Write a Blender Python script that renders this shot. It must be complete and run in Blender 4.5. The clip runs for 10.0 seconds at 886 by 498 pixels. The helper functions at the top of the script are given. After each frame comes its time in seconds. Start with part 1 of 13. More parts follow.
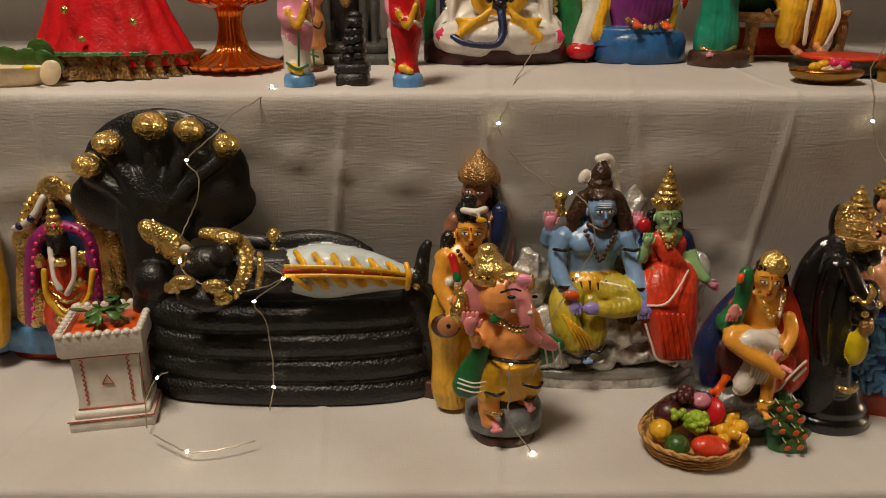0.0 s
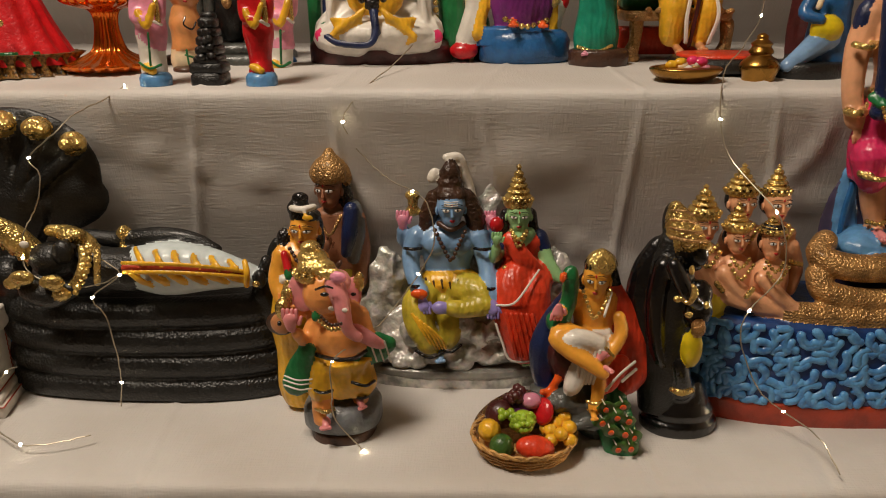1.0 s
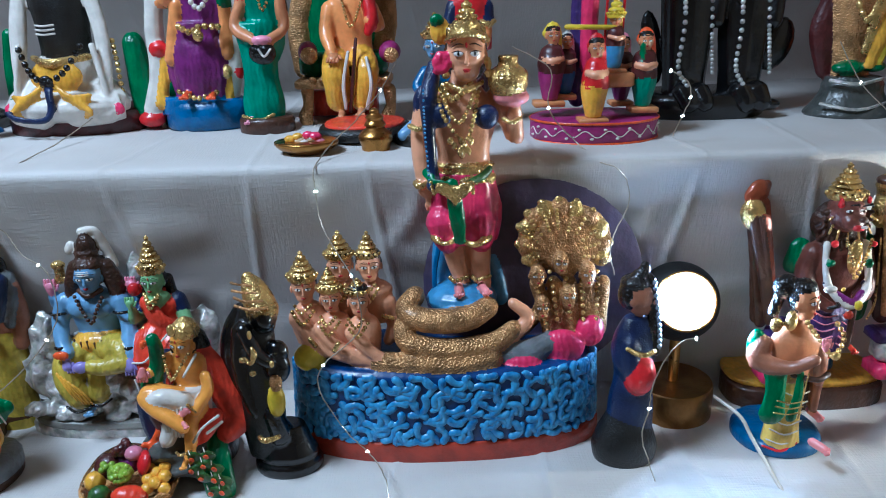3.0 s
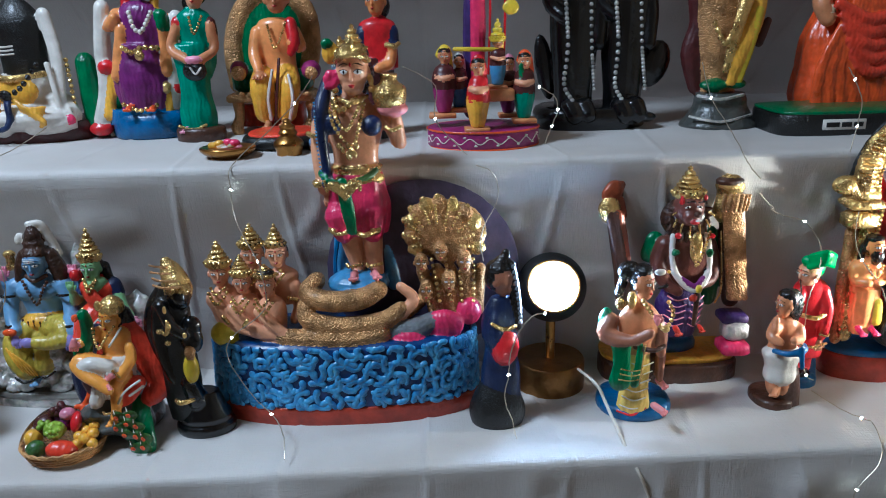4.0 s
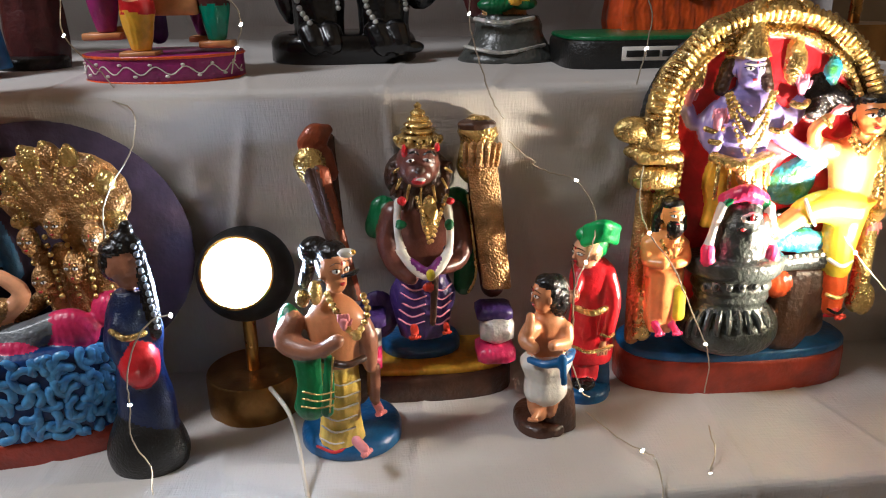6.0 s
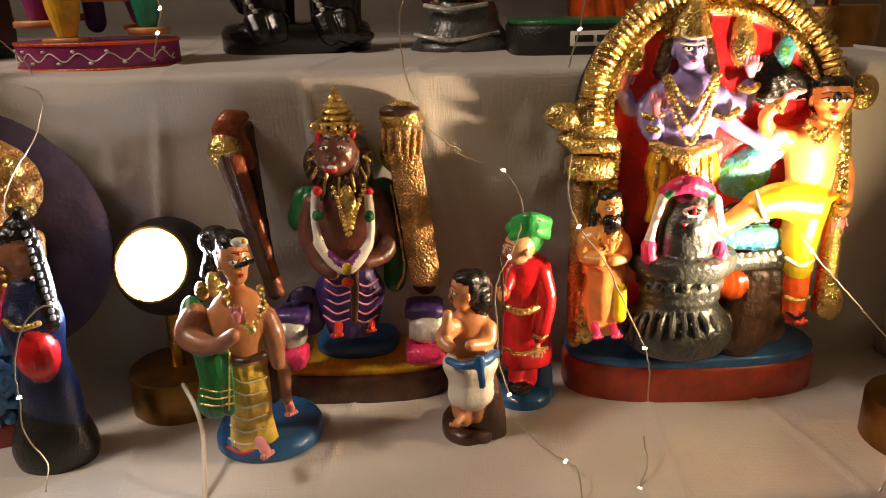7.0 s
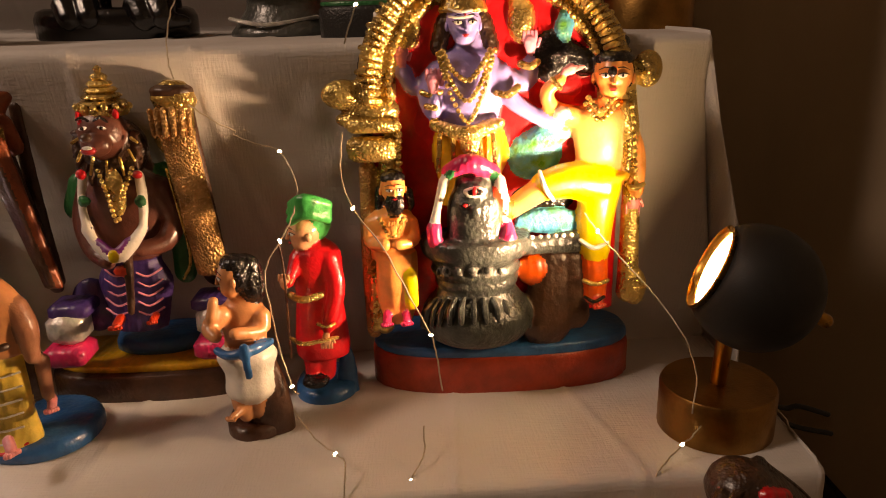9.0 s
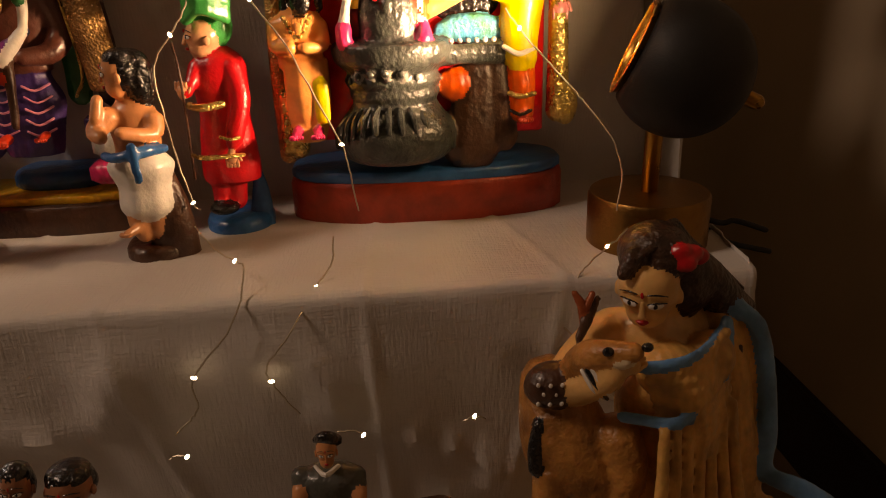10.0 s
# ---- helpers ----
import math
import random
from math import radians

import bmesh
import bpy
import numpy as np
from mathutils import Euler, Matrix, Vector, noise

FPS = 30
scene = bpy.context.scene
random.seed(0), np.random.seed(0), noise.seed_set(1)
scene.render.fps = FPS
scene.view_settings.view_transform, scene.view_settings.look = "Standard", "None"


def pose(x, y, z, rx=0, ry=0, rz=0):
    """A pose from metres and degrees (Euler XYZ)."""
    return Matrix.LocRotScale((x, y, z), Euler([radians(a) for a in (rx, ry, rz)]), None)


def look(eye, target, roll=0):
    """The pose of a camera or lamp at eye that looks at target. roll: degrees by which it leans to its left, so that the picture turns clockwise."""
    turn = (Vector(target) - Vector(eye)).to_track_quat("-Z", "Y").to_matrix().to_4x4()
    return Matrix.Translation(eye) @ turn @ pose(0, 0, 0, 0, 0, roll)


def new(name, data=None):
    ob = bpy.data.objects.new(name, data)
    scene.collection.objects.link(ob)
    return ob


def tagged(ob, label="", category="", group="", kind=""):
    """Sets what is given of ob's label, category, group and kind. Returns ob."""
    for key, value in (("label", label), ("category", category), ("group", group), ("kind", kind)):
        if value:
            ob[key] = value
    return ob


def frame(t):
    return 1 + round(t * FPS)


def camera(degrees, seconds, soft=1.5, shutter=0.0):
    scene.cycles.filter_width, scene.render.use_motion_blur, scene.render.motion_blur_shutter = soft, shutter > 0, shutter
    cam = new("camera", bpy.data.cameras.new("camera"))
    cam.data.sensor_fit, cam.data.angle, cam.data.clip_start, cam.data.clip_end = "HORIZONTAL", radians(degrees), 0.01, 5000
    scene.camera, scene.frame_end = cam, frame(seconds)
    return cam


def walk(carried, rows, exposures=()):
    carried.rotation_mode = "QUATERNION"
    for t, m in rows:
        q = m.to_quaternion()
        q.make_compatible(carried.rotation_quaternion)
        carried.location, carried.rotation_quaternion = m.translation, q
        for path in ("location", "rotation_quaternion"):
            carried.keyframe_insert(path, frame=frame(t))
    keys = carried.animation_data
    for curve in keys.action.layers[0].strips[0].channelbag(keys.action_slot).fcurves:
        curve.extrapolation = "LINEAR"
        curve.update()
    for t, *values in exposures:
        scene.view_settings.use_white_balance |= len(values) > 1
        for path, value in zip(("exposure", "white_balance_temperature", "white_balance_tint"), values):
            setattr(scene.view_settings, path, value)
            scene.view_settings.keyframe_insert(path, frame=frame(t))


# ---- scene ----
from mathutils.bvhtree import BVHTree

PATH = [
    (0, (-0.005, -0.002, 0.989), (-0.007, 1.882, 0.318), 0.0),
    (0.5, (0.064, 0.001, 0.988), (0.028, 1.887, 0.323), -0.2),
    (1, (0.165, -0.001, 0.983), (0.093, 1.886, 0.324), -0.4),
    (1.5, (0.26, -0.02, 0.993), (0.189, 1.867, 0.333), -0.5),
    (2, (0.335, 0.014, 0.997), (0.3, 1.895, 0.32), -0.8),
    (2.5, (0.422, 0.004, 1.021), (0.421, 1.884, 0.338), -1.3),
    (3, (0.522, -0.05, 1.061), (0.524, 1.838, 0.401), -1.7),
    (3.2, (0.563, -0.088, 1.069), (0.555, 1.807, 0.428), -1.9),
    (4.3, (0.671, -0.179, 1.065), (0.697, 1.724, 0.449), -1.1),
    (4.5, (0.7, -0.163, 1.059), (0.756, 1.733, 0.425), -0.9),
    (5, (0.767, -0.042, 1.032), (0.917, 1.832, 0.35), -0.6),
    (5.5, (0.845, 0.029, 1.013), (1.014, 1.88, 0.275), -0.7),
    (5.7, (0.874, 0.043, 1.0), (1.039, 1.903, 0.285), -0.7),
    (6.8, (0.997, 0.074, 0.949), (1.021, 1.964, 0.296), -1.2),
    (7, (1.019, 0.08, 0.954), (1.028, 1.97, 0.3), -1.4),
    (7.5, (1.074, 0.085, 0.965), (1.09, 1.986, 0.344), -1.3),
    (8, (1.108, 0.08, 0.971), (1.145, 1.994, 0.392), -1.1),
    (8.5, (1.123, 0.078, 0.973), (1.193, 1.989, 0.387), -1.0),
    (9, (1.169, 0.091, 0.922), (1.26, 1.989, 0.297), -1.4),
    (9.5, (1.202, 0.101, 0.85), (1.32, 1.982, 0.18), -1.6),
    (10, (1.216, 0.087, 0.8), (1.35, 1.946, 0.074), -1.8),
]
EXPOSURES = [(0.0, 0.58, 6700, 10), (1.2, 0.75, 6500, 10), (1.7, 0.85, 6000, 10), (2.1, 1.15, 4500, 5), (2.6, 1.2, 4200, 2), (3.2, 1.15, 4000, 0), (4.5, 0.9, 4400, 4),
             (5.5, 0.92, 4700, 8), (6.8, 0.55, 6300, 12), (7.5, 0.4, 7700, 26), (8.5, 0.3, 8000, 28), (9.4, 0.0, 8200, 28), (10.0, -0.2, 8400, 30)]
cam = camera(62.0, 10.0, 1.05)
walk(cam, [(t, look(eye, target, roll)) for t, eye, target, roll in PATH], EXPOSURES)

LOW, HIGH = 0.600, 0.895      # heights of the two shelves that hold the figurines

# ---- light ----
world = bpy.data.worlds.new("world")
scene.world = world
world.use_nodes = True
world.node_tree.nodes["Background"].inputs[0].default_value = (0.9, 0.8, 0.68, 1)
world.node_tree.nodes["Background"].inputs[1].default_value = 0.02


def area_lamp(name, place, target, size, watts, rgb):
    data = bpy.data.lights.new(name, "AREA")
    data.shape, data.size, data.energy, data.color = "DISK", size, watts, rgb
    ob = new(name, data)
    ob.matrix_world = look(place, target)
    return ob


def spot_lamp(name, place, target, degrees, watts, rgb, blend=0.5, radius=0.02):
    data = bpy.data.lights.new(name, "SPOT")
    data.spot_size, data.spot_blend, data.energy, data.color, data.shadow_soft_size = radians(degrees), blend, watts, rgb, radius
    ob = new(name, data)
    ob.matrix_world = look(place, target)
    return ob


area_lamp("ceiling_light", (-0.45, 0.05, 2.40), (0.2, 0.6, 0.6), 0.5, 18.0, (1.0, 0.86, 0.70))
SPOT_HEAD, SPOT_AIM = Vector((1.407, 0.555, 0.732)), Vector((-0.875, 0.25, 0.41)).normalized()
BULB_HEAD, BULB_AIM = Vector((0.779, 0.692, 0.733)), Vector((-0.06, -0.92, 0.38)).normalized()
spot_lamp("spot_right", SPOT_HEAD + 0.045 * SPOT_AIM, SPOT_HEAD + SPOT_AIM, 104, 8.8, (1.0, 0.74, 0.46), 0.6, 0.012)
spot_lamp("spot_middle", BULB_HEAD + 0.046 * BULB_AIM, BULB_HEAD + BULB_AIM, 160, 5.0, (0.93, 0.97, 1.0), 0.7, 0.03)


# ---- materials ----
def lin(r, g, b):
    return tuple(((c / 255 + 0.055) / 1.055) ** 2.4 if c > 10 else c / 255 / 12.92 for c in (r, g, b))


def paint(name, rgb, rough=0.34, metal=0.0, vary=0.2, grain=320.0, bump=0.12, coat=0.25, second=None, scale2=60.0, emit=0.0, pleat=0.0):
    """Procedural surface: two scales of colour change, fine relief."""
    mat = bpy.data.materials.new(name)
    mat.use_nodes = True
    nt = mat.node_tree
    n, link = nt.nodes, nt.links.new
    bsdf = n["Principled BSDF"]
    col = lin(*rgb)
    coord = n.new("ShaderNodeTexCoord")
    info = n.new("ShaderNodeObjectInfo")
    shift = n.new("ShaderNodeVectorMath")
    shift.operation = "ADD"
    link(coord.outputs["Object"], shift.inputs[0])
    link(info.outputs["Random"], shift.inputs[1])
    big, fine = n.new("ShaderNodeTexNoise"), n.new("ShaderNodeTexNoise")
    big.inputs["Scale"].default_value, fine.inputs["Scale"].default_value = scale2, grain
    big.inputs["Detail"].default_value, fine.inputs["Detail"].default_value = 3.0, 2.0
    link(shift.outputs[0], big.inputs["Vector"])
    link(shift.outputs[0], fine.inputs["Vector"])
    ramp = n.new("ShaderNodeValToRGB")
    other = lin(*second) if second else tuple(c * (1 - 1.6 * vary) for c in col)
    ramp.color_ramp.elements[0].color = (*other, 1)
    ramp.color_ramp.elements[1].color = (*(min(1, c * (1 + vary)) for c in col), 1)
    ramp.color_ramp.elements[0].position, ramp.color_ramp.elements[1].position = 0.32, 0.62
    link(big.outputs["Fac"], ramp.inputs["Fac"])
    mix = n.new("ShaderNodeMix")
    mix.data_type, mix.blend_type = "RGBA", "MULTIPLY"
    mix.inputs["Factor"].default_value = vary
    link(ramp.outputs["Color"], mix.inputs["A"])
    link(fine.outputs["Color"], mix.inputs["B"])
    link(mix.outputs["Result"], bsdf.inputs["Base Color"])
    rr = n.new("ShaderNodeMapRange")
    rr.inputs["To Min"].default_value, rr.inputs["To Max"].default_value = rough * 0.75, min(1, rough * 1.3)
    link(big.outputs["Fac"], rr.inputs["Value"])
    link(rr.outputs["Result"], bsdf.inputs["Roughness"])
    bsdf.inputs["Metallic"].default_value = metal
    bsdf.inputs["Coat Weight"].default_value = coat
    bsdf.inputs["Coat Roughness"].default_value = 0.18
    if bump:
        bp = n.new("ShaderNodeBump")
        bp.inputs["Strength"].default_value, bp.inputs["Distance"].default_value = min(1.0, bump * 2.2), 0.003
        link(fine.outputs["Fac"], bp.inputs["Height"])
        link(bp.outputs["Normal"], bsdf.inputs["Normal"])
        if pleat:
            wave, fold = n.new("ShaderNodeTexWave"), n.new("ShaderNodeBump")
            wave.inputs["Scale"].default_value, wave.inputs["Distortion"].default_value = 55.0, 9.0
            wave.inputs["Detail"].default_value, wave.inputs["Detail Scale"].default_value = 2.0, 0.7
            fold.inputs["Strength"].default_value, fold.inputs["Distance"].default_value = pleat, 0.004
            link(shift.outputs[0], wave.inputs["Vector"])
            link(wave.outputs["Fac"], fold.inputs["Height"])
            link(fold.outputs["Normal"], bp.inputs["Normal"])
    if emit:
        bsdf.inputs["Emission Color"].default_value = (*col, 1)
        bsdf.inputs["Emission Strength"].default_value = emit
    return mat


def foil(name, rgb, rough=0.3, cell=520.0, depth=0.9, metal=0.85):
    """Gilded relief: small embossed beads and scrolls."""
    mat = paint(name, rgb, rough, metal, 0.25, 900.0, 0.0, 0.1)
    nt = mat.node_tree
    n, link = nt.nodes, nt.links.new
    coord = n.new("ShaderNodeTexCoord")
    vor, noi = n.new("ShaderNodeTexVoronoi"), n.new("ShaderNodeTexNoise")
    vor.inputs["Scale"].default_value, noi.inputs["Scale"].default_value = cell, cell * 0.5
    vor.feature = "SMOOTH_F1"
    link(coord.outputs["Object"], vor.inputs["Vector"])
    link(coord.outputs["Object"], noi.inputs["Vector"])
    add = n.new("ShaderNodeMath")
    link(vor.outputs["Distance"], add.inputs[0])
    link(noi.outputs["Fac"], add.inputs[1])
    bp = n.new("ShaderNodeBump")
    bp.invert = True
    bp.inputs["Strength"].default_value, bp.inputs["Distance"].default_value = depth, 0.0035
    link(add.outputs[0], bp.inputs["Height"])
    link(bp.outputs["Normal"], n["Principled BSDF"].inputs["Normal"])
    return mat


GOLD = foil("gold_paint", (238, 200, 122), 0.27, 520.0, 0.42)
DULLGOLD = foil("dull_gold", (196, 152, 96), 0.4, 560.0, 0.55, 0.6)
BRASS = paint("brass", (176, 132, 66), 0.28, 1.0, 0.12, 700, 0.03, 0.0)
BRUSHED = paint("brushed_brass", (150, 112, 62), 0.36, 1.0, 0.14, 500, 0.05, 0.0)
BLACK = paint("black_paint", (24, 24, 23), 0.38, 0, 0.3, 500, 0.2, 0.2)
GLOSSBLACK = paint("gloss_black", (14, 14, 16), 0.22, 0, 0.2, 300, 0.1, 0.5)
MATTBLACK = paint("matt_black", (15, 14, 13), 0.6, 0, 0.1, 900, 0.05, 0.0)
SCALES = foil("black_scales", (26, 26, 25), 0.42, 420.0, 0.32, 0.0)
HAIR = paint("black_hair", (16, 14, 15), 0.25, 0, 0.2, 260, 0.4, 0.4)
BROWNHAIR = paint("brown_hair", (62, 38, 24), 0.4, 0, 0.3, 200, 0.6, 0.2)
SKIN = paint("peach_skin", (232, 170, 128), 0.3, 0, 0.10, 300, 0.05)
PINKSKIN = paint("pink_flesh", (236, 148, 150), 0.32, 0, 0.12, 300, 0.05)
YELLOWSKIN = paint("ochre_skin", (240, 168, 62), 0.32, 0, 0.12, 300, 0.05)
ORANGESKIN = paint("orange_skin", (240, 160, 88), 0.3, 0, 0.12, 300, 0.05)
TANSKIN = paint("tan_skin", (206, 140, 92), 0.36, 0, 0.12, 300, 0.05)
DARKSKIN = paint("brown_skin", (158, 106, 78), 0.4, 0, 0.14, 300, 0.08)
BLUESKIN = paint("blue_skin", (128, 166, 208), 0.34, 0, 0.12, 300, 0.05)
VIOLETSKIN = paint("violet_skin", (158, 146, 216), 0.3, 0, 0.12, 300, 0.05)
GREENSKIN = paint("green_skin", (150, 196, 136), 0.34, 0, 0.1, 300, 0.05)
WHITE = paint("white_paint", (226, 220, 210), 0.4, 0, 0.08, 300, 0.08)
CREAM = paint("cream_paint", (236, 214, 176), 0.4, 0, 0.1, 300, 0.08)
RED = paint("red_paint", (206, 28, 36), 0.32, 0, 0.16, 260, 0.1)
BRICKRED = paint("brick_red", (176, 62, 36), 0.42, 0, 0.16, 220, 0.14)
SCARLET = paint("scarlet_cloth", (222, 66, 36), 0.36, 0, 0.2, 200, 0.12, pleat=0.14)
ORANGE = paint("orange_robe", (232, 92, 28), 0.3, 0, 0.18, 160, 0.1, pleat=0.14)
YELLOW = paint("yellow_cloth", (236, 180, 44), 0.34, 0, 0.14, 240, 0.1, pleat=0.14)
LEMON = paint("lemon_paint", (226, 200, 30), 0.36, 0, 0.12, 240, 0.08)
STRIPED = paint("yellow_white_cloth", (228, 224, 214), 0.36, 0, 0.05, 240, 0.1, 0.25, (222, 178, 48), 75.0)
OLIVE = paint("olive_cloth", (196, 176, 56), 0.38, 0, 0.2, 240, 0.1, pleat=0.14)
PINK = paint("hot_pink", (222, 50, 104), 0.34, 0, 0.14, 240, 0.1, pleat=0.14)
ROSE = paint("rose_pink", (232, 150, 176), 0.36, 0, 0.14, 240, 0.1)
MAGENTA = paint("magenta", (150, 40, 112), 0.4, 0, 0.16, 240, 0.12)
PURPLE = paint("purple_cloth", (112, 36, 112), 0.36, 0, 0.18, 240, 0.12, pleat=0.14)
VIOLET = paint("dark_violet", (66, 44, 110), 0.42, 0, 0.2, 240, 0.12, pleat=0.14)
MAROON = paint("maroon_base", (74, 26, 26), 0.44, 0, 0.2, 240, 0.14)
GREEN = paint("green_cloth", (30, 112, 62), 0.34, 0, 0.18, 240, 0.12, pleat=0.14)
LEAFGREEN = paint("leaf_green", (64, 104, 40), 0.45, 0, 0.25, 240, 0.14)
LIME = paint("lime_green", (150, 180, 46), 0.4, 0, 0.2, 240, 0.14)
TEAL = paint("teal_cloth", (26, 140, 112), 0.32, 0, 0.16, 240, 0.1, pleat=0.14)
TURBAN = paint("bright_green", (48, 170, 84), 0.34, 0, 0.14, 240, 0.1)
BLUE = paint("blue_paint", (38, 98, 156), 0.36, 0, 0.18, 200, 0.14)
SKYBLUE = paint("sky_blue", (92, 146, 196), 0.36, 0, 0.18, 200, 0.12)
NAVY = paint("navy_sequins", (20, 36, 78), 0.3, 0, 0.2, 700, 0.15)
DARKVIOLET = paint("dark_violet_disc", (78, 68, 94), 0.5, 0, 0.15, 200, 0.1)
OCHRE = paint("ochre_sari", (216, 164, 92), 0.42, 0, 0.2, 240, 0.1, 0.1, pleat=0.14)
PALEBLUE = paint("pale_blue_cloth", (206, 218, 220), 0.36, 0, 0.08, 240, 0.06)
WAVE = paint("wave_blue", (98, 162, 216), 0.32, 0, 0.14, 200, 0.08, 0.3, (62, 118, 184), 110.0)
WAVEDARK = paint("wave_dark_blue", (26, 62, 122), 0.4, 0, 0.2, 200, 0.1)
SEAGREEN = paint("blue_green_waves", (70, 160, 200), 0.3, 0, 0.1, 300, 0.3, 0.3, (80, 150, 60), 90.0)
SILVER = paint("silver_rock", (220, 218, 212), 0.36, 0.3, 0.25, 120, 0.6, 0.3, (150, 147, 141), 60.0)
SILVERDARK = paint("worn_silver", (150, 148, 142), 0.35, 0.4, 0.2, 200, 0.2)
PEDESTAL = paint("grey_green_stone", (66, 70, 66), 0.3, 0, 0.25, 260, 0.25, 0.2, (48, 50, 48), 70.0)
GOLDTRIM = paint("woven_gold_trim", (190, 160, 60), 0.5, 0.3, 0.3, 400, 0.3)
HEMGOLD = paint("brocade_hem", (132, 92, 34), 0.5, 0.3, 0.6, 420, 0.3, 0.1, (34, 28, 16), 260.0)
GREY = paint("grey_stone", (112, 116, 120), 0.4, 0, 0.2, 200, 0.2)
DARKGREY = paint("dark_grey_stone", (78, 80, 76), 0.34, 0, 0.2, 200, 0.2)
BROWN = paint("brown_base", (74, 46, 30), 0.42, 0, 0.2, 200, 0.2)
WOOD = paint("turned_wood", (214, 146, 88), 0.36, 0, 0.14, 120, 0.05)
PALEYELLOW = paint("pale_yellow", (236, 204, 92), 0.32, 0, 0.15, 300, 0.08, pleat=0.14)
AMBER = paint("amber_metal", (236, 122, 30), 0.18, 0.85, 0.15, 300, 0.04, 0.3)
WICKER = paint("wicker", (206, 156, 88), 0.5, 0, 0.2, 300, 0.3, 0.0)
EYEWHITE = paint("eye_white", (230, 226, 220), 0.3, 0, 0.02, 300, 0.0)
LIPS = paint("lip_red", (176, 36, 40), 0.3, 0, 0.05, 300, 0.0)
LIONSKIN = paint("lion_brown", (104, 60, 48), 0.34, 0, 0.16, 300, 0.1)
OLIVESKIN = paint("olive_cream_skin", (228, 178, 112), 0.36, 0, 0.12, 300, 0.05)
FAWN = paint("fawn_brown", (178, 122, 62), 0.42, 0, 0.22, 260, 0.2, 0.1, (128, 82, 40), 50.0)
COPPER = paint("copper_brown", (150, 74, 40), 0.34, 0.2, 0.2, 200, 0.15)
WIRE = paint("silver_wire", (190, 180, 160), 0.35, 0.7, 0.05, 300, 0.0, 0.0)
CABLE = paint("white_cable", (214, 206, 192), 0.45, 0, 0.05, 300, 0.0, 0.0)
LED = paint("led_bead", (255, 238, 196), 0.3, 0, 0.0, 300, 0.0, 0.0, emit=14.0)
LAMPGLOW = paint("lamp_lens_warm", (255, 226, 170), 0.3, 0, 0.0, 300, 0.0, 0.0, emit=38.0)
BULBGLOW = paint("lamp_lens_white", (246, 250, 255), 0.3, 0, 0.0, 300, 0.0, 0.0, emit=30.0)
WALLPAINT = paint("wall_paint", (196, 178, 152), 0.8, 0, 0.06, 90, 0.06, 0.0, None, 3.0)
STONEFLOOR = paint("floor_tile", (150, 134, 112), 0.35, 0, 0.1, 90, 0.03, 0.1, None, 5.0)


def cotton():
    mat = paint("cotton_cloth", (204, 200, 196), 0.85, 0, 0.05, 140, 0.0, 0.0, (196, 190, 184), 7.0)
    nt = mat.node_tree
    n, link = nt.nodes, nt.links.new
    coord = n.new("ShaderNodeTexCoord")
    heights = []
    for axis, stretch in (("X", (1, 0.15, 0.15)), ("Z", (0.12, 1, 1))):
        mapping = n.new("ShaderNodeMapping")
        mapping.inputs["Scale"].default_value = stretch
        noi = n.new("ShaderNodeTexNoise")
        noi.inputs["Scale"].default_value, noi.inputs["Detail"].default_value = 520.0, 2.0
        link(coord.outputs["Object"], mapping.inputs["Vector"])
        link(mapping.outputs["Vector"], noi.inputs["Vector"])
        heights.append(noi)
    soft = n.new("ShaderNodeTexNoise")
    soft.inputs["Scale"].default_value, soft.inputs["Detail"].default_value = 26.0, 4.0
    link(coord.outputs["Object"], soft.inputs["Vector"])
    add, add2 = n.new("ShaderNodeMath"), n.new("ShaderNodeMath")
    link(heights[0].outputs["Fac"], add.inputs[0])
    link(heights[1].outputs["Fac"], add.inputs[1])
    link(add.outputs[0], add2.inputs[0])
    link(soft.outputs["Fac"], add2.inputs[1])
    crease = n.new("ShaderNodeTexNoise")
    crease.noise_type = "RIDGED_MULTIFRACTAL"
    crease.inputs["Scale"].default_value, crease.inputs["Detail"].default_value = 5.5, 2.0
    link(coord.outputs["Object"], crease.inputs["Vector"])
    folds = n.new("ShaderNodeBump")
    folds.inputs["Strength"].default_value, folds.inputs["Distance"].default_value = 0.3, 0.012
    link(crease.outputs["Fac"], folds.inputs["Height"])
    bp = n.new("ShaderNodeBump")
    bp.inputs["Strength"].default_value, bp.inputs["Distance"].default_value = 0.26, 0.002
    link(add2.outputs[0], bp.inputs["Height"])
    link(folds.outputs["Normal"], bp.inputs["Normal"])
    link(bp.outputs["Normal"], n["Principled BSDF"].inputs["Normal"])
    n["Principled BSDF"].inputs["Sheen Weight"].default_value = 0.15
    return mat


COTTON = cotton()


# ---- mesh tools ----
def spline(points, per=5):
    """Smooth line through rows of numbers."""
    pts = [np.array(p, float) for p in points]
    if len(pts) < 3:
        return [pts[0] + (pts[-1] - pts[0]) * k / per for k in range(per + 1)]
    ext = [2 * pts[0] - pts[1], *pts, 2 * pts[-1] - pts[-2]]
    out = []
    for a, b, c, d in zip(ext, ext[1:], ext[2:], ext[3:]):
        for k in range(per):
            s = k / per
            out.append(0.5 * (2 * b + (c - a) * s + (2 * a - 5 * b + 4 * c - d) * s * s + (3 * b - a - 3 * c + d) * s**3))
    return out + [pts[-1]]


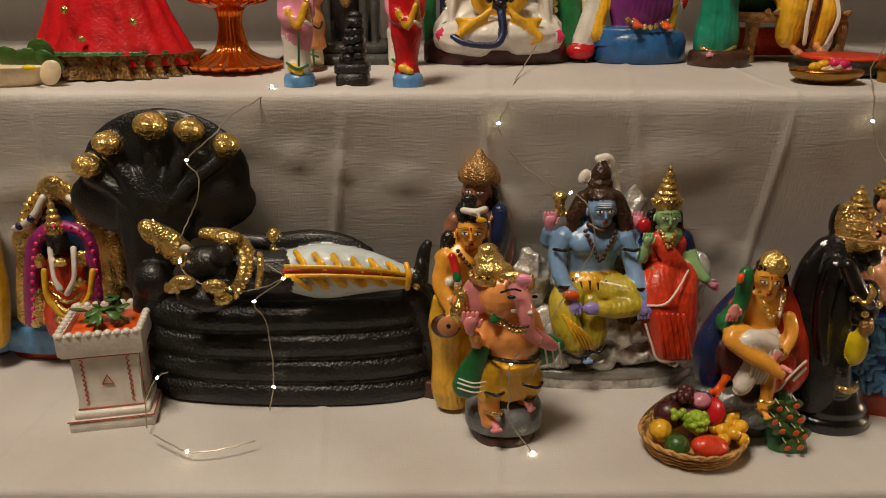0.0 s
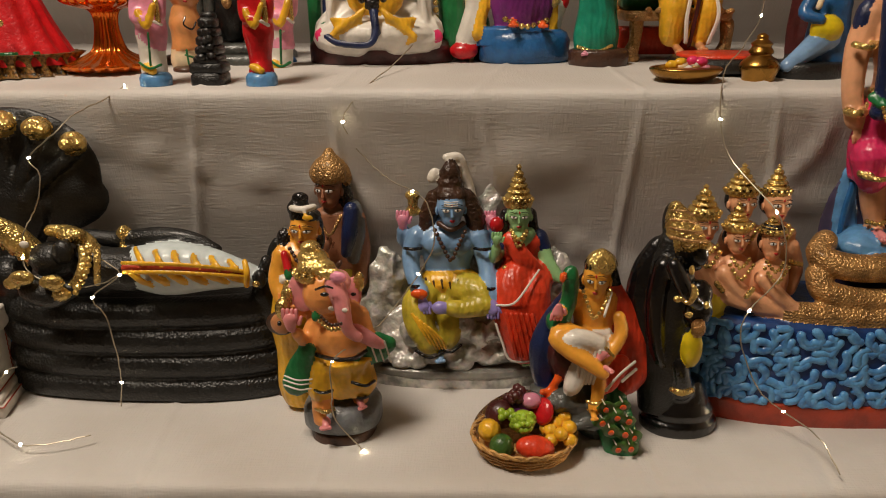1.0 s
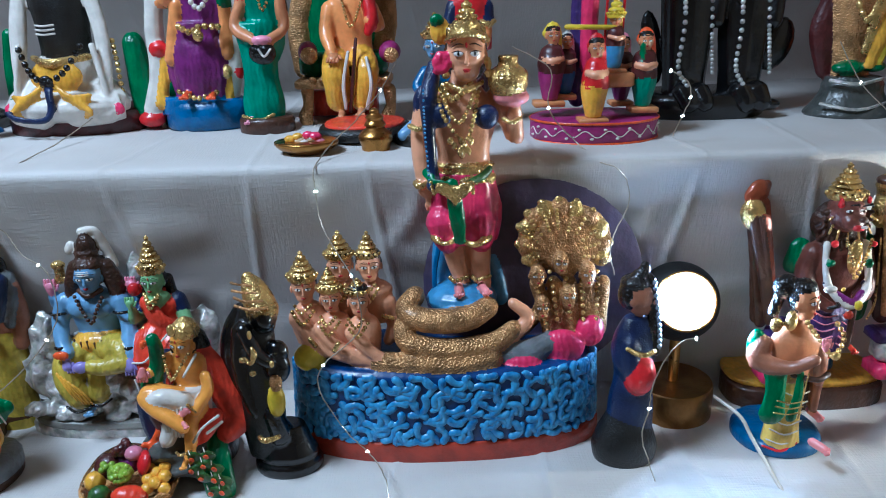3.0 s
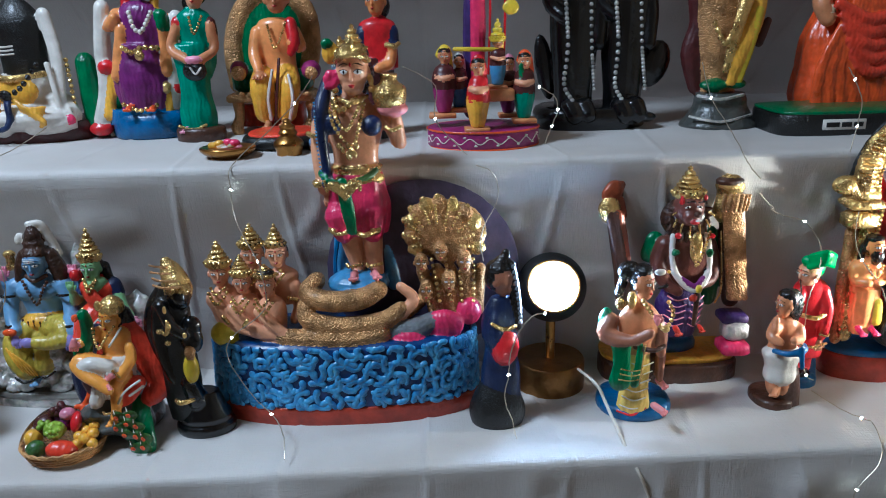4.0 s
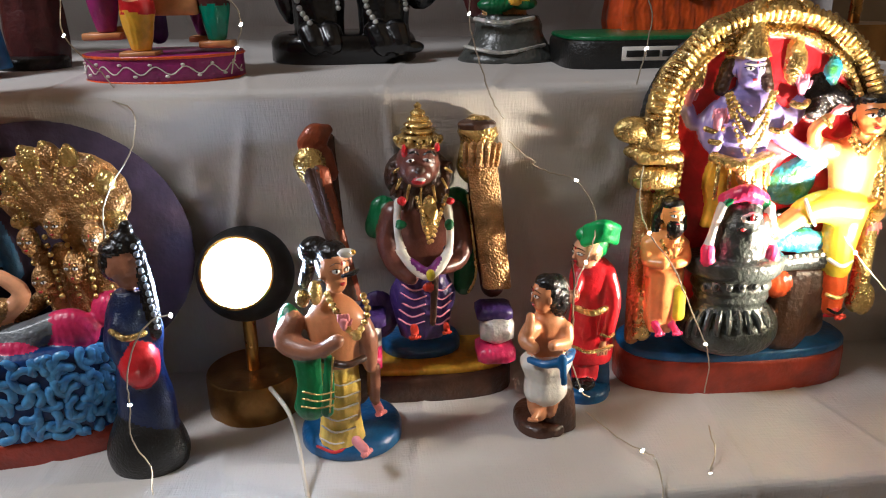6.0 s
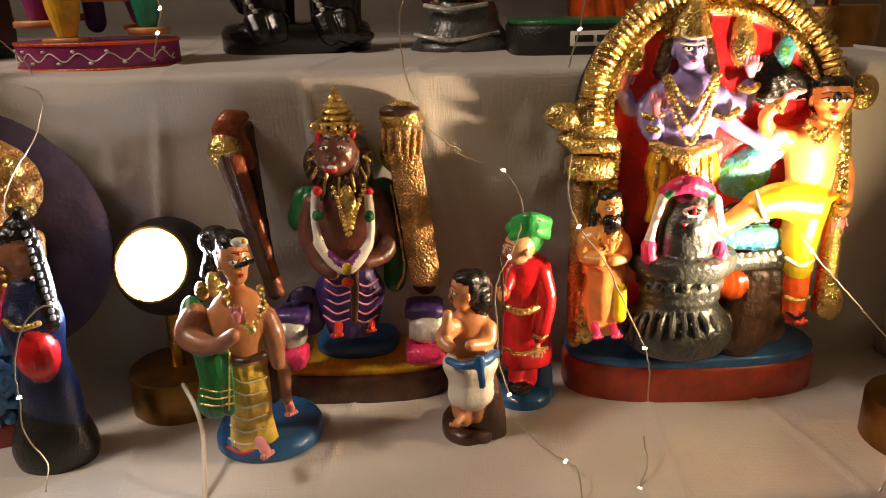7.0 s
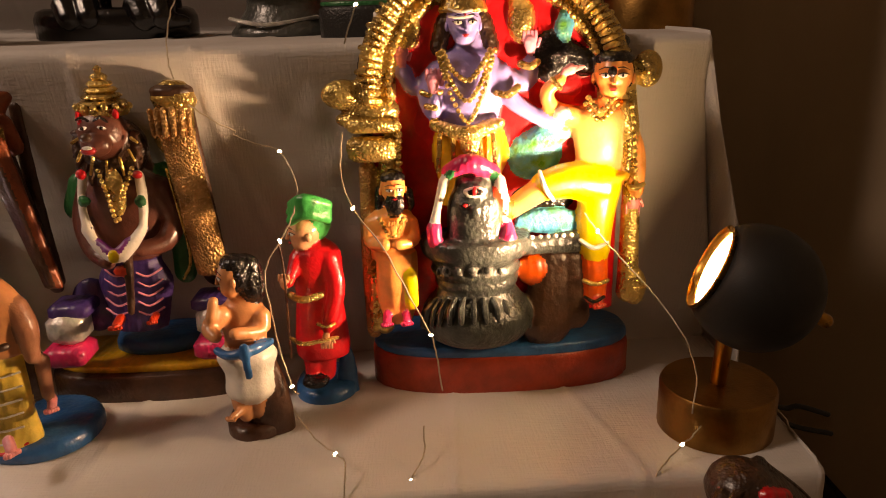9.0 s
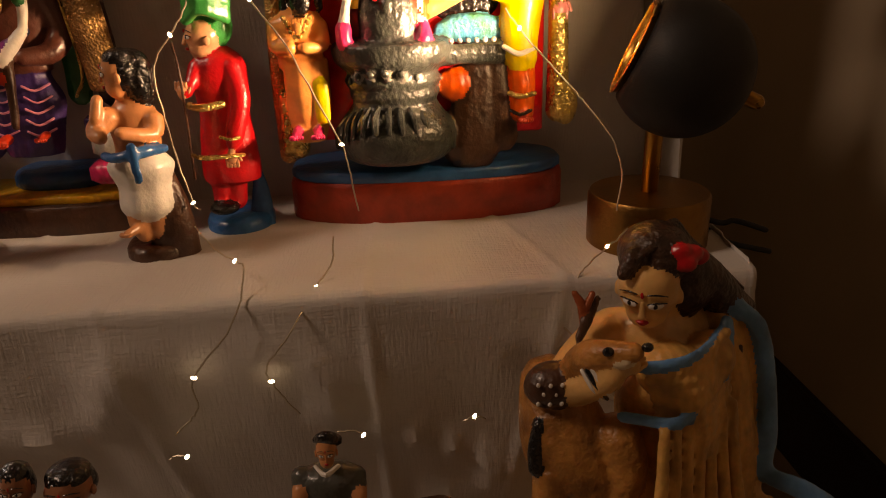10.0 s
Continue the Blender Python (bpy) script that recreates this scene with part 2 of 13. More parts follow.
class Sculpt:
    """Collects shaped pieces, each with its paint, into one mesh."""

    def __init__(self):
        self.verts, self.faces, self.slots, self.mats, self.turn = [], [], [], [], None
        self.fine, self.crisp = [], False

    def grid(self, mat, rings, closed=True, caps=True, fine=False):
        """A skin over rings of equal length. fine: a small painted or applied piece, kept crisp when the body is moulded."""
        before = len(self.faces)
        if mat not in self.mats:
            self.mats.append(mat)
        slot, first, n = self.mats.index(mat), len(self.verts), len(rings[0])
        for ring in rings:
            for p in ring:
                p = Vector(p)
                self.verts.append(tuple(self.turn @ p) if self.turn else tuple(p))
        for a in range(len(rings) - 1):
            for b in range(n if closed else n - 1):
                i, j = first + a * n + b, first + a * n + (b + 1) % n
                self.faces.append((i, j, j + n, i + n))
                self.slots.append(slot)
        if caps and closed:
            self.faces.append(tuple(first + k for k in reversed(range(n))))
            self.faces.append(tuple(first + (len(rings) - 1) * n + k for k in range(n)))
            self.slots += [slot, slot]
        self.fine += [fine or self.crisp or not (closed and caps)] * (len(self.faces) - before)

    def ball(self, mat, c, r, rot=(0, 0, 0), seg=14):
        r = (r, r, r) if isinstance(r, (int, float)) else r
        m = pose(*c, *rot)
        rows = max(6, seg // 2 + 1)
        rings = []
        for a in range(rows + 1):
            lat = math.pi * (0.02 + 0.96 * a / rows) - math.pi / 2
            rings.append([m @ Vector((r[0] * math.cos(lat) * math.cos(2 * math.pi * b / seg), r[1] * math.cos(lat) * math.sin(2 * math.pi * b / seg), r[2] * math.sin(lat))) for b in range(seg)])
        self.grid(mat, rings, fine=max(r) < 0.0046)

    def rock(self, mat, c, r, seed=0):
        """A chipped stone lump."""
        rings, seg, rows = [], 14, 9
        for a in range(rows + 1):
            lat = math.pi * (0.03 + 0.94 * a / rows) - math.pi / 2
            ring = []
            for b in range(seg):
                d = Vector((math.cos(lat) * math.cos(2 * math.pi * b / seg), math.cos(lat) * math.sin(2 * math.pi * b / seg), math.sin(lat)))
                k = 1 + 0.30 * noise.noise(d * 1.6 + Vector((seed, 0, 0))) + 0.16 * noise.cell(d * 2.2 + Vector((seed, 3, 0)))
                ring.append((c[0] + r[0] * k * d.x, c[1] + r[1] * k * d.y, c[2] + r[2] * k * d.z))
            rings.append(ring)
        self.grid(mat, rings)

    def coils(self, mat, c, rx, ry, z0, z1, n, power=2.6):
        """Stacked serpent coils round an oval."""
        h = (z1 - z0) / n
        for k in range(n):
            r, pts = h * 0.60, []
            for j in range(49):
                a = 2 * math.pi * j / 48
                ca, sa = math.cos(a), math.sin(a)
                q = (abs(ca) ** power + abs(sa) ** power) ** (-1 / power) * (1 - 0.012 * (k % 2) - 0.01 * k)
                pts.append((c[0] + (rx - r) * q * ca, c[1] + (ry - r) * q * sa, z0 + h * (k + 0.5) + 0.0012 * math.sin(2 * a + k), r))
            self.tube(mat, pts, 1.0, 12, 1)
        self.slab(mat, c, rx * 0.93, ry * 0.86, z0, z1 - h * 0.05, power, 0.006)

    def tube(self, mat, pts, flat=1.0, seg=10, per=4, side=(0, -1, 0)):
        """A limb through rows of x, y, z, radius. flat squashes it along side."""
        line = spline(pts, per)
        rings, n = [], len(line)
        ends = [(0, -0.75, 0.45), (0, -0.4, 0.82)]
        steps = [(0, -0.8, 0.4), (0, -0.45, 0.8)] + [(k, 0.0, 1.0) for k in range(n)] + [(n - 1, 0.45, 0.8), (n - 1, 0.8, 0.4)]
        side = Vector(side)
        for k, push, grow in steps:
            p, q = Vector(line[max(0, k - 1)][:3]), Vector(line[min(n - 1, k + 1)][:3])
            along = (q - p).normalized() if (q - p).length > 1e-9 else Vector((0, 0, 1))
            u = side - along * side.dot(along)
            u = u.normalized() if u.length > 0.2 else along.orthogonal().normalized()
            w = along.cross(u)
            c, r = Vector(line[k][:3]) + along * push * line[k][3], line[k][3] * grow
            rings.append([c + w * r * math.cos(2 * math.pi * b / seg) + u * r * flat * math.sin(2 * math.pi * b / seg) for b in range(seg)])
        self.grid(mat, rings, fine=max(p[3] for p in line) < 0.0031)

    def lathe(self, mat, c, prof, sq=1.0, seg=28, ribs=0, amp=0.0, power=2.0, smooth=True, caps=True):
        """A turned form about an upright axis at c = x, y: rows of z, radius. sq: depth over width; power: squareness."""
        rows = spline(prof, 3) if smooth and len(prof) > 2 else [np.array(p, float) for p in prof]
        rings = []
        for z, r in rows:
            ring = []
            for b in range(seg):
                a = 2 * math.pi * b / seg
                ca, sa = math.cos(a), math.sin(a)
                k = (abs(ca) ** power + abs(sa) ** power) ** (-1 / power) * (1 + (amp * math.cos(ribs * a) if ribs else 0))
                ring.append((c[0] + max(r, 1e-4) * k * ca, c[1] + max(r, 1e-4) * k * sa * sq, z))
            rings.append(ring)
        self.grid(mat, rings, caps=caps)

    def slab(self, mat, c, rx, ry, z0, z1, power=2.4, bevel=0.004, seg=36):
        """An oval plinth with softened edges."""
        b = min(bevel, (z1 - z0) * 0.4)
        k = b / rx
        keep, self.crisp = self.crisp, True
        self.lathe(mat, c, [(z0, rx * (1 - k * 0.6)), (z0 + b * 0.5, rx), (z1 - b, rx), (z1 - b * 0.3, rx * (1 - k * 0.35)), (z1, rx * (1 - k))], ry / rx, seg, power=power, smooth=False)
        self.crisp = keep

    def box(self, mat, c, size, rot=(0, 0, 0), bevel=0.002):
        m = pose(*c, *rot)
        x, y, z = (s / 2 for s in size)
        b = min(bevel, x * 0.45, y * 0.45, z * 0.45)
        rings = []
        for zz, inset in ((-z, b), (-z + b, 0), (z - b, 0), (z, b)):
            X, Y = x - inset, y - inset
            rings.append([m @ Vector(p + (zz,)) for p in ((X - b, -Y), (X, -Y + b), (X, Y - b), (X - b, Y), (-X + b, Y), (-X, Y - b), (-X, -Y + b), (-X + b, -Y))])
        self.grid(mat, rings, fine=True)

    def head(self, skin, c, r, yaw=0, pitch=0, hair=None, marks=True, brow=None):
        """A painted head: ball, chin, nose, ears, brows, eyes and lips. yaw: degrees it looks to +x."""
        keep = self.turn
        m = pose(*c, pitch, 0, yaw)
        self.turn = keep @ m if keep else m
        rx, ry, rz = r
        self.ball(skin, (0, 0, rz * 0.12), (rx, ry, rz * 0.86), seg=18)
        self.ball(skin, (0, -ry * 0.18, -rz * 0.48), (rx * 0.72, ry * 0.72, rz * 0.50))
        self.tube(skin, [(0, -ry * 0.96, rz * 0.16, rx * 0.07), (0, -ry * 1.05, -rz * 0.10, rx * 0.10), (0, -ry * 1.06, -rz * 0.20, rx * 0.14)], seg=8, per=2)
        for s in (-1, 1):
            self.ball(skin, (s * rx * 1.0, 0, -rz * 0.08), (rx * 0.13, ry * 0.2, rz * 0.24), seg=8)
            if marks:
                self.crisp = True
                self.ball(EYEWHITE, (s * rx * 0.42, -ry * 0.925, rz * 0.10), (rx * 0.26, ry * 0.065, rz * 0.10), (0, 0, s * 22), seg=10)
                self.ball(brow or HAIR, (s * rx * 0.41, -ry * 0.965, rz * 0.105), (rx * 0.085, ry * 0.05, rz * 0.075), (0, 0, s * 22), seg=8)
                self.tube(brow or HAIR, [(s * rx * 0.16, -ry * 0.985, rz * 0.42, rx * 0.024), (s * rx * 0.44, -ry * 0.93, rz * 0.44, rx * 0.032), (s * rx * 0.76, -ry * 0.73, rz * 0.32, rx * 0.018)], seg=6, per=2)
                self.tube(brow or HAIR, [(s * rx * 0.16, -ry * 0.97, rz * 0.13, rx * 0.024), (s * rx * 0.43, -ry * 0.955, rz * 0.205, rx * 0.032), (s * rx * 0.74, -ry * 0.75, rz * 0.13, rx * 0.022)], seg=6, per=2)
                self.crisp = False
        if marks:
            self.crisp = True
            self.ball(LIPS, (0, -ry * 0.95, -rz * 0.44), (rx * 0.22, ry * 0.09, rz * 0.045), seg=10)
            self.ball(LIPS, (0, -ry * 0.93, -rz * 0.50), (rx * 0.15, ry * 0.09, rz * 0.045), seg=10)
            self.ball(RED, (0, -ry * 1.0, rz * 0.40), (rx * 0.06, ry * 0.05, rz * 0.10), seg=6)
            self.crisp = False
        if hair:
            self.ball(hair, (0, ry * 0.20, rz * 0.72), (rx * 1.04, ry * 0.98, rz * 0.42), seg=18)
            self.ball(hair, (0, ry * 0.42, rz * 0.10), (rx * 1.12, ry * 0.86, rz * 0.86), seg=16)
        self.turn = keep

    def crown(self, mat, c, r, h, tilt=0, yaw=0, tiers=4):
        """A tapering tiered crown with a knob."""
        keep = self.turn
        m = pose(*c, tilt, 0, yaw)
        self.turn = keep @ m if keep else m
        prof = [(-0.04 * h, r * 1.0), (0.05 * h, r * 1.12), (0.13 * h, r * 1.08)]
        for k in range(tiers):
            a, w = 0.16 + 0.66 * k / tiers, 1 - 0.74 * (k + 0.4) / tiers
            prof += [(a * h, r * w * 0.86), ((a + 0.30 / tiers) * h, r * w * 1.08), ((a + 0.55 / tiers) * h, r * w * 0.95)]
        prof += [(0.86 * h, r * 0.13), (0.93 * h, r * 0.2), (1.0 * h, r * 0.04)]
        self.crisp = True
        self.lathe(mat, (0, 0), prof, 1.0, 24, smooth=False, ribs=12, amp=0.03)
        for k in range(9):
            a = math.radians(-90 + (k - 4) * 24)
            self.ball(mat, (r * 1.08 * math.cos(a), r * 1.08 * math.sin(a), h * (0.14 + 0.03 * math.cos((k - 4) * 0.4))), r * 0.17, seg=6)
        self.crisp = False
        self.turn = keep

    def beads(self, mat, pts, r, gap=1.7):
        """A string of beads through rows of x, y, z."""
        line = spline([(*p, 0) for p in pts], 12)
        left = 0.0
        for a, b in zip(line, line[1:]):
            step = float(np.linalg.norm(b[:3] - a[:3]))
            left -= step
            if left <= 0:
                self.ball(mat, tuple(b[:3]), r, seg=6)
                left = r * gap

    def hand(self, mat, c, r, way=(0, 0, 1), side=(1, 0, 0)):
        """A palm with four finger ridges and a thumb."""
        c, way, side = Vector(c), Vector(way).normalized(), Vector(side).normalized()
        self.tube(mat, [(*(c - way * r * 0.5), r * 0.55), (*(c + way * r * 0.5), r * 0.85)], 0.6, 8, 2)
        for k in range(4):
            a = c + side * r * (k - 1.5) * 0.42 + way * r * 0.6
            self.tube(mat, [(*a, r * 0.24), (*(a + way * r * 0.85), r * 0.2)], 1.0, 6, 2)
        self.tube(mat, [(*(c + side * r * 0.8), r * 0.24), (*(c + side * r * 1.1 + way * r * 0.7), r * 0.18)], 1.0, 6, 2)

    def foot(self, mat, c, size, yaw=0):
        """A foot with toes, pointing to -y."""
        m = pose(*c, 0, 0, yaw)
        a, b = m @ Vector((0, size * 0.35, size * 0.28)), m @ Vector((0, -size * 0.45, size * 0.16))
        self.tube(mat, [(*a, size * 0.27), (*b, size * 0.27)], 0.9, 8, 2)
        for k in range(5):
            p = m @ Vector((size * (k - 2) * 0.115, -size * 0.68 + abs(k - 1) * size * 0.05, size * 0.12))
            self.ball(mat, p, size * (0.12 if k else 0.14), seg=6)

    def mould(self, voxel, soften=3):
        """Fuses the large pieces into one cast body with filleted joints; small applied pieces stay crisp."""
        big = [k for k, f in enumerate(self.fine) if not f]
        if not big:
            return
        faces = [self.faces[k] for k in big]
        raw = bpy.data.meshes.new("raw")
        raw.from_pydata(self.verts, [], faces)
        raw.update()
        ob = new("raw", raw)
        cast = ob.modifiers.new("cast", "REMESH")
        cast.mode, cast.voxel_size, cast.use_smooth_shade = "VOXEL", voxel, True
        blur = ob.modifiers.new("blur", "SMOOTH")
        blur.factor, blur.iterations = 0.5, soften
        mesh = bpy.data.meshes.new_from_object(ob.evaluated_get(bpy.context.evaluated_depsgraph_get()))
        n = len(mesh.vertices)
        co = np.empty(n * 3)
        mesh.vertices.foreach_get("co", co)
        co = co.reshape(-1, 3).tolist()
        polys = [tuple(f.vertices) for f in mesh.polygons]
        centres = [f.center.copy() for f in mesh.polygons]
        tree = BVHTree.FromPolygons(self.verts, faces)
        paint_of = [self.slots[big[tree.find_nearest(c)[2]]] for c in centres]
        small = [k for k, f in enumerate(self.fine) if f]
        self.faces, old_slots = polys + [tuple(v + n for v in self.faces[k]) for k in small], self.slots
        self.slots = paint_of + [old_slots[k] for k in small]
        self.verts = co + self.verts
        used = sorted({v for f in self.faces for v in f})
        place = {v: k for k, v in enumerate(used)}
        self.verts = [tuple(self.verts[v]) for v in used]
        self.faces = [tuple(place[v] for v in f) for f in self.faces]
        self.fine = [False] * len(self.faces)
        bpy.data.objects.remove(ob)
        bpy.data.meshes.remove(raw)
        bpy.data.meshes.remove(mesh)

    def done(self, name, label="", category="", group="", kind="", parent=None, wobble=0.0005, flat=False, voxel=0.0):
        if voxel:
            self.mould(voxel)
        if wobble:
            self.verts = [(x + wobble * noise.noise((x * 60, y * 60, z * 60)), y + wobble * noise.noise((x * 60, y * 60, z * 60 + 9)), z) for x, y, z in self.verts]
        mesh = bpy.data.meshes.new(name)
        mesh.from_pydata(self.verts, [], self.faces)
        for mat in self.mats:
            mesh.materials.append(mat)
        mesh.polygons.foreach_set("material_index", self.slots)
        mesh.polygons.foreach_set("use_smooth", [not flat] * len(self.faces))
        mesh.update()
        bm = bmesh.new()
        bm.from_mesh(mesh)
        bmesh.ops.recalc_face_normals(bm, faces=bm.faces)
        bm.to_mesh(mesh)
        bm.free()
        if not flat:
            mesh.set_sharp_from_angle(angle=radians(50))
        ob = new(name, mesh)
        if parent:
            ob.parent = parent
        return tagged(ob, label, category, group, kind)


def thing(name, place, label, category, group=""):
    """An empty at the base of a thing made of parts."""
    ob = new(name)
    ob.location = place
    ob.empty_display_size = 0.02
    return tagged(ob, label, category, group)


def part(name, sculpt, parent, label=""):
    """One mesh of world coordinates, hung under parent."""
    ob = sculpt.done(name, label, wobble=0.0)
    ob.parent = parent
    spot = Vector((0, 0, 0))
    up = parent
    while up:
        spot += up.location
        up = up.parent
    ob.location = -spot
    return ob


# ---- the stepped stand, its cloth, and the room ----
def front_shift(x):
    return 0.030 * min(1, max(0, (x - 0.3) / 1.0))


FOLDS = ((-0.72, 0.0), (-0.52, 0.15), (-0.385, 0.05), (-0.12, -0.12), (0.045, 0.06), (0.21, 0.2), (0.315, -0.05), (0.47, 0.12), (0.62, 0.0), (0.76, -0.18), (0.93, 0.1), (1.05, 0.25), (1.20, 0.05), (1.31, -0.2))


def shelf_cloth():
    # the top step's overhang is unseen, added to keep light off the riser below
    line = [(1.60, 1.302), (0.96, 1.302), (0.93, 1.300), (0.921, 1.292), (0.92, 1.27), (0.96, 1.22), (1.10, 1.12), (1.22, 0.98), (1.252, 0.92), (1.245, 0.899), (1.20, HIGH), (1.0, HIGH), (0.85, HIGH), (0.74, HIGH),
            (0.700, HIGH), (0.6955, HIGH - 0.0012), (0.693, HIGH - 0.0035), (0.6925, HIGH - 0.008), (0.702, 0.845), (0.715, 0.785), (0.731, 0.72), (0.745, 0.655), (0.754, 0.612), (0.752, LOW + 0.001), (0.73, LOW), (0.65, LOW), (0.56, LOW), (0.506, LOW),
            (0.5005, LOW - 0.0012), (0.498, LOW - 0.0035), (0.4975, LOW - 0.009), (0.498, 0.55), (0.512, 0.42), (0.520, 0.33), (0.512, 0.302), (0.48, 0.30), (0.35, 0.30), (0.24, 0.299), (0.226, 0.294), (0.222, 0.28), (0.225, 0.15), (0.23, 0.01)]
    prof = []
    for a, b in zip(line, line[1:]):
        n = max(1, int(math.hypot(a[0] - b[0], a[1] - b[1]) / 0.012))
        prof += [(a[0] + (b[0] - a[0]) * k / n, a[1] + (b[1] - a[1]) * k / n) for k in range(n)]
    prof.append(line[-1])
    s, rings = Sculpt(), []
    x0, x1, nx = -1.0, 1.46, 820
    for i in range(nx + 1):
        x, ring = x0 + (x1 - x0) * i / nx, []
        for y, z in prof:
            fold = sum(math.exp(-((x - c - lean * (y - z)) / 0.0036) ** 2) for c, lean in FOLDS)
            y2 = y + (front_shift(x) if y < 0.56 else front_shift(x) * max(0, 1 - (y - 0.56) / 0.1))
            tread = abs(z - LOW) < 0.003 or abs(z - HIGH) < 0.003 or abs(z - 0.3) < 0.003
            loose = min(1.0, max(0.0, (min(abs(z - LOW), abs(z - HIGH), abs(z - 0.3)) - 0.003) / 0.04))
            rise = 0.0065 * min(1, max(0, (y - 0.75) / 0.1)) * min(1, max(0, (0.78 - x) / 0.25)) if abs(z - HIGH) < 0.004 else 0.0
            wave = 0.0035 * noise.noise((x * 5, z * 7, 3.1)) + 0.0018 * noise.noise((x * 22 + z * 14, z * 9 - x * 6, 7.7))
            if z < LOW - 0.02:
                wave = wave * 2.2 + 0.006 * math.sin(9 * x + 14 * z) * noise.noise((x * 3, z * 4, 1))
            ridge = 0.0045 * max(0.0, 1 - abs(noise.noise((x * 4.5 + z * 1.5, z * 13, 5.5))) * 9) * (1 if z > 0.62 else 1.6)
            draw = 0.042 * max(0.0, (x - 1.15) / 0.31) * min(1.0, max(0.0, (z - 0.64) / 0.22))
            ring.append((x - draw, y2 - loose * (wave + 0.0030 * fold + ridge), z + (1 - loose) * (0.0010 * noise.noise((x * 14, y * 14, 2)) + 0.0016 * fold + 0.0009) + rise))
        rings.append(ring)
    s.grid(COTTON, rings, closed=False)
    front = s.done("cloth", "off-white creased cotton cloth draped over the steps", "cloth", kind="structure", wobble=0)
    front.modifiers.new("thickness", "SOLIDIFY").thickness = -0.0012
    # the end of the cloth hangs down over the side of the steps
    s, rings = Sculpt(), []
    edge = [p for k, p in enumerate(prof) if k % 3 == 0]
    for y, z in edge:
        y2 = y + (front_shift(1.46) if y < 0.56 else 0)
        ring = []
        for k in range(13):
            zz = z * (1 - k / 12) + 0.005
            ring.append((1.46 - 0.042 * min(1.0, max(0.0, (zz - 0.64) / 0.22)) + 0.012 * math.sin(min(1, k / 2) * 1.57) + 0.006 * noise.noise((y * 9, zz * 5, 4)), y2 + (0.004 * noise.noise((y * 20, zz * 4, 1))), zz))
        rings.append(ring)
    s.grid(COTTON, rings, closed=False)
    s.done("cloth_side", "off-white cotton cloth hanging at the end of the steps", "cloth", kind="structure", wobble=0).modifiers.new("thickness", "SOLIDIFY").thickness = 0.0012


def plain_box(name, mat, lo, hi, label, category):
    s = Sculpt()
    s.box(mat, [(a + b) / 2 for a, b in zip(lo, hi)], [b - a for a, b in zip(lo, hi)], bevel=0.001)
    return s.done(name, label, category, kind="structure", wobble=0, flat=True)


shelf_cloth()
plain_box("floor", STONEFLOOR, (-3.0, -2.6, -0.1), (1.99, 2.1, 0.0), "brown stone floor of the room", "floor")
plain_box("wall_right", WALLPAINT, (1.87, -2.6, 0.0), (1.99, 2.1, 2.7), "cream painted wall beside the steps", "wall")
plain_box("wall_back", WALLPAINT, (-3.0, 1.98, 0.0), (1.87, 2.1, 2.7), "cream painted wall behind the steps", "wall")
plain_box("wall_left", WALLPAINT, (-3.12, -2.6, 0.0), (-3.0, 2.1, 2.7), "cream painted wall", "wall")
plain_box("wall_front", WALLPAINT, (-3.0, -2.72, 0.0), (1.87, -2.6, 2.7), "cream painted wall", "wall")
plain_box("ceiling", WALLPAINT, (-3.12, -2.72, 2.7), (1.99, 2.1, 2.8), "plain painted ceiling", "ceiling")
plain_box("baseboard", GLOSSBLACK, (1.856, -2.6, 0.0), (1.8695, 1.98, 0.142), "black polished stone skirting along the wall", "baseboard")
def waves(s, cx, cy, rx, ry, z0, z1):
    """Curling wave relief round the front of an oval drum."""
    rnd = random.Random(4)
    s.lathe(WAVEDARK, (cx, cy), [(z0 - 0.002, rx), (z1 - 0.012, rx * 0.985), (z1 - 0.004, rx * 0.96), (z1, rx * 0.90)], ry / rx, 64, power=2.4, smooth=False)
    def at(a, z, out):
        ca, sa = math.cos(a), math.sin(a)
        k = (abs(ca) ** 2.4 + abs(sa) ** 2.4) ** (-1 / 2.4)
        shrink = 1.0 - 0.02 * (z - z0) / (z1 - z0)
        return (cx + (rx * shrink + out) * k * ca, cy + (ry * shrink + out) * k * sa, z)
    s.crisp = True
    for row in range(8):
        for col in range(38):
            a = math.radians(178 + 184 * (col + 0.5 * (row % 2) + rnd.uniform(-0.3, 0.3)) / 38)
            z = z0 + (z1 - z0) * (row + 0.5 + rnd.uniform(-0.3, 0.3)) / 8
            step, turn = 0.0066 / rx, rnd.uniform(0, 6.28)
            bend = rnd.choice((-1, 1)) * rnd.uniform(0.9, 1.7)
            pts = []
            for k in range(4):
                t = turn + bend * k / 2
                pts.append((*at(a, z, 0.0010), 0.0042 - 0.0004 * k))
                a += step * math.cos(t)
                z = min(z1 - 0.003, max(z0 + 0.001, z + 0.0066 * math.sin(t)))
            s.tube(WAVE, pts, 0.75, 8, 2)
    s.crisp = False


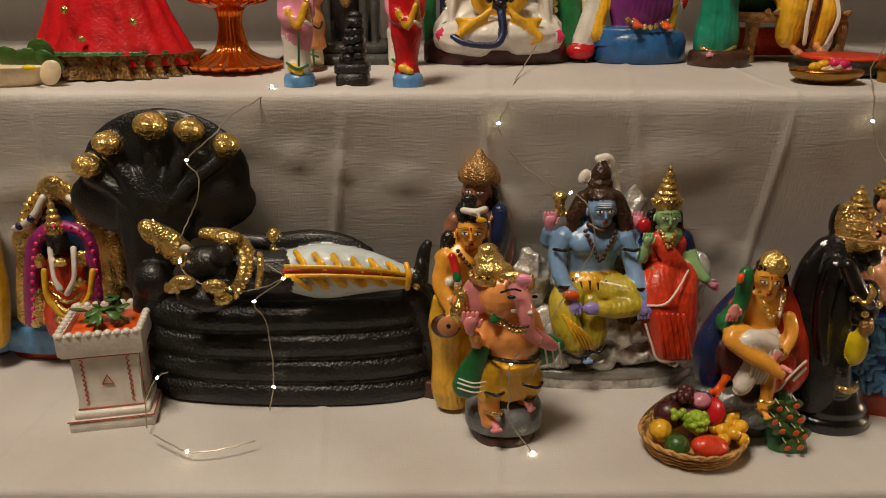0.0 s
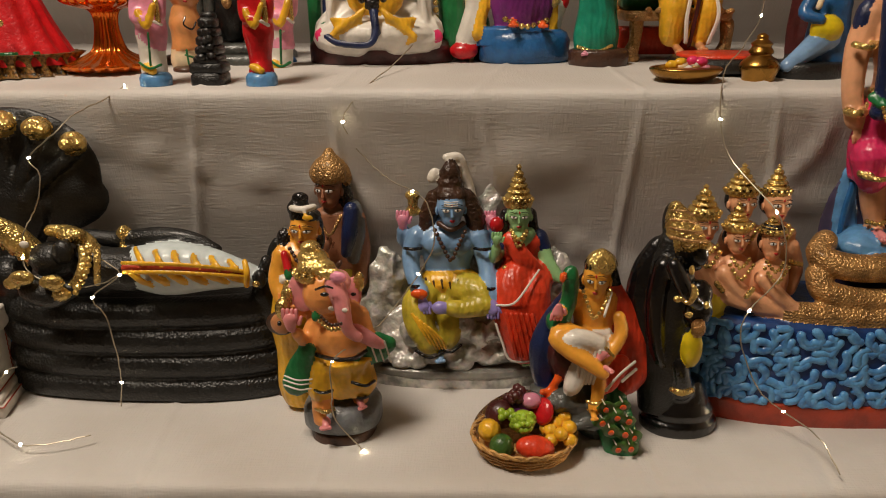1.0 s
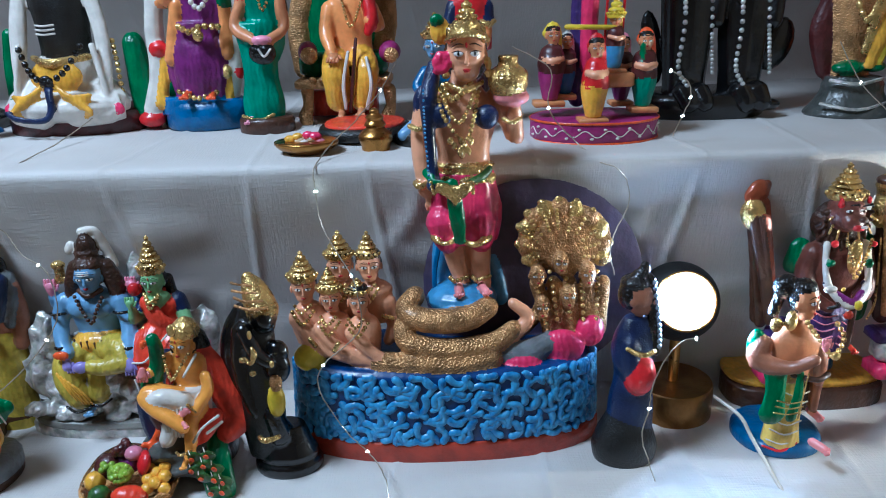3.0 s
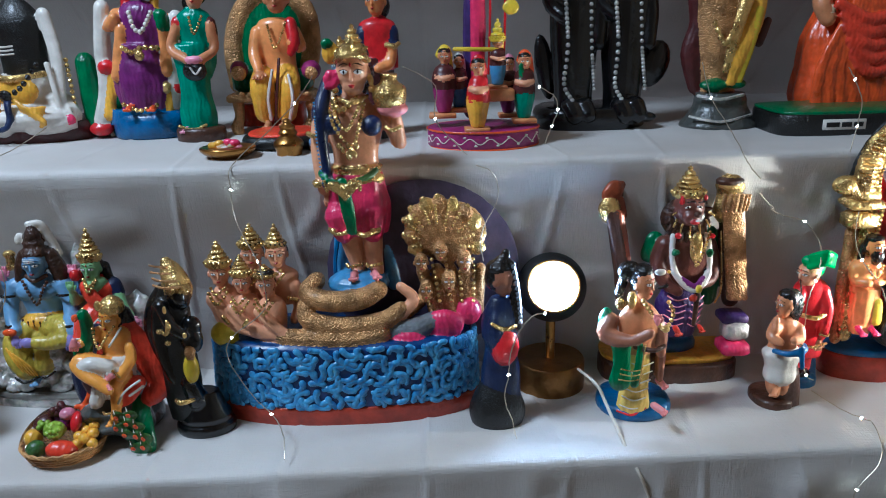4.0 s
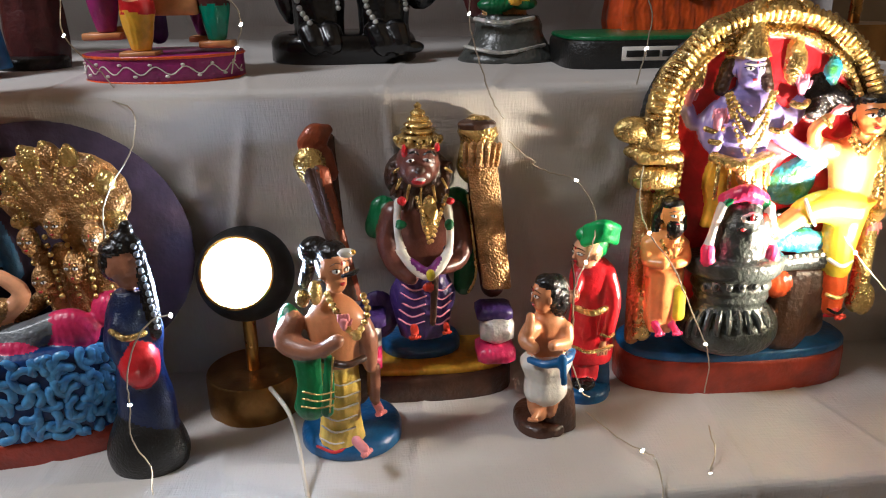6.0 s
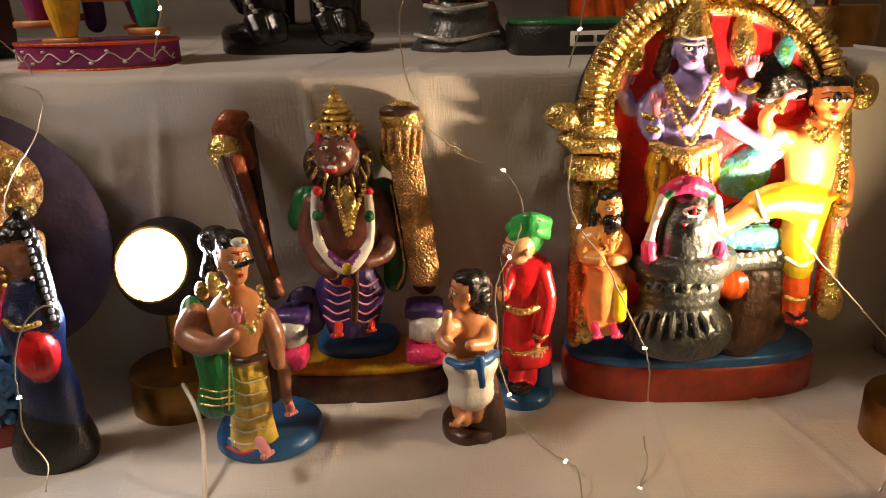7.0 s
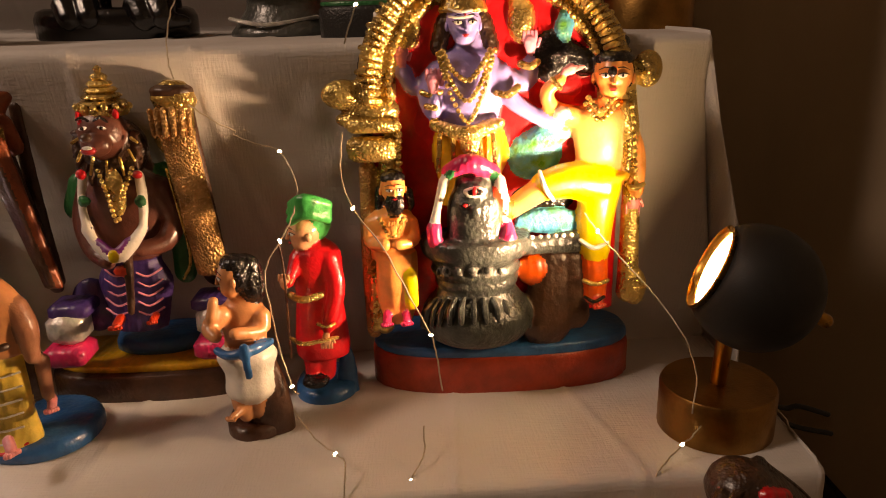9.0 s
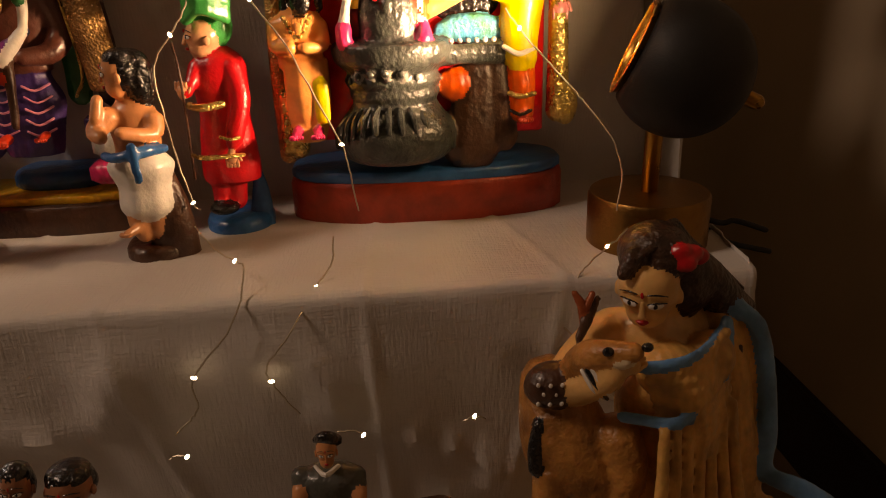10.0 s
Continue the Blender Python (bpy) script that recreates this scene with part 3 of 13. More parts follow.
def painted_rim(s, cx, cy, rx, ry):
    """Yellow edges and a white tendril painted round the toy's drum."""
    def at(deg, z, out=0.0006):
        a = math.radians(deg)
        return (cx + (rx + out) * math.cos(a), cy + (ry + out) * math.sin(a), z)
    for z in (HIGH + 0.0025, HIGH + 0.0245):
        s.tube(ORANGE, [(*at(180 + 9 * k, z), 0.0014) for k in range(41)], 0.6, 6, 1)
    s.tube(WHITE, [(*at(188 + 2.75 * k, HIGH + 0.0135 + 0.0035 * math.sin(k * 0.85), 0.0004), 0.0006) for k in range(60)], 0.5, 6, 2)
    for k in range(15):
        s.ball(WHITE, at(194 + 11 * k, HIGH + 0.0135 + (0.005 if k % 2 else -0.005), 0.0004), (0.0022, 0.0012, 0.0014), (0, 0, 0), 6)


def name_plate(s, x, y, z):
    """White plate with dark bars for its lettering."""
    s.box(WHITE, (x, y, z), (0.056, 0.003, 0.0135), (0, 0, 0), 0.0005)
    left = x - 0.024
    for w in (0.017, 0.013, 0.012):
        s.box(MATTBLACK, (left + w / 2, y - 0.0016, z), (w, 0.0012, 0.0062), (0, 0, 0), 0.0002)
        left += w + 0.003


# ---- figurines on the shelves ----
s = Sculpt()
s.slab(BRICKRED, (-0.42, 0.743), 0.0672, 0.022, 0.6, 0.614, 2.4, 0.004)

s.slab(SKYBLUE, (-0.414, 0.732), 0.0756, 0.02, 0.613, 0.643, 2.4, 0.004)
s.ball(BLUE, (-0.401, 0.709, 0.749), (0.0372, 0.0084, 0.036))
s.tube(GOLD, [(-0.437, 0.699, 0.665, 0.012), (-0.427, 0.699, 0.722, 0.012), (-0.42, 0.701, 0.758, 0.0102), (-0.406, 0.703, 0.786, 0.0084), (-0.389, 0.703, 0.798, 0.0084), (-0.372, 0.703, 0.788, 0.0084), (-0.358, 0.701, 0.764, 0.0102), (-0.345, 0.699, 0.734, 0.0108), (-0.348, 0.699, 0.665, 0.012)])
s.ball(GOLD, (-0.389, 0.699, 0.802), (0.015, 0.009, 0.0132))
s.ball(GOLD, (-0.387, 0.697, 0.81), (0.0096, 0.0072, 0.006))
s.beads(GOLD, [(-0.429, 0.697, 0.753), (-0.419, 0.697, 0.781), (-0.4, 0.697, 0.801), (-0.384, 0.697, 0.808), (-0.365, 0.697, 0.797), (-0.347, 0.697, 0.768)], 0.0042, 1.7)
s.tube(WHITE, [(-0.43, 0.691, 0.764, 0.003), (-0.417, 0.689, 0.769, 0.0036), (-0.405, 0.689, 0.78, 0.0036), (-0.396, 0.691, 0.795, 0.0035)])
s.tube(WHITE, [(-0.333, 0.691, 0.76, 0.003), (-0.343, 0.689, 0.77, 0.0036), (-0.354, 0.689, 0.784, 0.0035), (-0.37, 0.691, 0.795, 0.0042)])
s.ball(NAVY, (-0.422, 0.687, 0.767), (0.0036, 0.0036, 0.0042))
s.ball(NAVY, (-0.409, 0.687, 0.775), (0.0036, 0.0036, 0.0042))
s.ball(NAVY, (-0.337, 0.687, 0.766), (0.003, 0.003, 0.0042))
s.ball(NAVY, (-0.348, 0.687, 0.777), (0.0036, 0.0036, 0.0035))
s.ball(GOLD, (-0.426, 0.697, 0.747), (0.012, 0.0084, 0.0168))
s.ball(GOLD, (-0.338, 0.697, 0.747), (0.0132, 0.0084, 0.0168))
s.ball(GOLD, (-0.334, 0.697, 0.723), (0.007, 0.006, 0.024))
s.tube(MAGENTA, [(-0.43, 0.691, 0.662, 0.0072), (-0.419, 0.689, 0.72, 0.0072), (-0.408, 0.689, 0.753, 0.0072), (-0.386, 0.691, 0.767, 0.0055), (-0.359, 0.689, 0.756, 0.006), (-0.355, 0.689, 0.72, 0.006), (-0.361, 0.691, 0.664, 0.006)])
s.beads(PINK, [(-0.423, 0.68, 0.667), (-0.412, 0.678, 0.724), (-0.401, 0.678, 0.756), (-0.38, 0.68, 0.77), (-0.353, 0.678, 0.759), (-0.349, 0.678, 0.724), (-0.355, 0.68, 0.669)], 0.0024, 3)
s.lathe(SCARLET, (-0.392, 0.699), [(0.645, 0.0276), (0.678, 0.03), (0.703, 0.02), (0.722, 0.0204), (0.733, 0.0156)], 0.5)
s.tube(YELLOW, [(-0.399, 0.675, 0.725, 0.003), (-0.399, 0.673, 0.696, 0.003), (-0.382, 0.673, 0.677, 0.003), (-0.359, 0.673, 0.697, 0.003), (-0.351, 0.675, 0.725, 0.003)])
s.tube(GOLD, [(-0.397, 0.677, 0.712, 0.0024), (-0.378, 0.671, 0.703, 0.002), (-0.362, 0.677, 0.712, 0.0024)], seg=6, per=3)
s.tube(GOLD, [(-0.397, 0.677, 0.702, 0.0024), (-0.38, 0.671, 0.693, 0.0024), (-0.365, 0.677, 0.702, 0.0024)], seg=6, per=3)
s.tube(GOLD, [(-0.397, 0.677, 0.693, 0.0024), (-0.382, 0.671, 0.683, 0.0024), (-0.368, 0.677, 0.693, 0.002)], seg=6, per=3)
s.tube(GOLD, [(-0.397, 0.677, 0.683, 0.0024), (-0.384, 0.671, 0.673, 0.0024), (-0.372, 0.677, 0.683, 0.0024)], seg=6, per=3)
s.tube(GOLD, [(-0.397, 0.677, 0.673, 0.0024), (-0.385, 0.671, 0.663, 0.002), (-0.375, 0.677, 0.673, 0.0024)], seg=6, per=3)
s.head(BLACK, (-0.387, 0.687, 0.752), (0.0108, 0.011, 0.0144), 0, 0, None, False)
s.crown(GOLD, (-0.387, 0.687, 0.761), 0.0085, 0.037, 0, 0, 4)
s.tube(WHITE, [(-0.391, 0.679, 0.747, 0.003), (-0.387, 0.669, 0.721, 0.0025), (-0.383, 0.669, 0.708, 0.0036)])
s.tube(WHITE, [(-0.368, 0.679, 0.747, 0.003), (-0.367, 0.669, 0.721, 0.0025), (-0.377, 0.669, 0.703, 0.003)])
s.ball(GOLD, (-0.408, 0.687, 0.731), (0.005, 0.0048, 0.0084))
s.ball(GOLD, (-0.366, 0.687, 0.733), (0.0055, 0.005, 0.0098))
s.ball(GOLD, (-0.381, 0.675, 0.734), (0.007, 0.0044, 0.0048))
s.ball(GOLD, (-0.366, 0.673, 0.714), (0.0054, 0.0046, 0.006))
s.tube(GOLD, [(-0.416, 0.689, 0.695, 0.006), (-0.426, 0.691, 0.662, 0.0072)])
s.tube(DULLGOLD, [(-0.339, 0.705, 0.688, 0.0096), (-0.341, 0.705, 0.646, 0.0096)])
s.done("shrine_figurine", "gilded arched shrine figurine with magenta garland on blue base", "figurine", wobble=0.0004, voxel=0.0015)

s = Sculpt()
s.slab(BRICKRED, (-0.539, 0.743), 0.0468, 0.022, 0.6, 0.614, 2.4, 0.004)
s.slab(SKYBLUE, (-0.529, 0.729), 0.0532, 0.02, 0.613, 0.643, 2.4, 0.004)
s.tube(YELLOW, [(-0.479, 0.702, 0.637, 0.0132), (-0.473, 0.704, 0.688, 0.0156), (-0.471, 0.706, 0.744, 0.0132)])
s.tube(GOLD, [(-0.482, 0.696, 0.647, 0.009), (-0.476, 0.7, 0.703, 0.0108), (-0.471, 0.704, 0.763, 0.012), (-0.484, 0.708, 0.791, 0.011)])
s.ball(GOLD, (-0.504, 0.71, 0.711), (0.03, 0.012, 0.066))
s.done("shrine_figurine", "gilded arched shrine figurine with ochre side drape on blue base", "figurine", wobble=0.0004, voxel=0.0015)

s = Sculpt()
s.coils(SCALES, (-0.1560, 0.6750), 0.1536, 0.054, 0.6, 0.7060, 4)
s.ball(BLACK, (-0.267, 0.678, 0.822), (0.08, 0.01, 0.0624), seg=28)
s.ball(BLACK, (-0.273, 0.678, 0.798), (0.09, 0.0132, 0.042), seg=24)
s.tube(BLACK, [(-0.275, 0.676, 0.8, 0.0475), (-0.285, 0.672, 0.761, 0.0348), (-0.291, 0.668, 0.728, 0.023), (-0.287, 0.664, 0.7, 0.021)], 0.45)
s.ball(GOLD, (-0.337, 0.668, 0.833), (0.0139, 0.0119, 0.0106))
s.ball(GOLD, (-0.334, 0.658, 0.834), (0.0061, 0.0066, 0.005))
s.ball(GOLD, (-0.327, 0.662, 0.833), (0.0055, 0.0055, 0.0053))
s.tube(BLACK, [(-0.339, 0.67, 0.822, 0.006), (-0.307, 0.664, 0.805, 0.007), (-0.278, 0.659, 0.771, 0.007)], 0.6)
s.ball(GOLD, (-0.315, 0.668, 0.854), (0.0137, 0.0117, 0.0104))
s.ball(GOLD, (-0.313, 0.658, 0.855), (0.0072, 0.0078, 0.0059))
s.ball(GOLD, (-0.305, 0.662, 0.854), (0.0065, 0.0065, 0.0052))
s.tube(BLACK, [(-0.318, 0.67, 0.844, 0.006), (-0.297, 0.664, 0.816, 0.0084), (-0.278, 0.659, 0.771, 0.007)], 0.6)
s.ball(GOLD, (-0.273, 0.668, 0.87), (0.0158, 0.0135, 0.012))
s.ball(GOLD, (-0.272, 0.658, 0.871), (0.0083, 0.009, 0.0068))
s.ball(GOLD, (-0.263, 0.662, 0.87), (0.009, 0.009, 0.006))
s.tube(BLACK, [(-0.276, 0.67, 0.861, 0.0072), (-0.275, 0.664, 0.824, 0.007), (-0.278, 0.659, 0.771, 0.007)], 0.6)
s.ball(GOLD, (-0.238, 0.668, 0.866), (0.0136, 0.0117, 0.0104))
s.ball(GOLD, (-0.237, 0.658, 0.867), (0.0071, 0.0078, 0.0059))
s.ball(GOLD, (-0.228, 0.662, 0.866), (0.0065, 0.0065, 0.0052))
s.tube(BLACK, [(-0.24, 0.67, 0.857, 0.006), (-0.257, 0.664, 0.822, 0.007), (-0.278, 0.659, 0.771, 0.007)], 0.6)
s.ball(GOLD, (-0.205, 0.668, 0.852), (0.0126, 0.0108, 0.0115))
s.ball(GOLD, (-0.205, 0.658, 0.853), (0.0079, 0.0086, 0.0065))
s.ball(GOLD, (-0.197, 0.662, 0.852), (0.0072, 0.0072, 0.0058))
s.tube(BLACK, [(-0.207, 0.67, 0.842, 0.006), (-0.241, 0.664, 0.815, 0.007), (-0.278, 0.659, 0.771, 0.007)], 0.6)
s.ball(BLACK, (-0.283, 0.654, 0.722), (0.0204, 0.0163, 0.0204))
s.ball(BLACK, (-0.289, 0.654, 0.698), (0.018, 0.0144, 0.018))
s.ball(BLACK, (-0.281, 0.654, 0.671), (0.018, 0.0144, 0.018))
s.tube(GOLD, [(-0.276, 0.636, 0.783, 0.0085), (-0.259, 0.634, 0.772, 0.012), (-0.243, 0.632, 0.758, 0.012)])
s.ball(GOLD, (-0.269, 0.632, 0.775), (0.012, 0.007, 0.008), (0, 30, 0))
s.tube(GOLD, [(-0.262, 0.62, 0.794, 0.0025), (-0.26, 0.616, 0.778, 0.0035), (-0.264, 0.626, 0.761, 0.002)], seg=6, per=3)
s.tube(GOLD, [(-0.256, 0.62, 0.789, 0.0025), (-0.253, 0.616, 0.773, 0.0035), (-0.257, 0.626, 0.756, 0.002)], seg=6, per=3)
s.tube(GOLD, [(-0.249, 0.62, 0.784, 0.0025), (-0.247, 0.616, 0.768, 0.0035), (-0.251, 0.626, 0.751, 0.002)], seg=6, per=3)
s.tube(GOLD, [(-0.243, 0.62, 0.78, 0.0025), (-0.24, 0.616, 0.763, 0.0035), (-0.244, 0.626, 0.746, 0.002)], seg=6, per=3)
s.ball(BLACK, (-0.221, 0.628, 0.751), (0.021, 0.017, 0.017))
s.ball(BLACK, (-0.202, 0.614, 0.763), (0.01, 0.008, 0.012))
s.ball(WHITE, (-0.231, 0.606, 0.773), (0.0045, 0.002, 0.0035))
s.tube(GOLD, [(-0.225, 0.638, 0.776, 0.006), (-0.203, 0.636, 0.774, 0.0075), (-0.188, 0.634, 0.763, 0.0085), (-0.183, 0.628, 0.749, 0.007)])
s.ball(GOLD, (-0.2, 0.628, 0.775), (0.014, 0.008, 0.0075))
s.tube(GOLD, [(-0.199, 0.606, 0.728, 0.0045), (-0.187, 0.606, 0.741, 0.005), (-0.183, 0.612, 0.755, 0.005), (-0.186, 0.618, 0.766, 0.004)])
s.beads(GOLD, [(-0.191, 0.602, 0.728), (-0.18, 0.602, 0.743), (-0.175, 0.606, 0.758), (-0.18, 0.614, 0.771)], 0.003, 1.6)
s.tube(BLACK, [(-0.195, 0.636, 0.746, 0.018), (-0.171, 0.636, 0.74, 0.0204), (-0.15, 0.636, 0.739, 0.0216)])
s.tube(GOLD, [(-0.167, 0.608, 0.767, 0.0035), (-0.166, 0.602, 0.754, 0.0035), (-0.171, 0.606, 0.736, 0.0035)])
s.tube(BLACK, [(-0.236, 0.61, 0.729, 0.012), (-0.215, 0.604, 0.725, 0.012), (-0.196, 0.606, 0.73, 0.0085)])
s.ball(GOLD, (-0.233, 0.596, 0.745), (0.012, 0.006, 0.007))
s.ball(GOLD, (-0.205, 0.594, 0.742), (0.012, 0.006, 0.007))
s.ball(GOLD, (-0.245, 0.598, 0.739), (0.007, 0.006, 0.006))
s.ball(GOLD, (-0.2, 0.596, 0.729), (0.008, 0.005, 0.006))
s.tube(BLACK, [(-0.205, 0.662, 0.762, 0.0085), (-0.17, 0.662, 0.759, 0.009), (-0.132, 0.66, 0.763, 0.0102), (-0.099, 0.658, 0.762, 0.007), (-0.075, 0.656, 0.752, 0.0045)])
s.tube(GOLD, [(-0.166, 0.66, 0.769, 0.0066), (-0.165, 0.656, 0.752, 0.0055)], 0.9)
s.tube(GOLD, [(-0.116, 0.658, 0.767, 0.0045), (-0.114, 0.656, 0.759, 0.0054)])
s.tube(PALEBLUE, [(-0.151, 0.638, 0.74, 0.02), (-0.119, 0.638, 0.739, 0.0258), (-0.082, 0.638, 0.739, 0.0216), (-0.04, 0.64, 0.732, 0.011)], 0.9, seg=16)
s.tube(YELLOW, [(-0.139, 0.622, 0.764, 0.0036), (-0.131, 0.61, 0.76, 0.004), (-0.127, 0.606, 0.756, 0.0035)], 0.6, seg=6, per=3)
s.tube(YELLOW, [(-0.138, 0.605, 0.746, 0.0035), (-0.131, 0.608, 0.738, 0.004), (-0.126, 0.618, 0.729, 0.0025)], 0.6, seg=6, per=3)
s.tube(YELLOW, [(-0.122, 0.624, 0.761, 0.003), (-0.115, 0.612, 0.758, 0.004), (-0.111, 0.609, 0.754, 0.0035)], 0.6, seg=6, per=3)
s.tube(YELLOW, [(-0.122, 0.608, 0.745, 0.0035), (-0.115, 0.61, 0.738, 0.004), (-0.109, 0.62, 0.729, 0.0025)], 0.6, seg=6, per=3)
s.tube(YELLOW, [(-0.106, 0.625, 0.759, 0.003), (-0.099, 0.614, 0.755, 0.004), (-0.095, 0.611, 0.752, 0.0035)], 0.6, seg=6, per=3)
s.tube(YELLOW, [(-0.106, 0.61, 0.744, 0.0035), (-0.099, 0.613, 0.738, 0.004), (-0.092, 0.622, 0.729, 0.0025)], 0.6, seg=6, per=3)
s.tube(YELLOW, [(-0.089, 0.626, 0.756, 0.003), (-0.083, 0.617, 0.753, 0.004), (-0.079, 0.614, 0.75, 0.0042)], 0.6, seg=6, per=3)
s.tube(YELLOW, [(-0.09, 0.613, 0.743, 0.0035), (-0.082, 0.615, 0.737, 0.004), (-0.076, 0.624, 0.73, 0.003)], 0.6, seg=6, per=3)
s.tube(YELLOW, [(-0.073, 0.628, 0.753, 0.0036), (-0.066, 0.619, 0.751, 0.004), (-0.062, 0.616, 0.748, 0.0035)], 0.6, seg=6, per=3)
s.tube(YELLOW, [(-0.074, 0.615, 0.742, 0.0042), (-0.066, 0.618, 0.737, 0.004), (-0.059, 0.626, 0.73, 0.0025)], 0.6, seg=6, per=3)
s.tube(YELLOW, [(-0.056, 0.63, 0.75, 0.003), (-0.05, 0.621, 0.748, 0.004), (-0.046, 0.619, 0.746, 0.0035)], 0.6, seg=6, per=3)
s.tube(YELLOW, [(-0.057, 0.618, 0.741, 0.0035), (-0.049, 0.62, 0.736, 0.004), (-0.042, 0.628, 0.73, 0.003)], 0.6, seg=6, per=3)
s.tube(BRICKRED, [(-0.147, 0.612, 0.749, 0.0045), (-0.103, 0.61, 0.75, 0.0045), (-0.063, 0.617, 0.745, 0.004), (-0.039, 0.626, 0.738, 0.0035)], 0.6)
s.tube(YELLOW, [(-0.145, 0.606, 0.756, 0.002), (-0.101, 0.604, 0.756, 0.002), (-0.063, 0.612, 0.75, 0.002), (-0.038, 0.622, 0.742, 0.002)], 0.6)
s.tube(YELLOW, [(-0.145, 0.606, 0.747, 0.002), (-0.102, 0.604, 0.748, 0.002), (-0.063, 0.612, 0.743, 0.002), (-0.038, 0.622, 0.737, 0.002)], 0.6)
s.tube(YELLOW, [(-0.039, 0.62, 0.753, 0.0025), (-0.036, 0.614, 0.744, 0.003), (-0.038, 0.616, 0.731, 0.0025)])
s.ball(BLACK, (-0.03, 0.632, 0.731), (0.006, 0.0056, 0.0096))
s.ball(BLACK, (-0.026, 0.644, 0.739), (0.007, 0.0068, 0.012))
s.ball(GOLD, (-0.03, 0.618, 0.732), (0.0035, 0.0026, 0.003))
s.tube(BLACK, [(-0.033, 0.652, 0.711, 0.014), (-0.018, 0.656, 0.673, 0.0156), (-0.013, 0.66, 0.634, 0.0144)])
s.tube(BLACK, [(-0.028, 0.664, 0.718, 0.0084), (-0.024, 0.666, 0.747, 0.0065), (-0.02, 0.666, 0.757, 0.0048)])
s.done("reclining_figurine", "black reclining figurine on coiled serpent with gold-tipped hood", "figurine", wobble=0.0004, voxel=0.0018)

s = Sculpt()
s.slab(BROWN, (0.02, 0.704), 0.0348, 0.022, 0.6, 0.62, 2.4, 0.004)
s.lathe(OLIVE, (0.025, 0.7), [(0.6, 0.0322), (0.637, 0.0264), (0.689, 0.0276), (0.721, 0.0252), (0.736, 0.02)], 0.6)
s.lathe(DARKSKIN, (0.031, 0.7), [(0.721, 0.024), (0.745, 0.0228), (0.764, 0.022), (0.777, 0.0216), (0.784, 0.0096), (0.793, 0.0075)], 0.6)
s.tube(DARKSKIN, [(0.006, 0.696, 0.772, 0.0085), (0, 0.696, 0.747, 0.009), (0.008, 0.686, 0.726, 0.0078), (0.027, 0.676, 0.724, 0.0066)])
s.tube(DARKSKIN, [(0.053, 0.696, 0.774, 0.0085), (0.056, 0.696, 0.741, 0.0096), (0.054, 0.692, 0.705, 0.0078)])
s.tube(GREY, [(0.05, 0.698, 0.783, 0.008), (0.053, 0.69, 0.761, 0.009), (0.049, 0.686, 0.732, 0.006)])
s.tube(NAVY, [(0.05, 0.684, 0.785, 0.0078), (0.047, 0.678, 0.759, 0.0072), (0.043, 0.678, 0.74, 0.0045)])
s.head(DARKSKIN, (0.027, 0.694, 0.801), (0.0135, 0.0138, 0.0186), -12, 0, HAIR, True)
s.ball(HAIR, (0.043, 0.7, 0.793), (0.0072, 0.0082, 0.0132))
s.lathe(DULLGOLD, (0.029, 0.696), [(0.81, 0.018), (0.816, 0.0198), (0.823, 0.018), (0.83, 0.0132), (0.835, 0.007), (0.842, 0.003)], 1, ribs=10, amp=0.06)
s.ball(DULLGOLD, (0.046, 0.694, 0.813), (0.0045, 0.005, 0.008))
s.tube(DULLGOLD, [(0.018, 0.676, 0.781, 0.0018), (0.029, 0.672, 0.761, 0.0015), (0.041, 0.676, 0.78, 0.0018)])
s.hand(DARKSKIN, (0.024, 0.678, 0.747), 0.0072, (0, 0, 1), (1, 0, 0))
s.done("crowned_figurine", "faded brown figurine with crown and dark shawl by the cloth", "figurine", wobble=0.0004, voxel=0.0015)

s = Sculpt()
s.slab(BROWN, (-0.007, 0.666), 0.03, 0.028, 0.6, 0.62, 2.4, 0.004)
s.lathe(YELLOW, (0.003, 0.62), [(0.607, 0.014), (0.627, 0.0204), (0.664, 0.019), (0.693, 0.0228), (0.722, 0.018)], 0.7, ribs=9, amp=0.03)
s.lathe(YELLOWSKIN, (0.01, 0.62), [(0.699, 0.017), (0.722, 0.017), (0.745, 0.019), (0.76, 0.024), (0.769, 0.015), (0.775, 0.0065), (0.783, 0.0065)], 0.65)
s.head(YELLOWSKIN, (0.02, 0.614, 0.786), (0.0135, 0.0138, 0.0165), -6, 0, HAIR, True)
s.ball(HAIR, (0.015, 0.616, 0.805), (0.011, 0.0072, 0.0084))
s.ball(HAIR, (0.017, 0.616, 0.814), (0.008, 0.005, 0.0054))
s.tube(WHITE, [(0.011, 0.606, 0.808, 0.003), (0.022, 0.6, 0.808, 0.0035), (0.031, 0.606, 0.809, 0.003)])
s.ball(YELLOW, (0.027, 0.596, 0.802), (0.006, 0.0015, 0.003))
s.ball(HAIR, (-0.001, 0.622, 0.772), (0.0078, 0.0084, 0.0132))
s.ball(HAIR, (0.031, 0.622, 0.775), (0.0045, 0.0058, 0.012))
s.tube(YELLOWSKIN, [(-0.003, 0.614, 0.764, 0.0075), (-0.007, 0.61, 0.738, 0.009), (0.003, 0.594, 0.719, 0.0065), (0.009, 0.59, 0.715, 0.0072)])
s.tube(WHITE, [(-0.009, 0.61, 0.742, 0.004), (0.001, 0.604, 0.742, 0.004)])
s.ball(WHITE, (0.007, 0.59, 0.731), (0.008, 0.0048, 0.0048))
s.tube(RED, [(0.002, 0.604, 0.767, 0.0035), (0.006, 0.598, 0.754, 0.004)])
s.tube(GREEN, [(0.006, 0.598, 0.753, 0.004), (0.007, 0.596, 0.748, 0.004)])
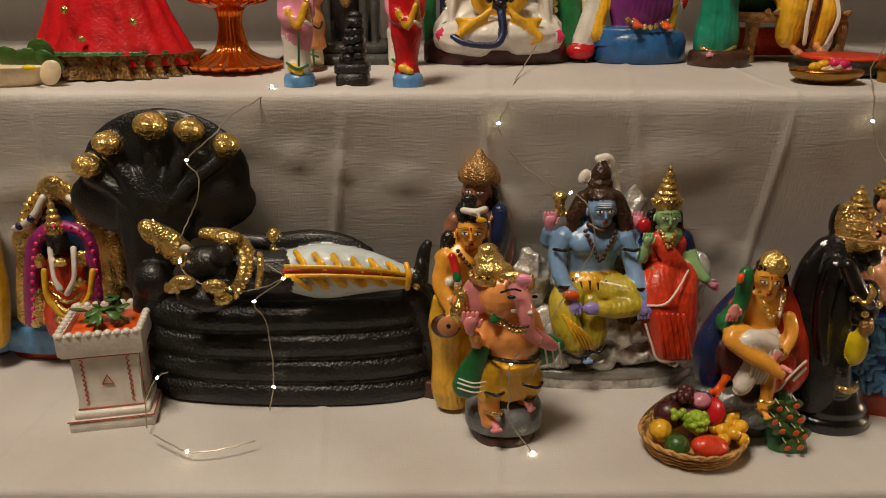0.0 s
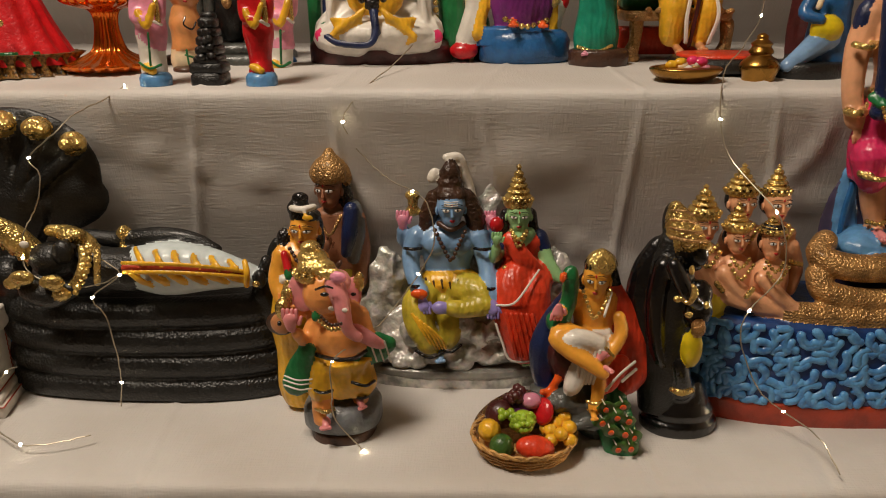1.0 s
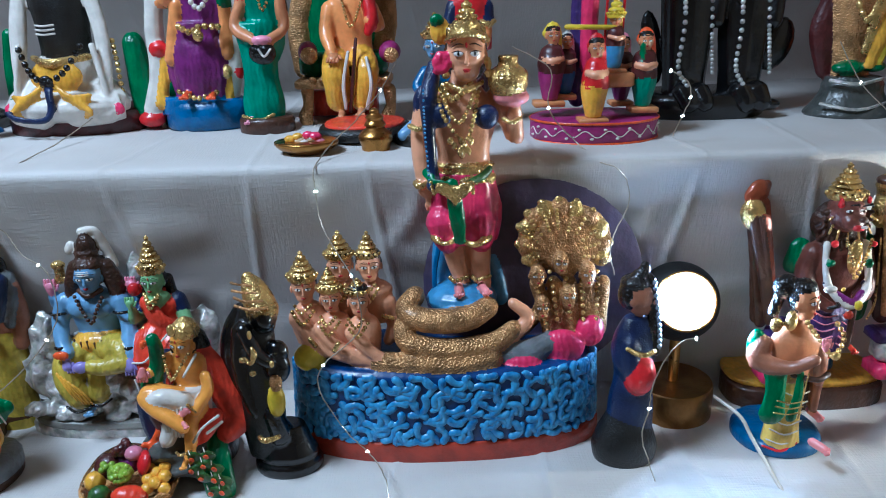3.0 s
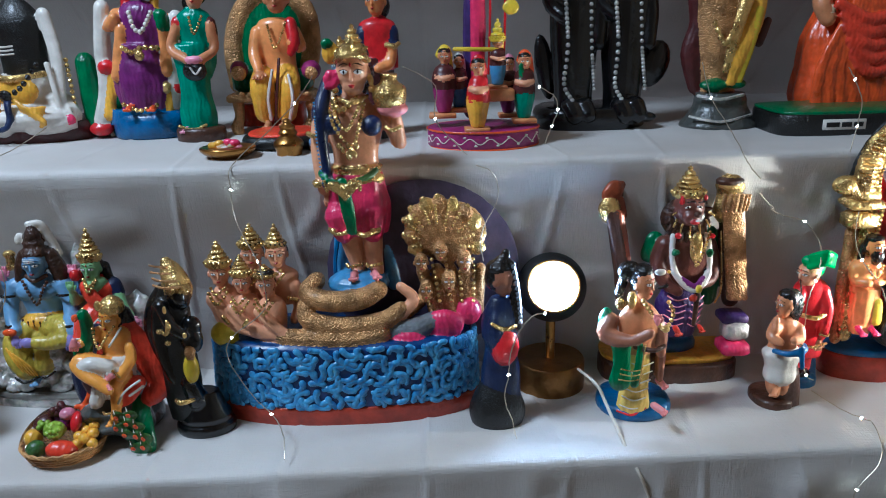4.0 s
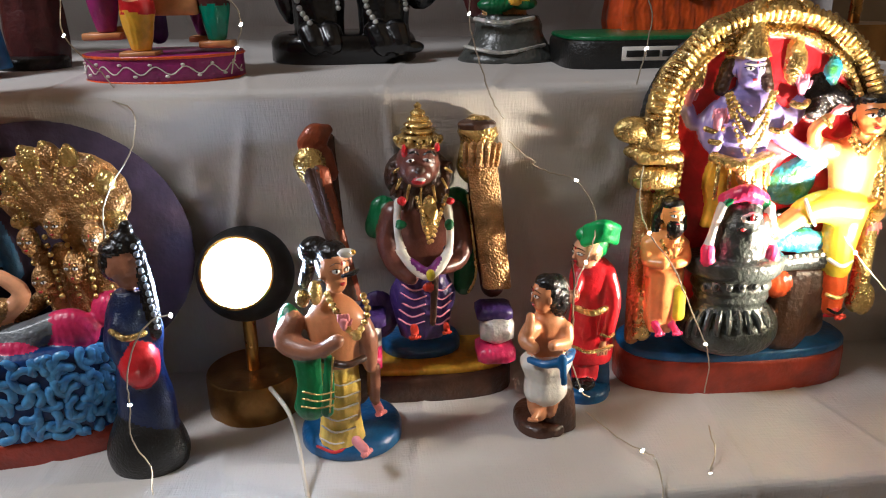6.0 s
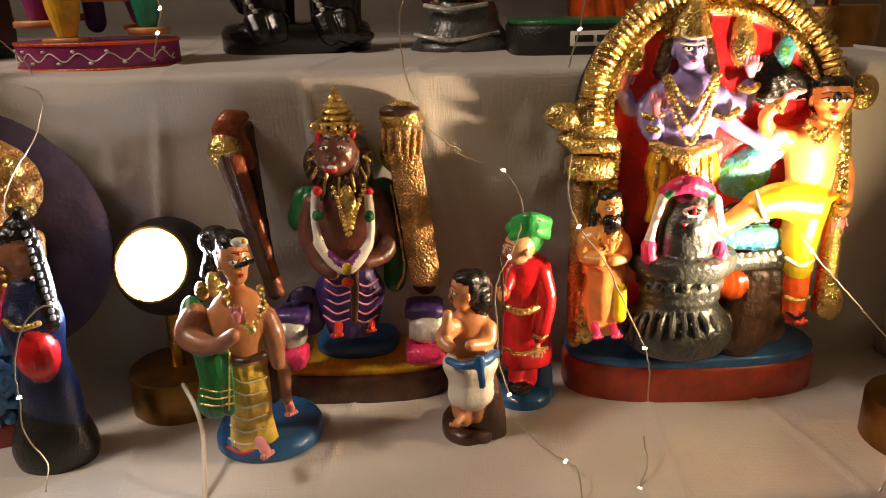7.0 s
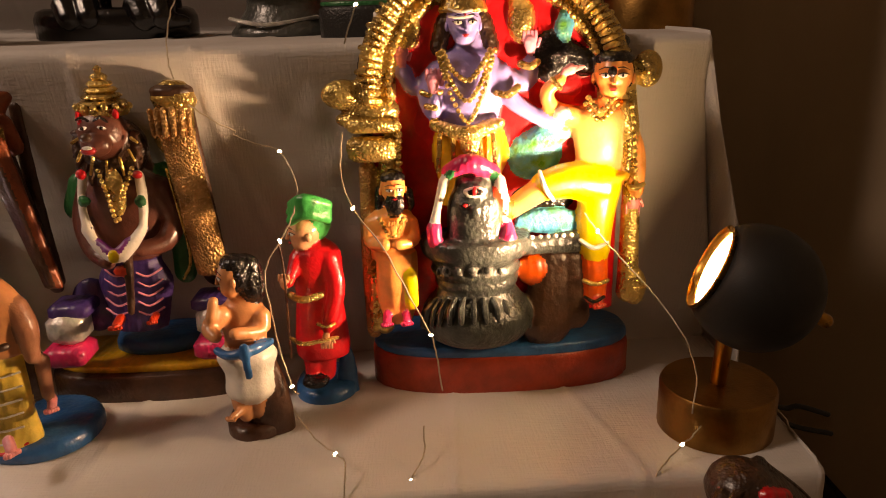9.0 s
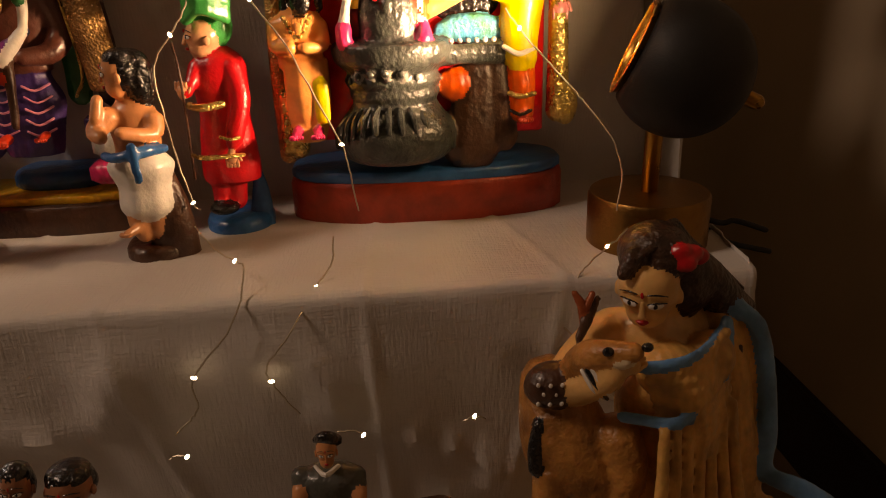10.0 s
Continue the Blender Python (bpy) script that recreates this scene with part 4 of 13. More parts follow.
s.tube(WHITE, [(0.008, 0.596, 0.746, 0.0035), (0.008, 0.594, 0.728, 0.0042), (0.009, 0.592, 0.72, 0.0025)])
s.beads(BROWN, [(0.006, 0.606, 0.772), (0.02, 0.594, 0.76), (0.033, 0.606, 0.772)], 0.002, 1.7)
s.ball(BROWN, (-0.003, 0.594, 0.704), (0.014, 0.005, 0.012))
s.ball(TANSKIN, (-0.001, 0.587, 0.707), (0.0105, 0.0025, 0.0108))
s.ball(HAIR, (-0.001, 0.581, 0.71), (0.002, 0.0015, 0.0024))
s.tube(BROWN, [(0.006, 0.598, 0.709, 0.0035), (0.037, 0.594, 0.742, 0.003), (0.053, 0.596, 0.762, 0.0025)])
s.hand(YELLOWSKIN, (0.01, 0.582, 0.719), 0.007, (0.3, 0, -1), (1, 0, 0))
s.foot(SKIN, (0.011, 0.598, 0.64), 0.013, 0)
s.tube(YELLOWSKIN, [(0.033, 0.616, 0.76, 0.0065), (0.038, 0.612, 0.737, 0.006), (0.034, 0.602, 0.725, 0.0055)])
s.done("lute_player_figurine", "ochre painted lute player figurine in yellow cloth on brown base", "figurine", wobble=0.0004, voxel=0.0015)

s = Sculpt()
s.slab(BROWN, (0.05, 0.592), 0.03, 0.036, 0.6, 0.613, 2.4, 0.004)
s.slab(GREY, (0.05, 0.589), 0.0354, 0.034, 0.61, 0.636, 2.4, 0.009)
s.ball(GREY, (0.059, 0.593, 0.613), (0.0204, 0.0158, 0.0192))
s.tube(ORANGESKIN, [(0.038, 0.577, 0.666, 0.013), (0.035, 0.571, 0.644, 0.0105), (0.036, 0.565, 0.624, 0.0096)])
s.tube(ORANGESKIN, [(0.064, 0.583, 0.663, 0.012), (0.067, 0.581, 0.644, 0.01), (0.068, 0.577, 0.636, 0.007)])
s.foot(PINKSKIN, (0.041, 0.557, 0.624), 0.015, 0)
s.foot(PINKSKIN, (0.069, 0.567, 0.638), 0.013, 25)
s.tube(GOLD, [(0.03, 0.563, 0.636, 0.002), (0.042, 0.549, 0.641, 0.002), (0.046, 0.561, 0.637, 0.002)])
s.tube(HAIR, [(0.063, 0.573, 0.643, 0.0015), (0.071, 0.563, 0.647, 0.0015), (0.076, 0.573, 0.644, 0.0015)])
s.lathe(YELLOW, (0.052, 0.579), [(0.645, 0.022), (0.657, 0.025), (0.671, 0.027), (0.682, 0.03)], 0.75, ribs=8, amp=0.04)
s.tube(YELLOW, [(0.037, 0.573, 0.677, 0.014), (0.034, 0.569, 0.651, 0.012)])
s.tube(YELLOW, [(0.066, 0.579, 0.674, 0.014), (0.07, 0.577, 0.655, 0.0144)])
s.tube(HAIR, [(0.027, 0.565, 0.655, 0.0015), (0.04, 0.549, 0.66, 0.0015), (0.047, 0.557, 0.658, 0.0015)], seg=6)
s.tube(HAIR, [(0.064, 0.561, 0.664, 0.0015), (0.076, 0.557, 0.663, 0.0015), (0.082, 0.571, 0.66, 0.0015)], seg=6)
s.tube(HAIR, [(0.031, 0.567, 0.688, 0.002), (0.05, 0.545, 0.695, 0.002), (0.068, 0.545, 0.695, 0.002), (0.077, 0.563, 0.693, 0.002)], seg=6)
s.ball(ORANGESKIN, (0.054, 0.575, 0.701), (0.025, 0.019, 0.022))
s.ball(ORANGESKIN, (0.053, 0.579, 0.717), (0.024, 0.015, 0.017))
s.tube(ORANGESKIN, [(0.035, 0.579, 0.718, 0.009), (0.026, 0.571, 0.7, 0.008), (0.023, 0.561, 0.705, 0.0052), (0.021, 0.555, 0.713, 0.0055)])
s.hand(PINKSKIN, (0.017, 0.551, 0.724), 0.0085, (0, 0, 1), (1, 0, 0))
s.hand(ORANGESKIN, (0.007, 0.575, 0.731), 0.0065, (0, 0, 1), (1, 0, 0))
s.tube(ORANGESKIN, [(0.029, 0.585, 0.724, 0.007), (0.012, 0.579, 0.721, 0.006)])
s.ball(GOLD, (0.007, 0.567, 0.73), (0.007, 0.0068, 0.01))
s.ball(GOLD, (0.01, 0.571, 0.741), (0.005, 0.0048, 0.007))
s.tube(ORANGESKIN, [(0.07, 0.581, 0.72, 0.0085), (0.076, 0.575, 0.704, 0.0075)])
s.tube(PINKSKIN, [(0.07, 0.563, 0.714, 0.0055), (0.08, 0.563, 0.705, 0.007), (0.09, 0.567, 0.697, 0.005)], 0.7)
s.tube(GREEN, [(0.069, 0.575, 0.687, 0.006), (0.084, 0.577, 0.691, 0.014), (0.094, 0.579, 0.692, 0.009)], 0.5)
s.tube(GREEN, [(0.07, 0.575, 0.676, 0.004), (0.087, 0.577, 0.684, 0.009)], 0.5)
s.tube(WHITE, [(0.081, 0.563, 0.702, 0.0008), (0.085, 0.569, 0.68, 0.0008)], seg=6)
s.tube(WHITE, [(0.087, 0.563, 0.702, 0.0008), (0.091, 0.569, 0.68, 0.0008)], seg=6)
s.tube(WHITE, [(0.093, 0.563, 0.703, 0.0008), (0.097, 0.569, 0.68, 0.0008)], seg=6)
s.tube(GREEN, [(0.027, 0.561, 0.695, 0.008), (0.018, 0.563, 0.676, 0.011), (0.014, 0.563, 0.66, 0.013)], 0.45)
s.tube(WHITE, [(0.008, 0.551, 0.675, 0.0008), (0.02, 0.549, 0.672, 0.0008), (0.031, 0.553, 0.671, 0.0008)], seg=6)
s.tube(WHITE, [(0.007, 0.551, 0.671, 0.0008), (0.02, 0.549, 0.668, 0.0008), (0.03, 0.553, 0.667, 0.0008)], seg=6)
s.tube(WHITE, [(0.007, 0.551, 0.666, 0.0008), (0.02, 0.549, 0.663, 0.0008), (0.03, 0.553, 0.662, 0.0008)], seg=6)
s.tube(GREEN, [(0.039, 0.563, 0.733, 0.0045), (0.037, 0.559, 0.726, 0.0045)])
s.tube(GREEN, [(0.07, 0.567, 0.702, 0.0035), (0.067, 0.567, 0.675, 0.0025)])
s.ball(ORANGESKIN, (0.043, 0.569, 0.744), (0.018, 0.016, 0.021))
s.ball(PINKSKIN, (0.056, 0.565, 0.756), (0.011, 0.01, 0.011))
s.ball(PINKSKIN, (0.022, 0.572, 0.742), (0.012, 0.004, 0.017), (0, -10, -20))
s.ball(GOLD, (0.008, 0.585, 0.732), (0.006, 0.0035, 0.018))
s.ball(PINKSKIN, (0.064, 0.589, 0.736), (0.008, 0.004, 0.0156))
s.ball(GOLD, (0.07, 0.589, 0.747), (0.0045, 0.005, 0.0096))
s.tube(PINKSKIN, [(0.054, 0.555, 0.760, 0.0085), (0.060, 0.549, 0.746, 0.0078), (0.063, 0.546, 0.732, 0.0066), (0.066, 0.547, 0.720, 0.0056), (0.073, 0.549, 0.713, 0.0048)])
s.tube(WHITE, [(0.051, 0.549, 0.739, 0.0016), (0.065, 0.541, 0.741, 0.002)])
s.ball(HAIR, (0.049, 0.54, 0.755), (0.0035, 0.002, 0.0018))
s.tube(HAIR, [(0.041, 0.545, 0.757, 0.001), (0.05, 0.54, 0.762, 0.001), (0.056, 0.539, 0.761, 0.0008)], seg=6)
s.ball(HAIR, (0.07, 0.555, 0.749), (0.0025, 0.0015, 0.0015))
s.ball(ROSE, (0.06, 0.547, 0.767), (0.007, 0.003, 0.005))
s.crown(GOLD, (0.035, 0.577, 0.756), 0.0165, 0.032, 0, 0, 4)
s.ball(GOLD, (0.037, 0.571, 0.767), (0.017, 0.012, 0.007))
s.ball(GOLD, (0.033, 0.577, 0.774), (0.013, 0.011, 0.007))
s.ball(GOLD, (0.032, 0.577, 0.782), (0.009, 0.008, 0.006))
s.ball(GOLD, (0.052, 0.551, 0.769), (0.013, 0.004, 0.0045))
s.beads(GOLD, [(0.041, 0.549, 0.728), (0.053, 0.537, 0.726), (0.063, 0.533, 0.729)], 0.002, 1.7)
s.beads(BROWN, [(0.043, 0.549, 0.732), (0.053, 0.539, 0.729), (0.064, 0.533, 0.733)], 0.0016, 1.7)
s.done("elephant_headed_figurine", "elephant-headed standing figurine with gold crown on grey base", "figurine", wobble=0.0004, voxel=0.0015)

s = Sculpt()
s.slab(SILVER, (0.152, 0.697), 0.104, 0.038, 0.6, 0.614, 2.6, 0.004)
s.slab(SILVERDARK, (0.152, 0.694), 0.0985, 0.036, 0.613, 0.621, 2.5, 0.003)
rnd = random.Random(11)
for c, r in (((0.084, 0.698, 0.706), (0.021, 0.017, 0.031)), ((0.072, 0.696, 0.668), (0.023, 0.018, 0.032)), ((0.098, 0.694, 0.648), (0.030, 0.022, 0.030)),
             ((0.130, 0.694, 0.648), (0.034, 0.022, 0.034)), ((0.172, 0.696, 0.652), (0.036, 0.024, 0.036)), ((0.207, 0.700, 0.642), (0.030, 0.022, 0.030)),
             ((0.242, 0.700, 0.650), (0.022, 0.017, 0.030)), ((0.250, 0.706, 0.708), (0.018, 0.013, 0.026)), ((0.247, 0.704, 0.678), (0.019, 0.015, 0.028)),
             ((0.187, 0.714, 0.772), (0.014, 0.010, 0.030)), ((0.186, 0.712, 0.735), (0.020, 0.012, 0.034)), ((0.150, 0.712, 0.690), (0.050, 0.014, 0.034))):
    s.rock(SILVER, c, r, rnd.uniform(0, 60))
for k in range(13):
    s.rock(SILVER, (0.068 + 0.0145 * k, 0.672 + rnd.uniform(-0.004, 0.004), 0.626 + rnd.uniform(0, 0.012)), (rnd.uniform(0.010, 0.016), 0.011, rnd.uniform(0.008, 0.015)), rnd.uniform(0, 60))
for k in range(6):
    s.rock(SILVER, (0.108 + 0.017 * k, 0.668, 0.652 + rnd.uniform(0, 0.020)), (0.012, 0.011, 0.014), rnd.uniform(0, 60))
# seated man: hips, hanging leg, crossed leg
s.ball(YELLOW, (0.146, 0.684, 0.711), (0.033, 0.018, 0.0135))
for k in range(7):
    s.tube(BROWN, [(0.122 + 0.008 * k, 0.6675 + 0.0006 * (k - 3) ** 2, 0.717 - 0.002 * (k % 2), 0.0013), (0.123 + 0.008 * k, 0.666 + 0.0006 * (k - 3) ** 2, 0.709, 0.0008)], seg=6, per=2)
s.tube(OLIVE, [(0.126, 0.684, 0.702, 0.017), (0.115, 0.668, 0.694, 0.0165), (0.116, 0.658, 0.675, 0.0145), (0.126, 0.655, 0.655, 0.0125)], seg=14)
s.tube(OLIVE, [(0.142, 0.678, 0.692, 0.015), (0.146, 0.666, 0.672, 0.013), (0.144, 0.662, 0.656, 0.011)], seg=12)
s.tube(OLIVE, [(0.150, 0.682, 0.706, 0.0165), (0.174, 0.668, 0.705, 0.0155), (0.180, 0.659, 0.699, 0.0125)], seg=14)
s.tube(OLIVE, [(0.181, 0.657, 0.697, 0.0115), (0.160, 0.652, 0.694, 0.0095), (0.146, 0.650, 0.696, 0.008)], seg=12)
for k in range(5):
    s.tube(YELLOW, [(0.110 + 0.004 * k, 0.6475 - 0.001 * k, 0.690 - 0.003 * k, 0.0016), (0.122 + 0.004 * k, 0.643, 0.670 - 0.001 * k, 0.0012), (0.130 + 0.003 * k, 0.6455, 0.654, 0.0012)], seg=6)
s.tube(HAIR, [(0.113, 0.648, 0.650, 0.0014), (0.127, 0.642, 0.646, 0.0016), (0.141, 0.648, 0.650, 0.0014)], seg=6)
s.tube(HAIR, [(0.134, 0.653, 0.652, 0.0014), (0.147, 0.650, 0.648, 0.0014), (0.157, 0.658, 0.652, 0.0014)], seg=6)
s.foot(BLUESKIN, (0.137, 0.652, 0.640), 0.0156, 0)
s.ball(VIOLETSKIN, (0.137, 0.647, 0.697), (0.0085, 0.006, 0.0068))
s.lathe(BLUESKIN, (0.143, 0.690), [(0.708, 0.024), (0.722, 0.0225), (0.738, 0.026), (0.752, 0.0315), (0.761, 0.029), (0.768, 0.016), (0.774, 0.009), (0.780, 0.0085)], 0.55)
s.ball(BLUESKIN, (0.132, 0.677, 0.751), (0.013, 0.006, 0.010))
s.ball(BLUESKIN, (0.155, 0.677, 0.751), (0.013, 0.006, 0.010))
s.tube(BLUESKIN, [(0.114, 0.688, 0.757, 0.0112), (0.107, 0.682, 0.736, 0.0092), (0.112, 0.668, 0.716, 0.008), (0.120, 0.658, 0.707, 0.0065)])
s.tube(BLUESKIN, [(0.172, 0.688, 0.757, 0.0112), (0.180, 0.682, 0.736, 0.0092), (0.184, 0.668, 0.716, 0.008), (0.186, 0.657, 0.704, 0.0062)])
s.hand(VIOLETSKIN, (0.121, 0.652, 0.700), 0.0072, (0.2, -0.2, -1), (1, 0, 0))
s.hand(VIOLETSKIN, (0.187, 0.650, 0.697), 0.0075, (0.1, -0.2, -1), (1, 0, 0))
s.ball(ORANGE, (0.117, 0.650, 0.710), (0.009, 0.004, 0.005))
s.tube(BLUESKIN, [(0.112, 0.700, 0.752, 0.009), (0.100, 0.700, 0.747, 0.008), (0.099, 0.694, 0.760, 0.0065)])
s.hand(ROSE, (0.099, 0.690, 0.769), 0.0078, (0, 0, 1), (1, 0, 0))
s.tube(BLUESKIN, [(0.175, 0.700, 0.752, 0.009), (0.187, 0.700, 0.749, 0.0075), (0.186, 0.696, 0.761, 0.006)])
s.hand(ROSE, (0.185, 0.692, 0.769), 0.0074, (0, 0, 1), (1, 0, 0))
for z, r in ((0.779, 0.0078), (0.787, 0.0055), (0.795, 0.0078)):
    s.ball(GOLD, (0.109, 0.696, z), (r, 0.006, 0.0055))
for x0, x1, z in ((0.102, 0.118, 0.748), (0.170, 0.187, 0.748), (0.107, 0.119, 0.714), (0.179, 0.191, 0.712)):
    s.tube(HAIR, [(x0, 0.674 if z > 0.73 else 0.661, z, 0.0016), (0.5 * (x0 + x1), 0.668 if z > 0.73 else 0.656, z + 0.001, 0.0018), (x1, 0.674 if z > 0.73 else 0.661, z, 0.0016)], seg=6)
s.head(BLUESKIN, (0.147, 0.680, 0.786), (0.0136, 0.0138, 0.0185), 6, 0, BROWNHAIR, True)
s.tube(BROWNHAIR, [(0.131, 0.690, 0.796, 0.008), (0.125, 0.690, 0.778, 0.0092), (0.121, 0.688, 0.762, 0.006)])
s.tube(BROWNHAIR, [(0.162, 0.690, 0.796, 0.008), (0.169, 0.690, 0.778, 0.0102), (0.172, 0.688, 0.762, 0.0072)])
s.lathe(BROWNHAIR, (0.146, 0.688), [(0.795, 0.0150), (0.802, 0.0155), (0.807, 0.0115), (0.811, 0.0122), (0.816, 0.0092), (0.820, 0.0100), (0.826, 0.0072), (0.832, 0.003)], 0.9, ribs=9, amp=0.04)
s.ball(WHITE, (0.130, 0.688, 0.817), (0.0058, 0.004, 0.0085), (0, 25, 0))
s.tube(WHITE, [(0.142, 0.690, 0.834, 0.0042), (0.154, 0.696, 0.832, 0.0052), (0.161, 0.700, 0.812, 0.0055), (0.168, 0.702, 0.792, 0.0045)])
for z in (0.7925, 0.7945, 0.7965):
    s.tube(WHITE, [(0.141, 0.6675, z, 0.0005), (0.1475, 0.6655, z, 0.0006), (0.154, 0.6675, z, 0.0005)], seg=6, per=2)
s.beads(BROWN, [(0.131, 0.674, 0.768), (0.139, 0.669, 0.752), (0.147, 0.668, 0.738), (0.154, 0.669, 0.752), (0.162, 0.674, 0.768)], 0.0022, 1.7)
s.tube(BROWN, [(0.135, 0.678, 0.772, 0.0028), (0.147, 0.671, 0.768, 0.0026), (0.159, 0.678, 0.772, 0.0028)])
# seated woman in a red sari
s.tube(SCARLET, [(0.220, 0.690, 0.722, 0.020), (0.207, 0.674, 0.712, 0.0195), (0.206, 0.663, 0.690, 0.0185), (0.214, 0.660, 0.666, 0.018), (0.219, 0.660, 0.646, 0.0165)], seg=16)
s.tube(SCARLET, [(0.231, 0.688, 0.717, 0.019), (0.227, 0.670, 0.702, 0.018), (0.231, 0.665, 0.672, 0.017), (0.233, 0.665, 0.648, 0.0145)], seg=16)
for k in range(6):
    s.tube(SCARLET, [(0.200 + 0.005 * k, 0.6455 - 0.0005 * k, 0.692, 0.0024), (0.206 + 0.005 * k, 0.6425, 0.668, 0.0024), (0.211 + 0.005 * k, 0.644, 0.646, 0.0024)], seg=6)
s.tube(WHITE, [(0.190, 0.650, 0.699, 0.0011), (0.207, 0.6445, 0.703, 0.0012), (0.220, 0.650, 0.718, 0.0011), (0.232, 0.664, 0.730, 0.0010)], seg=6)
s.tube(WHITE, [(0.191, 0.648, 0.680, 0.0011), (0.198, 0.644, 0.660, 0.0012), (0.207, 0.643, 0.643, 0.0012), (0.238, 0.650, 0.641, 0.0011)], seg=6)
s.lathe(SCARLET, (0.215, 0.690), [(0.716, 0.0175), (0.730, 0.0165), (0.744, 0.0215), (0.754, 0.0215), (0.760, 0.014), (0.764, 0.007), (0.771, 0.0065)], 0.6)
s.tube(SCARLET, [(0.203, 0.678, 0.757, 0.008), (0.214, 0.671, 0.743, 0.0095), (0.230, 0.674, 0.724, 0.009)], 0.5)
s.tube(GREENSKIN, [(0.207, 0.682, 0.762, 0.006), (0.215, 0.677, 0.758, 0.009), (0.224, 0.682, 0.762, 0.006)], 0.6)
s.tube(NAVY, [(0.233, 0.692, 0.755, 0.0088), (0.238, 0.690, 0.742, 0.0084)])
s.tube(GREENSKIN, [(0.238, 0.688, 0.741, 0.0074), (0.244, 0.682, 0.729, 0.0068), (0.254, 0.676, 0.716, 0.0054)])
s.hand(ROSE, (0.260, 0.674, 0.711), 0.0058, (1, 0, -0.5), (0, 0, 1))
s.tube(NAVY, [(0.198, 0.692, 0.754, 0.0078), (0.194, 0.686, 0.744, 0.0074)])
s.tube(GREENSKIN, [(0.193, 0.684, 0.741, 0.0066), (0.190, 0.676, 0.738, 0.006), (0.191, 0.672, 0.750, 0.0052)])
s.hand(GREENSKIN, (0.191, 0.668, 0.757), 0.0062, (0, 0, 1), (1, 0, 0))
s.ball(RED, (0.191, 0.684, 0.769), (0.007, 0.006, 0.008))
s.head(GREENSKIN, (0.2125, 0.684, 0.778), (0.0120, 0.0122, 0.0165), -2, 0, HAIR, True)
s.crown(GOLD, (0.2115, 0.687, 0.7885), 0.0128, 0.040, 0, 0, 5)
s.tube(HAIR, [(0.200, 0.694, 0.778, 0.0054), (0.199, 0.692, 0.760, 0.005)])
s.tube(HAIR, [(0.225, 0.694, 0.778, 0.006), (0.229, 0.694, 0.755, 0.005)])
s.beads(GOLD, [(0.204, 0.676, 0.767), (0.212, 0.669, 0.759), (0.221, 0.676, 0.767)], 0.0022, 1.6)
s.beads(GOLD, [(0.206, 0.673, 0.762), (0.212, 0.667, 0.752), (0.219, 0.673, 0.762)], 0.0018, 1.6)
s.beads(GOLD, [(0.199, 0.672, 0.729), (0.209, 0.668, 0.724), (0.226, 0.672, 0.728)], 0.0032, 1.5)
s.foot(GREENSKIN, (0.222, 0.658, 0.634), 0.0132, 0)
s.done("seated_couple_figurine", "blue and green skinned couple figurine seated on silver rock", "figurine", wobble=0.0004, voxel=0.0015)

s = Sculpt()
s.slab(DARKGREY, (0.261, 0.622), 0.037, 0.04, 0.6, 0.624, 2.2, 0.012)
s.rock(GREY, (0.242, 0.59, 0.635), (0.018, 0.02, 0.0264), 35)
s.rock(DARKGREY, (0.254, 0.578, 0.634), (0.036, 0.028, 0.026), 10)
s.rock(GREY, (0.276, 0.598, 0.637), (0.02, 0.022, 0.036), 16)
s.ball(DARKGREY, (0.281, 0.586, 0.62), (0.0216, 0.0216, 0.024))
s.tube(GREEN, [(0.29, 0.58, 0.648, 0.013), (0.293, 0.566, 0.627, 0.017), (0.299, 0.556, 0.605, 0.016)], 0.5, seg=14)
s.ball(LEAFGREEN, (0.281, 0.548, 0.65), (0.0075, 0.003, 0.0096), (25, -2, 0), seg=8)
s.ball(ORANGE, (0.28, 0.542, 0.651), (0.0027, 0.0015, 0.0035), (25, 0, 0), seg=8)
s.tube(WHITE, [(0.279, 0.543, 0.656, 0.0005), (0.277, 0.546, 0.659, 0.0005)], seg=6, per=2)
s.ball(LEAFGREEN, (0.291, 0.548, 0.641), (0.0075, 0.003, 0.008), (25, -8, 0), seg=8)
s.ball(ORANGE, (0.29, 0.542, 0.643), (0.0028, 0.0015, 0.0035), (25, 0, 0), seg=8)
s.tube(WHITE, [(0.289, 0.543, 0.648, 0.0005), (0.287, 0.546, 0.651, 0.0005)], seg=6, per=2)
s.ball(LEAFGREEN, (0.287, 0.548, 0.627), (0.0075, 0.003, 0.0096), (25, 16, 0), seg=8)
s.ball(ORANGE, (0.286, 0.542, 0.629), (0.0028, 0.0015, 0.0035), (25, 0, 0), seg=8)
s.tube(WHITE, [(0.284, 0.543, 0.634, 0.0007), (0.283, 0.546, 0.637, 0.0005)], seg=6, per=2)
s.ball(LEAFGREEN, (0.299, 0.548, 0.624), (0.0075, 0.003, 0.008), (25, -2, 0), seg=8)
s.ball(ORANGE, (0.298, 0.542, 0.627), (0.0028, 0.0015, 0.0042), (25, 0, 0), seg=8)
s.tube(WHITE, [(0.297, 0.543, 0.632, 0.0005), (0.295, 0.546, 0.634, 0.0005)], seg=6, per=2)
s.ball(LEAFGREEN, (0.294, 0.548, 0.61), (0.006, 0.0024, 0.0096), (25, 4, 0), seg=8)
s.ball(ORANGE, (0.293, 0.542, 0.612), (0.0028, 0.0015, 0.0035), (25, 0, 0), seg=8)
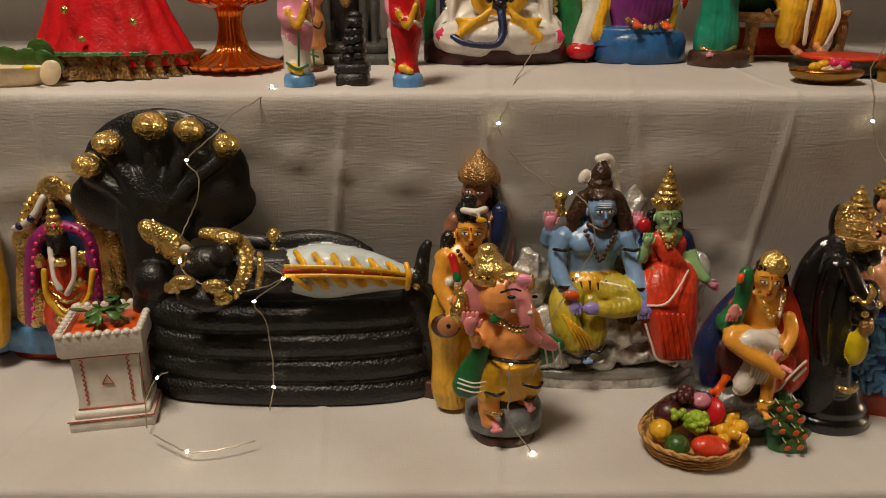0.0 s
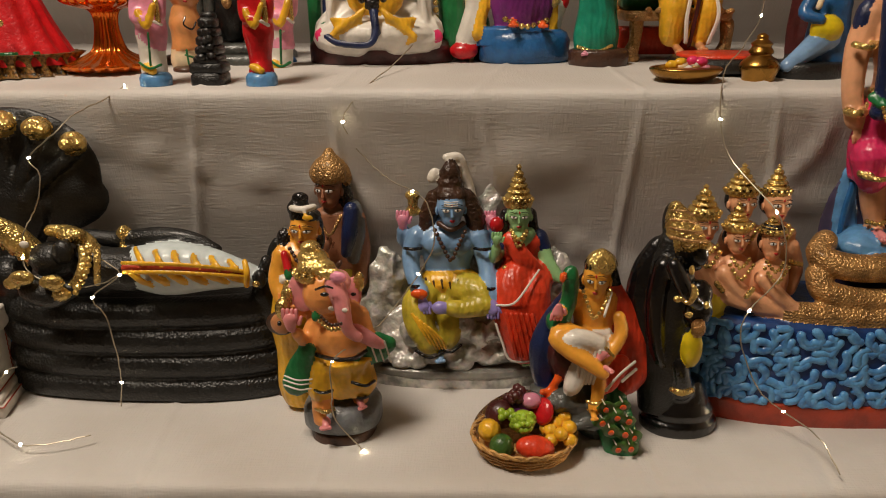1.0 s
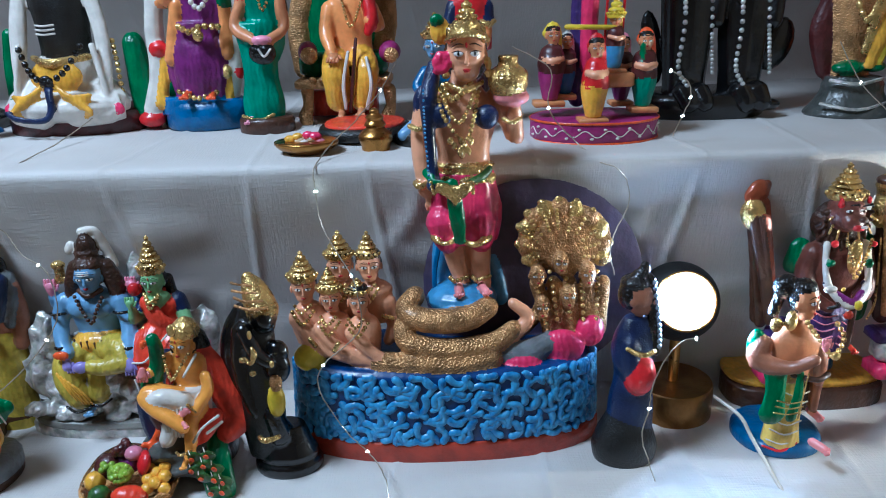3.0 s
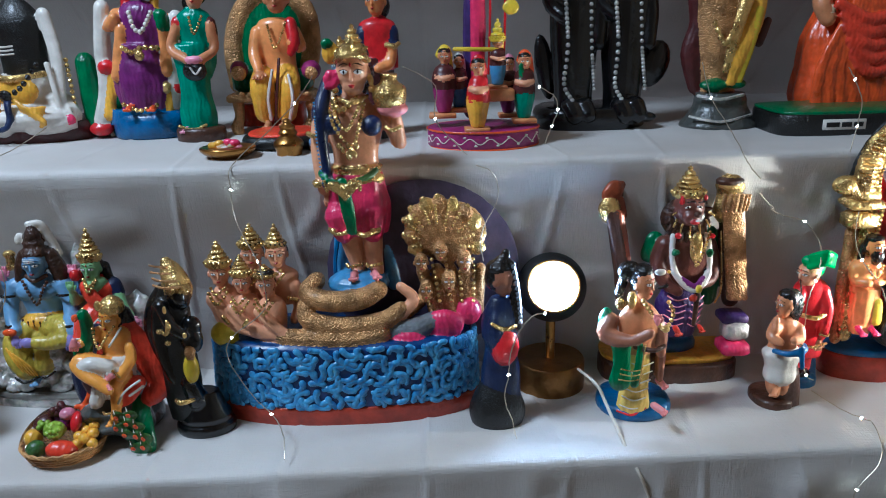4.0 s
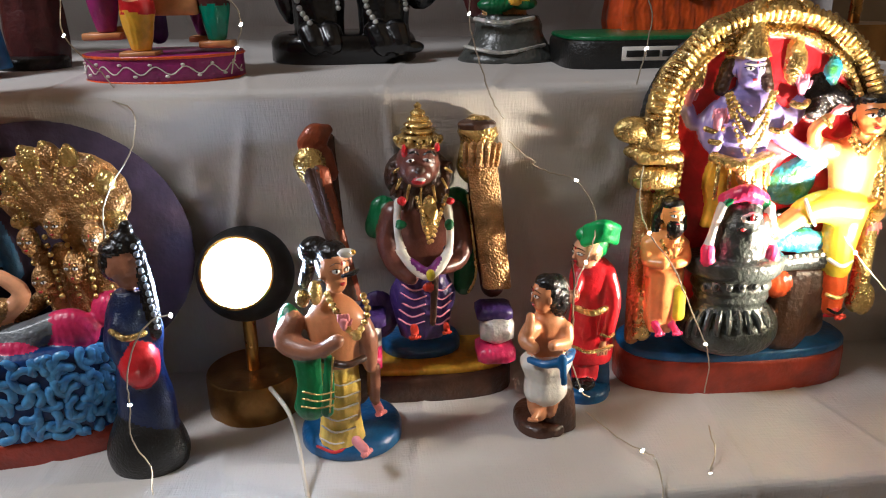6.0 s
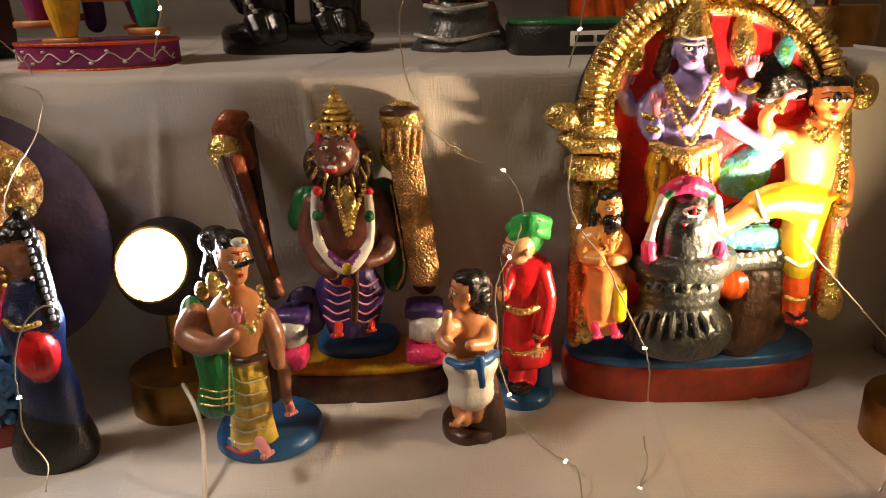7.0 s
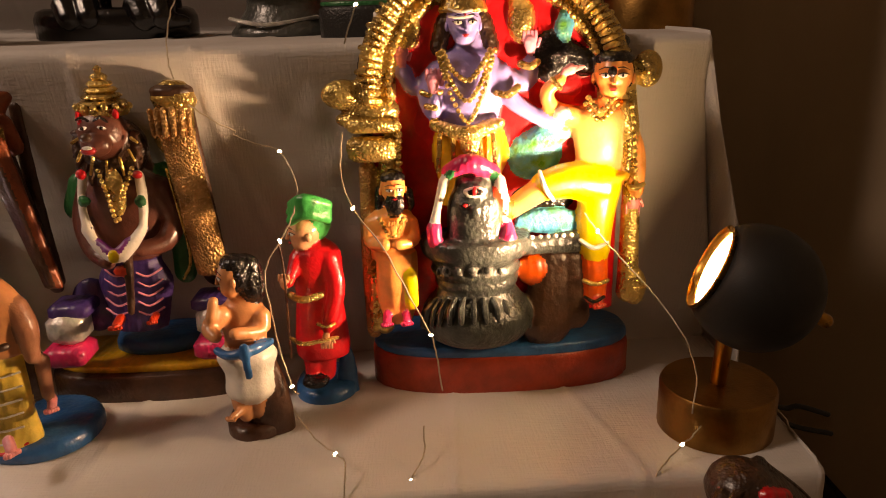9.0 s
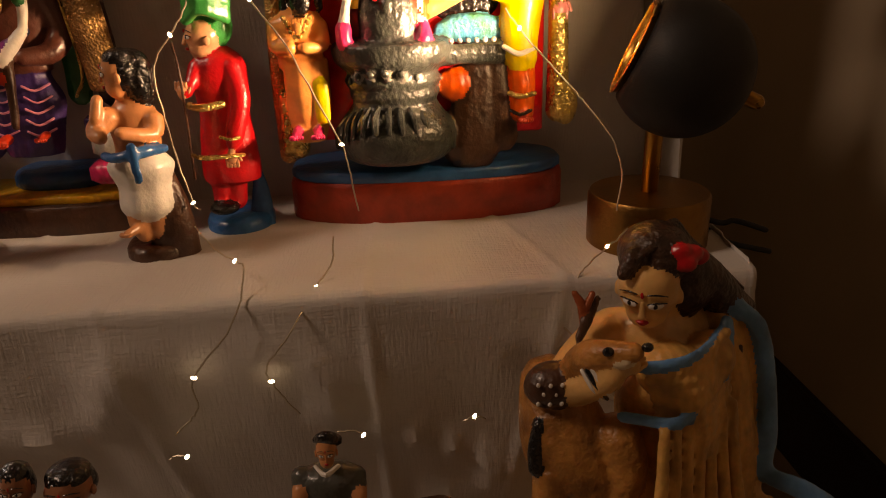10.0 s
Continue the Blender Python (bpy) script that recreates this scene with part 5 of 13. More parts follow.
s.tube(WHITE, [(0.291, 0.543, 0.617, 0.0007), (0.289, 0.546, 0.62, 0.0005)], seg=6, per=2)
s.ball(LEAFGREEN, (0.305, 0.548, 0.61), (0.0075, 0.003, 0.0096), (25, 16, 0), seg=8)
s.ball(ORANGE, (0.304, 0.542, 0.613), (0.0028, 0.0015, 0.0042), (25, 0, 0), seg=8)
s.tube(WHITE, [(0.302, 0.543, 0.618, 0.0007), (0.301, 0.546, 0.62, 0.0004)], seg=6, per=2)
s.ball(LEAFGREEN, (0.279, 0.548, 0.635), (0.0075, 0.003, 0.008), (25, 10, 0), seg=8)
s.ball(ORANGE, (0.278, 0.542, 0.638), (0.0027, 0.0015, 0.0042), (25, 0, 0), seg=8)
s.tube(WHITE, [(0.277, 0.543, 0.643, 0.0006), (0.275, 0.546, 0.645, 0.0005)], seg=6, per=2)
s.ball(LEAFGREEN, (0.307, 0.548, 0.622), (0.0075, 0.003, 0.0096), (25, 4, 0), seg=8)
s.ball(ORANGE, (0.306, 0.542, 0.624), (0.0022, 0.0012, 0.0042), (25, 0, 0), seg=8)
s.tube(WHITE, [(0.304, 0.543, 0.629, 0.0007), (0.302, 0.546, 0.631, 0.0005)], seg=6, per=2)
s.ball(LEAFGREEN, (0.295, 0.548, 0.652), (0.0075, 0.003, 0.008), (25, 10, 0), seg=8)
s.ball(ORANGE, (0.294, 0.542, 0.654), (0.0028, 0.0015, 0.0035), (25, 0, 0), seg=8)
s.tube(WHITE, [(0.293, 0.543, 0.659, 0.0007), (0.291, 0.546, 0.662, 0.0005)], seg=6, per=2)
s.ball(LEAFGREEN, (0.301, 0.548, 0.637), (0.0075, 0.003, 0.008), (25, -14, 0), seg=8)
s.ball(ORANGE, (0.3, 0.542, 0.64), (0.0028, 0.0015, 0.0042), (25, 0, 0), seg=8)
s.tube(WHITE, [(0.298, 0.543, 0.645, 0.0007), (0.297, 0.546, 0.647, 0.0005)], seg=6, per=2)
s.tube(NAVY, [(0.253, 0.59, 0.737, 0.008), (0.24, 0.59, 0.715, 0.01), (0.231, 0.588, 0.688, 0.013), (0.233, 0.586, 0.661, 0.012), (0.239, 0.582, 0.646, 0.009)])
s.tube(GREEN, [(0.24, 0.576, 0.716, 0.011), (0.248, 0.576, 0.732, 0.0072), (0.25, 0.576, 0.75, 0.007), (0.25, 0.574, 0.76, 0.006)])
s.ball(GREEN, (0.249, 0.574, 0.762), (0.0065, 0.0052, 0.0065))
s.ball(ORANGE, (0.242, 0.568, 0.76), (0.003, 0.0032, 0.005))
s.ball(MAROON, (0.253, 0.576, 0.678), (0.018, 0.014, 0.0252), (0, -30, 0))
s.tube(ORANGE, [(0.245, 0.57, 0.67, 0.004), (0.235, 0.566, 0.655, 0.0035), (0.228, 0.562, 0.656, 0.003)])
s.tube(ORANGE, [(0.235, 0.566, 0.655, 0.003), (0.241, 0.562, 0.65, 0.0024)])
s.ball(WHITE, (0.267, 0.564, 0.699), (0.0168, 0.0080, 0.010))
for k in range(6):
    s.tube(WHITE, [(0.254 + 0.004 * k, 0.5545, 0.700, 0.0016), (0.257 + 0.003 * k, 0.5535, 0.684, 0.0018), (0.255 + 0.003 * k, 0.556, 0.668, 0.0014)], seg=6)
s.tube(WHITE, [(0.273, 0.564, 0.701, 0.01), (0.256, 0.558, 0.709, 0.0088), (0.242, 0.56, 0.704, 0.008)], seg=12)
s.lathe(WHITE, (0.269, 0.582), [(0.669, 0.019), (0.683, 0.023), (0.697, 0.022), (0.707, 0.018)], 0.7, ribs=8, amp=0.04)
s.tube(WHITE, [(0.264, 0.57, 0.692, 0.01), (0.258, 0.562, 0.674, 0.009), (0.253, 0.56, 0.662, 0.008)])
s.tube(YELLOWSKIN, [(0.27, 0.578, 0.694, 0.012), (0.249, 0.566, 0.709, 0.01), (0.239, 0.562, 0.708, 0.0085), (0.251, 0.554, 0.699, 0.008), (0.267, 0.548, 0.69, 0.0065), (0.277, 0.546, 0.683, 0.0055)])
s.foot(PINKSKIN, (0.279, 0.542, 0.688), 0.008, 40)
s.tube(YELLOWSKIN, [(0.282, 0.576, 0.689, 0.01), (0.276, 0.564, 0.679, 0.0072), (0.275, 0.558, 0.655, 0.0056), (0.273, 0.556, 0.643, 0.0055)])
s.foot(YELLOWSKIN, (0.271, 0.548, 0.641), 0.0104, 0)
s.tube(GOLD, [(0.265, 0.548, 0.656, 0.0015), (0.271, 0.542, 0.657, 0.0015), (0.279, 0.548, 0.657, 0.0012)], seg=6)
s.lathe(YELLOWSKIN, (0.273, 0.59), [(0.693, 0.017), (0.707, 0.016), (0.723, 0.019), (0.735, 0.019), (0.741, 0.014), (0.744, 0.006), (0.75, 0.006)], 0.65)
s.tube(YELLOWSKIN, [(0.256, 0.586, 0.736, 0.007), (0.249, 0.578, 0.729, 0.006), (0.242, 0.57, 0.729, 0.005)])
s.hand(PINKSKIN, (0.239, 0.564, 0.733), 0.0065, (-0.2, 0, -1), (1, 0, 0))
s.tube(SCARLET, [(0.255, 0.588, 0.733, 0.0075), (0.248, 0.582, 0.729, 0.0065)])
s.tube(SCARLET, [(0.287, 0.592, 0.74, 0.01), (0.297, 0.594, 0.719, 0.0125), (0.305, 0.594, 0.692, 0.0168), (0.314, 0.592, 0.667, 0.015), (0.305, 0.582, 0.655, 0.012)], 0.6, seg=14)
s.tube(YELLOWSKIN, [(0.292, 0.576, 0.722, 0.0056), (0.294, 0.572, 0.708, 0.0065), (0.283, 0.562, 0.691, 0.0055)])
s.hand(PINKSKIN, (0.277, 0.554, 0.696), 0.0052, (-1, 0, -0.6), (1, 0, 0))
s.tube(GOLD, [(0.279, 0.556, 0.702, 0.0015), (0.286, 0.556, 0.694, 0.0012)], seg=6)
s.tube(SCARLET, [(0.297, 0.574, 0.679, 0.009), (0.287, 0.566, 0.664, 0.008), (0.28, 0.562, 0.658, 0.005)], 0.5)
s.tube(WHITE, [(0.305, 0.56, 0.687, 0.0015), (0.29, 0.552, 0.678, 0.0012), (0.281, 0.552, 0.664, 0.0015)], 0.6, seg=6)
s.tube(WHITE, [(0.307, 0.562, 0.679, 0.0015), (0.294, 0.554, 0.672, 0.0015)], 0.6, seg=6)
s.head(YELLOWSKIN, (0.273, 0.584, 0.752), (0.0115, 0.0117, 0.0174), -14, 0, HAIR, True)
s.tube(HAIR, [(0.285, 0.594, 0.757, 0.007), (0.289, 0.594, 0.743, 0.007), (0.288, 0.592, 0.734, 0.0045)])
s.ball(HAIR, (0.262, 0.592, 0.744), (0.0045, 0.0058, 0.01))
s.lathe(GOLD, (0.276, 0.586), [(0.759, 0.01), (0.764, 0.0135), (0.77, 0.012), (0.775, 0.0085), (0.779, 0.0024)], 1, ribs=9, amp=0.07)
s.ball(GOLD, (0.272, 0.564, 0.775), (0.0048, 0.0024, 0.007))
s.tube(WHITE, [(0.285, 0.58, 0.742, 0.0015), (0.277, 0.562, 0.728, 0.0012)], seg=6)
s.beads(GOLD, [(0.259, 0.568, 0.749), (0.264, 0.56, 0.735), (0.268, 0.558, 0.728), (0.276, 0.56, 0.739), (0.282, 0.57, 0.748)], 0.0018, 1.7)
s.done("peacock_rider_figurine", "youth figurine with peacock and orange shawl on grey rock", "figurine", wobble=0.0004, voxel=0.0015)

s = Sculpt()
s.lathe(GLOSSBLACK, (0.358, 0.6), [(0.6, 0.030), (0.603, 0.0345), (0.612, 0.0345), (0.616, 0.030), (0.622, 0.0315), (0.629, 0.027), (0.637, 0.024), (0.652, 0.019)], 0.75, seg=30)
s.lathe(GLOSSBLACK, (0.359, 0.6), [(0.6, 0.027), (0.602, 0.029), (0.605, 0.026)], 0.78)
s.lathe(GLOSSBLACK, (0.358, 0.6), [(0.613, 0.027), (0.616, 0.029), (0.619, 0.026)], 0.78)
s.tube(GLOSSBLACK, [(0.330, 0.604, 0.775, 0.012), (0.320, 0.602, 0.750, 0.016), (0.319, 0.600, 0.715, 0.017), (0.328, 0.598, 0.680, 0.015), (0.342, 0.598, 0.645, 0.012)], 0.7, seg=14)
s.lathe(BLACK, (0.338, 0.596), [(0.621, 0.018), (0.657, 0.022), (0.691, 0.021), (0.724, 0.02), (0.746, 0.02), (0.761, 0.019), (0.777, 0.013), (0.787, 0.01)], 0.75)
s.tube(GLOSSBLACK, [(0.329, 0.586, 0.765, 0.009), (0.324, 0.584, 0.729, 0.008), (0.33, 0.584, 0.686, 0.0065), (0.34, 0.586, 0.662, 0.005)])
s.tube(GLOSSBLACK, [(0.334, 0.576, 0.769, 0.007), (0.345, 0.57, 0.746, 0.007), (0.356, 0.572, 0.735, 0.006)])
s.head(GLOSSBLACK, (0.35, 0.59, 0.773), (0.014, 0.0143, 0.014), 45, 0, None, False)
s.ball(GLOSSBLACK, (0.354, 0.578, 0.776), (0.008, 0.0068, 0.009))
s.turn = None
s.tube(GOLD, [(0.35, 0.594, 0.778, 0.016), (0.345, 0.598, 0.792, 0.014), (0.34, 0.6, 0.804, 0.011), (0.337, 0.6, 0.812, 0.006)], seg=14)
s.ball(GOLD, (0.353, 0.584, 0.783), (0.014, 0.01, 0.006))
s.ball(GOLD, (0.338, 0.598, 0.811), (0.0052, 0.0037, 0.005))
s.tube(DULLGOLD, [(0.328, 0.578, 0.815, 0.0012), (0.336, 0.568, 0.817, 0.0012), (0.346, 0.578, 0.811, 0.0015)], seg=6, per=3)
s.tube(DULLGOLD, [(0.328, 0.578, 0.807, 0.0015), (0.339, 0.568, 0.809, 0.0012), (0.35, 0.578, 0.804, 0.0015)], seg=6, per=3)
s.tube(DULLGOLD, [(0.329, 0.578, 0.8, 0.0015), (0.341, 0.568, 0.8, 0.0015), (0.354, 0.578, 0.796, 0.0015)], seg=6, per=3)
s.tube(DULLGOLD, [(0.329, 0.578, 0.792, 0.0015), (0.344, 0.568, 0.792, 0.0015), (0.358, 0.578, 0.789, 0.0015)], seg=6, per=3)
s.ball(GLOSSBLACK, (0.335, 0.606, 0.797), (0.006, 0.0092, 0.017))
s.tube(GOLD, [(0.337, 0.56, 0.746, 0.002), (0.343, 0.556, 0.743, 0.002), (0.347, 0.556, 0.752, 0.003), (0.345, 0.558, 0.758, 0.0016)])
s.ball(GOLD, (0.335, 0.56, 0.745), (0.0035, 0.0026, 0.003))
s.ball(GOLD, (0.36, 0.564, 0.738), (0.0024, 0.0021, 0.0035))
s.ball(GOLD, (0.344, 0.56, 0.77), (0.0025, 0.003, 0.005))
s.ball(GOLD, (0.344, 0.556, 0.733), (0.0035, 0.0026, 0.003))
s.ball(GLOSSBLACK, (0.36, 0.584, 0.724), (0.013, 0.01, 0.017))
s.ball(GLOSSBLACK, (0.361, 0.586, 0.739), (0.011, 0.009, 0.013))
s.ball(LEMON, (0.357, 0.578, 0.691), (0.009, 0.008, 0.018))
s.ball(DULLGOLD, (0.359, 0.574, 0.712), (0.0064, 0.0048, 0.0084))
s.tube(GOLD, [(0.34, 0.566, 0.658, 0.0025), (0.347, 0.56, 0.658, 0.003), (0.358, 0.568, 0.657, 0.0025)])
s.tube(GLOSSBLACK, [(0.349, 0.586, 0.674, 0.01), (0.355, 0.59, 0.643, 0.012)])
s.done("black_standing_figurine", "glossy black standing figurine with gold crown and yellow sash", "figurine", wobble=0.0004, voxel=0.0015)

s = Sculpt()
s.slab(BRICKRED, (0.521, 0.66), 0.166, 0.064, 0.6, 0.624, 2.3, 0.004)
waves(s, 0.5210, 0.6600, 0.1605, 0.0615, 0.6235, 0.7010)
# flat dark violet disc behind the standing figure and the hood
s.ball(DARKVIOLET, (0.619, 0.689, 0.764), (0.12, 0.006, 0.114), seg=28)
s.head(SKIN, (0.379, 0.651, 0.779), (0.0126, 0.0129, 0.0168), 6, 0, HAIR, True)
s.crown(GOLD, (0.378, 0.653, 0.788), 0.0138, 0.03, 0, 0, 4)
s.lathe(SKIN, (0.382, 0.655), [(0.715, 0.015), (0.738, 0.0204), (0.752, 0.016), (0.759, 0.012), (0.763, 0.005), (0.767, 0.005)], 0.7)
s.beads(GOLD, [(0.371, 0.635, 0.766), (0.378, 0.629, 0.759), (0.388, 0.635, 0.766)], 0.002, 1.7)
s.beads(GOLD, [(0.368, 0.633, 0.761), (0.379, 0.627, 0.748), (0.391, 0.633, 0.761)], 0.0024, 1.7)
s.head(SKIN, (0.416, 0.665, 0.797), (0.0126, 0.0129, 0.0168), 6, 0, HAIR, True)
s.crown(GOLD, (0.415, 0.667, 0.806), 0.0138, 0.028, 0, 0, 4)
s.lathe(SKIN, (0.42, 0.669), [(0.734, 0.018), (0.756, 0.0204), (0.77, 0.016), (0.777, 0.012), (0.781, 0.005), (0.786, 0.006)], 0.7)
s.beads(GOLD, [(0.407, 0.649, 0.784), (0.415, 0.643, 0.776), (0.424, 0.649, 0.783)], 0.002, 1.7)
s.beads(GOLD, [(0.405, 0.647, 0.779), (0.416, 0.641, 0.766), (0.427, 0.647, 0.779)], 0.002, 1.7)
s.head(SKIN, (0.446, 0.661, 0.797), (0.0126, 0.0129, 0.0168), 6, 0, HAIR, True)
s.crown(GOLD, (0.445, 0.663, 0.806), 0.0115, 0.028, 0, 0, 4)
s.lathe(SKIN, (0.45, 0.665), [(0.734, 0.018), (0.757, 0.017), (0.77, 0.0192), (0.777, 0.012), (0.781, 0.005), (0.786, 0.005)], 0.7)
s.beads(GOLD, [(0.436, 0.645, 0.784), (0.444, 0.639, 0.776), (0.454, 0.645, 0.783)], 0.0024, 1.7)
s.beads(GOLD, [(0.434, 0.643, 0.779), (0.445, 0.637, 0.766), (0.457, 0.643, 0.779)], 0.002, 1.7)
s.head(SKIN, (0.407, 0.641, 0.77), (0.0105, 0.0107, 0.014), 6, 0, HAIR, True)
s.crown(GOLD, (0.406, 0.643, 0.779), 0.0115, 0.025, 0, 0, 4)
s.lathe(SKIN, (0.41, 0.645), [(0.707, 0.018), (0.73, 0.017), (0.743, 0.016), (0.75, 0.012), (0.754, 0.005), (0.759, 0.005)], 0.7)
s.beads(GOLD, [(0.398, 0.625, 0.758), (0.405, 0.619, 0.75), (0.415, 0.625, 0.758)], 0.002, 1.7)
s.beads(GOLD, [(0.396, 0.623, 0.753), (0.406, 0.617, 0.74), (0.418, 0.623, 0.753)], 0.002, 1.7)
s.head(SKIN, (0.436, 0.635, 0.769), (0.0105, 0.0107, 0.0168), 6, 0, HAIR, True)
s.crown(GOLD, (0.435, 0.637, 0.778), 0.0115, 0.015, 0, 0, 4)
s.lathe(SKIN, (0.44, 0.639), [(0.706, 0.015), (0.729, 0.017), (0.742, 0.016), (0.749, 0.012), (0.753, 0.006), (0.758, 0.005)], 0.7)
s.beads(GOLD, [(0.426, 0.619, 0.757), (0.434, 0.613, 0.749), (0.443, 0.619, 0.757)], 0.002, 1.7)
s.beads(GOLD, [(0.424, 0.617, 0.752), (0.435, 0.611, 0.74), (0.446, 0.617, 0.752)], 0.002, 1.7)
s.tube(SKIN, [(0.372, 0.639, 0.751, 0.0102), (0.39, 0.633, 0.725, 0.0096), (0.421, 0.625, 0.712, 0.007), (0.438, 0.621, 0.709, 0.006)])
s.tube(SKIN, [(0.395, 0.631, 0.742, 0.008), (0.413, 0.625, 0.723, 0.0075), (0.449, 0.621, 0.706, 0.0065)])
s.tube(SKIN, [(0.427, 0.625, 0.739, 0.0075), (0.453, 0.619, 0.714, 0.007), (0.471, 0.617, 0.705, 0.006)])
s.hand(PINK, (0.479, 0.617, 0.704), 0.0075, (1, 0, 0), (0, 0, 1))
s.tube(GOLD, [(0.386, 0.621, 0.735, 0.0025), (0.392, 0.619, 0.728, 0.0025)])
s.tube(GOLD, [(0.411, 0.613, 0.725, 0.0025), (0.416, 0.613, 0.733, 0.0025)])
s.tube(SKIN, [(0.464, 0.661, 0.758, 0.008), (0.47, 0.657, 0.737, 0.0075), (0.463, 0.649, 0.717, 0.0065)])
s.tube(GOLD, [(0.459, 0.645, 0.747, 0.0025), (0.469, 0.645, 0.744, 0.0025)])
s.ball(LEMON, (0.383, 0.629, 0.71), (0.017, 0.01, 0.0156))
s.tube(DULLGOLD, [(0.454, 0.621, 0.707, 0.011), (0.489, 0.617, 0.705, 0.012), (0.534, 0.615, 0.704, 0.012), (0.57, 0.619, 0.708, 0.011)])
s.tube(DULLGOLD, [(0.48, 0.635, 0.74, 0.011), (0.486, 0.625, 0.725, 0.012), (0.524, 0.621, 0.718, 0.0125), (0.57, 0.625, 0.722, 0.012), (0.593, 0.635, 0.734, 0.009)])
s.tube(DULLGOLD, [(0.493, 0.655, 0.765, 0.011), (0.483, 0.641, 0.754, 0.012), (0.503, 0.629, 0.748, 0.013), (0.544, 0.629, 0.748, 0.013), (0.568, 0.641, 0.756, 0.011)])
s.turn = Matrix.Translation((0.014, 0.020, 0.0))
s.ball(SKYBLUE, (0.527, 0.645, 0.757), (0.038, 0.03, 0.0168))
s.tube(DULLGOLD, [(0.562, 0.627, 0.709, 0.0085), (0.589, 0.635, 0.723, 0.008), (0.606, 0.645, 0.735, 0.0084)])
s.tube(SKYBLUE, [(0.511, 0.661, 0.746, 0.012), (0.507, 0.665, 0.784, 0.01), (0.507, 0.669, 0.821, 0.007)], 0.5)
s.tube(BLUE, [(0.498, 0.651, 0.756, 0.0025), (0.5, 0.653, 0.788, 0.0025), (0.505, 0.657, 0.813, 0.0025)], seg=6)
s.tube(SKYBLUE, [(0.569, 0.661, 0.746, 0.008), (0.564, 0.665, 0.783, 0.007), (0.559, 0.669, 0.815, 0.005)], 0.5)
s.foot(PINKSKIN, (0.524, 0.629, 0.768), 0.017, 0)
s.foot(PINKSKIN, (0.549, 0.629, 0.769), 0.017, 20)
s.tube(SKIN, [(0.518, 0.653, 0.84, 0.015), (0.52, 0.649, 0.81, 0.0125), (0.526, 0.649, 0.784, 0.01), (0.528, 0.647, 0.77, 0.008)])
s.tube(SKIN, [(0.546, 0.653, 0.84, 0.012), (0.546, 0.649, 0.81, 0.0125), (0.548, 0.649, 0.783, 0.01), (0.551, 0.647, 0.77, 0.008)])
s.beads(GOLD, [(0.515, 0.641, 0.781), (0.52, 0.629, 0.782), (0.533, 0.641, 0.781)], 0.0025, 1.7)
s.beads(GOLD, [(0.538, 0.641, 0.781), (0.543, 0.629, 0.782), (0.556, 0.641, 0.781)], 0.0025, 1.7)
s.lathe(PINK, (0.532, 0.653), [(0.817, 0.032), (0.83, 0.035), (0.85, 0.037), (0.87, 0.033), (0.89, 0.029)], 0.6, seg=35, ribs=7, amp=0.05)
s.tube(PINK, [(0.509, 0.643, 0.843, 0.018), (0.514, 0.643, 0.82, 0.014)])
s.tube(PINK, [(0.548, 0.643, 0.842, 0.017), (0.548, 0.643, 0.819, 0.013)])
s.tube(GOLD, [(0.499, 0.635, 0.827, 0.0035), (0.51, 0.621, 0.825, 0.0028), (0.524, 0.627, 0.827, 0.0028)])
s.tube(GOLD, [(0.529, 0.627, 0.825, 0.0028), (0.541, 0.621, 0.823, 0.0035), (0.556, 0.633, 0.826, 0.0035)])
s.tube(GREEN, [(0.519, 0.615, 0.887, 0.007), (0.523, 0.617, 0.858, 0.0085), (0.526, 0.621, 0.828, 0.006)], 0.5)
s.lathe(GOLD, (0.533, 0.653), [(0.876, 0.027), (0.884, 0.032), (0.892, 0.0264), (0.898, 0.031), (0.901, 0.0224)], 0.6)
s.ball(GOLD, (0.506, 0.609, 0.885), (0.0036, 0.0032, 0.0056), seg=8)
s.ball(GOLD, (0.511, 0.609, 0.881), (0.0028, 0.0024, 0.004), seg=6)
s.ball(GOLD, (0.51, 0.609, 0.884), (0.0036, 0.0032, 0.007), seg=8)
s.ball(GOLD, (0.514, 0.609, 0.879), (0.0028, 0.0024, 0.005), seg=6)
s.ball(GOLD, (0.513, 0.609, 0.883), (0.0045, 0.004, 0.007), seg=8)
s.ball(GOLD, (0.517, 0.609, 0.877), (0.0028, 0.0024, 0.005), seg=6)
s.ball(GOLD, (0.517, 0.609, 0.881), (0.0045, 0.004, 0.0056), seg=8)
s.ball(GOLD, (0.52, 0.609, 0.874), (0.0028, 0.0024, 0.004), seg=6)
s.ball(GOLD, (0.521, 0.609, 0.88), (0.0036, 0.0032, 0.007), seg=8)
s.ball(GOLD, (0.522, 0.609, 0.872), (0.0035, 0.003, 0.005), seg=6)
s.ball(GOLD, (0.524, 0.609, 0.881), (0.0045, 0.004, 0.0056), seg=8)
s.ball(GOLD, (0.525, 0.609, 0.874), (0.0035, 0.003, 0.004), seg=6)
s.ball(GOLD, (0.528, 0.609, 0.883), (0.0036, 0.0032, 0.007), seg=8)
s.ball(GOLD, (0.527, 0.609, 0.877), (0.0035, 0.003, 0.005), seg=6)
s.ball(GOLD, (0.531, 0.609, 0.884), (0.0045, 0.004, 0.007), seg=8)
s.ball(GOLD, (0.53, 0.609, 0.879), (0.0035, 0.003, 0.005), seg=6)
s.ball(GOLD, (0.535, 0.609, 0.885), (0.0036, 0.0032, 0.0056), seg=8)
s.ball(GOLD, (0.532, 0.609, 0.881), (0.0035, 0.003, 0.005), seg=6)
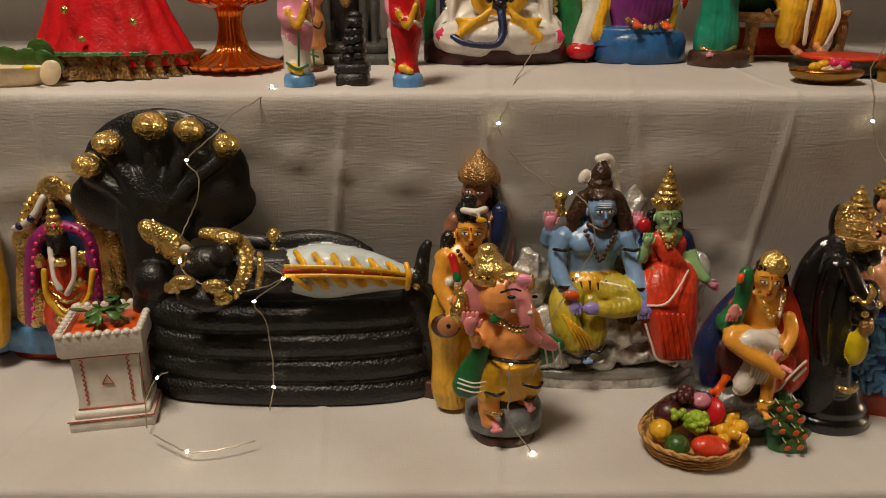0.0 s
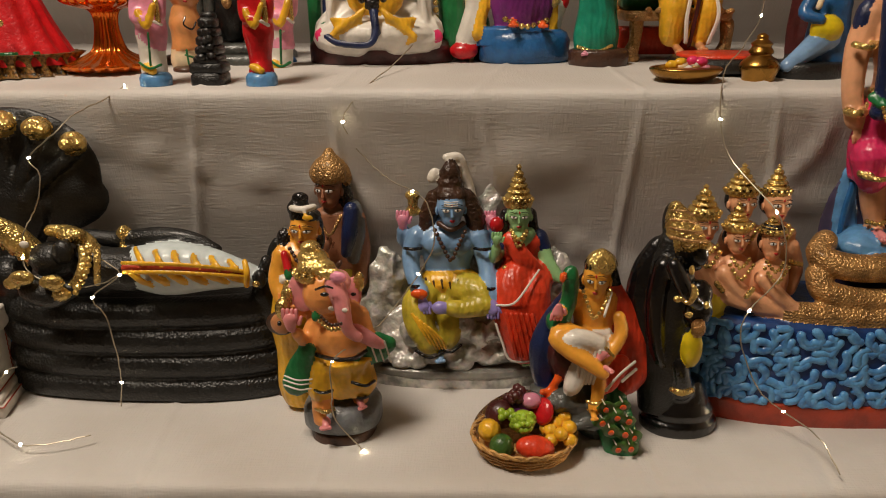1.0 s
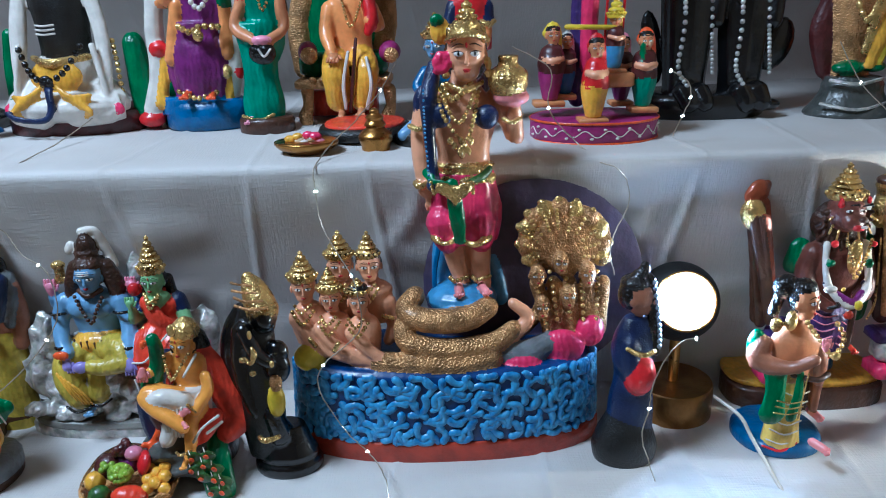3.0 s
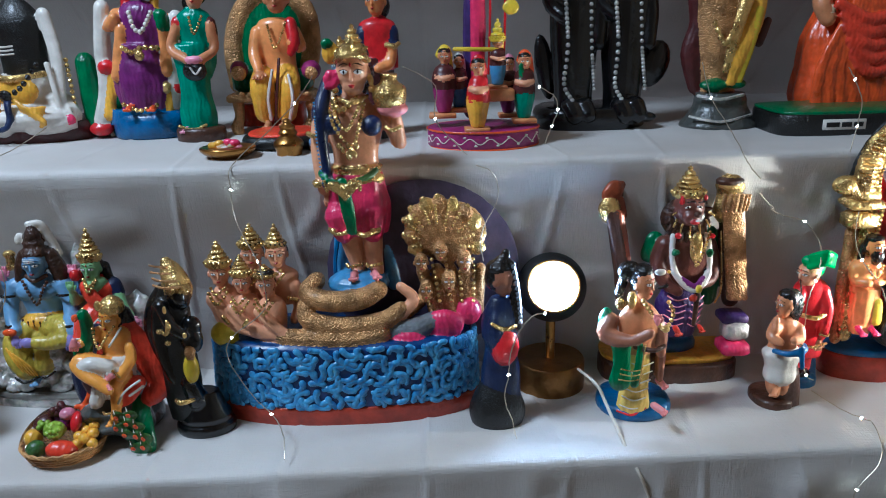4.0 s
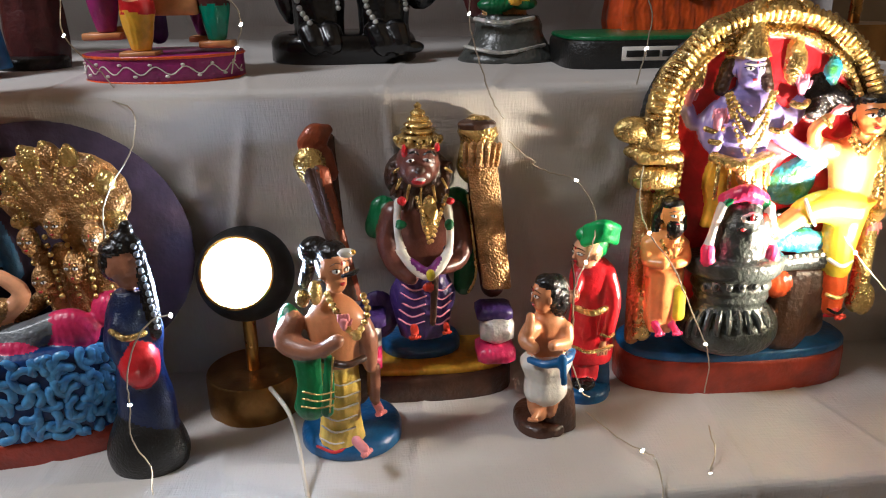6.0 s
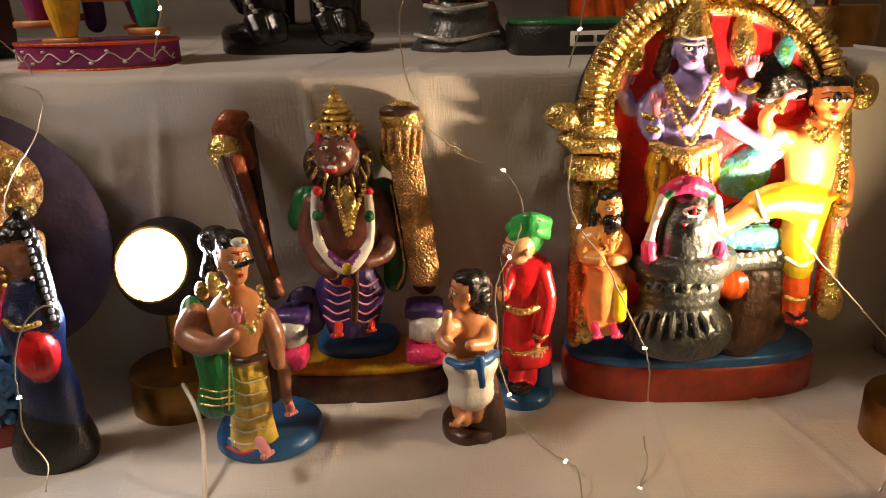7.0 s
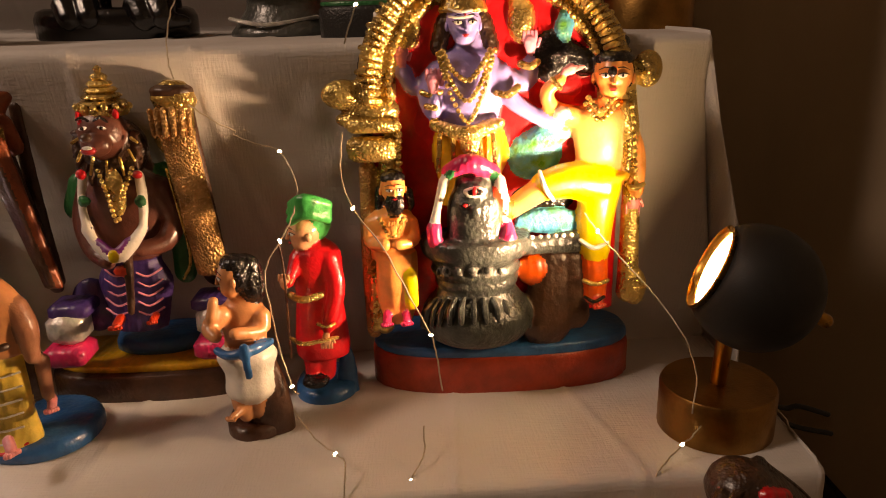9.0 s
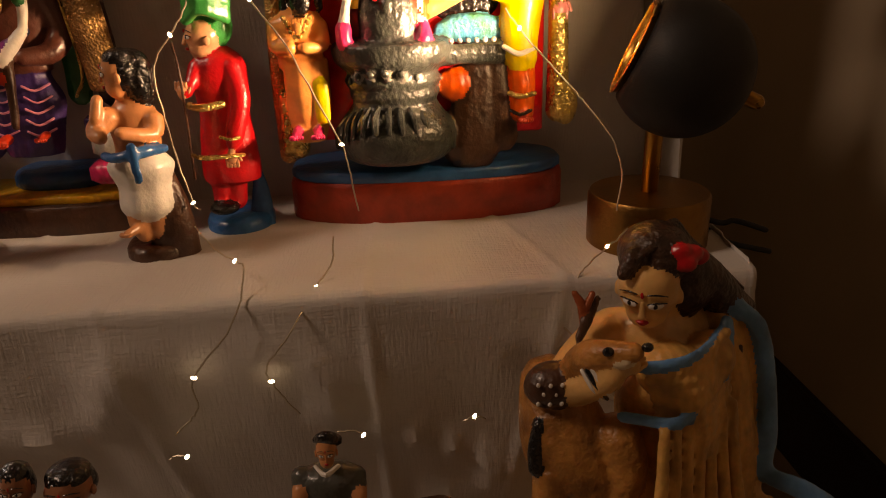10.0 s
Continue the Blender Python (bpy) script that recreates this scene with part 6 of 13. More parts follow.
s.tube(GREEN, [(0.494, 0.629, 0.896, 0.005), (0.502, 0.619, 0.889, 0.0036), (0.51, 0.615, 0.889, 0.0028)], 0.5)
s.tube(LEAFGREEN, [(0.537, 0.617, 0.889, 0.0032), (0.549, 0.625, 0.891, 0.0045), (0.557, 0.633, 0.897, 0.004)], 0.5)
s.beads(GOLD, [(0.499, 0.619, 0.889), (0.502, 0.613, 0.878), (0.508, 0.615, 0.889)], 0.002, 1.6)
s.beads(GOLD, [(0.509, 0.619, 0.889), (0.511, 0.613, 0.878), (0.515, 0.615, 0.889)], 0.002, 1.6)
s.beads(GOLD, [(0.519, 0.619, 0.889), (0.52, 0.613, 0.878), (0.523, 0.615, 0.889)], 0.002, 1.6)
s.beads(GOLD, [(0.529, 0.619, 0.889), (0.529, 0.613, 0.878), (0.53, 0.615, 0.889)], 0.002, 1.6)
s.beads(GOLD, [(0.539, 0.619, 0.889), (0.539, 0.613, 0.878), (0.537, 0.615, 0.889)], 0.002, 1.6)
s.lathe(SKIN, (0.532, 0.655), [(0.889, 0.027), (0.904, 0.026), (0.918, 0.027), (0.932, 0.031), (0.951, 0.033), (0.964, 0.0248), (0.975, 0.0176), (0.982, 0.011), (0.991, 0.01)], 0.58)
s.ball(NAVY, (0.51, 0.629, 0.95), (0.0112, 0.008, 0.012))
s.ball(NAVY, (0.554, 0.633, 0.947), (0.012, 0.01, 0.012))
s.beads(GOLD, [(0.506, 0.639, 0.974), (0.514, 0.619, 0.949), (0.532, 0.619, 0.927), (0.541, 0.621, 0.948), (0.547, 0.639, 0.973)], 0.0024, 1.5)
s.beads(GOLD, [(0.511, 0.637, 0.976), (0.517, 0.619, 0.957), (0.527, 0.617, 0.945), (0.536, 0.619, 0.957), (0.545, 0.637, 0.976)], 0.0024, 1.5)
s.beads(GOLD, [(0.513, 0.635, 0.978), (0.522, 0.621, 0.966), (0.539, 0.635, 0.978)], 0.0035, 1.5)
s.ball(GOLD, (0.519, 0.615, 0.928), (0.0035, 0.003, 0.004), seg=8)
s.ball(GOLD, (0.523, 0.615, 0.923), (0.0028, 0.0024, 0.004), seg=8)
s.ball(GOLD, (0.527, 0.615, 0.918), (0.0028, 0.0024, 0.005), seg=8)
s.ball(GOLD, (0.529, 0.615, 0.928), (0.0028, 0.0024, 0.004), seg=8)
s.ball(GOLD, (0.532, 0.615, 0.923), (0.0035, 0.003, 0.005), seg=8)
s.ball(GOLD, (0.536, 0.615, 0.918), (0.0028, 0.0024, 0.005), seg=8)
s.ball(GOLD, (0.538, 0.615, 0.928), (0.0028, 0.0024, 0.004), seg=8)
s.ball(GOLD, (0.529, 0.619, 0.916), (0.004, 0.003, 0.006))
s.tube(SKIN, [(0.499, 0.663, 0.964, 0.013), (0.491, 0.661, 0.932, 0.011), (0.49, 0.657, 0.899, 0.0095), (0.494, 0.651, 0.871, 0.0085)])
s.ball(NAVY, (0.494, 0.661, 0.955), (0.0112, 0.0096, 0.0208))
s.tube(GOLD, [(0.48, 0.647, 0.938, 0.0032), (0.489, 0.637, 0.936, 0.0032), (0.497, 0.647, 0.938, 0.004)])
s.tube(GOLD, [(0.483, 0.647, 0.881, 0.0035), (0.488, 0.637, 0.88, 0.004), (0.498, 0.643, 0.881, 0.0035)])
s.hand(SKIN, (0.497, 0.647, 0.863), 0.0072, (0.2, 0, -1), (1, 0, 0))
s.tube(NAVY, [(0.506, 0.649, 0.995, 0.0072), (0.499, 0.631, 0.966, 0.0085), (0.499, 0.629, 0.931, 0.006), (0.501, 0.629, 0.899, 0.0056), (0.502, 0.629, 0.882, 0.008)])
s.beads(SKYBLUE, [(0.495, 0.613, 0.979), (0.495, 0.611, 0.941), (0.498, 0.611, 0.888)], 0.0012, 2.5)
s.tube(SKIN, [(0.564, 0.659, 0.964, 0.0096), (0.579, 0.655, 0.936, 0.0105), (0.583, 0.651, 0.923, 0.009), (0.582, 0.645, 0.942, 0.008), (0.582, 0.641, 0.954, 0.006)])
s.tube(GOLD, [(0.57, 0.631, 0.945, 0.0024), (0.577, 0.627, 0.942, 0.0024), (0.586, 0.633, 0.945, 0.0024)])
s.ball(PINKSKIN, (0.578, 0.639, 0.964), (0.018, 0.014, 0.0088))
s.lathe(GOLD, (0.575, 0.641), [(0.964, 0.013), (0.973, 0.018), (0.982, 0.019), (0.989, 0.017), (0.994, 0.01), (0.999, 0.0096), (1.003, 0.01)], 1, ribs=12, amp=0.03)
s.head(SKIN, (0.536, 0.640, 1.005), (0.0182, 0.0182, 0.0265), -2, 4, HAIR, True)
s.tube(SKIN, [(0.533, 0.655, 0.975, 0.010), (0.535, 0.648, 0.992, 0.0095)])
s.ball(HAIR, (0.536, 0.662, 1.000), (0.022, 0.014, 0.026))
s.tube(GOLD, [(0.518, 0.632, 1.018, 0.0032), (0.528, 0.619, 1.024, 0.0036), (0.545, 0.619, 1.024, 0.0036), (0.555, 0.632, 1.018, 0.0032)])
for k in range(7):
    s.ball(GOLD, (0.521 + 0.005 * k, 0.621 + 0.0009 * (k - 3) ** 2, 1.031 - 0.0006 * (k - 3) ** 2), (0.0034, 0.003, 0.0058), seg=8)
s.ball(GOLD, (0.536, 0.618, 1.034), (0.0052, 0.0034, 0.0105))
s.crown(GOLD, (0.537, 0.645, 1.026), 0.0135, 0.030, 0, 0, 4)
s.ball(YELLOW, (0.512, 0.646, 1.026), (0.010, 0.007, 0.013))
s.ball(GREEN, (0.509, 0.642, 1.036), (0.007, 0.005, 0.006))
for k in range(6):
    s.ball(PINK, (0.513 + 0.005 * math.cos(k), 0.634, 0.998 + 0.006 * math.sin(k)), (0.0052, 0.005, 0.006), seg=8)
for k in (0.516, 0.556):
    s.ball(GOLD, (k, 0.634, 0.996), (0.0032, 0.0034, 0.0072))
    s.ball(GOLD, (k, 0.634, 0.987), (0.004, 0.004, 0.004))
s.tube(GOLD, [(0.516, 0.639, 0.979, 0.0026), (0.533, 0.627, 0.973, 0.0035), (0.551, 0.639, 0.979, 0.0026)])
s.turn = None
s.ball(DULLGOLD, (0.652, 0.671, 0.816), (0.046, 0.007, 0.039))
s.ball(GOLD, (0.613, 0.659, 0.801), (0.0095, 0.008, 0.011))
s.ball(GOLD, (0.606, 0.657, 0.799), (0.0045, 0.004, 0.005), seg=8)
s.tube(DULLGOLD, [(0.614, 0.661, 0.8, 0.0085), (0.628, 0.657, 0.803, 0.0075), (0.65, 0.657, 0.78, 0.005)], 0.7)
s.beads(GOLD, [(0.609, 0.649, 0.804), (0.622, 0.645, 0.807)], 0.002, 1.9)
s.ball(DULLGOLD, (0.607, 0.659, 0.816), (0.0095, 0.008, 0.0132))
s.ball(GOLD, (0.599, 0.657, 0.817), (0.0045, 0.004, 0.005), seg=8)
s.tube(DULLGOLD, [(0.608, 0.661, 0.815, 0.0085), (0.625, 0.657, 0.811, 0.0075), (0.65, 0.657, 0.78, 0.005)], 0.7)
s.beads(GOLD, [(0.603, 0.649, 0.819), (0.619, 0.645, 0.814)], 0.002, 1.9)
s.ball(GOLD, (0.608, 0.659, 0.831), (0.0095, 0.008, 0.0132))
s.ball(GOLD, (0.6, 0.657, 0.835), (0.0045, 0.004, 0.005), seg=8)
s.tube(DULLGOLD, [(0.609, 0.661, 0.83, 0.0085), (0.625, 0.657, 0.818, 0.0075), (0.65, 0.657, 0.78, 0.005)], 0.7)
s.beads(GOLD, [(0.604, 0.649, 0.833), (0.62, 0.645, 0.821)], 0.002, 1.9)
s.ball(DULLGOLD, (0.615, 0.659, 0.843), (0.0095, 0.008, 0.011))
s.ball(GOLD, (0.608, 0.657, 0.849), (0.0045, 0.004, 0.005), seg=8)
s.tube(DULLGOLD, [(0.616, 0.661, 0.842, 0.0085), (0.629, 0.657, 0.824, 0.0075), (0.65, 0.657, 0.78, 0.005)], 0.7)
s.beads(GOLD, [(0.61, 0.649, 0.845), (0.623, 0.645, 0.827)], 0.002, 1.9)
s.ball(GOLD, (0.626, 0.659, 0.851), (0.0095, 0.008, 0.011))
s.ball(GOLD, (0.622, 0.657, 0.859), (0.0045, 0.004, 0.005), seg=8)
s.tube(DULLGOLD, [(0.627, 0.661, 0.851, 0.0085), (0.635, 0.657, 0.828, 0.0075), (0.65, 0.657, 0.78, 0.005)], 0.7)
s.beads(GOLD, [(0.622, 0.649, 0.853), (0.63, 0.645, 0.832)], 0.002, 1.9)
s.ball(DULLGOLD, (0.641, 0.659, 0.854), (0.0095, 0.008, 0.011))
s.ball(GOLD, (0.639, 0.657, 0.862), (0.0045, 0.004, 0.005), seg=8)
s.tube(DULLGOLD, [(0.642, 0.661, 0.853, 0.0085), (0.644, 0.657, 0.83, 0.0075), (0.65, 0.657, 0.78, 0.005)], 0.7)
s.beads(GOLD, [(0.636, 0.649, 0.856), (0.638, 0.645, 0.833)], 0.002, 1.9)
s.ball(GOLD, (0.657, 0.659, 0.851), (0.0076, 0.0064, 0.011))
s.ball(GOLD, (0.657, 0.657, 0.859), (0.0045, 0.004, 0.005), seg=8)
s.tube(DULLGOLD, [(0.658, 0.661, 0.85, 0.0085), (0.653, 0.657, 0.828, 0.0075), (0.65, 0.657, 0.78, 0.005)], 0.7)
s.beads(GOLD, [(0.652, 0.649, 0.853), (0.647, 0.645, 0.831)], 0.0016, 1.9)
s.ball(DULLGOLD, (0.671, 0.659, 0.842), (0.0095, 0.008, 0.011))
s.ball(GOLD, (0.674, 0.657, 0.849), (0.0036, 0.0032, 0.005), seg=8)
s.tube(DULLGOLD, [(0.672, 0.661, 0.842, 0.0085), (0.66, 0.657, 0.824, 0.0075), (0.65, 0.657, 0.78, 0.005)], 0.7)
s.beads(GOLD, [(0.665, 0.649, 0.845), (0.654, 0.645, 0.827)], 0.002, 1.9)
s.ball(GOLD, (0.681, 0.659, 0.83), (0.0095, 0.008, 0.011))
s.ball(GOLD, (0.686, 0.657, 0.834), (0.0045, 0.004, 0.005), seg=8)
s.tube(DULLGOLD, [(0.682, 0.661, 0.829, 0.0085), (0.666, 0.657, 0.818, 0.0075), (0.65, 0.657, 0.78, 0.005)], 0.7)
s.beads(GOLD, [(0.676, 0.649, 0.832), (0.66, 0.645, 0.821)], 0.002, 1.9)
s.ball(DULLGOLD, (0.686, 0.659, 0.815), (0.0095, 0.008, 0.011))
s.ball(GOLD, (0.692, 0.657, 0.816), (0.0045, 0.004, 0.005), seg=8)
s.tube(DULLGOLD, [(0.687, 0.661, 0.814, 0.0085), (0.669, 0.657, 0.81, 0.0075), (0.65, 0.657, 0.78, 0.005)], 0.7)
s.beads(GOLD, [(0.681, 0.649, 0.818), (0.663, 0.645, 0.814)], 0.002, 1.9)
s.ball(GOLD, (0.685, 0.659, 0.8), (0.0095, 0.008, 0.011))
s.ball(GOLD, (0.691, 0.657, 0.799), (0.0045, 0.004, 0.006), seg=8)
s.tube(DULLGOLD, [(0.686, 0.661, 0.8, 0.0085), (0.668, 0.657, 0.803, 0.0075), (0.65, 0.657, 0.78, 0.005)], 0.7)
s.beads(GOLD, [(0.68, 0.649, 0.803), (0.662, 0.645, 0.806)], 0.002, 1.9)
s.tube(DULLGOLD, [(0.618, 0.659, 0.774, 0.0075), (0.625, 0.655, 0.748, 0.007), (0.632, 0.651, 0.721, 0.0078)])
s.beads(GOLD, [(0.613, 0.649, 0.791), (0.62, 0.645, 0.763), (0.627, 0.641, 0.734)], 0.0025, 2)
s.tube(DULLGOLD, [(0.636, 0.659, 0.774, 0.0075), (0.64, 0.655, 0.748, 0.007), (0.646, 0.651, 0.721, 0.0065)])
s.beads(GOLD, [(0.63, 0.649, 0.791), (0.635, 0.645, 0.762), (0.639, 0.641, 0.734)], 0.0025, 2)
s.tube(DULLGOLD, [(0.653, 0.659, 0.774, 0.0075), (0.655, 0.655, 0.747, 0.007), (0.659, 0.651, 0.721, 0.0065)])
s.beads(GOLD, [(0.646, 0.649, 0.791), (0.65, 0.645, 0.762), (0.652, 0.641, 0.734)], 0.0025, 2)
s.tube(DULLGOLD, [(0.671, 0.659, 0.774, 0.0075), (0.67, 0.655, 0.747, 0.0084), (0.672, 0.651, 0.721, 0.0065)])
s.beads(GOLD, [(0.663, 0.649, 0.79), (0.664, 0.645, 0.762), (0.665, 0.641, 0.733)], 0.0025, 2)
s.tube(DULLGOLD, [(0.688, 0.659, 0.773, 0.0075), (0.685, 0.655, 0.747, 0.0084), (0.685, 0.651, 0.721, 0.0065)])
s.beads(GOLD, [(0.679, 0.649, 0.79), (0.679, 0.645, 0.762), (0.678, 0.641, 0.733)], 0.0025, 2)
s.head(DULLGOLD, (0.618, 0.647, 0.786), (0.0085, 0.0087, 0.012), 0, 0, None, True)
s.head(DULLGOLD, (0.641, 0.647, 0.799), (0.0085, 0.0087, 0.012), 0, 0, None, True)
s.head(DULLGOLD, (0.669, 0.647, 0.786), (0.0085, 0.0087, 0.0144), 0, 0, None, True)
s.head(DULLGOLD, (0.623, 0.647, 0.751), (0.0085, 0.0087, 0.0144), 0, 0, None, True)
s.head(DULLGOLD, (0.65, 0.647, 0.762), (0.0085, 0.0087, 0.0144), 0, 0, None, True)
s.tube(GREY, [(0.579, 0.631, 0.707, 0.013), (0.605, 0.631, 0.707, 0.014), (0.632, 0.637, 0.716, 0.012)])
s.tube(SKIN, [(0.589, 0.635, 0.723, 0.008), (0.608, 0.639, 0.743, 0.0075), (0.592, 0.641, 0.759, 0.006)])
s.ball(PINK, (0.6, 0.621, 0.695), (0.022, 0.01, 0.0168))
s.ball(PINK, (0.642, 0.635, 0.711), (0.025, 0.012, 0.0192))
s.ball(PINK, (0.673, 0.645, 0.723), (0.015, 0.012, 0.017))
s.ball(MAGENTA, (0.591, 0.615, 0.687), (0.015, 0.006, 0.0096))
s.done("ocean_group_figurine", "large painted figurine group standing on blue waves and red base", "figurine", wobble=0.0004, voxel=0.0015)

s = Sculpt()
s.lathe(BLACK, (0.703, 0.6), [(0.6, 0.0276), (0.6, 0.03), (0.615, 0.0336), (0.632, 0.0294), (0.654, 0.0192)], 0.8)
s.lathe(NAVY, (0.707, 0.6), [(0.631, 0.0238), (0.668, 0.0224), (0.697, 0.018), (0.724, 0.0224), (0.745, 0.018), (0.759, 0.0108)], 0.75)
s.ball(RED, (0.711, 0.588, 0.702), (0.0162, 0.0144, 0.0224))
s.ball(NAVY, (0.701, 0.592, 0.718), (0.012, 0.0144, 0.028))
s.head(DARKSKIN, (0.708, 0.6, 0.78), (0.0147, 0.015, 0.0196), 60, 0, HAIR, False)
s.ball(HAIR, (0.71, 0.6, 0.798), (0.0108, 0.0086, 0.0108))
s.ball(HAIR, (0.713, 0.6, 0.809), (0.0054, 0.0046, 0.007))
s.tube(HAIR, [(0.717, 0.598, 0.799, 0.0063), (0.723, 0.596, 0.766, 0.006), (0.725, 0.594, 0.74, 0.006), (0.726, 0.592, 0.724, 0.0048)])
s.beads(GREY, [(0.72, 0.59, 0.801), (0.726, 0.588, 0.763), (0.729, 0.588, 0.729)], 0.0024, 2)
s.tube(NAVY, [(0.695, 0.598, 0.739, 0.0078), (0.692, 0.592, 0.715, 0.0072), (0.704, 0.584, 0.711, 0.007)])
s.tube(GOLD, [(0.696, 0.582, 0.733, 0.0024), (0.709, 0.574, 0.73, 0.0028), (0.722, 0.58, 0.731, 0.0024)])
s.done("dark_kneeling_figurine", "small dark figurine with braid and red sash on black base", "figurine", wobble=0.0004, voxel=0.0015)

s = Sculpt()
s.slab(BLUE, (0.871, 0.627), 0.044, 0.044, 0.6, 0.616, 2.2, 0.008)
s.lathe(PALEYELLOW, (0.864, 0.6), [(0.6, 0.018), (0.61, 0.02), (0.637, 0.0168), (0.662, 0.0168), (0.682, 0.016), (0.694, 0.019)], 0.75, ribs=10, amp=0.03)
s.tube(WHITE, [(0.854, 0.592, 0.677, 0.0008), (0.866, 0.585, 0.674, 0.0008), (0.882, 0.59, 0.676, 0.0008)], seg=6, per=3)
s.tube(WHITE, [(0.852, 0.592, 0.666, 0.001), (0.865, 0.585, 0.663, 0.0008), (0.881, 0.59, 0.665, 0.0008)], seg=6, per=3)
s.tube(WHITE, [(0.851, 0.592, 0.655, 0.0008), (0.863, 0.585, 0.652, 0.001), (0.879, 0.59, 0.654, 0.001)], seg=6, per=3)
s.tube(WHITE, [(0.849, 0.592, 0.644, 0.001), (0.862, 0.585, 0.641, 0.0008), (0.878, 0.59, 0.643, 0.0008)], seg=6, per=3)
s.tube(WHITE, [(0.848, 0.592, 0.633, 0.0008), (0.86, 0.585, 0.63, 0.001), (0.876, 0.59, 0.631, 0.001)], seg=6, per=3)
s.tube(WHITE, [(0.846, 0.592, 0.621, 0.0008), (0.859, 0.585, 0.619, 0.0008), (0.875, 0.59, 0.62, 0.0008)], seg=6, per=3)
s.tube(RED, [(0.843, 0.592, 0.613, 0.0012), (0.859, 0.585, 0.611, 0.0015), (0.876, 0.59, 0.617, 0.0015)], seg=6)
s.lathe(TANSKIN, (0.865, 0.598), [(0.688, 0.019), (0.703, 0.02), (0.717, 0.023), (0.731, 0.023), (0.743, 0.0152), (0.75, 0.0064), (0.759, 0.006)], 0.65)
s.tube(DARKSKIN, [(0.832, 0.596, 0.729, 0.0096), (0.827, 0.59, 0.713, 0.011), (0.85, 0.574, 0.712, 0.0068), (0.869, 0.564, 0.725, 0.0056)])
s.hand(PINKSKIN, (0.874, 0.56, 0.74), 0.0056, (0, 0, 1), (1, 0, 0))
s.tube(DARKSKIN, [(0.884, 0.598, 0.726, 0.0085), (0.89, 0.596, 0.708, 0.0085), (0.891, 0.594, 0.685, 0.0056)])
s.ball(GREEN, (0.828, 0.6, 0.722), (0.0096, 0.0096, 0.02))
s.tube(GREEN, [(0.842, 0.582, 0.703, 0.012), (0.843, 0.58, 0.68, 0.0104), (0.842, 0.58, 0.658, 0.014)], 0.45)
s.tube(GREEN, [(0.86, 0.57, 0.708, 0.0036), (0.859, 0.568, 0.686, 0.005), (0.856, 0.57, 0.659, 0.0055)], 0.5)
s.tube(GOLD, [(0.839, 0.566, 0.681, 0.0009), (0.851, 0.564, 0.679, 0.0007), (0.864, 0.564, 0.681, 0.0007)], seg=6)
s.tube(GOLD, [(0.838, 0.566, 0.675, 0.0009), (0.85, 0.564, 0.673, 0.0007), (0.863, 0.564, 0.675, 0.0009)], seg=6)
s.tube(GOLD, [(0.837, 0.566, 0.668, 0.0009), (0.849, 0.564, 0.667, 0.0007), (0.862, 0.564, 0.669, 0.0009)], seg=6)
s.tube(GOLD, [(0.864, 0.564, 0.711, 0.0008), (0.859, 0.562, 0.664, 0.0008)], seg=6)
s.tube(BROWN, [(0.856, 0.576, 0.703, 0.0028), (0.873, 0.564, 0.704, 0.0028), (0.887, 0.572, 0.705, 0.0028)])
s.ball(BROWN, (0.88, 0.61, 0.666), (0.012, 0.01, 0.025))
s.head(TANSKIN, (0.867, 0.594, 0.772), (0.0116, 0.0118, 0.02), 35, 0, HAIR, True)
s.ball(HAIR, (0.852, 0.604, 0.784), (0.0136, 0.0102, 0.012))
s.tube(HAIR, [(0.848, 0.606, 0.775, 0.006), (0.842, 0.604, 0.757, 0.0056)])
s.ball(WHITE, (0.878, 0.574, 0.792), (0.0072, 0.0032, 0.004))
s.ball(YELLOW, (0.884, 0.564, 0.796), (0.002, 0.0012, 0.002))
s.tube(HAIR, [(0.875, 0.568, 0.776, 0.0016), (0.883, 0.566, 0.779, 0.002), (0.886, 0.574, 0.778, 0.0016)], seg=6)
s.beads(GOLD, [(0.861, 0.576, 0.76), (0.87, 0.566, 0.746), (0.882, 0.56, 0.731), (0.892, 0.564, 0.747), (0.889, 0.574, 0.758)], 0.0028, 1.5)
s.ball(GOLD, (0.883, 0.558, 0.732), (0.0048, 0.0038, 0.0048))
s.ball(GOLD, (0.852, 0.586, 0.756), (0.0056, 0.0058, 0.011))
s.ball(GOLD, (0.841, 0.592, 0.749), (0.006, 0.0056, 0.008))
s.foot(PINKSKIN, (0.881, 0.56, 0.63), 0.0176, 35)
s.foot(PINKSKIN, (0.895, 0.6, 0.641), 0.016, 20)
s.tube(DARKSKIN, [(0.894, 0.6, 0.681, 0.0056), (0.893, 0.6, 0.651, 0.0048)])
s.done("moustached_man_figurine", "moustached man figurine in yellow dhoti and green shawl", "figurine", wobble=0.0004, voxel=0.0015)

s = Sculpt()

s.slab(BROWN, (0.937, 0.714), 0.089, 0.042, 0.6, 0.626, 3.2, 0.004)
s.slab(YELLOW, (0.938, 0.722), 0.088, 0.042, 0.626, 0.632, 3.2, 0.002)
s.slab(BLUE, (0.938, 0.73), 0.0396, 0.03, 0.631, 0.647, 2.4, 0.007)
s.foot(SCARLET, (0.93, 0.659, 0.68), 0.016, 0)
s.foot(SCARLET, (0.959, 0.659, 0.683), 0.0128, 0)
s.lathe(VIOLET, (0.939, 0.685), [(0.667, 0.021), (0.689, 0.026), (0.711, 0.03), (0.727, 0.0232), (0.742, 0.024)], 0.6, ribs=8, amp=0.04)
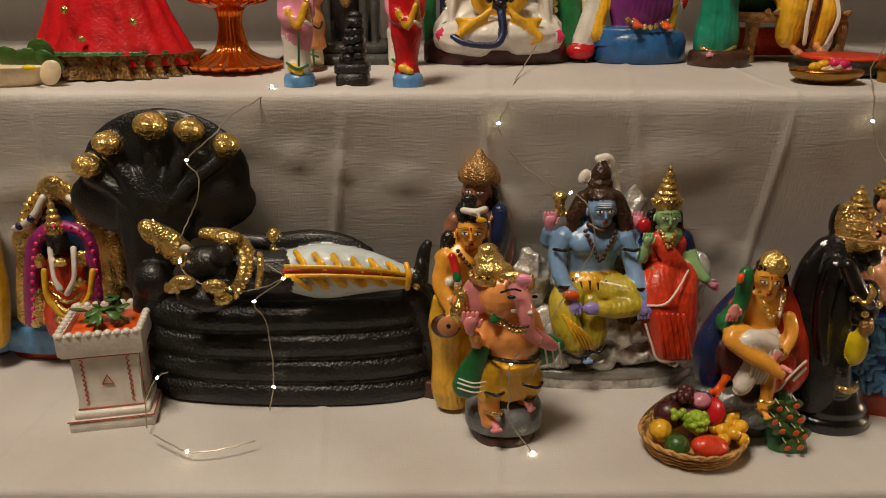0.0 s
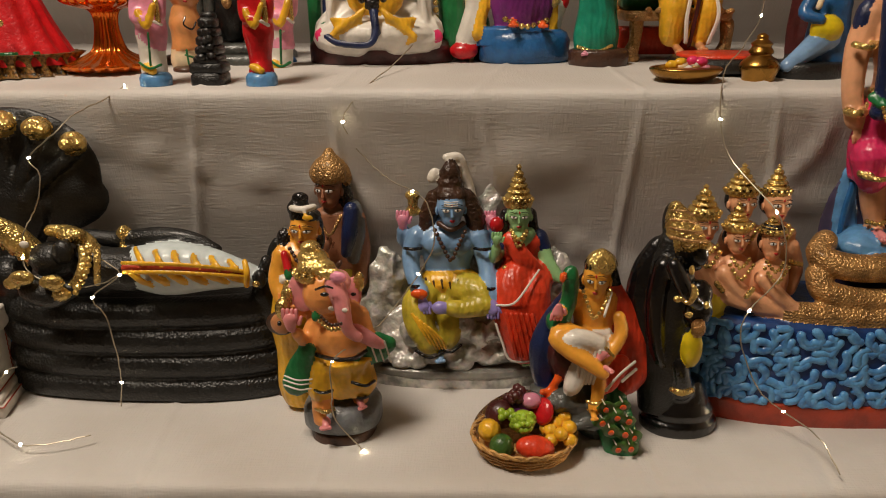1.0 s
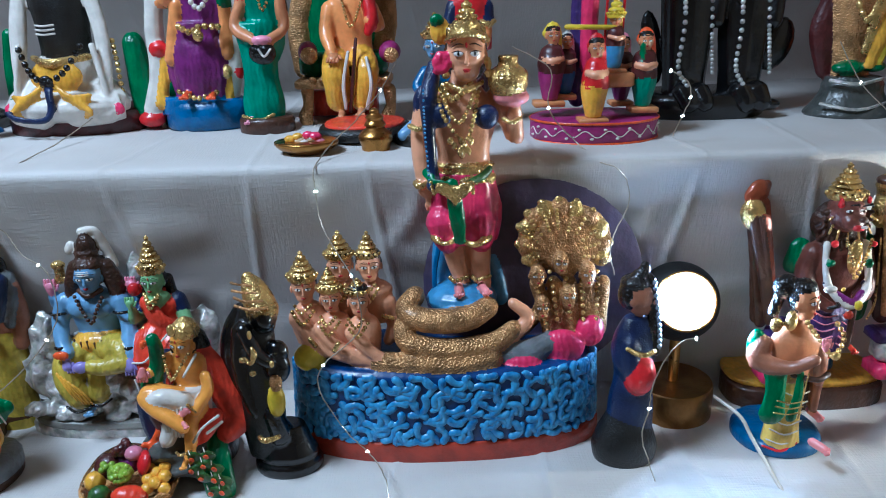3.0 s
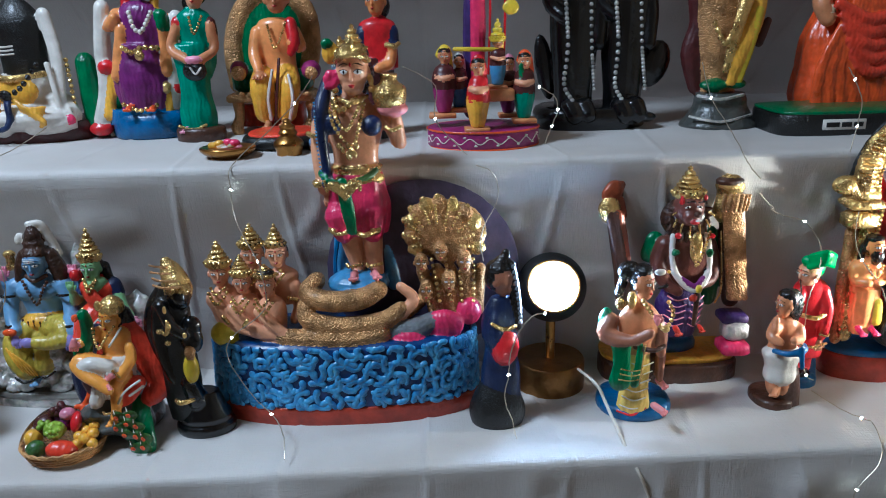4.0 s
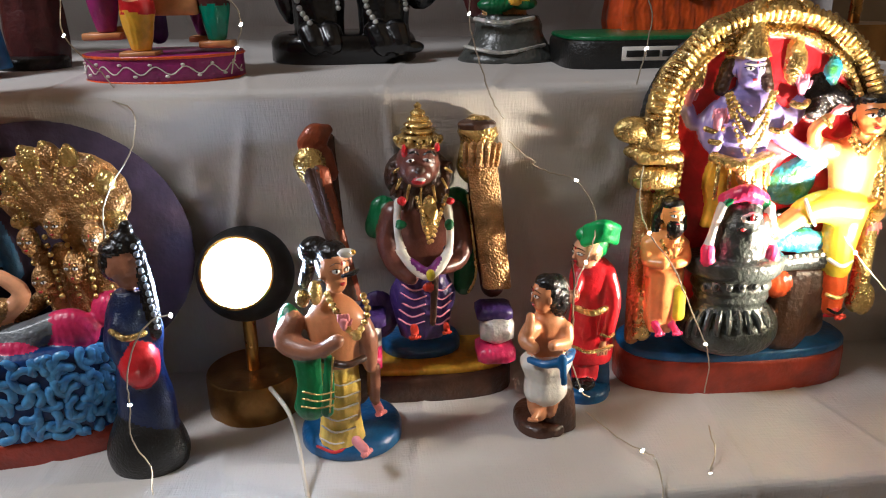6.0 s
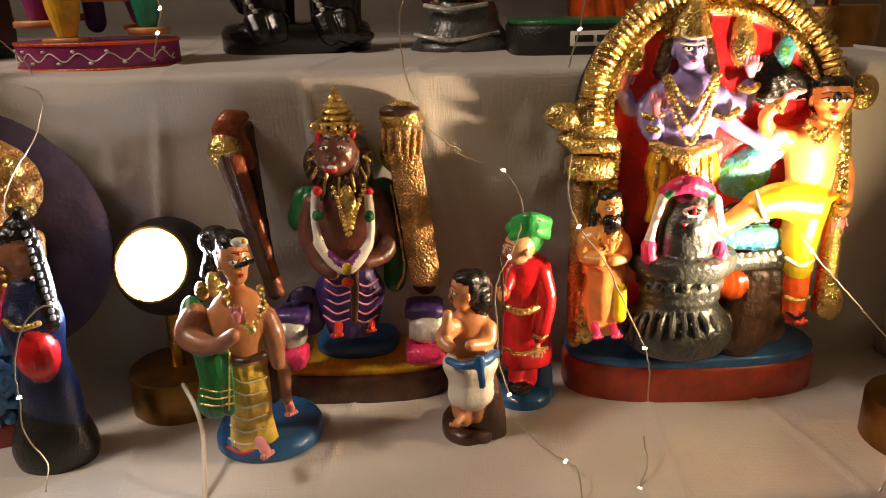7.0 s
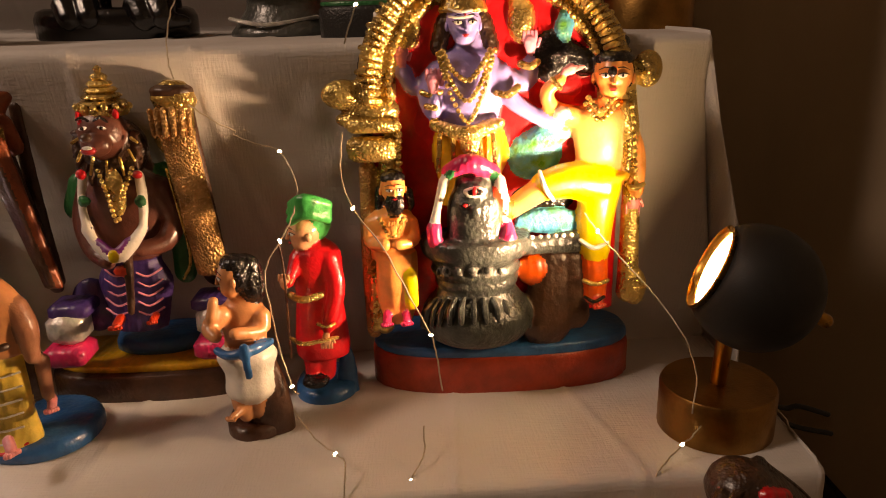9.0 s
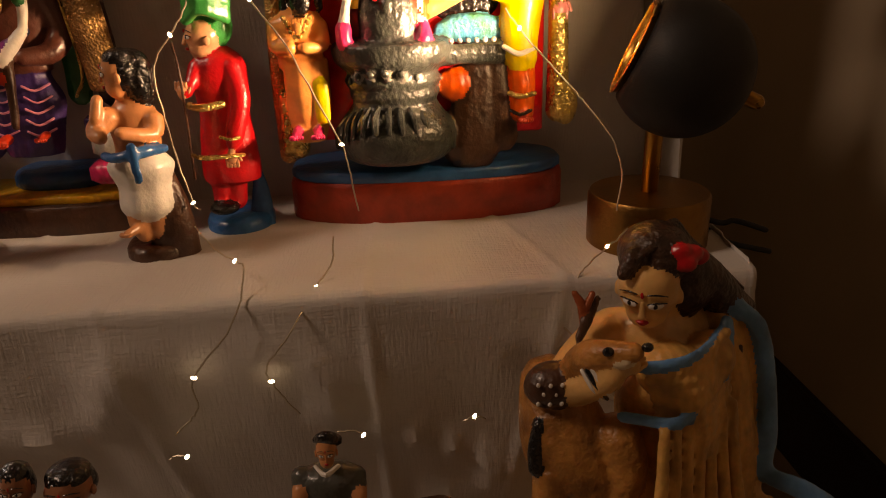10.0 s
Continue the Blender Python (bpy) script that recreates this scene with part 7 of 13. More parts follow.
s.tube(ROSE, [(0.92, 0.673, 0.724, 0.0009), (0.93, 0.667, 0.72, 0.0009), (0.942, 0.665, 0.723, 0.0007)], seg=6, per=3)
s.tube(ROSE, [(0.948, 0.665, 0.723, 0.0009), (0.956, 0.667, 0.719, 0.0009), (0.965, 0.673, 0.723, 0.0009)], seg=6, per=3)
s.tube(ROSE, [(0.919, 0.673, 0.716, 0.0009), (0.93, 0.667, 0.711, 0.0007), (0.941, 0.665, 0.715, 0.0009)], seg=6, per=3)
s.tube(ROSE, [(0.948, 0.665, 0.715, 0.0007), (0.956, 0.667, 0.71, 0.0007), (0.965, 0.673, 0.714, 0.0007)], seg=6, per=3)
s.tube(ROSE, [(0.918, 0.673, 0.707, 0.0009), (0.929, 0.667, 0.703, 0.0009), (0.94, 0.665, 0.707, 0.0009)], seg=6, per=3)
s.tube(ROSE, [(0.947, 0.665, 0.706, 0.0009), (0.955, 0.667, 0.702, 0.0009), (0.964, 0.673, 0.706, 0.0009)], seg=6, per=3)
s.tube(ROSE, [(0.917, 0.673, 0.699, 0.0009), (0.928, 0.667, 0.694, 0.0009), (0.939, 0.665, 0.698, 0.0009)], seg=6, per=3)
s.tube(ROSE, [(0.946, 0.665, 0.698, 0.0009), (0.954, 0.667, 0.693, 0.0009), (0.963, 0.673, 0.697, 0.0009)], seg=6, per=3)
s.tube(ROSE, [(0.916, 0.673, 0.69, 0.0009), (0.927, 0.667, 0.686, 0.0009), (0.939, 0.665, 0.69, 0.0007)], seg=6, per=3)
s.tube(ROSE, [(0.945, 0.665, 0.689, 0.0009), (0.953, 0.667, 0.685, 0.0009), (0.963, 0.673, 0.689, 0.0009)], seg=6, per=3)
s.tube(BROWN, [(0.949, 0.651, 0.745, 0.004), (0.946, 0.647, 0.696, 0.003)])
s.ball(SCARLET, (0.942, 0.647, 0.731), (0.005, 0.0025, 0.005))
s.lathe(LIONSKIN, (0.941, 0.685), [(0.732, 0.024), (0.753, 0.025), (0.773, 0.030), (0.791, 0.031), (0.803, 0.02), (0.81, 0.013)], 0.62)
s.tube(LIONSKIN, [(0.916, 0.683, 0.79, 0.011), (0.908, 0.681, 0.765, 0.01), (0.915, 0.671, 0.743, 0.0085), (0.929, 0.661, 0.734, 0.0065)])
s.tube(LIONSKIN, [(0.968, 0.685, 0.788, 0.011), (0.977, 0.685, 0.762, 0.01), (0.971, 0.673, 0.746, 0.0085), (0.956, 0.659, 0.744, 0.0065)])
s.tube(GREEN, [(0.906, 0.693, 0.792, 0.012), (0.898, 0.691, 0.772, 0.011)], 0.6)
s.tube(GREEN, [(0.971, 0.695, 0.795, 0.015), (0.977, 0.695, 0.774, 0.013), (0.98, 0.695, 0.737, 0.012), (0.978, 0.693, 0.711, 0.01)], 0.5)
s.tube(GOLD, [(0.98, 0.675, 0.805, 0.001), (0.988, 0.679, 0.733, 0.0013), (0.981, 0.677, 0.712, 0.0013)], seg=6)
s.tube(WHITE, [(0.919, 0.655, 0.764, 0.0045), (0.929, 0.649, 0.749, 0.004), (0.941, 0.645, 0.742, 0.004), (0.952, 0.647, 0.749, 0.005), (0.961, 0.653, 0.761, 0.0045)])
s.ball(LEMON, (0.944, 0.635, 0.747), (0.0044, 0.0037, 0.006))
s.tube(PURPLE, [(0.928, 0.651, 0.755, 0.0032), (0.942, 0.643, 0.748, 0.0032), (0.953, 0.649, 0.755, 0.004)])
s.tube(WHITE, [(0.919, 0.665, 0.804, 0.004), (0.917, 0.659, 0.782, 0.0032), (0.92, 0.655, 0.764, 0.004)])
s.ball(RED, (0.922, 0.656, 0.807), (0.004, 0.0028, 0.004))
s.ball(GREEN, (0.921, 0.656, 0.786), (0.005, 0.0035, 0.004))
s.ball(NAVY, (0.92, 0.656, 0.764), (0.005, 0.0035, 0.004))
s.tube(WHITE, [(0.961, 0.667, 0.803, 0.004), (0.963, 0.661, 0.78, 0.004), (0.962, 0.655, 0.763, 0.0032)])
s.ball(RED, (0.963, 0.658, 0.805), (0.004, 0.0028, 0.0032))
s.ball(GREEN, (0.962, 0.658, 0.784), (0.005, 0.0035, 0.004))
s.ball(NAVY, (0.961, 0.658, 0.762), (0.005, 0.0035, 0.004))
s.ball(GOLD, (0.945, 0.657, 0.792), (0.008, 0.004, 0.02))
s.beads(GOLD, [(0.934, 0.657, 0.811), (0.941, 0.651, 0.789), (0.945, 0.651, 0.77), (0.952, 0.651, 0.789), (0.96, 0.657, 0.81)], 0.002, 1.7)
s.ball(LIONSKIN, (0.937, 0.672, 0.836), (0.0185, 0.018, 0.021), seg=18)
s.ball(BROWNHAIR, (0.937, 0.682, 0.822), (0.030, 0.016, 0.026), seg=18)
s.ball(LIONSKIN, (0.937, 0.656, 0.829), (0.0115, 0.008, 0.009))
s.ball(BROWN, (0.937, 0.639, 0.837), (0.0045, 0.0035, 0.0035))
s.ball(LIPS, (0.936, 0.643, 0.827), (0.0065, 0.0035, 0.0035))
s.ball(WHITE, (0.938, 0.637, 0.83), (0.004, 0.0012, 0.0015))
s.ball(EYEWHITE, (0.930, 0.6535, 0.842), (0.0034, 0.0012, 0.0014), (0, -12, 0))
s.ball(HAIR, (0.930, 0.6525, 0.842), (0.0014, 0.001, 0.0014))
s.tube(HAIR, [(0.928, 0.649, 0.849, 0.0008), (0.934, 0.645, 0.851, 0.0012), (0.937, 0.649, 0.848, 0.001)], seg=6, per=2)
s.ball(EYEWHITE, (0.944, 0.6535, 0.842), (0.0034, 0.0012, 0.0014), (0, 12, 0))
s.ball(HAIR, (0.944, 0.6525, 0.842), (0.0014, 0.001, 0.0014))
s.tube(HAIR, [(0.941, 0.649, 0.848, 0.0008), (0.947, 0.645, 0.851, 0.0013), (0.95, 0.649, 0.847, 0.001)], seg=6, per=2)
s.tube(BROWN, [(0.919, 0.675, 0.835, 0.0035), (0.916, 0.669, 0.837, 0.0025), (0.913, 0.673, 0.836, 0.0013)], seg=6, per=3)
s.tube(BROWN, [(0.918, 0.675, 0.83, 0.0035), (0.915, 0.669, 0.829, 0.002), (0.912, 0.673, 0.826, 0.001)], seg=6, per=3)
s.tube(GOLD, [(0.921, 0.665, 0.833, 0.0012), (0.916, 0.663, 0.83, 0.0013)], seg=6, per=2)
s.tube(BROWN, [(0.918, 0.675, 0.826, 0.0035), (0.915, 0.669, 0.821, 0.002), (0.911, 0.673, 0.817, 0.0013)], seg=6, per=3)
s.tube(BROWN, [(0.92, 0.675, 0.822, 0.0028), (0.916, 0.669, 0.813, 0.0025), (0.913, 0.673, 0.808, 0.0013)], seg=6, per=3)
s.tube(GOLD, [(0.922, 0.665, 0.824, 0.0015), (0.918, 0.663, 0.816, 0.0013)], seg=6, per=2)
s.tube(BROWN, [(0.923, 0.675, 0.818, 0.0028), (0.92, 0.669, 0.807, 0.002), (0.917, 0.673, 0.8, 0.001)], seg=6, per=3)
s.tube(BROWN, [(0.927, 0.675, 0.815, 0.0028), (0.924, 0.669, 0.802, 0.0025), (0.922, 0.673, 0.794, 0.001)], seg=6, per=3)
s.tube(GOLD, [(0.929, 0.665, 0.818, 0.0015), (0.926, 0.663, 0.805, 0.001)], seg=6, per=2)
s.tube(BROWN, [(0.931, 0.675, 0.813, 0.0035), (0.93, 0.669, 0.798, 0.0025), (0.928, 0.673, 0.79, 0.001)], seg=6, per=3)
s.tube(BROWN, [(0.937, 0.675, 0.813, 0.0028), (0.936, 0.669, 0.797, 0.0025), (0.935, 0.673, 0.788, 0.001)], seg=6, per=3)
s.tube(GOLD, [(0.939, 0.665, 0.815, 0.0012), (0.938, 0.663, 0.801, 0.001)], seg=6, per=2)
s.tube(BROWN, [(0.942, 0.675, 0.813, 0.0028), (0.943, 0.669, 0.798, 0.002), (0.942, 0.673, 0.789, 0.001)], seg=6, per=3)
s.tube(BROWN, [(0.947, 0.675, 0.815, 0.0035), (0.949, 0.669, 0.801, 0.0025), (0.949, 0.673, 0.793, 0.001)], seg=6, per=3)
s.tube(GOLD, [(0.949, 0.665, 0.817, 0.0015), (0.951, 0.663, 0.804, 0.001)], seg=6, per=2)
s.tube(BROWN, [(0.951, 0.675, 0.817, 0.0035), (0.955, 0.669, 0.806, 0.002), (0.955, 0.673, 0.799, 0.001)], seg=6, per=3)
s.tube(BROWN, [(0.955, 0.675, 0.821, 0.0035), (0.959, 0.669, 0.812, 0.0025), (0.96, 0.673, 0.806, 0.001)], seg=6, per=3)
s.tube(GOLD, [(0.957, 0.665, 0.823, 0.0012), (0.961, 0.663, 0.815, 0.001)], seg=6, per=2)
s.tube(BROWN, [(0.957, 0.675, 0.825, 0.0035), (0.962, 0.669, 0.82, 0.0025), (0.963, 0.673, 0.815, 0.0013)], seg=6, per=3)
s.tube(BROWN, [(0.958, 0.675, 0.829, 0.0035), (0.964, 0.669, 0.828, 0.002), (0.965, 0.673, 0.825, 0.001)], seg=6, per=3)
s.tube(GOLD, [(0.96, 0.665, 0.832, 0.0015), (0.965, 0.663, 0.829, 0.001)], seg=6, per=2)
s.tube(BROWN, [(0.958, 0.675, 0.834, 0.0035), (0.964, 0.669, 0.836, 0.002), (0.965, 0.673, 0.834, 0.001)], seg=6, per=3)
s.tube(BROWN, [(0.952, 0.689, 0.831, 0.007), (0.959, 0.691, 0.811, 0.0056), (0.96, 0.691, 0.791, 0.004)])
s.crown(GOLD, (0.938, 0.678, 0.850), 0.0175, 0.036, 0, 0, 5)
s.ball(RED, (0.925, 0.661, 0.849), (0.0024, 0.0029, 0.006))
s.ball(RED, (0.953, 0.661, 0.851), (0.0024, 0.0026, 0.004))
s.tube(BROWN, [(0.872, 0.674, 0.712, 0.0035), (0.842, 0.674, 0.832, 0.0038)], seg=8, per=2)
s.tube(BROWN, [(0.874, 0.673, 0.712, 0.0035), (0.845, 0.673, 0.833, 0.0038)], seg=8, per=2)
s.tube(BROWN, [(0.876, 0.672, 0.713, 0.0028), (0.849, 0.672, 0.833, 0.003)], seg=8, per=2)
s.tube(BROWN, [(0.877, 0.671, 0.713, 0.0035), (0.852, 0.671, 0.833, 0.003)], seg=8, per=2)
s.tube(COPPER, [(0.879, 0.672, 0.712, 0.0028), (0.854, 0.672, 0.833, 0.0038)], seg=8, per=2)
s.tube(COPPER, [(0.88, 0.673, 0.712, 0.0028), (0.856, 0.673, 0.832, 0.0038)], seg=8, per=2)
s.tube(COPPER, [(0.881, 0.674, 0.711, 0.0035), (0.859, 0.674, 0.832, 0.003)], seg=8, per=2)
s.tube(BROWN, [(0.871, 0.689, 0.705, 0.007), (0.847, 0.689, 0.843, 0.008)], 0.6)
s.tube(DULLGOLD, [(0.996, 0.674, 0.718, 0.0028), (0.981, 0.674, 0.841, 0.0038)], seg=8, per=2)
s.tube(DULLGOLD, [(0.999, 0.673, 0.718, 0.0035), (0.985, 0.673, 0.841, 0.003)], seg=8, per=2)
s.tube(DULLGOLD, [(1.003, 0.672, 0.718, 0.0035), (0.988, 0.672, 0.841, 0.0038)], seg=8, per=2)
s.tube(DULLGOLD, [(1.007, 0.671, 0.719, 0.0035), (0.992, 0.671, 0.841, 0.003)], seg=8, per=2)
s.tube(DULLGOLD, [(1.01, 0.672, 0.718, 0.0035), (0.995, 0.672, 0.841, 0.0038)], seg=8, per=2)
s.tube(DULLGOLD, [(1.014, 0.673, 0.718, 0.0035), (0.998, 0.673, 0.84, 0.0037)], seg=8, per=2)
s.tube(DULLGOLD, [(1.017, 0.674, 0.717, 0.0035), (1.002, 0.674, 0.84, 0.003)], seg=8, per=2)
s.tube(BROWN, [(1.005, 0.689, 0.711, 0.012), (0.99, 0.689, 0.852, 0.0135)], 0.6)
s.tube(GOLD, [(0.987, 0.685, 0.826, 0.0165), (0.989, 0.685, 0.848, 0.0148), (0.99, 0.685, 0.858, 0.0185)], 0.7, seg=16)
s.ball(BROWN, (0.989, 0.685, 0.865), (0.0175, 0.013, 0.006))
s.tube(DULLGOLD, [(0.977, 0.667, 0.833, 0.002), (0.977, 0.665, 0.852, 0.0024)], seg=8, per=2)
s.tube(DULLGOLD, [(0.982, 0.664, 0.834, 0.0025), (0.983, 0.662, 0.852, 0.003)], seg=8, per=2)
s.tube(DULLGOLD, [(0.988, 0.661, 0.834, 0.0025), (0.989, 0.659, 0.853, 0.003)], seg=8, per=2)
s.tube(DULLGOLD, [(0.994, 0.661, 0.834, 0.002), (0.995, 0.659, 0.853, 0.003)], seg=8, per=2)
s.tube(DULLGOLD, [(0.999, 0.664, 0.833, 0.002), (1.001, 0.662, 0.852, 0.0024)], seg=8, per=2)
s.tube(DULLGOLD, [(1.004, 0.667, 0.833, 0.002), (1.006, 0.665, 0.851, 0.0024)], seg=8, per=2)
s.tube(GOLD, [(0.846, 0.679, 0.827, 0.012), (0.844, 0.679, 0.838, 0.014)], 0.7)
s.tube(COPPER, [(0.844, 0.683, 0.852, 0.0104), (0.853, 0.685, 0.859, 0.012), (0.861, 0.689, 0.863, 0.0056)], 0.6)
s.tube(COPPER, [(0.856, 0.685, 0.844, 0.0088), (0.861, 0.687, 0.824, 0.008)], 0.5)
s.tube(BROWN, [(0.861, 0.699, 0.855, 0.005), (0.863, 0.699, 0.771, 0.007), (0.869, 0.697, 0.707, 0.007)], 0.5)
s.box(PINK, (0.882, 0.669, 0.654), (0.035, 0.034, 0.017), (0, 0, 0), 0.006)
s.box(SILVER, (0.884, 0.671, 0.676), (0.031, 0.028, 0.026), (0, 0, 0), 0.008)
s.box(VIOLET, (0.888, 0.677, 0.691), (0.033, 0.03, 0.012), (0, 0, 0), 0.01)
s.box(PINK, (1.005, 0.669, 0.656), (0.035, 0.034, 0.017), (0, 0, 0), 0.006)
s.box(SILVER, (1.006, 0.671, 0.678), (0.031, 0.028, 0.026), (0, 0, 0), 0.008)
s.box(VIOLET, (1.004, 0.677, 0.693), (0.033, 0.03, 0.012), (0, 0, 0), 0.01)
s.ball(VIOLET, (0.897, 0.695, 0.685), (0.02, 0.008, 0.025))
s.done("lion_faced_figurine", "lion-faced figurine between two leaning gold pillars on brown base", "figurine", wobble=0.0004, voxel=0.0015)

s = Sculpt()
s.slab(BROWN, (1.041, 0.629), 0.024, 0.03, 0.6, 0.612, 2.2, 0.004)
s.lathe(BROWN, (1.054, 0.619), [(0.6, 0.018), (0.618, 0.017), (0.645, 0.013), (0.666, 0.0064)], 0.7)
s.tube(TANSKIN, [(1.034, 0.613, 0.644, 0.01), (1.034, 0.611, 0.629, 0.0085), (1.036, 0.609, 0.62, 0.006)])
s.foot(TANSKIN, (1.032, 0.601, 0.624), 0.0136, -35)
s.tube(TANSKIN, [(1.049, 0.615, 0.642, 0.009), (1.046, 0.613, 0.622, 0.007)])
s.lathe(WHITE, (1.041, 0.613), [(0.632, 0.0104), (0.641, 0.019), (0.657, 0.018), (0.672, 0.023), (0.68, 0.0168)], 0.8, ribs=7, amp=0.03)
s.tube(BLUE, [(1.023, 0.597, 0.683, 0.0032), (1.035, 0.585, 0.684, 0.0036), (1.052, 0.587, 0.687, 0.0045), (1.062, 0.605, 0.685, 0.0032)])
s.tube(BLUE, [(1.047, 0.581, 0.692, 0.004), (1.049, 0.579, 0.669, 0.0032)], 0.5)
s.lathe(TANSKIN, (1.041, 0.615), [(0.669, 0.02), (0.684, 0.016), (0.699, 0.0176), (0.71, 0.016), (0.716, 0.011), (0.723, 0.008)], 0.7)
s.tube(TANSKIN, [(1.055, 0.611, 0.704, 0.008), (1.056, 0.603, 0.695, 0.0056), (1.04, 0.587, 0.7, 0.0048)])
s.tube(TANSKIN, [(1.027, 0.607, 0.708, 0.008), (1.02, 0.599, 0.7, 0.007), (1.026, 0.589, 0.697, 0.0048)])
s.tube(TANSKIN, [(1.024, 0.601, 0.721, 0.004), (1.022, 0.597, 0.708, 0.0044)])
s.head(TANSKIN, (1.037, 0.611, 0.735), (0.0104, 0.0106, 0.016), -75, 0, HAIR, True)
s.ball(HAIR, (1.046, 0.615, 0.741), (0.012, 0.0104, 0.0112))
s.tube(HAIR, [(1.048, 0.617, 0.737, 0.012), (1.049, 0.617, 0.722, 0.011), (1.05, 0.617, 0.711, 0.0056)])
s.done("small_devotee_figurine", "small man figurine in white dhoti with folded arms on brown base", "figurine", wobble=0.0004, voxel=0.0015)

s = Sculpt()
s.slab(BLUE, (1.092, 0.682), 0.027, 0.032, 0.6, 0.614, 2.2, 0.006)
s.tube(BLUE, [(1.109, 0.675, 0.598, 0.012), (1.111, 0.677, 0.632, 0.007), (1.109, 0.677, 0.654, 0.003)], 0.6)
s.ball(HAIR, (1.086, 0.651, 0.625), (0.012, 0.01, 0.0054))
s.ball(HAIR, (1.084, 0.657, 0.627), (0.008, 0.0072, 0.0054))
s.tube(RED, [(1.084, 0.661, 0.647, 0.0085), (1.084, 0.659, 0.626, 0.0075)])
s.tube(RED, [(1.096, 0.663, 0.645, 0.0085), (1.095, 0.661, 0.627, 0.0075)])
s.lathe(RED, (1.093, 0.665), [(0.644, 0.022), (0.656, 0.023), (0.678, 0.021), (0.699, 0.019), (0.72, 0.021), (0.735, 0.02), (0.743, 0.013), (0.747, 0.007)], 0.75)
s.tube(RED, [(1.104, 0.657, 0.733, 0.008), (1.109, 0.651, 0.71, 0.0075), (1.104, 0.645, 0.687, 0.007), (1.101, 0.643, 0.678, 0.006)])
s.hand(SKIN, (1.099, 0.641, 0.669), 0.006, (0, 0, -1), (1, 0, 0))
s.tube(GOLD, [(1.094, 0.633, 0.685, 0.0015), (1.101, 0.631, 0.683, 0.0012), (1.107, 0.637, 0.683, 0.0015)], seg=6)
s.tube(RED, [(1.079, 0.659, 0.733, 0.007), (1.074, 0.651, 0.721, 0.0048), (1.072, 0.645, 0.716, 0.0044)])
s.hand(SKIN, (1.069, 0.643, 0.716), 0.0055, (0, 0, 1), (1, 0, 0))
s.tube(GOLD, [(1.073, 0.643, 0.707, 0.003), (1.084, 0.631, 0.707, 0.003), (1.098, 0.637, 0.708, 0.003)])
s.tube(GOLD, [(1.071, 0.639, 0.671, 0.0016), (1.083, 0.627, 0.671, 0.002), (1.108, 0.641, 0.669, 0.0016)], seg=6)
s.tube(BROWN, [(1.067, 0.643, 0.752, 0.001), (1.07, 0.641, 0.726, 0.001), (1.069, 0.643, 0.652, 0.001)], seg=6)
s.head(SKIN, (1.086, 0.661, 0.753), (0.013, 0.0133, 0.015), -70, 0, None, True)
s.ball(TURBAN, (1.094, 0.665, 0.761), (0.0132, 0.012, 0.016))
s.tube(TURBAN, [(1.078, 0.647, 0.767, 0.0045), (1.091, 0.637, 0.774, 0.004), (1.107, 0.649, 0.766, 0.0036)])
s.tube(TURBAN, [(1.079, 0.647, 0.771, 0.0036), (1.091, 0.637, 0.778, 0.004), (1.107, 0.649, 0.77, 0.0036)])
s.tube(TURBAN, [(1.079, 0.647, 0.775, 0.0036), (1.091, 0.637, 0.782, 0.005), (1.107, 0.649, 0.774, 0.0036)])
s.tube(TURBAN, [(1.079, 0.647, 0.78, 0.0036), (1.091, 0.637, 0.786, 0.005), (1.107, 0.649, 0.778, 0.0045)])
s.ball(TURBAN, (1.081, 0.657, 0.771), (0.0085, 0.0062, 0.007))
s.done("red_coat_figurine", "man figurine in red coat and green turban on blue base", "figurine", wobble=0.0004, voxel=0.0015)

s = Sculpt()
s.slab(BRICKRED, (1.249, 0.705), 0.116, 0.047, 0.6, 0.636, 2.7, 0.006)
s.slab(BLUE, (1.249, 0.705), 0.1143, 0.0463, 0.6355, 0.6445, 2.7, 0.005)
s.ball(RED, (1.24, 0.679, 0.86), (0.1025, 0.004, 0.095), seg=28)
s.box(RED, (1.243, 0.68, 0.771), (0.2, 0.008, 0.204), (0, 0, 0), 0.002)
s.ball(BLACK, (1.242, 0.685, 0.854), (0.114, 0.004, 0.1075), seg=28)
s.tube(GOLD, [(1.144, 0.677, 0.857, 0.008), (1.144, 0.677, 0.873, 0.01), (1.147, 0.677, 0.889, 0.01), (1.153, 0.677, 0.904, 0.01), (1.162, 0.677, 0.918, 0.008), (1.173, 0.677, 0.93, 0.008), (1.185, 0.677, 0.94, 0.01), (1.2, 0.677, 0.947, 0.008), (1.215, 0.677, 0.952, 0.01), (1.231, 0.677, 0.955, 0.01), (1.248, 0.677, 0.954, 0.01), (1.265, 0.677, 0.951, 0.008), (1.281, 0.677, 0.946, 0.008), (1.295, 0.677, 0.938, 0.01), (1.309, 0.677, 0.927, 0.01), (1.321, 0.677, 0.915, 0.008), (1.33, 0.677, 0.901, 0.01), (1.338, 0.677, 0.885, 0.008), (1.342, 0.677, 0.869, 0.01), (1.343, 0.677, 0.852, 0.01)], 0.8, per=3)
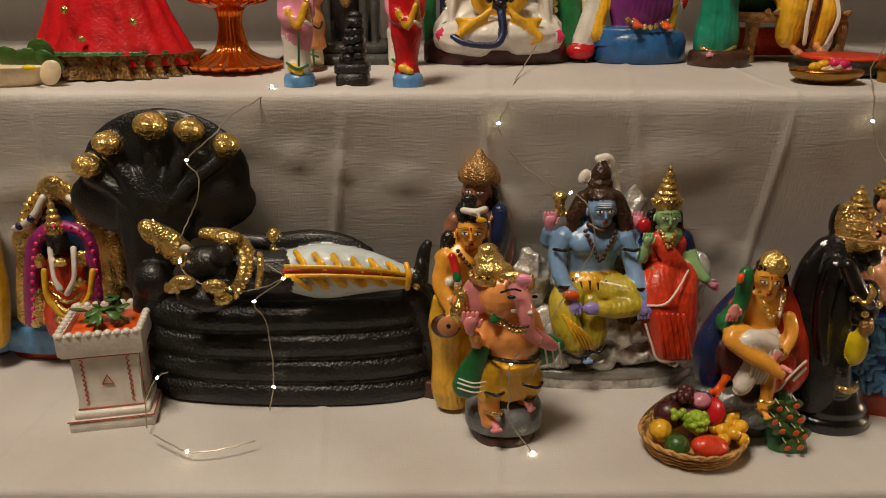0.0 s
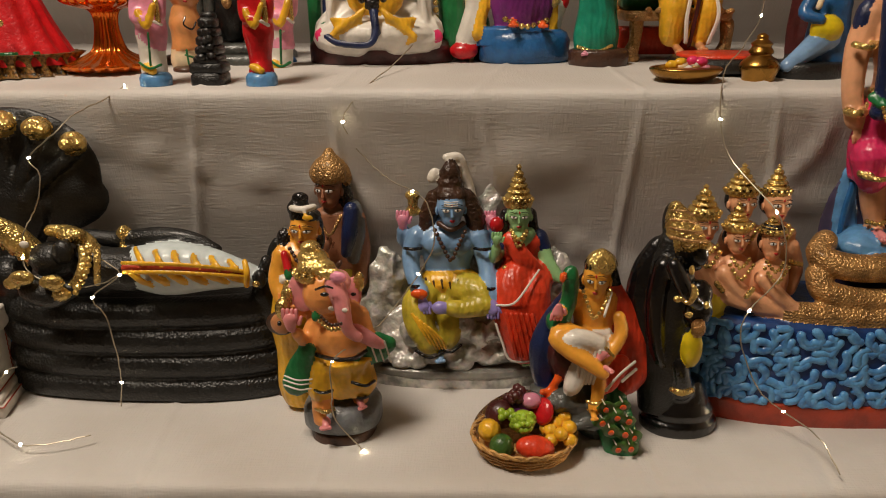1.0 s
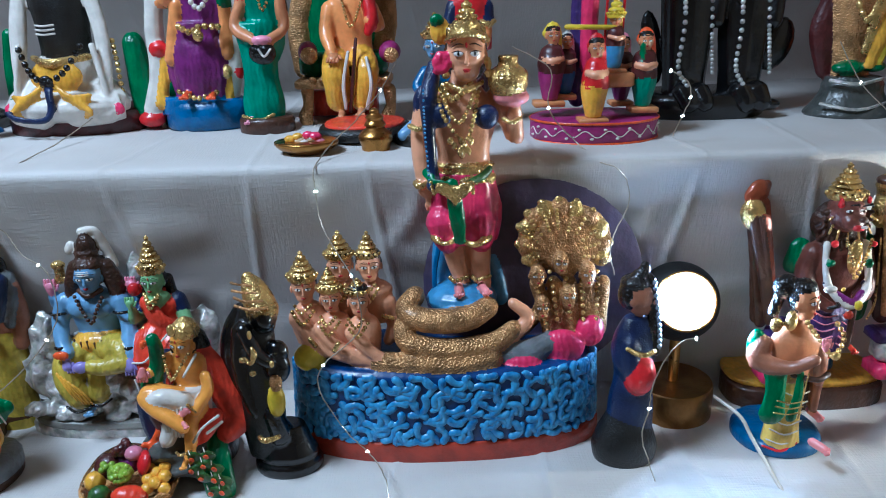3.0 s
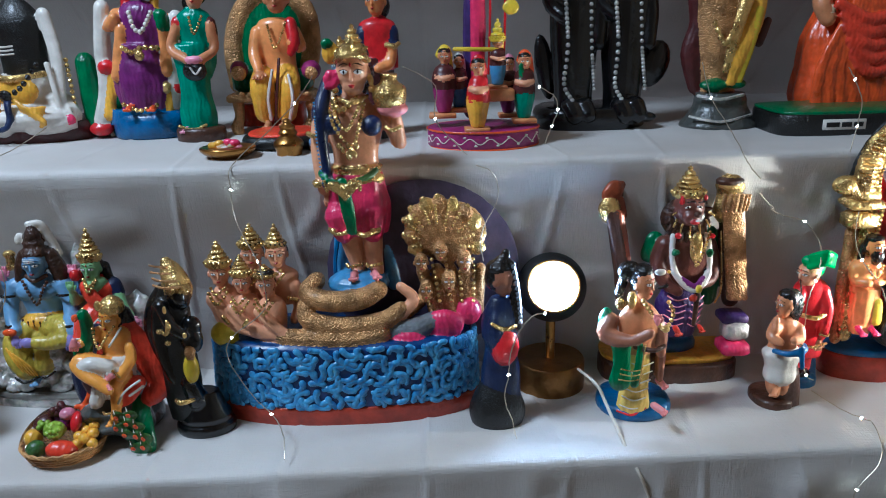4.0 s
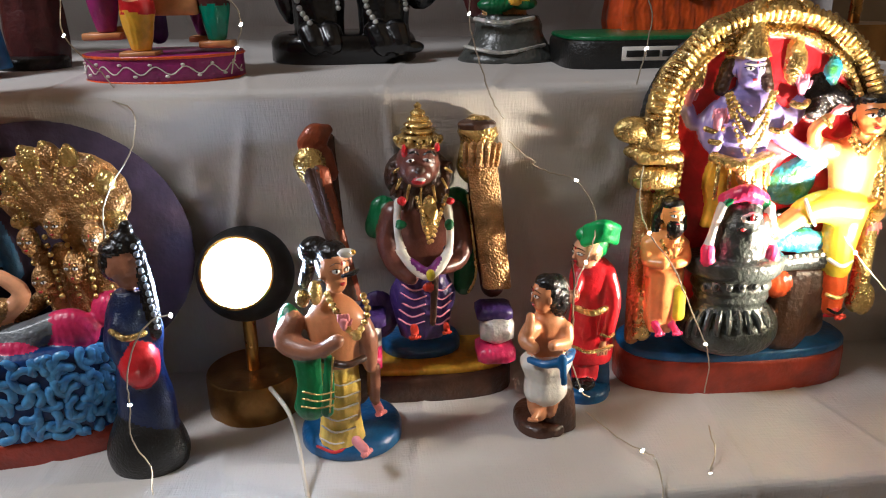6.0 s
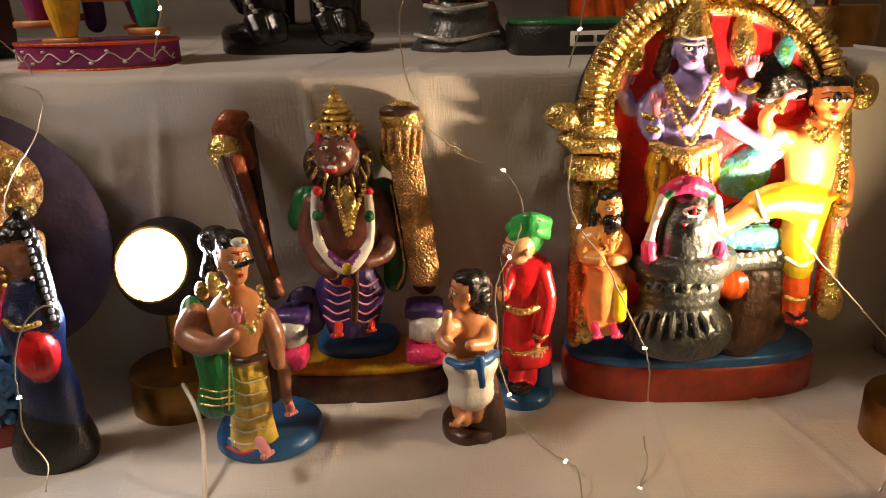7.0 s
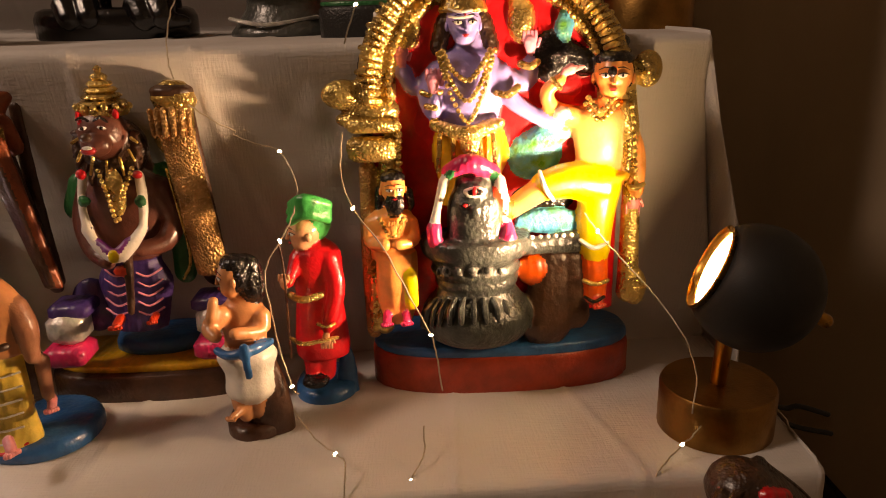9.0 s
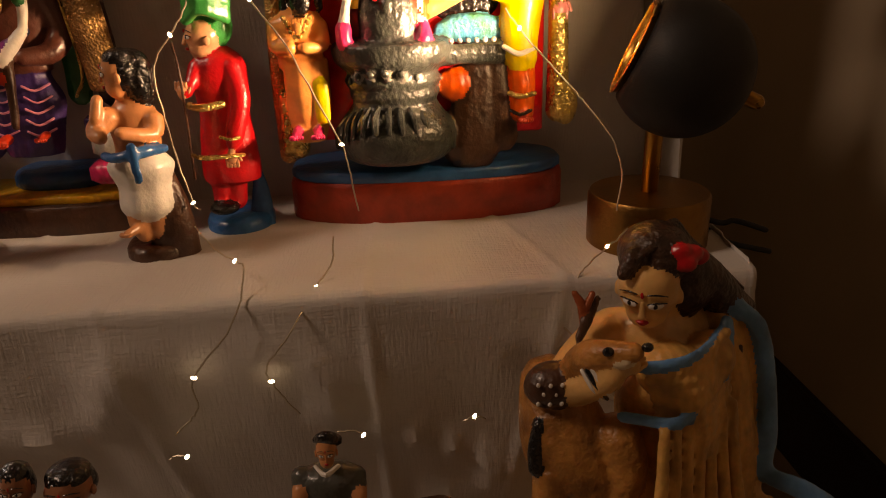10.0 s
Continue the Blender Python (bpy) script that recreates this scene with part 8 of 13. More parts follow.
s.tube(GOLD, [(1.157, 0.675, 0.857, 0.0055), (1.158, 0.675, 0.871, 0.0044), (1.16, 0.675, 0.884, 0.0055), (1.165, 0.675, 0.897, 0.0055), (1.173, 0.675, 0.908, 0.0044), (1.182, 0.675, 0.918, 0.0044), (1.193, 0.675, 0.927, 0.0044), (1.205, 0.675, 0.933, 0.0055), (1.219, 0.675, 0.937, 0.0044), (1.233, 0.675, 0.939, 0.0044), (1.247, 0.675, 0.939, 0.0044), (1.261, 0.675, 0.936, 0.0055), (1.275, 0.675, 0.932, 0.0044), (1.288, 0.675, 0.925, 0.0044), (1.299, 0.675, 0.916, 0.0055), (1.309, 0.675, 0.905, 0.0055), (1.318, 0.675, 0.893, 0.0044), (1.324, 0.675, 0.88, 0.0044), (1.327, 0.675, 0.867, 0.0055), (1.328, 0.675, 0.852, 0.0055)], 0.9, per=3)
s.tube(GOLD, [(1.151, 0.664, 0.854, 0.0023), (1.143, 0.659, 0.855, 0.0028), (1.136, 0.669, 0.852, 0.0018)], seg=6, per=2)
s.ball(GOLD, (1.158, 0.666, 0.854), (0.0028, 0.003, 0.0028), seg=6)
s.tube(GOLD, [(1.15, 0.664, 0.86, 0.0023), (1.143, 0.659, 0.86, 0.0022), (1.134, 0.669, 0.858, 0.0018)], seg=6, per=2)
s.ball(GOLD, (1.158, 0.666, 0.859), (0.0022, 0.0024, 0.0028), seg=6)
s.tube(GOLD, [(1.15, 0.664, 0.865, 0.0023), (1.143, 0.659, 0.866, 0.0022), (1.136, 0.669, 0.864, 0.0023)], seg=6, per=2)
s.ball(GOLD, (1.158, 0.666, 0.864), (0.0022, 0.0024, 0.0028), seg=6)
s.tube(GOLD, [(1.15, 0.664, 0.87, 0.0023), (1.143, 0.659, 0.871, 0.0022), (1.135, 0.669, 0.87, 0.0023)], seg=6, per=2)
s.ball(GOLD, (1.158, 0.666, 0.868), (0.0022, 0.0024, 0.0022), seg=6)
s.tube(GOLD, [(1.151, 0.664, 0.875, 0.0018), (1.143, 0.659, 0.877, 0.0028), (1.134, 0.669, 0.876, 0.0023)], seg=6, per=2)
s.ball(GOLD, (1.158, 0.666, 0.873), (0.0028, 0.003, 0.0028), seg=6)
s.tube(GOLD, [(1.152, 0.664, 0.88, 0.0018), (1.144, 0.659, 0.882, 0.0028), (1.138, 0.669, 0.882, 0.0018)], seg=6, per=2)
s.ball(GOLD, (1.159, 0.666, 0.877), (0.0022, 0.0024, 0.0022), seg=6)
s.tube(GOLD, [(1.153, 0.664, 0.885, 0.0018), (1.145, 0.659, 0.888, 0.0028), (1.138, 0.669, 0.888, 0.0018)], seg=6, per=2)
s.ball(GOLD, (1.16, 0.666, 0.882), (0.0022, 0.0024, 0.0028), seg=6)
s.tube(GOLD, [(1.154, 0.664, 0.89, 0.0018), (1.147, 0.659, 0.893, 0.0022), (1.138, 0.669, 0.894, 0.0023)], seg=6, per=2)
s.ball(GOLD, (1.161, 0.666, 0.886), (0.0022, 0.0024, 0.0022), seg=6)
s.tube(GOLD, [(1.156, 0.664, 0.895, 0.0018), (1.149, 0.659, 0.898, 0.0022), (1.143, 0.669, 0.899, 0.0018)], seg=6, per=2)
s.ball(GOLD, (1.162, 0.666, 0.891), (0.0028, 0.003, 0.0028), seg=6)
s.tube(GOLD, [(1.157, 0.664, 0.899, 0.0023), (1.151, 0.659, 0.903, 0.0022), (1.144, 0.669, 0.905, 0.0018)], seg=6, per=2)
s.ball(GOLD, (1.164, 0.666, 0.895), (0.0028, 0.003, 0.0028), seg=6)
s.tube(GOLD, [(1.16, 0.664, 0.904, 0.0018), (1.153, 0.659, 0.908, 0.0022), (1.145, 0.669, 0.91, 0.0023)], seg=6, per=2)
s.ball(GOLD, (1.166, 0.666, 0.899), (0.0028, 0.003, 0.0028), seg=6)
s.tube(GOLD, [(1.162, 0.664, 0.908, 0.0023), (1.156, 0.659, 0.912, 0.0022), (1.15, 0.669, 0.914, 0.0023)], seg=6, per=2)
s.ball(GOLD, (1.168, 0.666, 0.903), (0.0028, 0.003, 0.0028), seg=6)
s.tube(GOLD, [(1.165, 0.664, 0.912, 0.0018), (1.159, 0.659, 0.917, 0.0022), (1.152, 0.669, 0.92, 0.0023)], seg=6, per=2)
s.ball(GOLD, (1.171, 0.666, 0.907), (0.0022, 0.0024, 0.0028), seg=6)
s.tube(GOLD, [(1.168, 0.664, 0.916, 0.0018), (1.162, 0.659, 0.921, 0.0022), (1.155, 0.669, 0.925, 0.0018)], seg=6, per=2)
s.ball(GOLD, (1.174, 0.666, 0.91), (0.0022, 0.0024, 0.0022), seg=6)
s.tube(GOLD, [(1.171, 0.664, 0.92, 0.0018), (1.165, 0.659, 0.925, 0.0022), (1.161, 0.669, 0.928, 0.0018)], seg=6, per=2)
s.ball(GOLD, (1.177, 0.666, 0.914), (0.0022, 0.0024, 0.0028), seg=6)
s.tube(GOLD, [(1.174, 0.664, 0.924, 0.0023), (1.169, 0.659, 0.929, 0.0022), (1.164, 0.669, 0.933, 0.0018)], seg=6, per=2)
s.ball(GOLD, (1.18, 0.666, 0.917), (0.0022, 0.0024, 0.0022), seg=6)
s.tube(GOLD, [(1.178, 0.664, 0.927, 0.0018), (1.173, 0.659, 0.932, 0.0022), (1.167, 0.669, 0.938, 0.0023)], seg=6, per=2)
s.ball(GOLD, (1.183, 0.666, 0.92), (0.0027, 0.003, 0.0022), seg=6)
s.tube(GOLD, [(1.182, 0.664, 0.93, 0.0018), (1.177, 0.659, 0.936, 0.0022), (1.173, 0.669, 0.94, 0.0023)], seg=6, per=2)
s.ball(GOLD, (1.187, 0.666, 0.923), (0.0022, 0.0024, 0.0022), seg=6)
s.tube(GOLD, [(1.186, 0.664, 0.933, 0.0018), (1.181, 0.659, 0.939, 0.0022), (1.177, 0.669, 0.944, 0.0023)], seg=6, per=2)
s.ball(GOLD, (1.19, 0.666, 0.926), (0.0028, 0.003, 0.0028), seg=6)
s.tube(GOLD, [(1.19, 0.664, 0.936, 0.0018), (1.186, 0.659, 0.942, 0.0022), (1.182, 0.669, 0.948, 0.0018)], seg=6, per=2)
s.ball(GOLD, (1.194, 0.666, 0.928), (0.0028, 0.003, 0.0022), seg=6)
s.tube(GOLD, [(1.194, 0.664, 0.938, 0.0023), (1.19, 0.659, 0.944, 0.0028), (1.188, 0.669, 0.949, 0.0018)], seg=6, per=2)
s.ball(GOLD, (1.198, 0.666, 0.93), (0.0028, 0.003, 0.0022), seg=6)
s.tube(GOLD, [(1.199, 0.664, 0.941, 0.0018), (1.195, 0.659, 0.947, 0.0022), (1.193, 0.669, 0.953, 0.0018)], seg=6, per=2)
s.ball(GOLD, (1.202, 0.666, 0.932), (0.0028, 0.003, 0.0022), seg=6)
s.tube(GOLD, [(1.203, 0.664, 0.943, 0.0023), (1.2, 0.659, 0.949, 0.0022), (1.198, 0.669, 0.956, 0.0018)], seg=6, per=2)
s.ball(GOLD, (1.207, 0.666, 0.934), (0.0022, 0.0024, 0.0022), seg=6)
s.tube(GOLD, [(1.208, 0.664, 0.944, 0.0023), (1.205, 0.659, 0.951, 0.0022), (1.204, 0.669, 0.956, 0.0018)], seg=6, per=2)
s.ball(GOLD, (1.211, 0.666, 0.936), (0.0022, 0.0024, 0.0028), seg=6)
s.tube(GOLD, [(1.213, 0.664, 0.946, 0.0018), (1.21, 0.659, 0.952, 0.0022), (1.209, 0.669, 0.959, 0.0023)], seg=6, per=2)
s.ball(GOLD, (1.216, 0.666, 0.937), (0.0022, 0.0024, 0.0022), seg=6)
s.tube(GOLD, [(1.218, 0.664, 0.947, 0.0018), (1.215, 0.659, 0.953, 0.0028), (1.215, 0.669, 0.961, 0.0018)], seg=6, per=2)
s.ball(GOLD, (1.22, 0.666, 0.938), (0.0028, 0.003, 0.0022), seg=6)
s.tube(GOLD, [(1.223, 0.664, 0.948, 0.0018), (1.221, 0.659, 0.954, 0.0022), (1.221, 0.669, 0.96, 0.0023)], seg=6, per=2)
s.ball(GOLD, (1.225, 0.666, 0.939), (0.0022, 0.0024, 0.0027), seg=6)
s.tube(GOLD, [(1.228, 0.664, 0.948, 0.0018), (1.226, 0.659, 0.955, 0.0022), (1.227, 0.669, 0.962, 0.0018)], seg=6, per=2)
s.ball(GOLD, (1.229, 0.666, 0.939), (0.0027, 0.003, 0.0022), seg=6)
s.tube(GOLD, [(1.233, 0.664, 0.948, 0.0023), (1.232, 0.659, 0.955, 0.0022), (1.233, 0.669, 0.963, 0.0018)], seg=6, per=2)
s.ball(GOLD, (1.234, 0.666, 0.939), (0.0028, 0.003, 0.0022), seg=6)
s.tube(GOLD, [(1.238, 0.664, 0.948, 0.0023), (1.237, 0.659, 0.955, 0.0022), (1.239, 0.669, 0.961, 0.0018)], seg=6, per=2)
s.ball(GOLD, (1.239, 0.666, 0.939), (0.0022, 0.0024, 0.0022), seg=6)
s.tube(GOLD, [(1.243, 0.664, 0.948, 0.0023), (1.243, 0.659, 0.955, 0.0022), (1.245, 0.669, 0.962, 0.0018)], seg=6, per=2)
s.ball(GOLD, (1.244, 0.666, 0.939), (0.0022, 0.0024, 0.0022), seg=6)
s.tube(GOLD, [(1.249, 0.664, 0.948, 0.0018), (1.248, 0.659, 0.954, 0.0022), (1.251, 0.669, 0.962, 0.0018)], seg=6, per=2)
s.ball(GOLD, (1.248, 0.666, 0.939), (0.0027, 0.003, 0.0027), seg=6)
s.tube(GOLD, [(1.254, 0.664, 0.947, 0.0018), (1.253, 0.659, 0.953, 0.0028), (1.257, 0.669, 0.959, 0.0018)], seg=6, per=2)
s.ball(GOLD, (1.253, 0.666, 0.938), (0.0028, 0.003, 0.0022), seg=6)
s.tube(GOLD, [(1.259, 0.664, 0.946, 0.0018), (1.259, 0.659, 0.952, 0.0022), (1.263, 0.669, 0.959, 0.0018)], seg=6, per=2)
s.ball(GOLD, (1.258, 0.666, 0.937), (0.0022, 0.0024, 0.0022), seg=6)
s.tube(GOLD, [(1.264, 0.664, 0.944, 0.0018), (1.264, 0.659, 0.951, 0.0028), (1.269, 0.669, 0.958, 0.0018)], seg=6, per=2)
s.ball(GOLD, (1.262, 0.666, 0.936), (0.0027, 0.003, 0.0028), seg=6)
s.tube(GOLD, [(1.269, 0.664, 0.943, 0.0018), (1.27, 0.659, 0.949, 0.0022), (1.274, 0.669, 0.954, 0.0023)], seg=6, per=2)
s.ball(GOLD, (1.267, 0.666, 0.934), (0.0022, 0.0024, 0.0022), seg=6)
s.tube(GOLD, [(1.273, 0.664, 0.941, 0.0023), (1.275, 0.659, 0.947, 0.0022), (1.28, 0.669, 0.953, 0.0023)], seg=6, per=2)
s.ball(GOLD, (1.271, 0.666, 0.932), (0.0028, 0.003, 0.0022), seg=6)
s.tube(GOLD, [(1.278, 0.664, 0.938, 0.0023), (1.28, 0.659, 0.944, 0.0022), (1.286, 0.669, 0.951, 0.0023)], seg=6, per=2)
s.ball(GOLD, (1.276, 0.666, 0.93), (0.0022, 0.0024, 0.0022), seg=6)
s.tube(GOLD, [(1.283, 0.664, 0.936, 0.0018), (1.285, 0.659, 0.942, 0.0022), (1.291, 0.669, 0.946, 0.0018)], seg=6, per=2)
s.ball(GOLD, (1.28, 0.666, 0.928), (0.0027, 0.003, 0.0022), seg=6)
s.tube(GOLD, [(1.287, 0.664, 0.933, 0.0023), (1.29, 0.659, 0.939, 0.0022), (1.297, 0.669, 0.944, 0.0018)], seg=6, per=2)
s.ball(GOLD, (1.284, 0.666, 0.925), (0.0027, 0.003, 0.0022), seg=6)
s.tube(GOLD, [(1.292, 0.664, 0.93, 0.0018), (1.294, 0.659, 0.936, 0.0028), (1.302, 0.669, 0.941, 0.0023)], seg=6, per=2)
s.ball(GOLD, (1.288, 0.666, 0.923), (0.0027, 0.003, 0.0028), seg=6)
s.tube(GOLD, [(1.296, 0.664, 0.927, 0.0018), (1.299, 0.659, 0.932, 0.0022), (1.306, 0.669, 0.936, 0.0018)], seg=6, per=2)
s.ball(GOLD, (1.292, 0.666, 0.92), (0.0027, 0.003, 0.0028), seg=6)
s.tube(GOLD, [(1.3, 0.664, 0.924, 0.0018), (1.303, 0.659, 0.929, 0.0022), (1.312, 0.669, 0.933, 0.0018)], seg=6, per=2)
s.ball(GOLD, (1.296, 0.666, 0.917), (0.0022, 0.0024, 0.0028), seg=6)
s.tube(GOLD, [(1.304, 0.664, 0.92, 0.0018), (1.307, 0.659, 0.925, 0.0028), (1.317, 0.669, 0.929, 0.0018)], seg=6, per=2)
s.ball(GOLD, (1.299, 0.666, 0.913), (0.0028, 0.003, 0.0022), seg=6)
s.tube(GOLD, [(1.307, 0.664, 0.916, 0.0023), (1.311, 0.659, 0.921, 0.0028), (1.319, 0.669, 0.923, 0.0023)], seg=6, per=2)
s.ball(GOLD, (1.303, 0.666, 0.91), (0.0022, 0.0024, 0.0028), seg=6)
s.tube(GOLD, [(1.311, 0.664, 0.912, 0.0018), (1.315, 0.659, 0.916, 0.0022), (1.325, 0.669, 0.92, 0.0018)], seg=6, per=2)
s.ball(GOLD, (1.306, 0.666, 0.906), (0.0027, 0.003, 0.0022), seg=6)
s.tube(GOLD, [(1.314, 0.664, 0.908, 0.0023), (1.318, 0.659, 0.912, 0.0028), (1.329, 0.669, 0.915, 0.0023)], seg=6, per=2)
s.ball(GOLD, (1.309, 0.666, 0.902), (0.0022, 0.0024, 0.0022), seg=6)
s.tube(GOLD, [(1.317, 0.664, 0.903, 0.0023), (1.321, 0.659, 0.907, 0.0028), (1.331, 0.669, 0.909, 0.0018)], seg=6, per=2)
s.ball(GOLD, (1.312, 0.666, 0.898), (0.0022, 0.0024, 0.0022), seg=6)
s.tube(GOLD, [(1.32, 0.664, 0.899, 0.0018), (1.324, 0.659, 0.902, 0.0028), (1.335, 0.669, 0.904, 0.0023)], seg=6, per=2)
s.ball(GOLD, (1.314, 0.666, 0.894), (0.0027, 0.003, 0.0022), seg=6)
s.tube(GOLD, [(1.322, 0.664, 0.894, 0.0023), (1.327, 0.659, 0.897, 0.0022), (1.339, 0.669, 0.899, 0.0018)], seg=6, per=2)
s.ball(GOLD, (1.316, 0.666, 0.89), (0.0027, 0.003, 0.0028), seg=6)
s.tube(GOLD, [(1.324, 0.664, 0.889, 0.0023), (1.329, 0.659, 0.892, 0.0028), (1.339, 0.669, 0.892, 0.0023)], seg=6, per=2)
s.ball(GOLD, (1.318, 0.666, 0.886), (0.0027, 0.003, 0.0028), seg=6)
s.tube(GOLD, [(1.326, 0.664, 0.884, 0.0023), (1.331, 0.659, 0.887, 0.0028), (1.343, 0.669, 0.887, 0.0023)], seg=6, per=2)
s.ball(GOLD, (1.32, 0.666, 0.881), (0.0027, 0.003, 0.0022), seg=6)
s.tube(GOLD, [(1.328, 0.664, 0.879, 0.0018), (1.333, 0.659, 0.881, 0.0022), (1.345, 0.669, 0.881, 0.0023)], seg=6, per=2)
s.ball(GOLD, (1.321, 0.666, 0.877), (0.0028, 0.003, 0.0028), seg=6)
s.tube(GOLD, [(1.329, 0.664, 0.874, 0.0023), (1.334, 0.659, 0.876, 0.0028), (1.345, 0.669, 0.875, 0.0018)], seg=6, per=2)
s.ball(GOLD, (1.322, 0.666, 0.872), (0.0027, 0.003, 0.0028), seg=6)
s.tube(GOLD, [(1.33, 0.664, 0.869, 0.0018), (1.335, 0.659, 0.87, 0.0028), (1.348, 0.669, 0.869, 0.0018)], seg=6, per=2)
s.ball(GOLD, (1.323, 0.666, 0.867), (0.0028, 0.003, 0.0022), seg=6)
s.tube(GOLD, [(1.33, 0.664, 0.864, 0.0023), (1.336, 0.659, 0.865, 0.0028), (1.349, 0.669, 0.863, 0.0023)], seg=6, per=2)
s.ball(GOLD, (1.324, 0.666, 0.863), (0.0027, 0.003, 0.0028), seg=6)
s.tube(GOLD, [(1.331, 0.664, 0.859, 0.0018), (1.336, 0.659, 0.859, 0.0028), (1.347, 0.669, 0.857, 0.0023)], seg=6, per=2)
s.ball(GOLD, (1.324, 0.666, 0.858), (0.0027, 0.003, 0.0028), seg=6)
s.tube(GOLD, [(1.331, 0.664, 0.853, 0.0018), (1.336, 0.659, 0.854, 0.0028), (1.349, 0.669, 0.85, 0.0023)], seg=6, per=2)
s.ball(GOLD, (1.324, 0.666, 0.853), (0.0027, 0.003, 0.0028), seg=6)
s.ball(GOLD, (1.142, 0.662, 0.859), (0.006, 0.004, 0.0065), (0, 0, 0), seg=8)
s.ball(GOLD, (1.146, 0.662, 0.891), (0.0064, 0.0032, 0.0052), (0, 40, 0), seg=8)
s.ball(GOLD, (1.16, 0.662, 0.92), (0.0048, 0.0032, 0.0065), (0, 80, 0), seg=8)
s.ball(GOLD, (1.183, 0.662, 0.941), (0.008, 0.004, 0.0052), (0, 120, 0), seg=8)
s.ball(GOLD, (1.213, 0.662, 0.953), (0.0048, 0.0032, 0.0052), (0, 160, 0), seg=8)
s.ball(GOLD, (1.245, 0.662, 0.955), (0.0064, 0.0032, 0.0052), (0, 200, 0), seg=8)
s.ball(GOLD, (1.277, 0.662, 0.947), (0.0048, 0.0032, 0.0052), (0, 240, 0), seg=8)
s.ball(GOLD, (1.305, 0.662, 0.929), (0.0064, 0.0032, 0.0065), (0, 280, 0), seg=8)
s.ball(GOLD, (1.326, 0.662, 0.902), (0.0048, 0.0032, 0.0052), (0, 320, 0), seg=8)
s.ball(GOLD, (1.337, 0.662, 0.871), (0.008, 0.004, 0.0065), (0, 360, 0), seg=8)
s.ball(GOLD, (1.238, 0.671, 0.973), (0.0168, 0.0096, 0.016))
s.ball(GOLD, (1.227, 0.666, 0.98), (0.01, 0.007, 0.008))
s.ball(GOLD, (1.246, 0.666, 0.98), (0.01, 0.007, 0.008))
s.ball(GOLD, (1.238, 0.67, 0.959), (0.03, 0.007, 0.0072))
s.ball(GOLD, (1.237, 0.669, 0.985), (0.0088, 0.0048, 0.0056))
s.ball(GOLD, (1.224, 0.664, 0.966), (0.0048, 0.0036, 0.0048), seg=8)
s.ball(GOLD, (1.25, 0.664, 0.966), (0.0048, 0.0036, 0.006), seg=8)
s.ball(GOLD, (1.231, 0.664, 0.956), (0.0048, 0.0036, 0.0048), seg=8)
s.ball(GOLD, (1.244, 0.664, 0.956), (0.0048, 0.0036, 0.0048), seg=8)
s.ball(GOLD, (1.215, 0.664, 0.959), (0.006, 0.0045, 0.0048), seg=8)
s.ball(GOLD, (1.259, 0.664, 0.958), (0.0048, 0.0036, 0.0048), seg=8)
s.ball(GOLD, (1.123, 0.672, 0.859), (0.018, 0.011, 0.012))
s.ball(GOLD, (1.136, 0.672, 0.851), (0.0136, 0.0088, 0.013))
s.ball(GOLD, (1.148, 0.672, 0.845), (0.018, 0.011, 0.012))
s.ball(GOLD, (1.127, 0.672, 0.84), (0.012, 0.011, 0.0064))
s.ball(GOLD, (1.14, 0.672, 0.866), (0.0088, 0.0088, 0.01))
s.box(GOLD, (1.145, 0.671, 0.836), (0.04, 0.026, 0.011), (0, 0, 0), 0.004)
s.box(GOLD, (1.144, 0.672, 0.817), (0.04, 0.024, 0.02), (0, 0, 0), 0.004)
s.ball(GOLD, (1.126, 0.665, 0.819), (0.004, 0.003, 0.0075), seg=8)
s.ball(GOLD, (1.125, 0.663, 0.837), (0.003, 0.0025, 0.003), seg=6)
s.ball(GOLD, (1.132, 0.665, 0.819), (0.004, 0.003, 0.0075), seg=8)
s.ball(GOLD, (1.131, 0.663, 0.837), (0.003, 0.0025, 0.003), seg=6)
s.ball(GOLD, (1.138, 0.665, 0.819), (0.004, 0.003, 0.0075), seg=8)
s.ball(GOLD, (1.138, 0.663, 0.837), (0.0024, 0.002, 0.003), seg=6)
s.ball(GOLD, (1.144, 0.665, 0.819), (0.004, 0.003, 0.0075), seg=8)
s.ball(GOLD, (1.144, 0.663, 0.836), (0.003, 0.0025, 0.0024), seg=6)
s.ball(GOLD, (1.151, 0.665, 0.819), (0.0032, 0.0024, 0.0075), seg=8)
s.ball(GOLD, (1.151, 0.663, 0.836), (0.0024, 0.002, 0.003), seg=6)
s.ball(GOLD, (1.157, 0.665, 0.818), (0.0032, 0.0024, 0.006), seg=8)
s.ball(GOLD, (1.157, 0.663, 0.836), (0.003, 0.0025, 0.003), seg=6)
s.ball(GOLD, (1.163, 0.665, 0.818), (0.0032, 0.0024, 0.0075), seg=8)
s.ball(GOLD, (1.164, 0.663, 0.836), (0.0024, 0.002, 0.003), seg=6)
s.tube(GOLD, [(1.157, 0.673, 0.825, 0.008), (1.155, 0.673, 0.791, 0.009), (1.152, 0.673, 0.729, 0.009), (1.146, 0.673, 0.664, 0.009)])
s.beads(GOLD, [(1.164, 0.663, 0.837), (1.163, 0.664, 0.803), (1.16, 0.665, 0.763)], 0.0032, 1.6)
s.tube(DULLGOLD, [(1.138, 0.675, 0.801, 0.007), (1.136, 0.675, 0.729, 0.007), (1.137, 0.675, 0.658, 0.007)])
s.beads(GOLD, [(1.139, 0.666, 0.711), (1.138, 0.666, 0.662)], 0.005, 1.6)
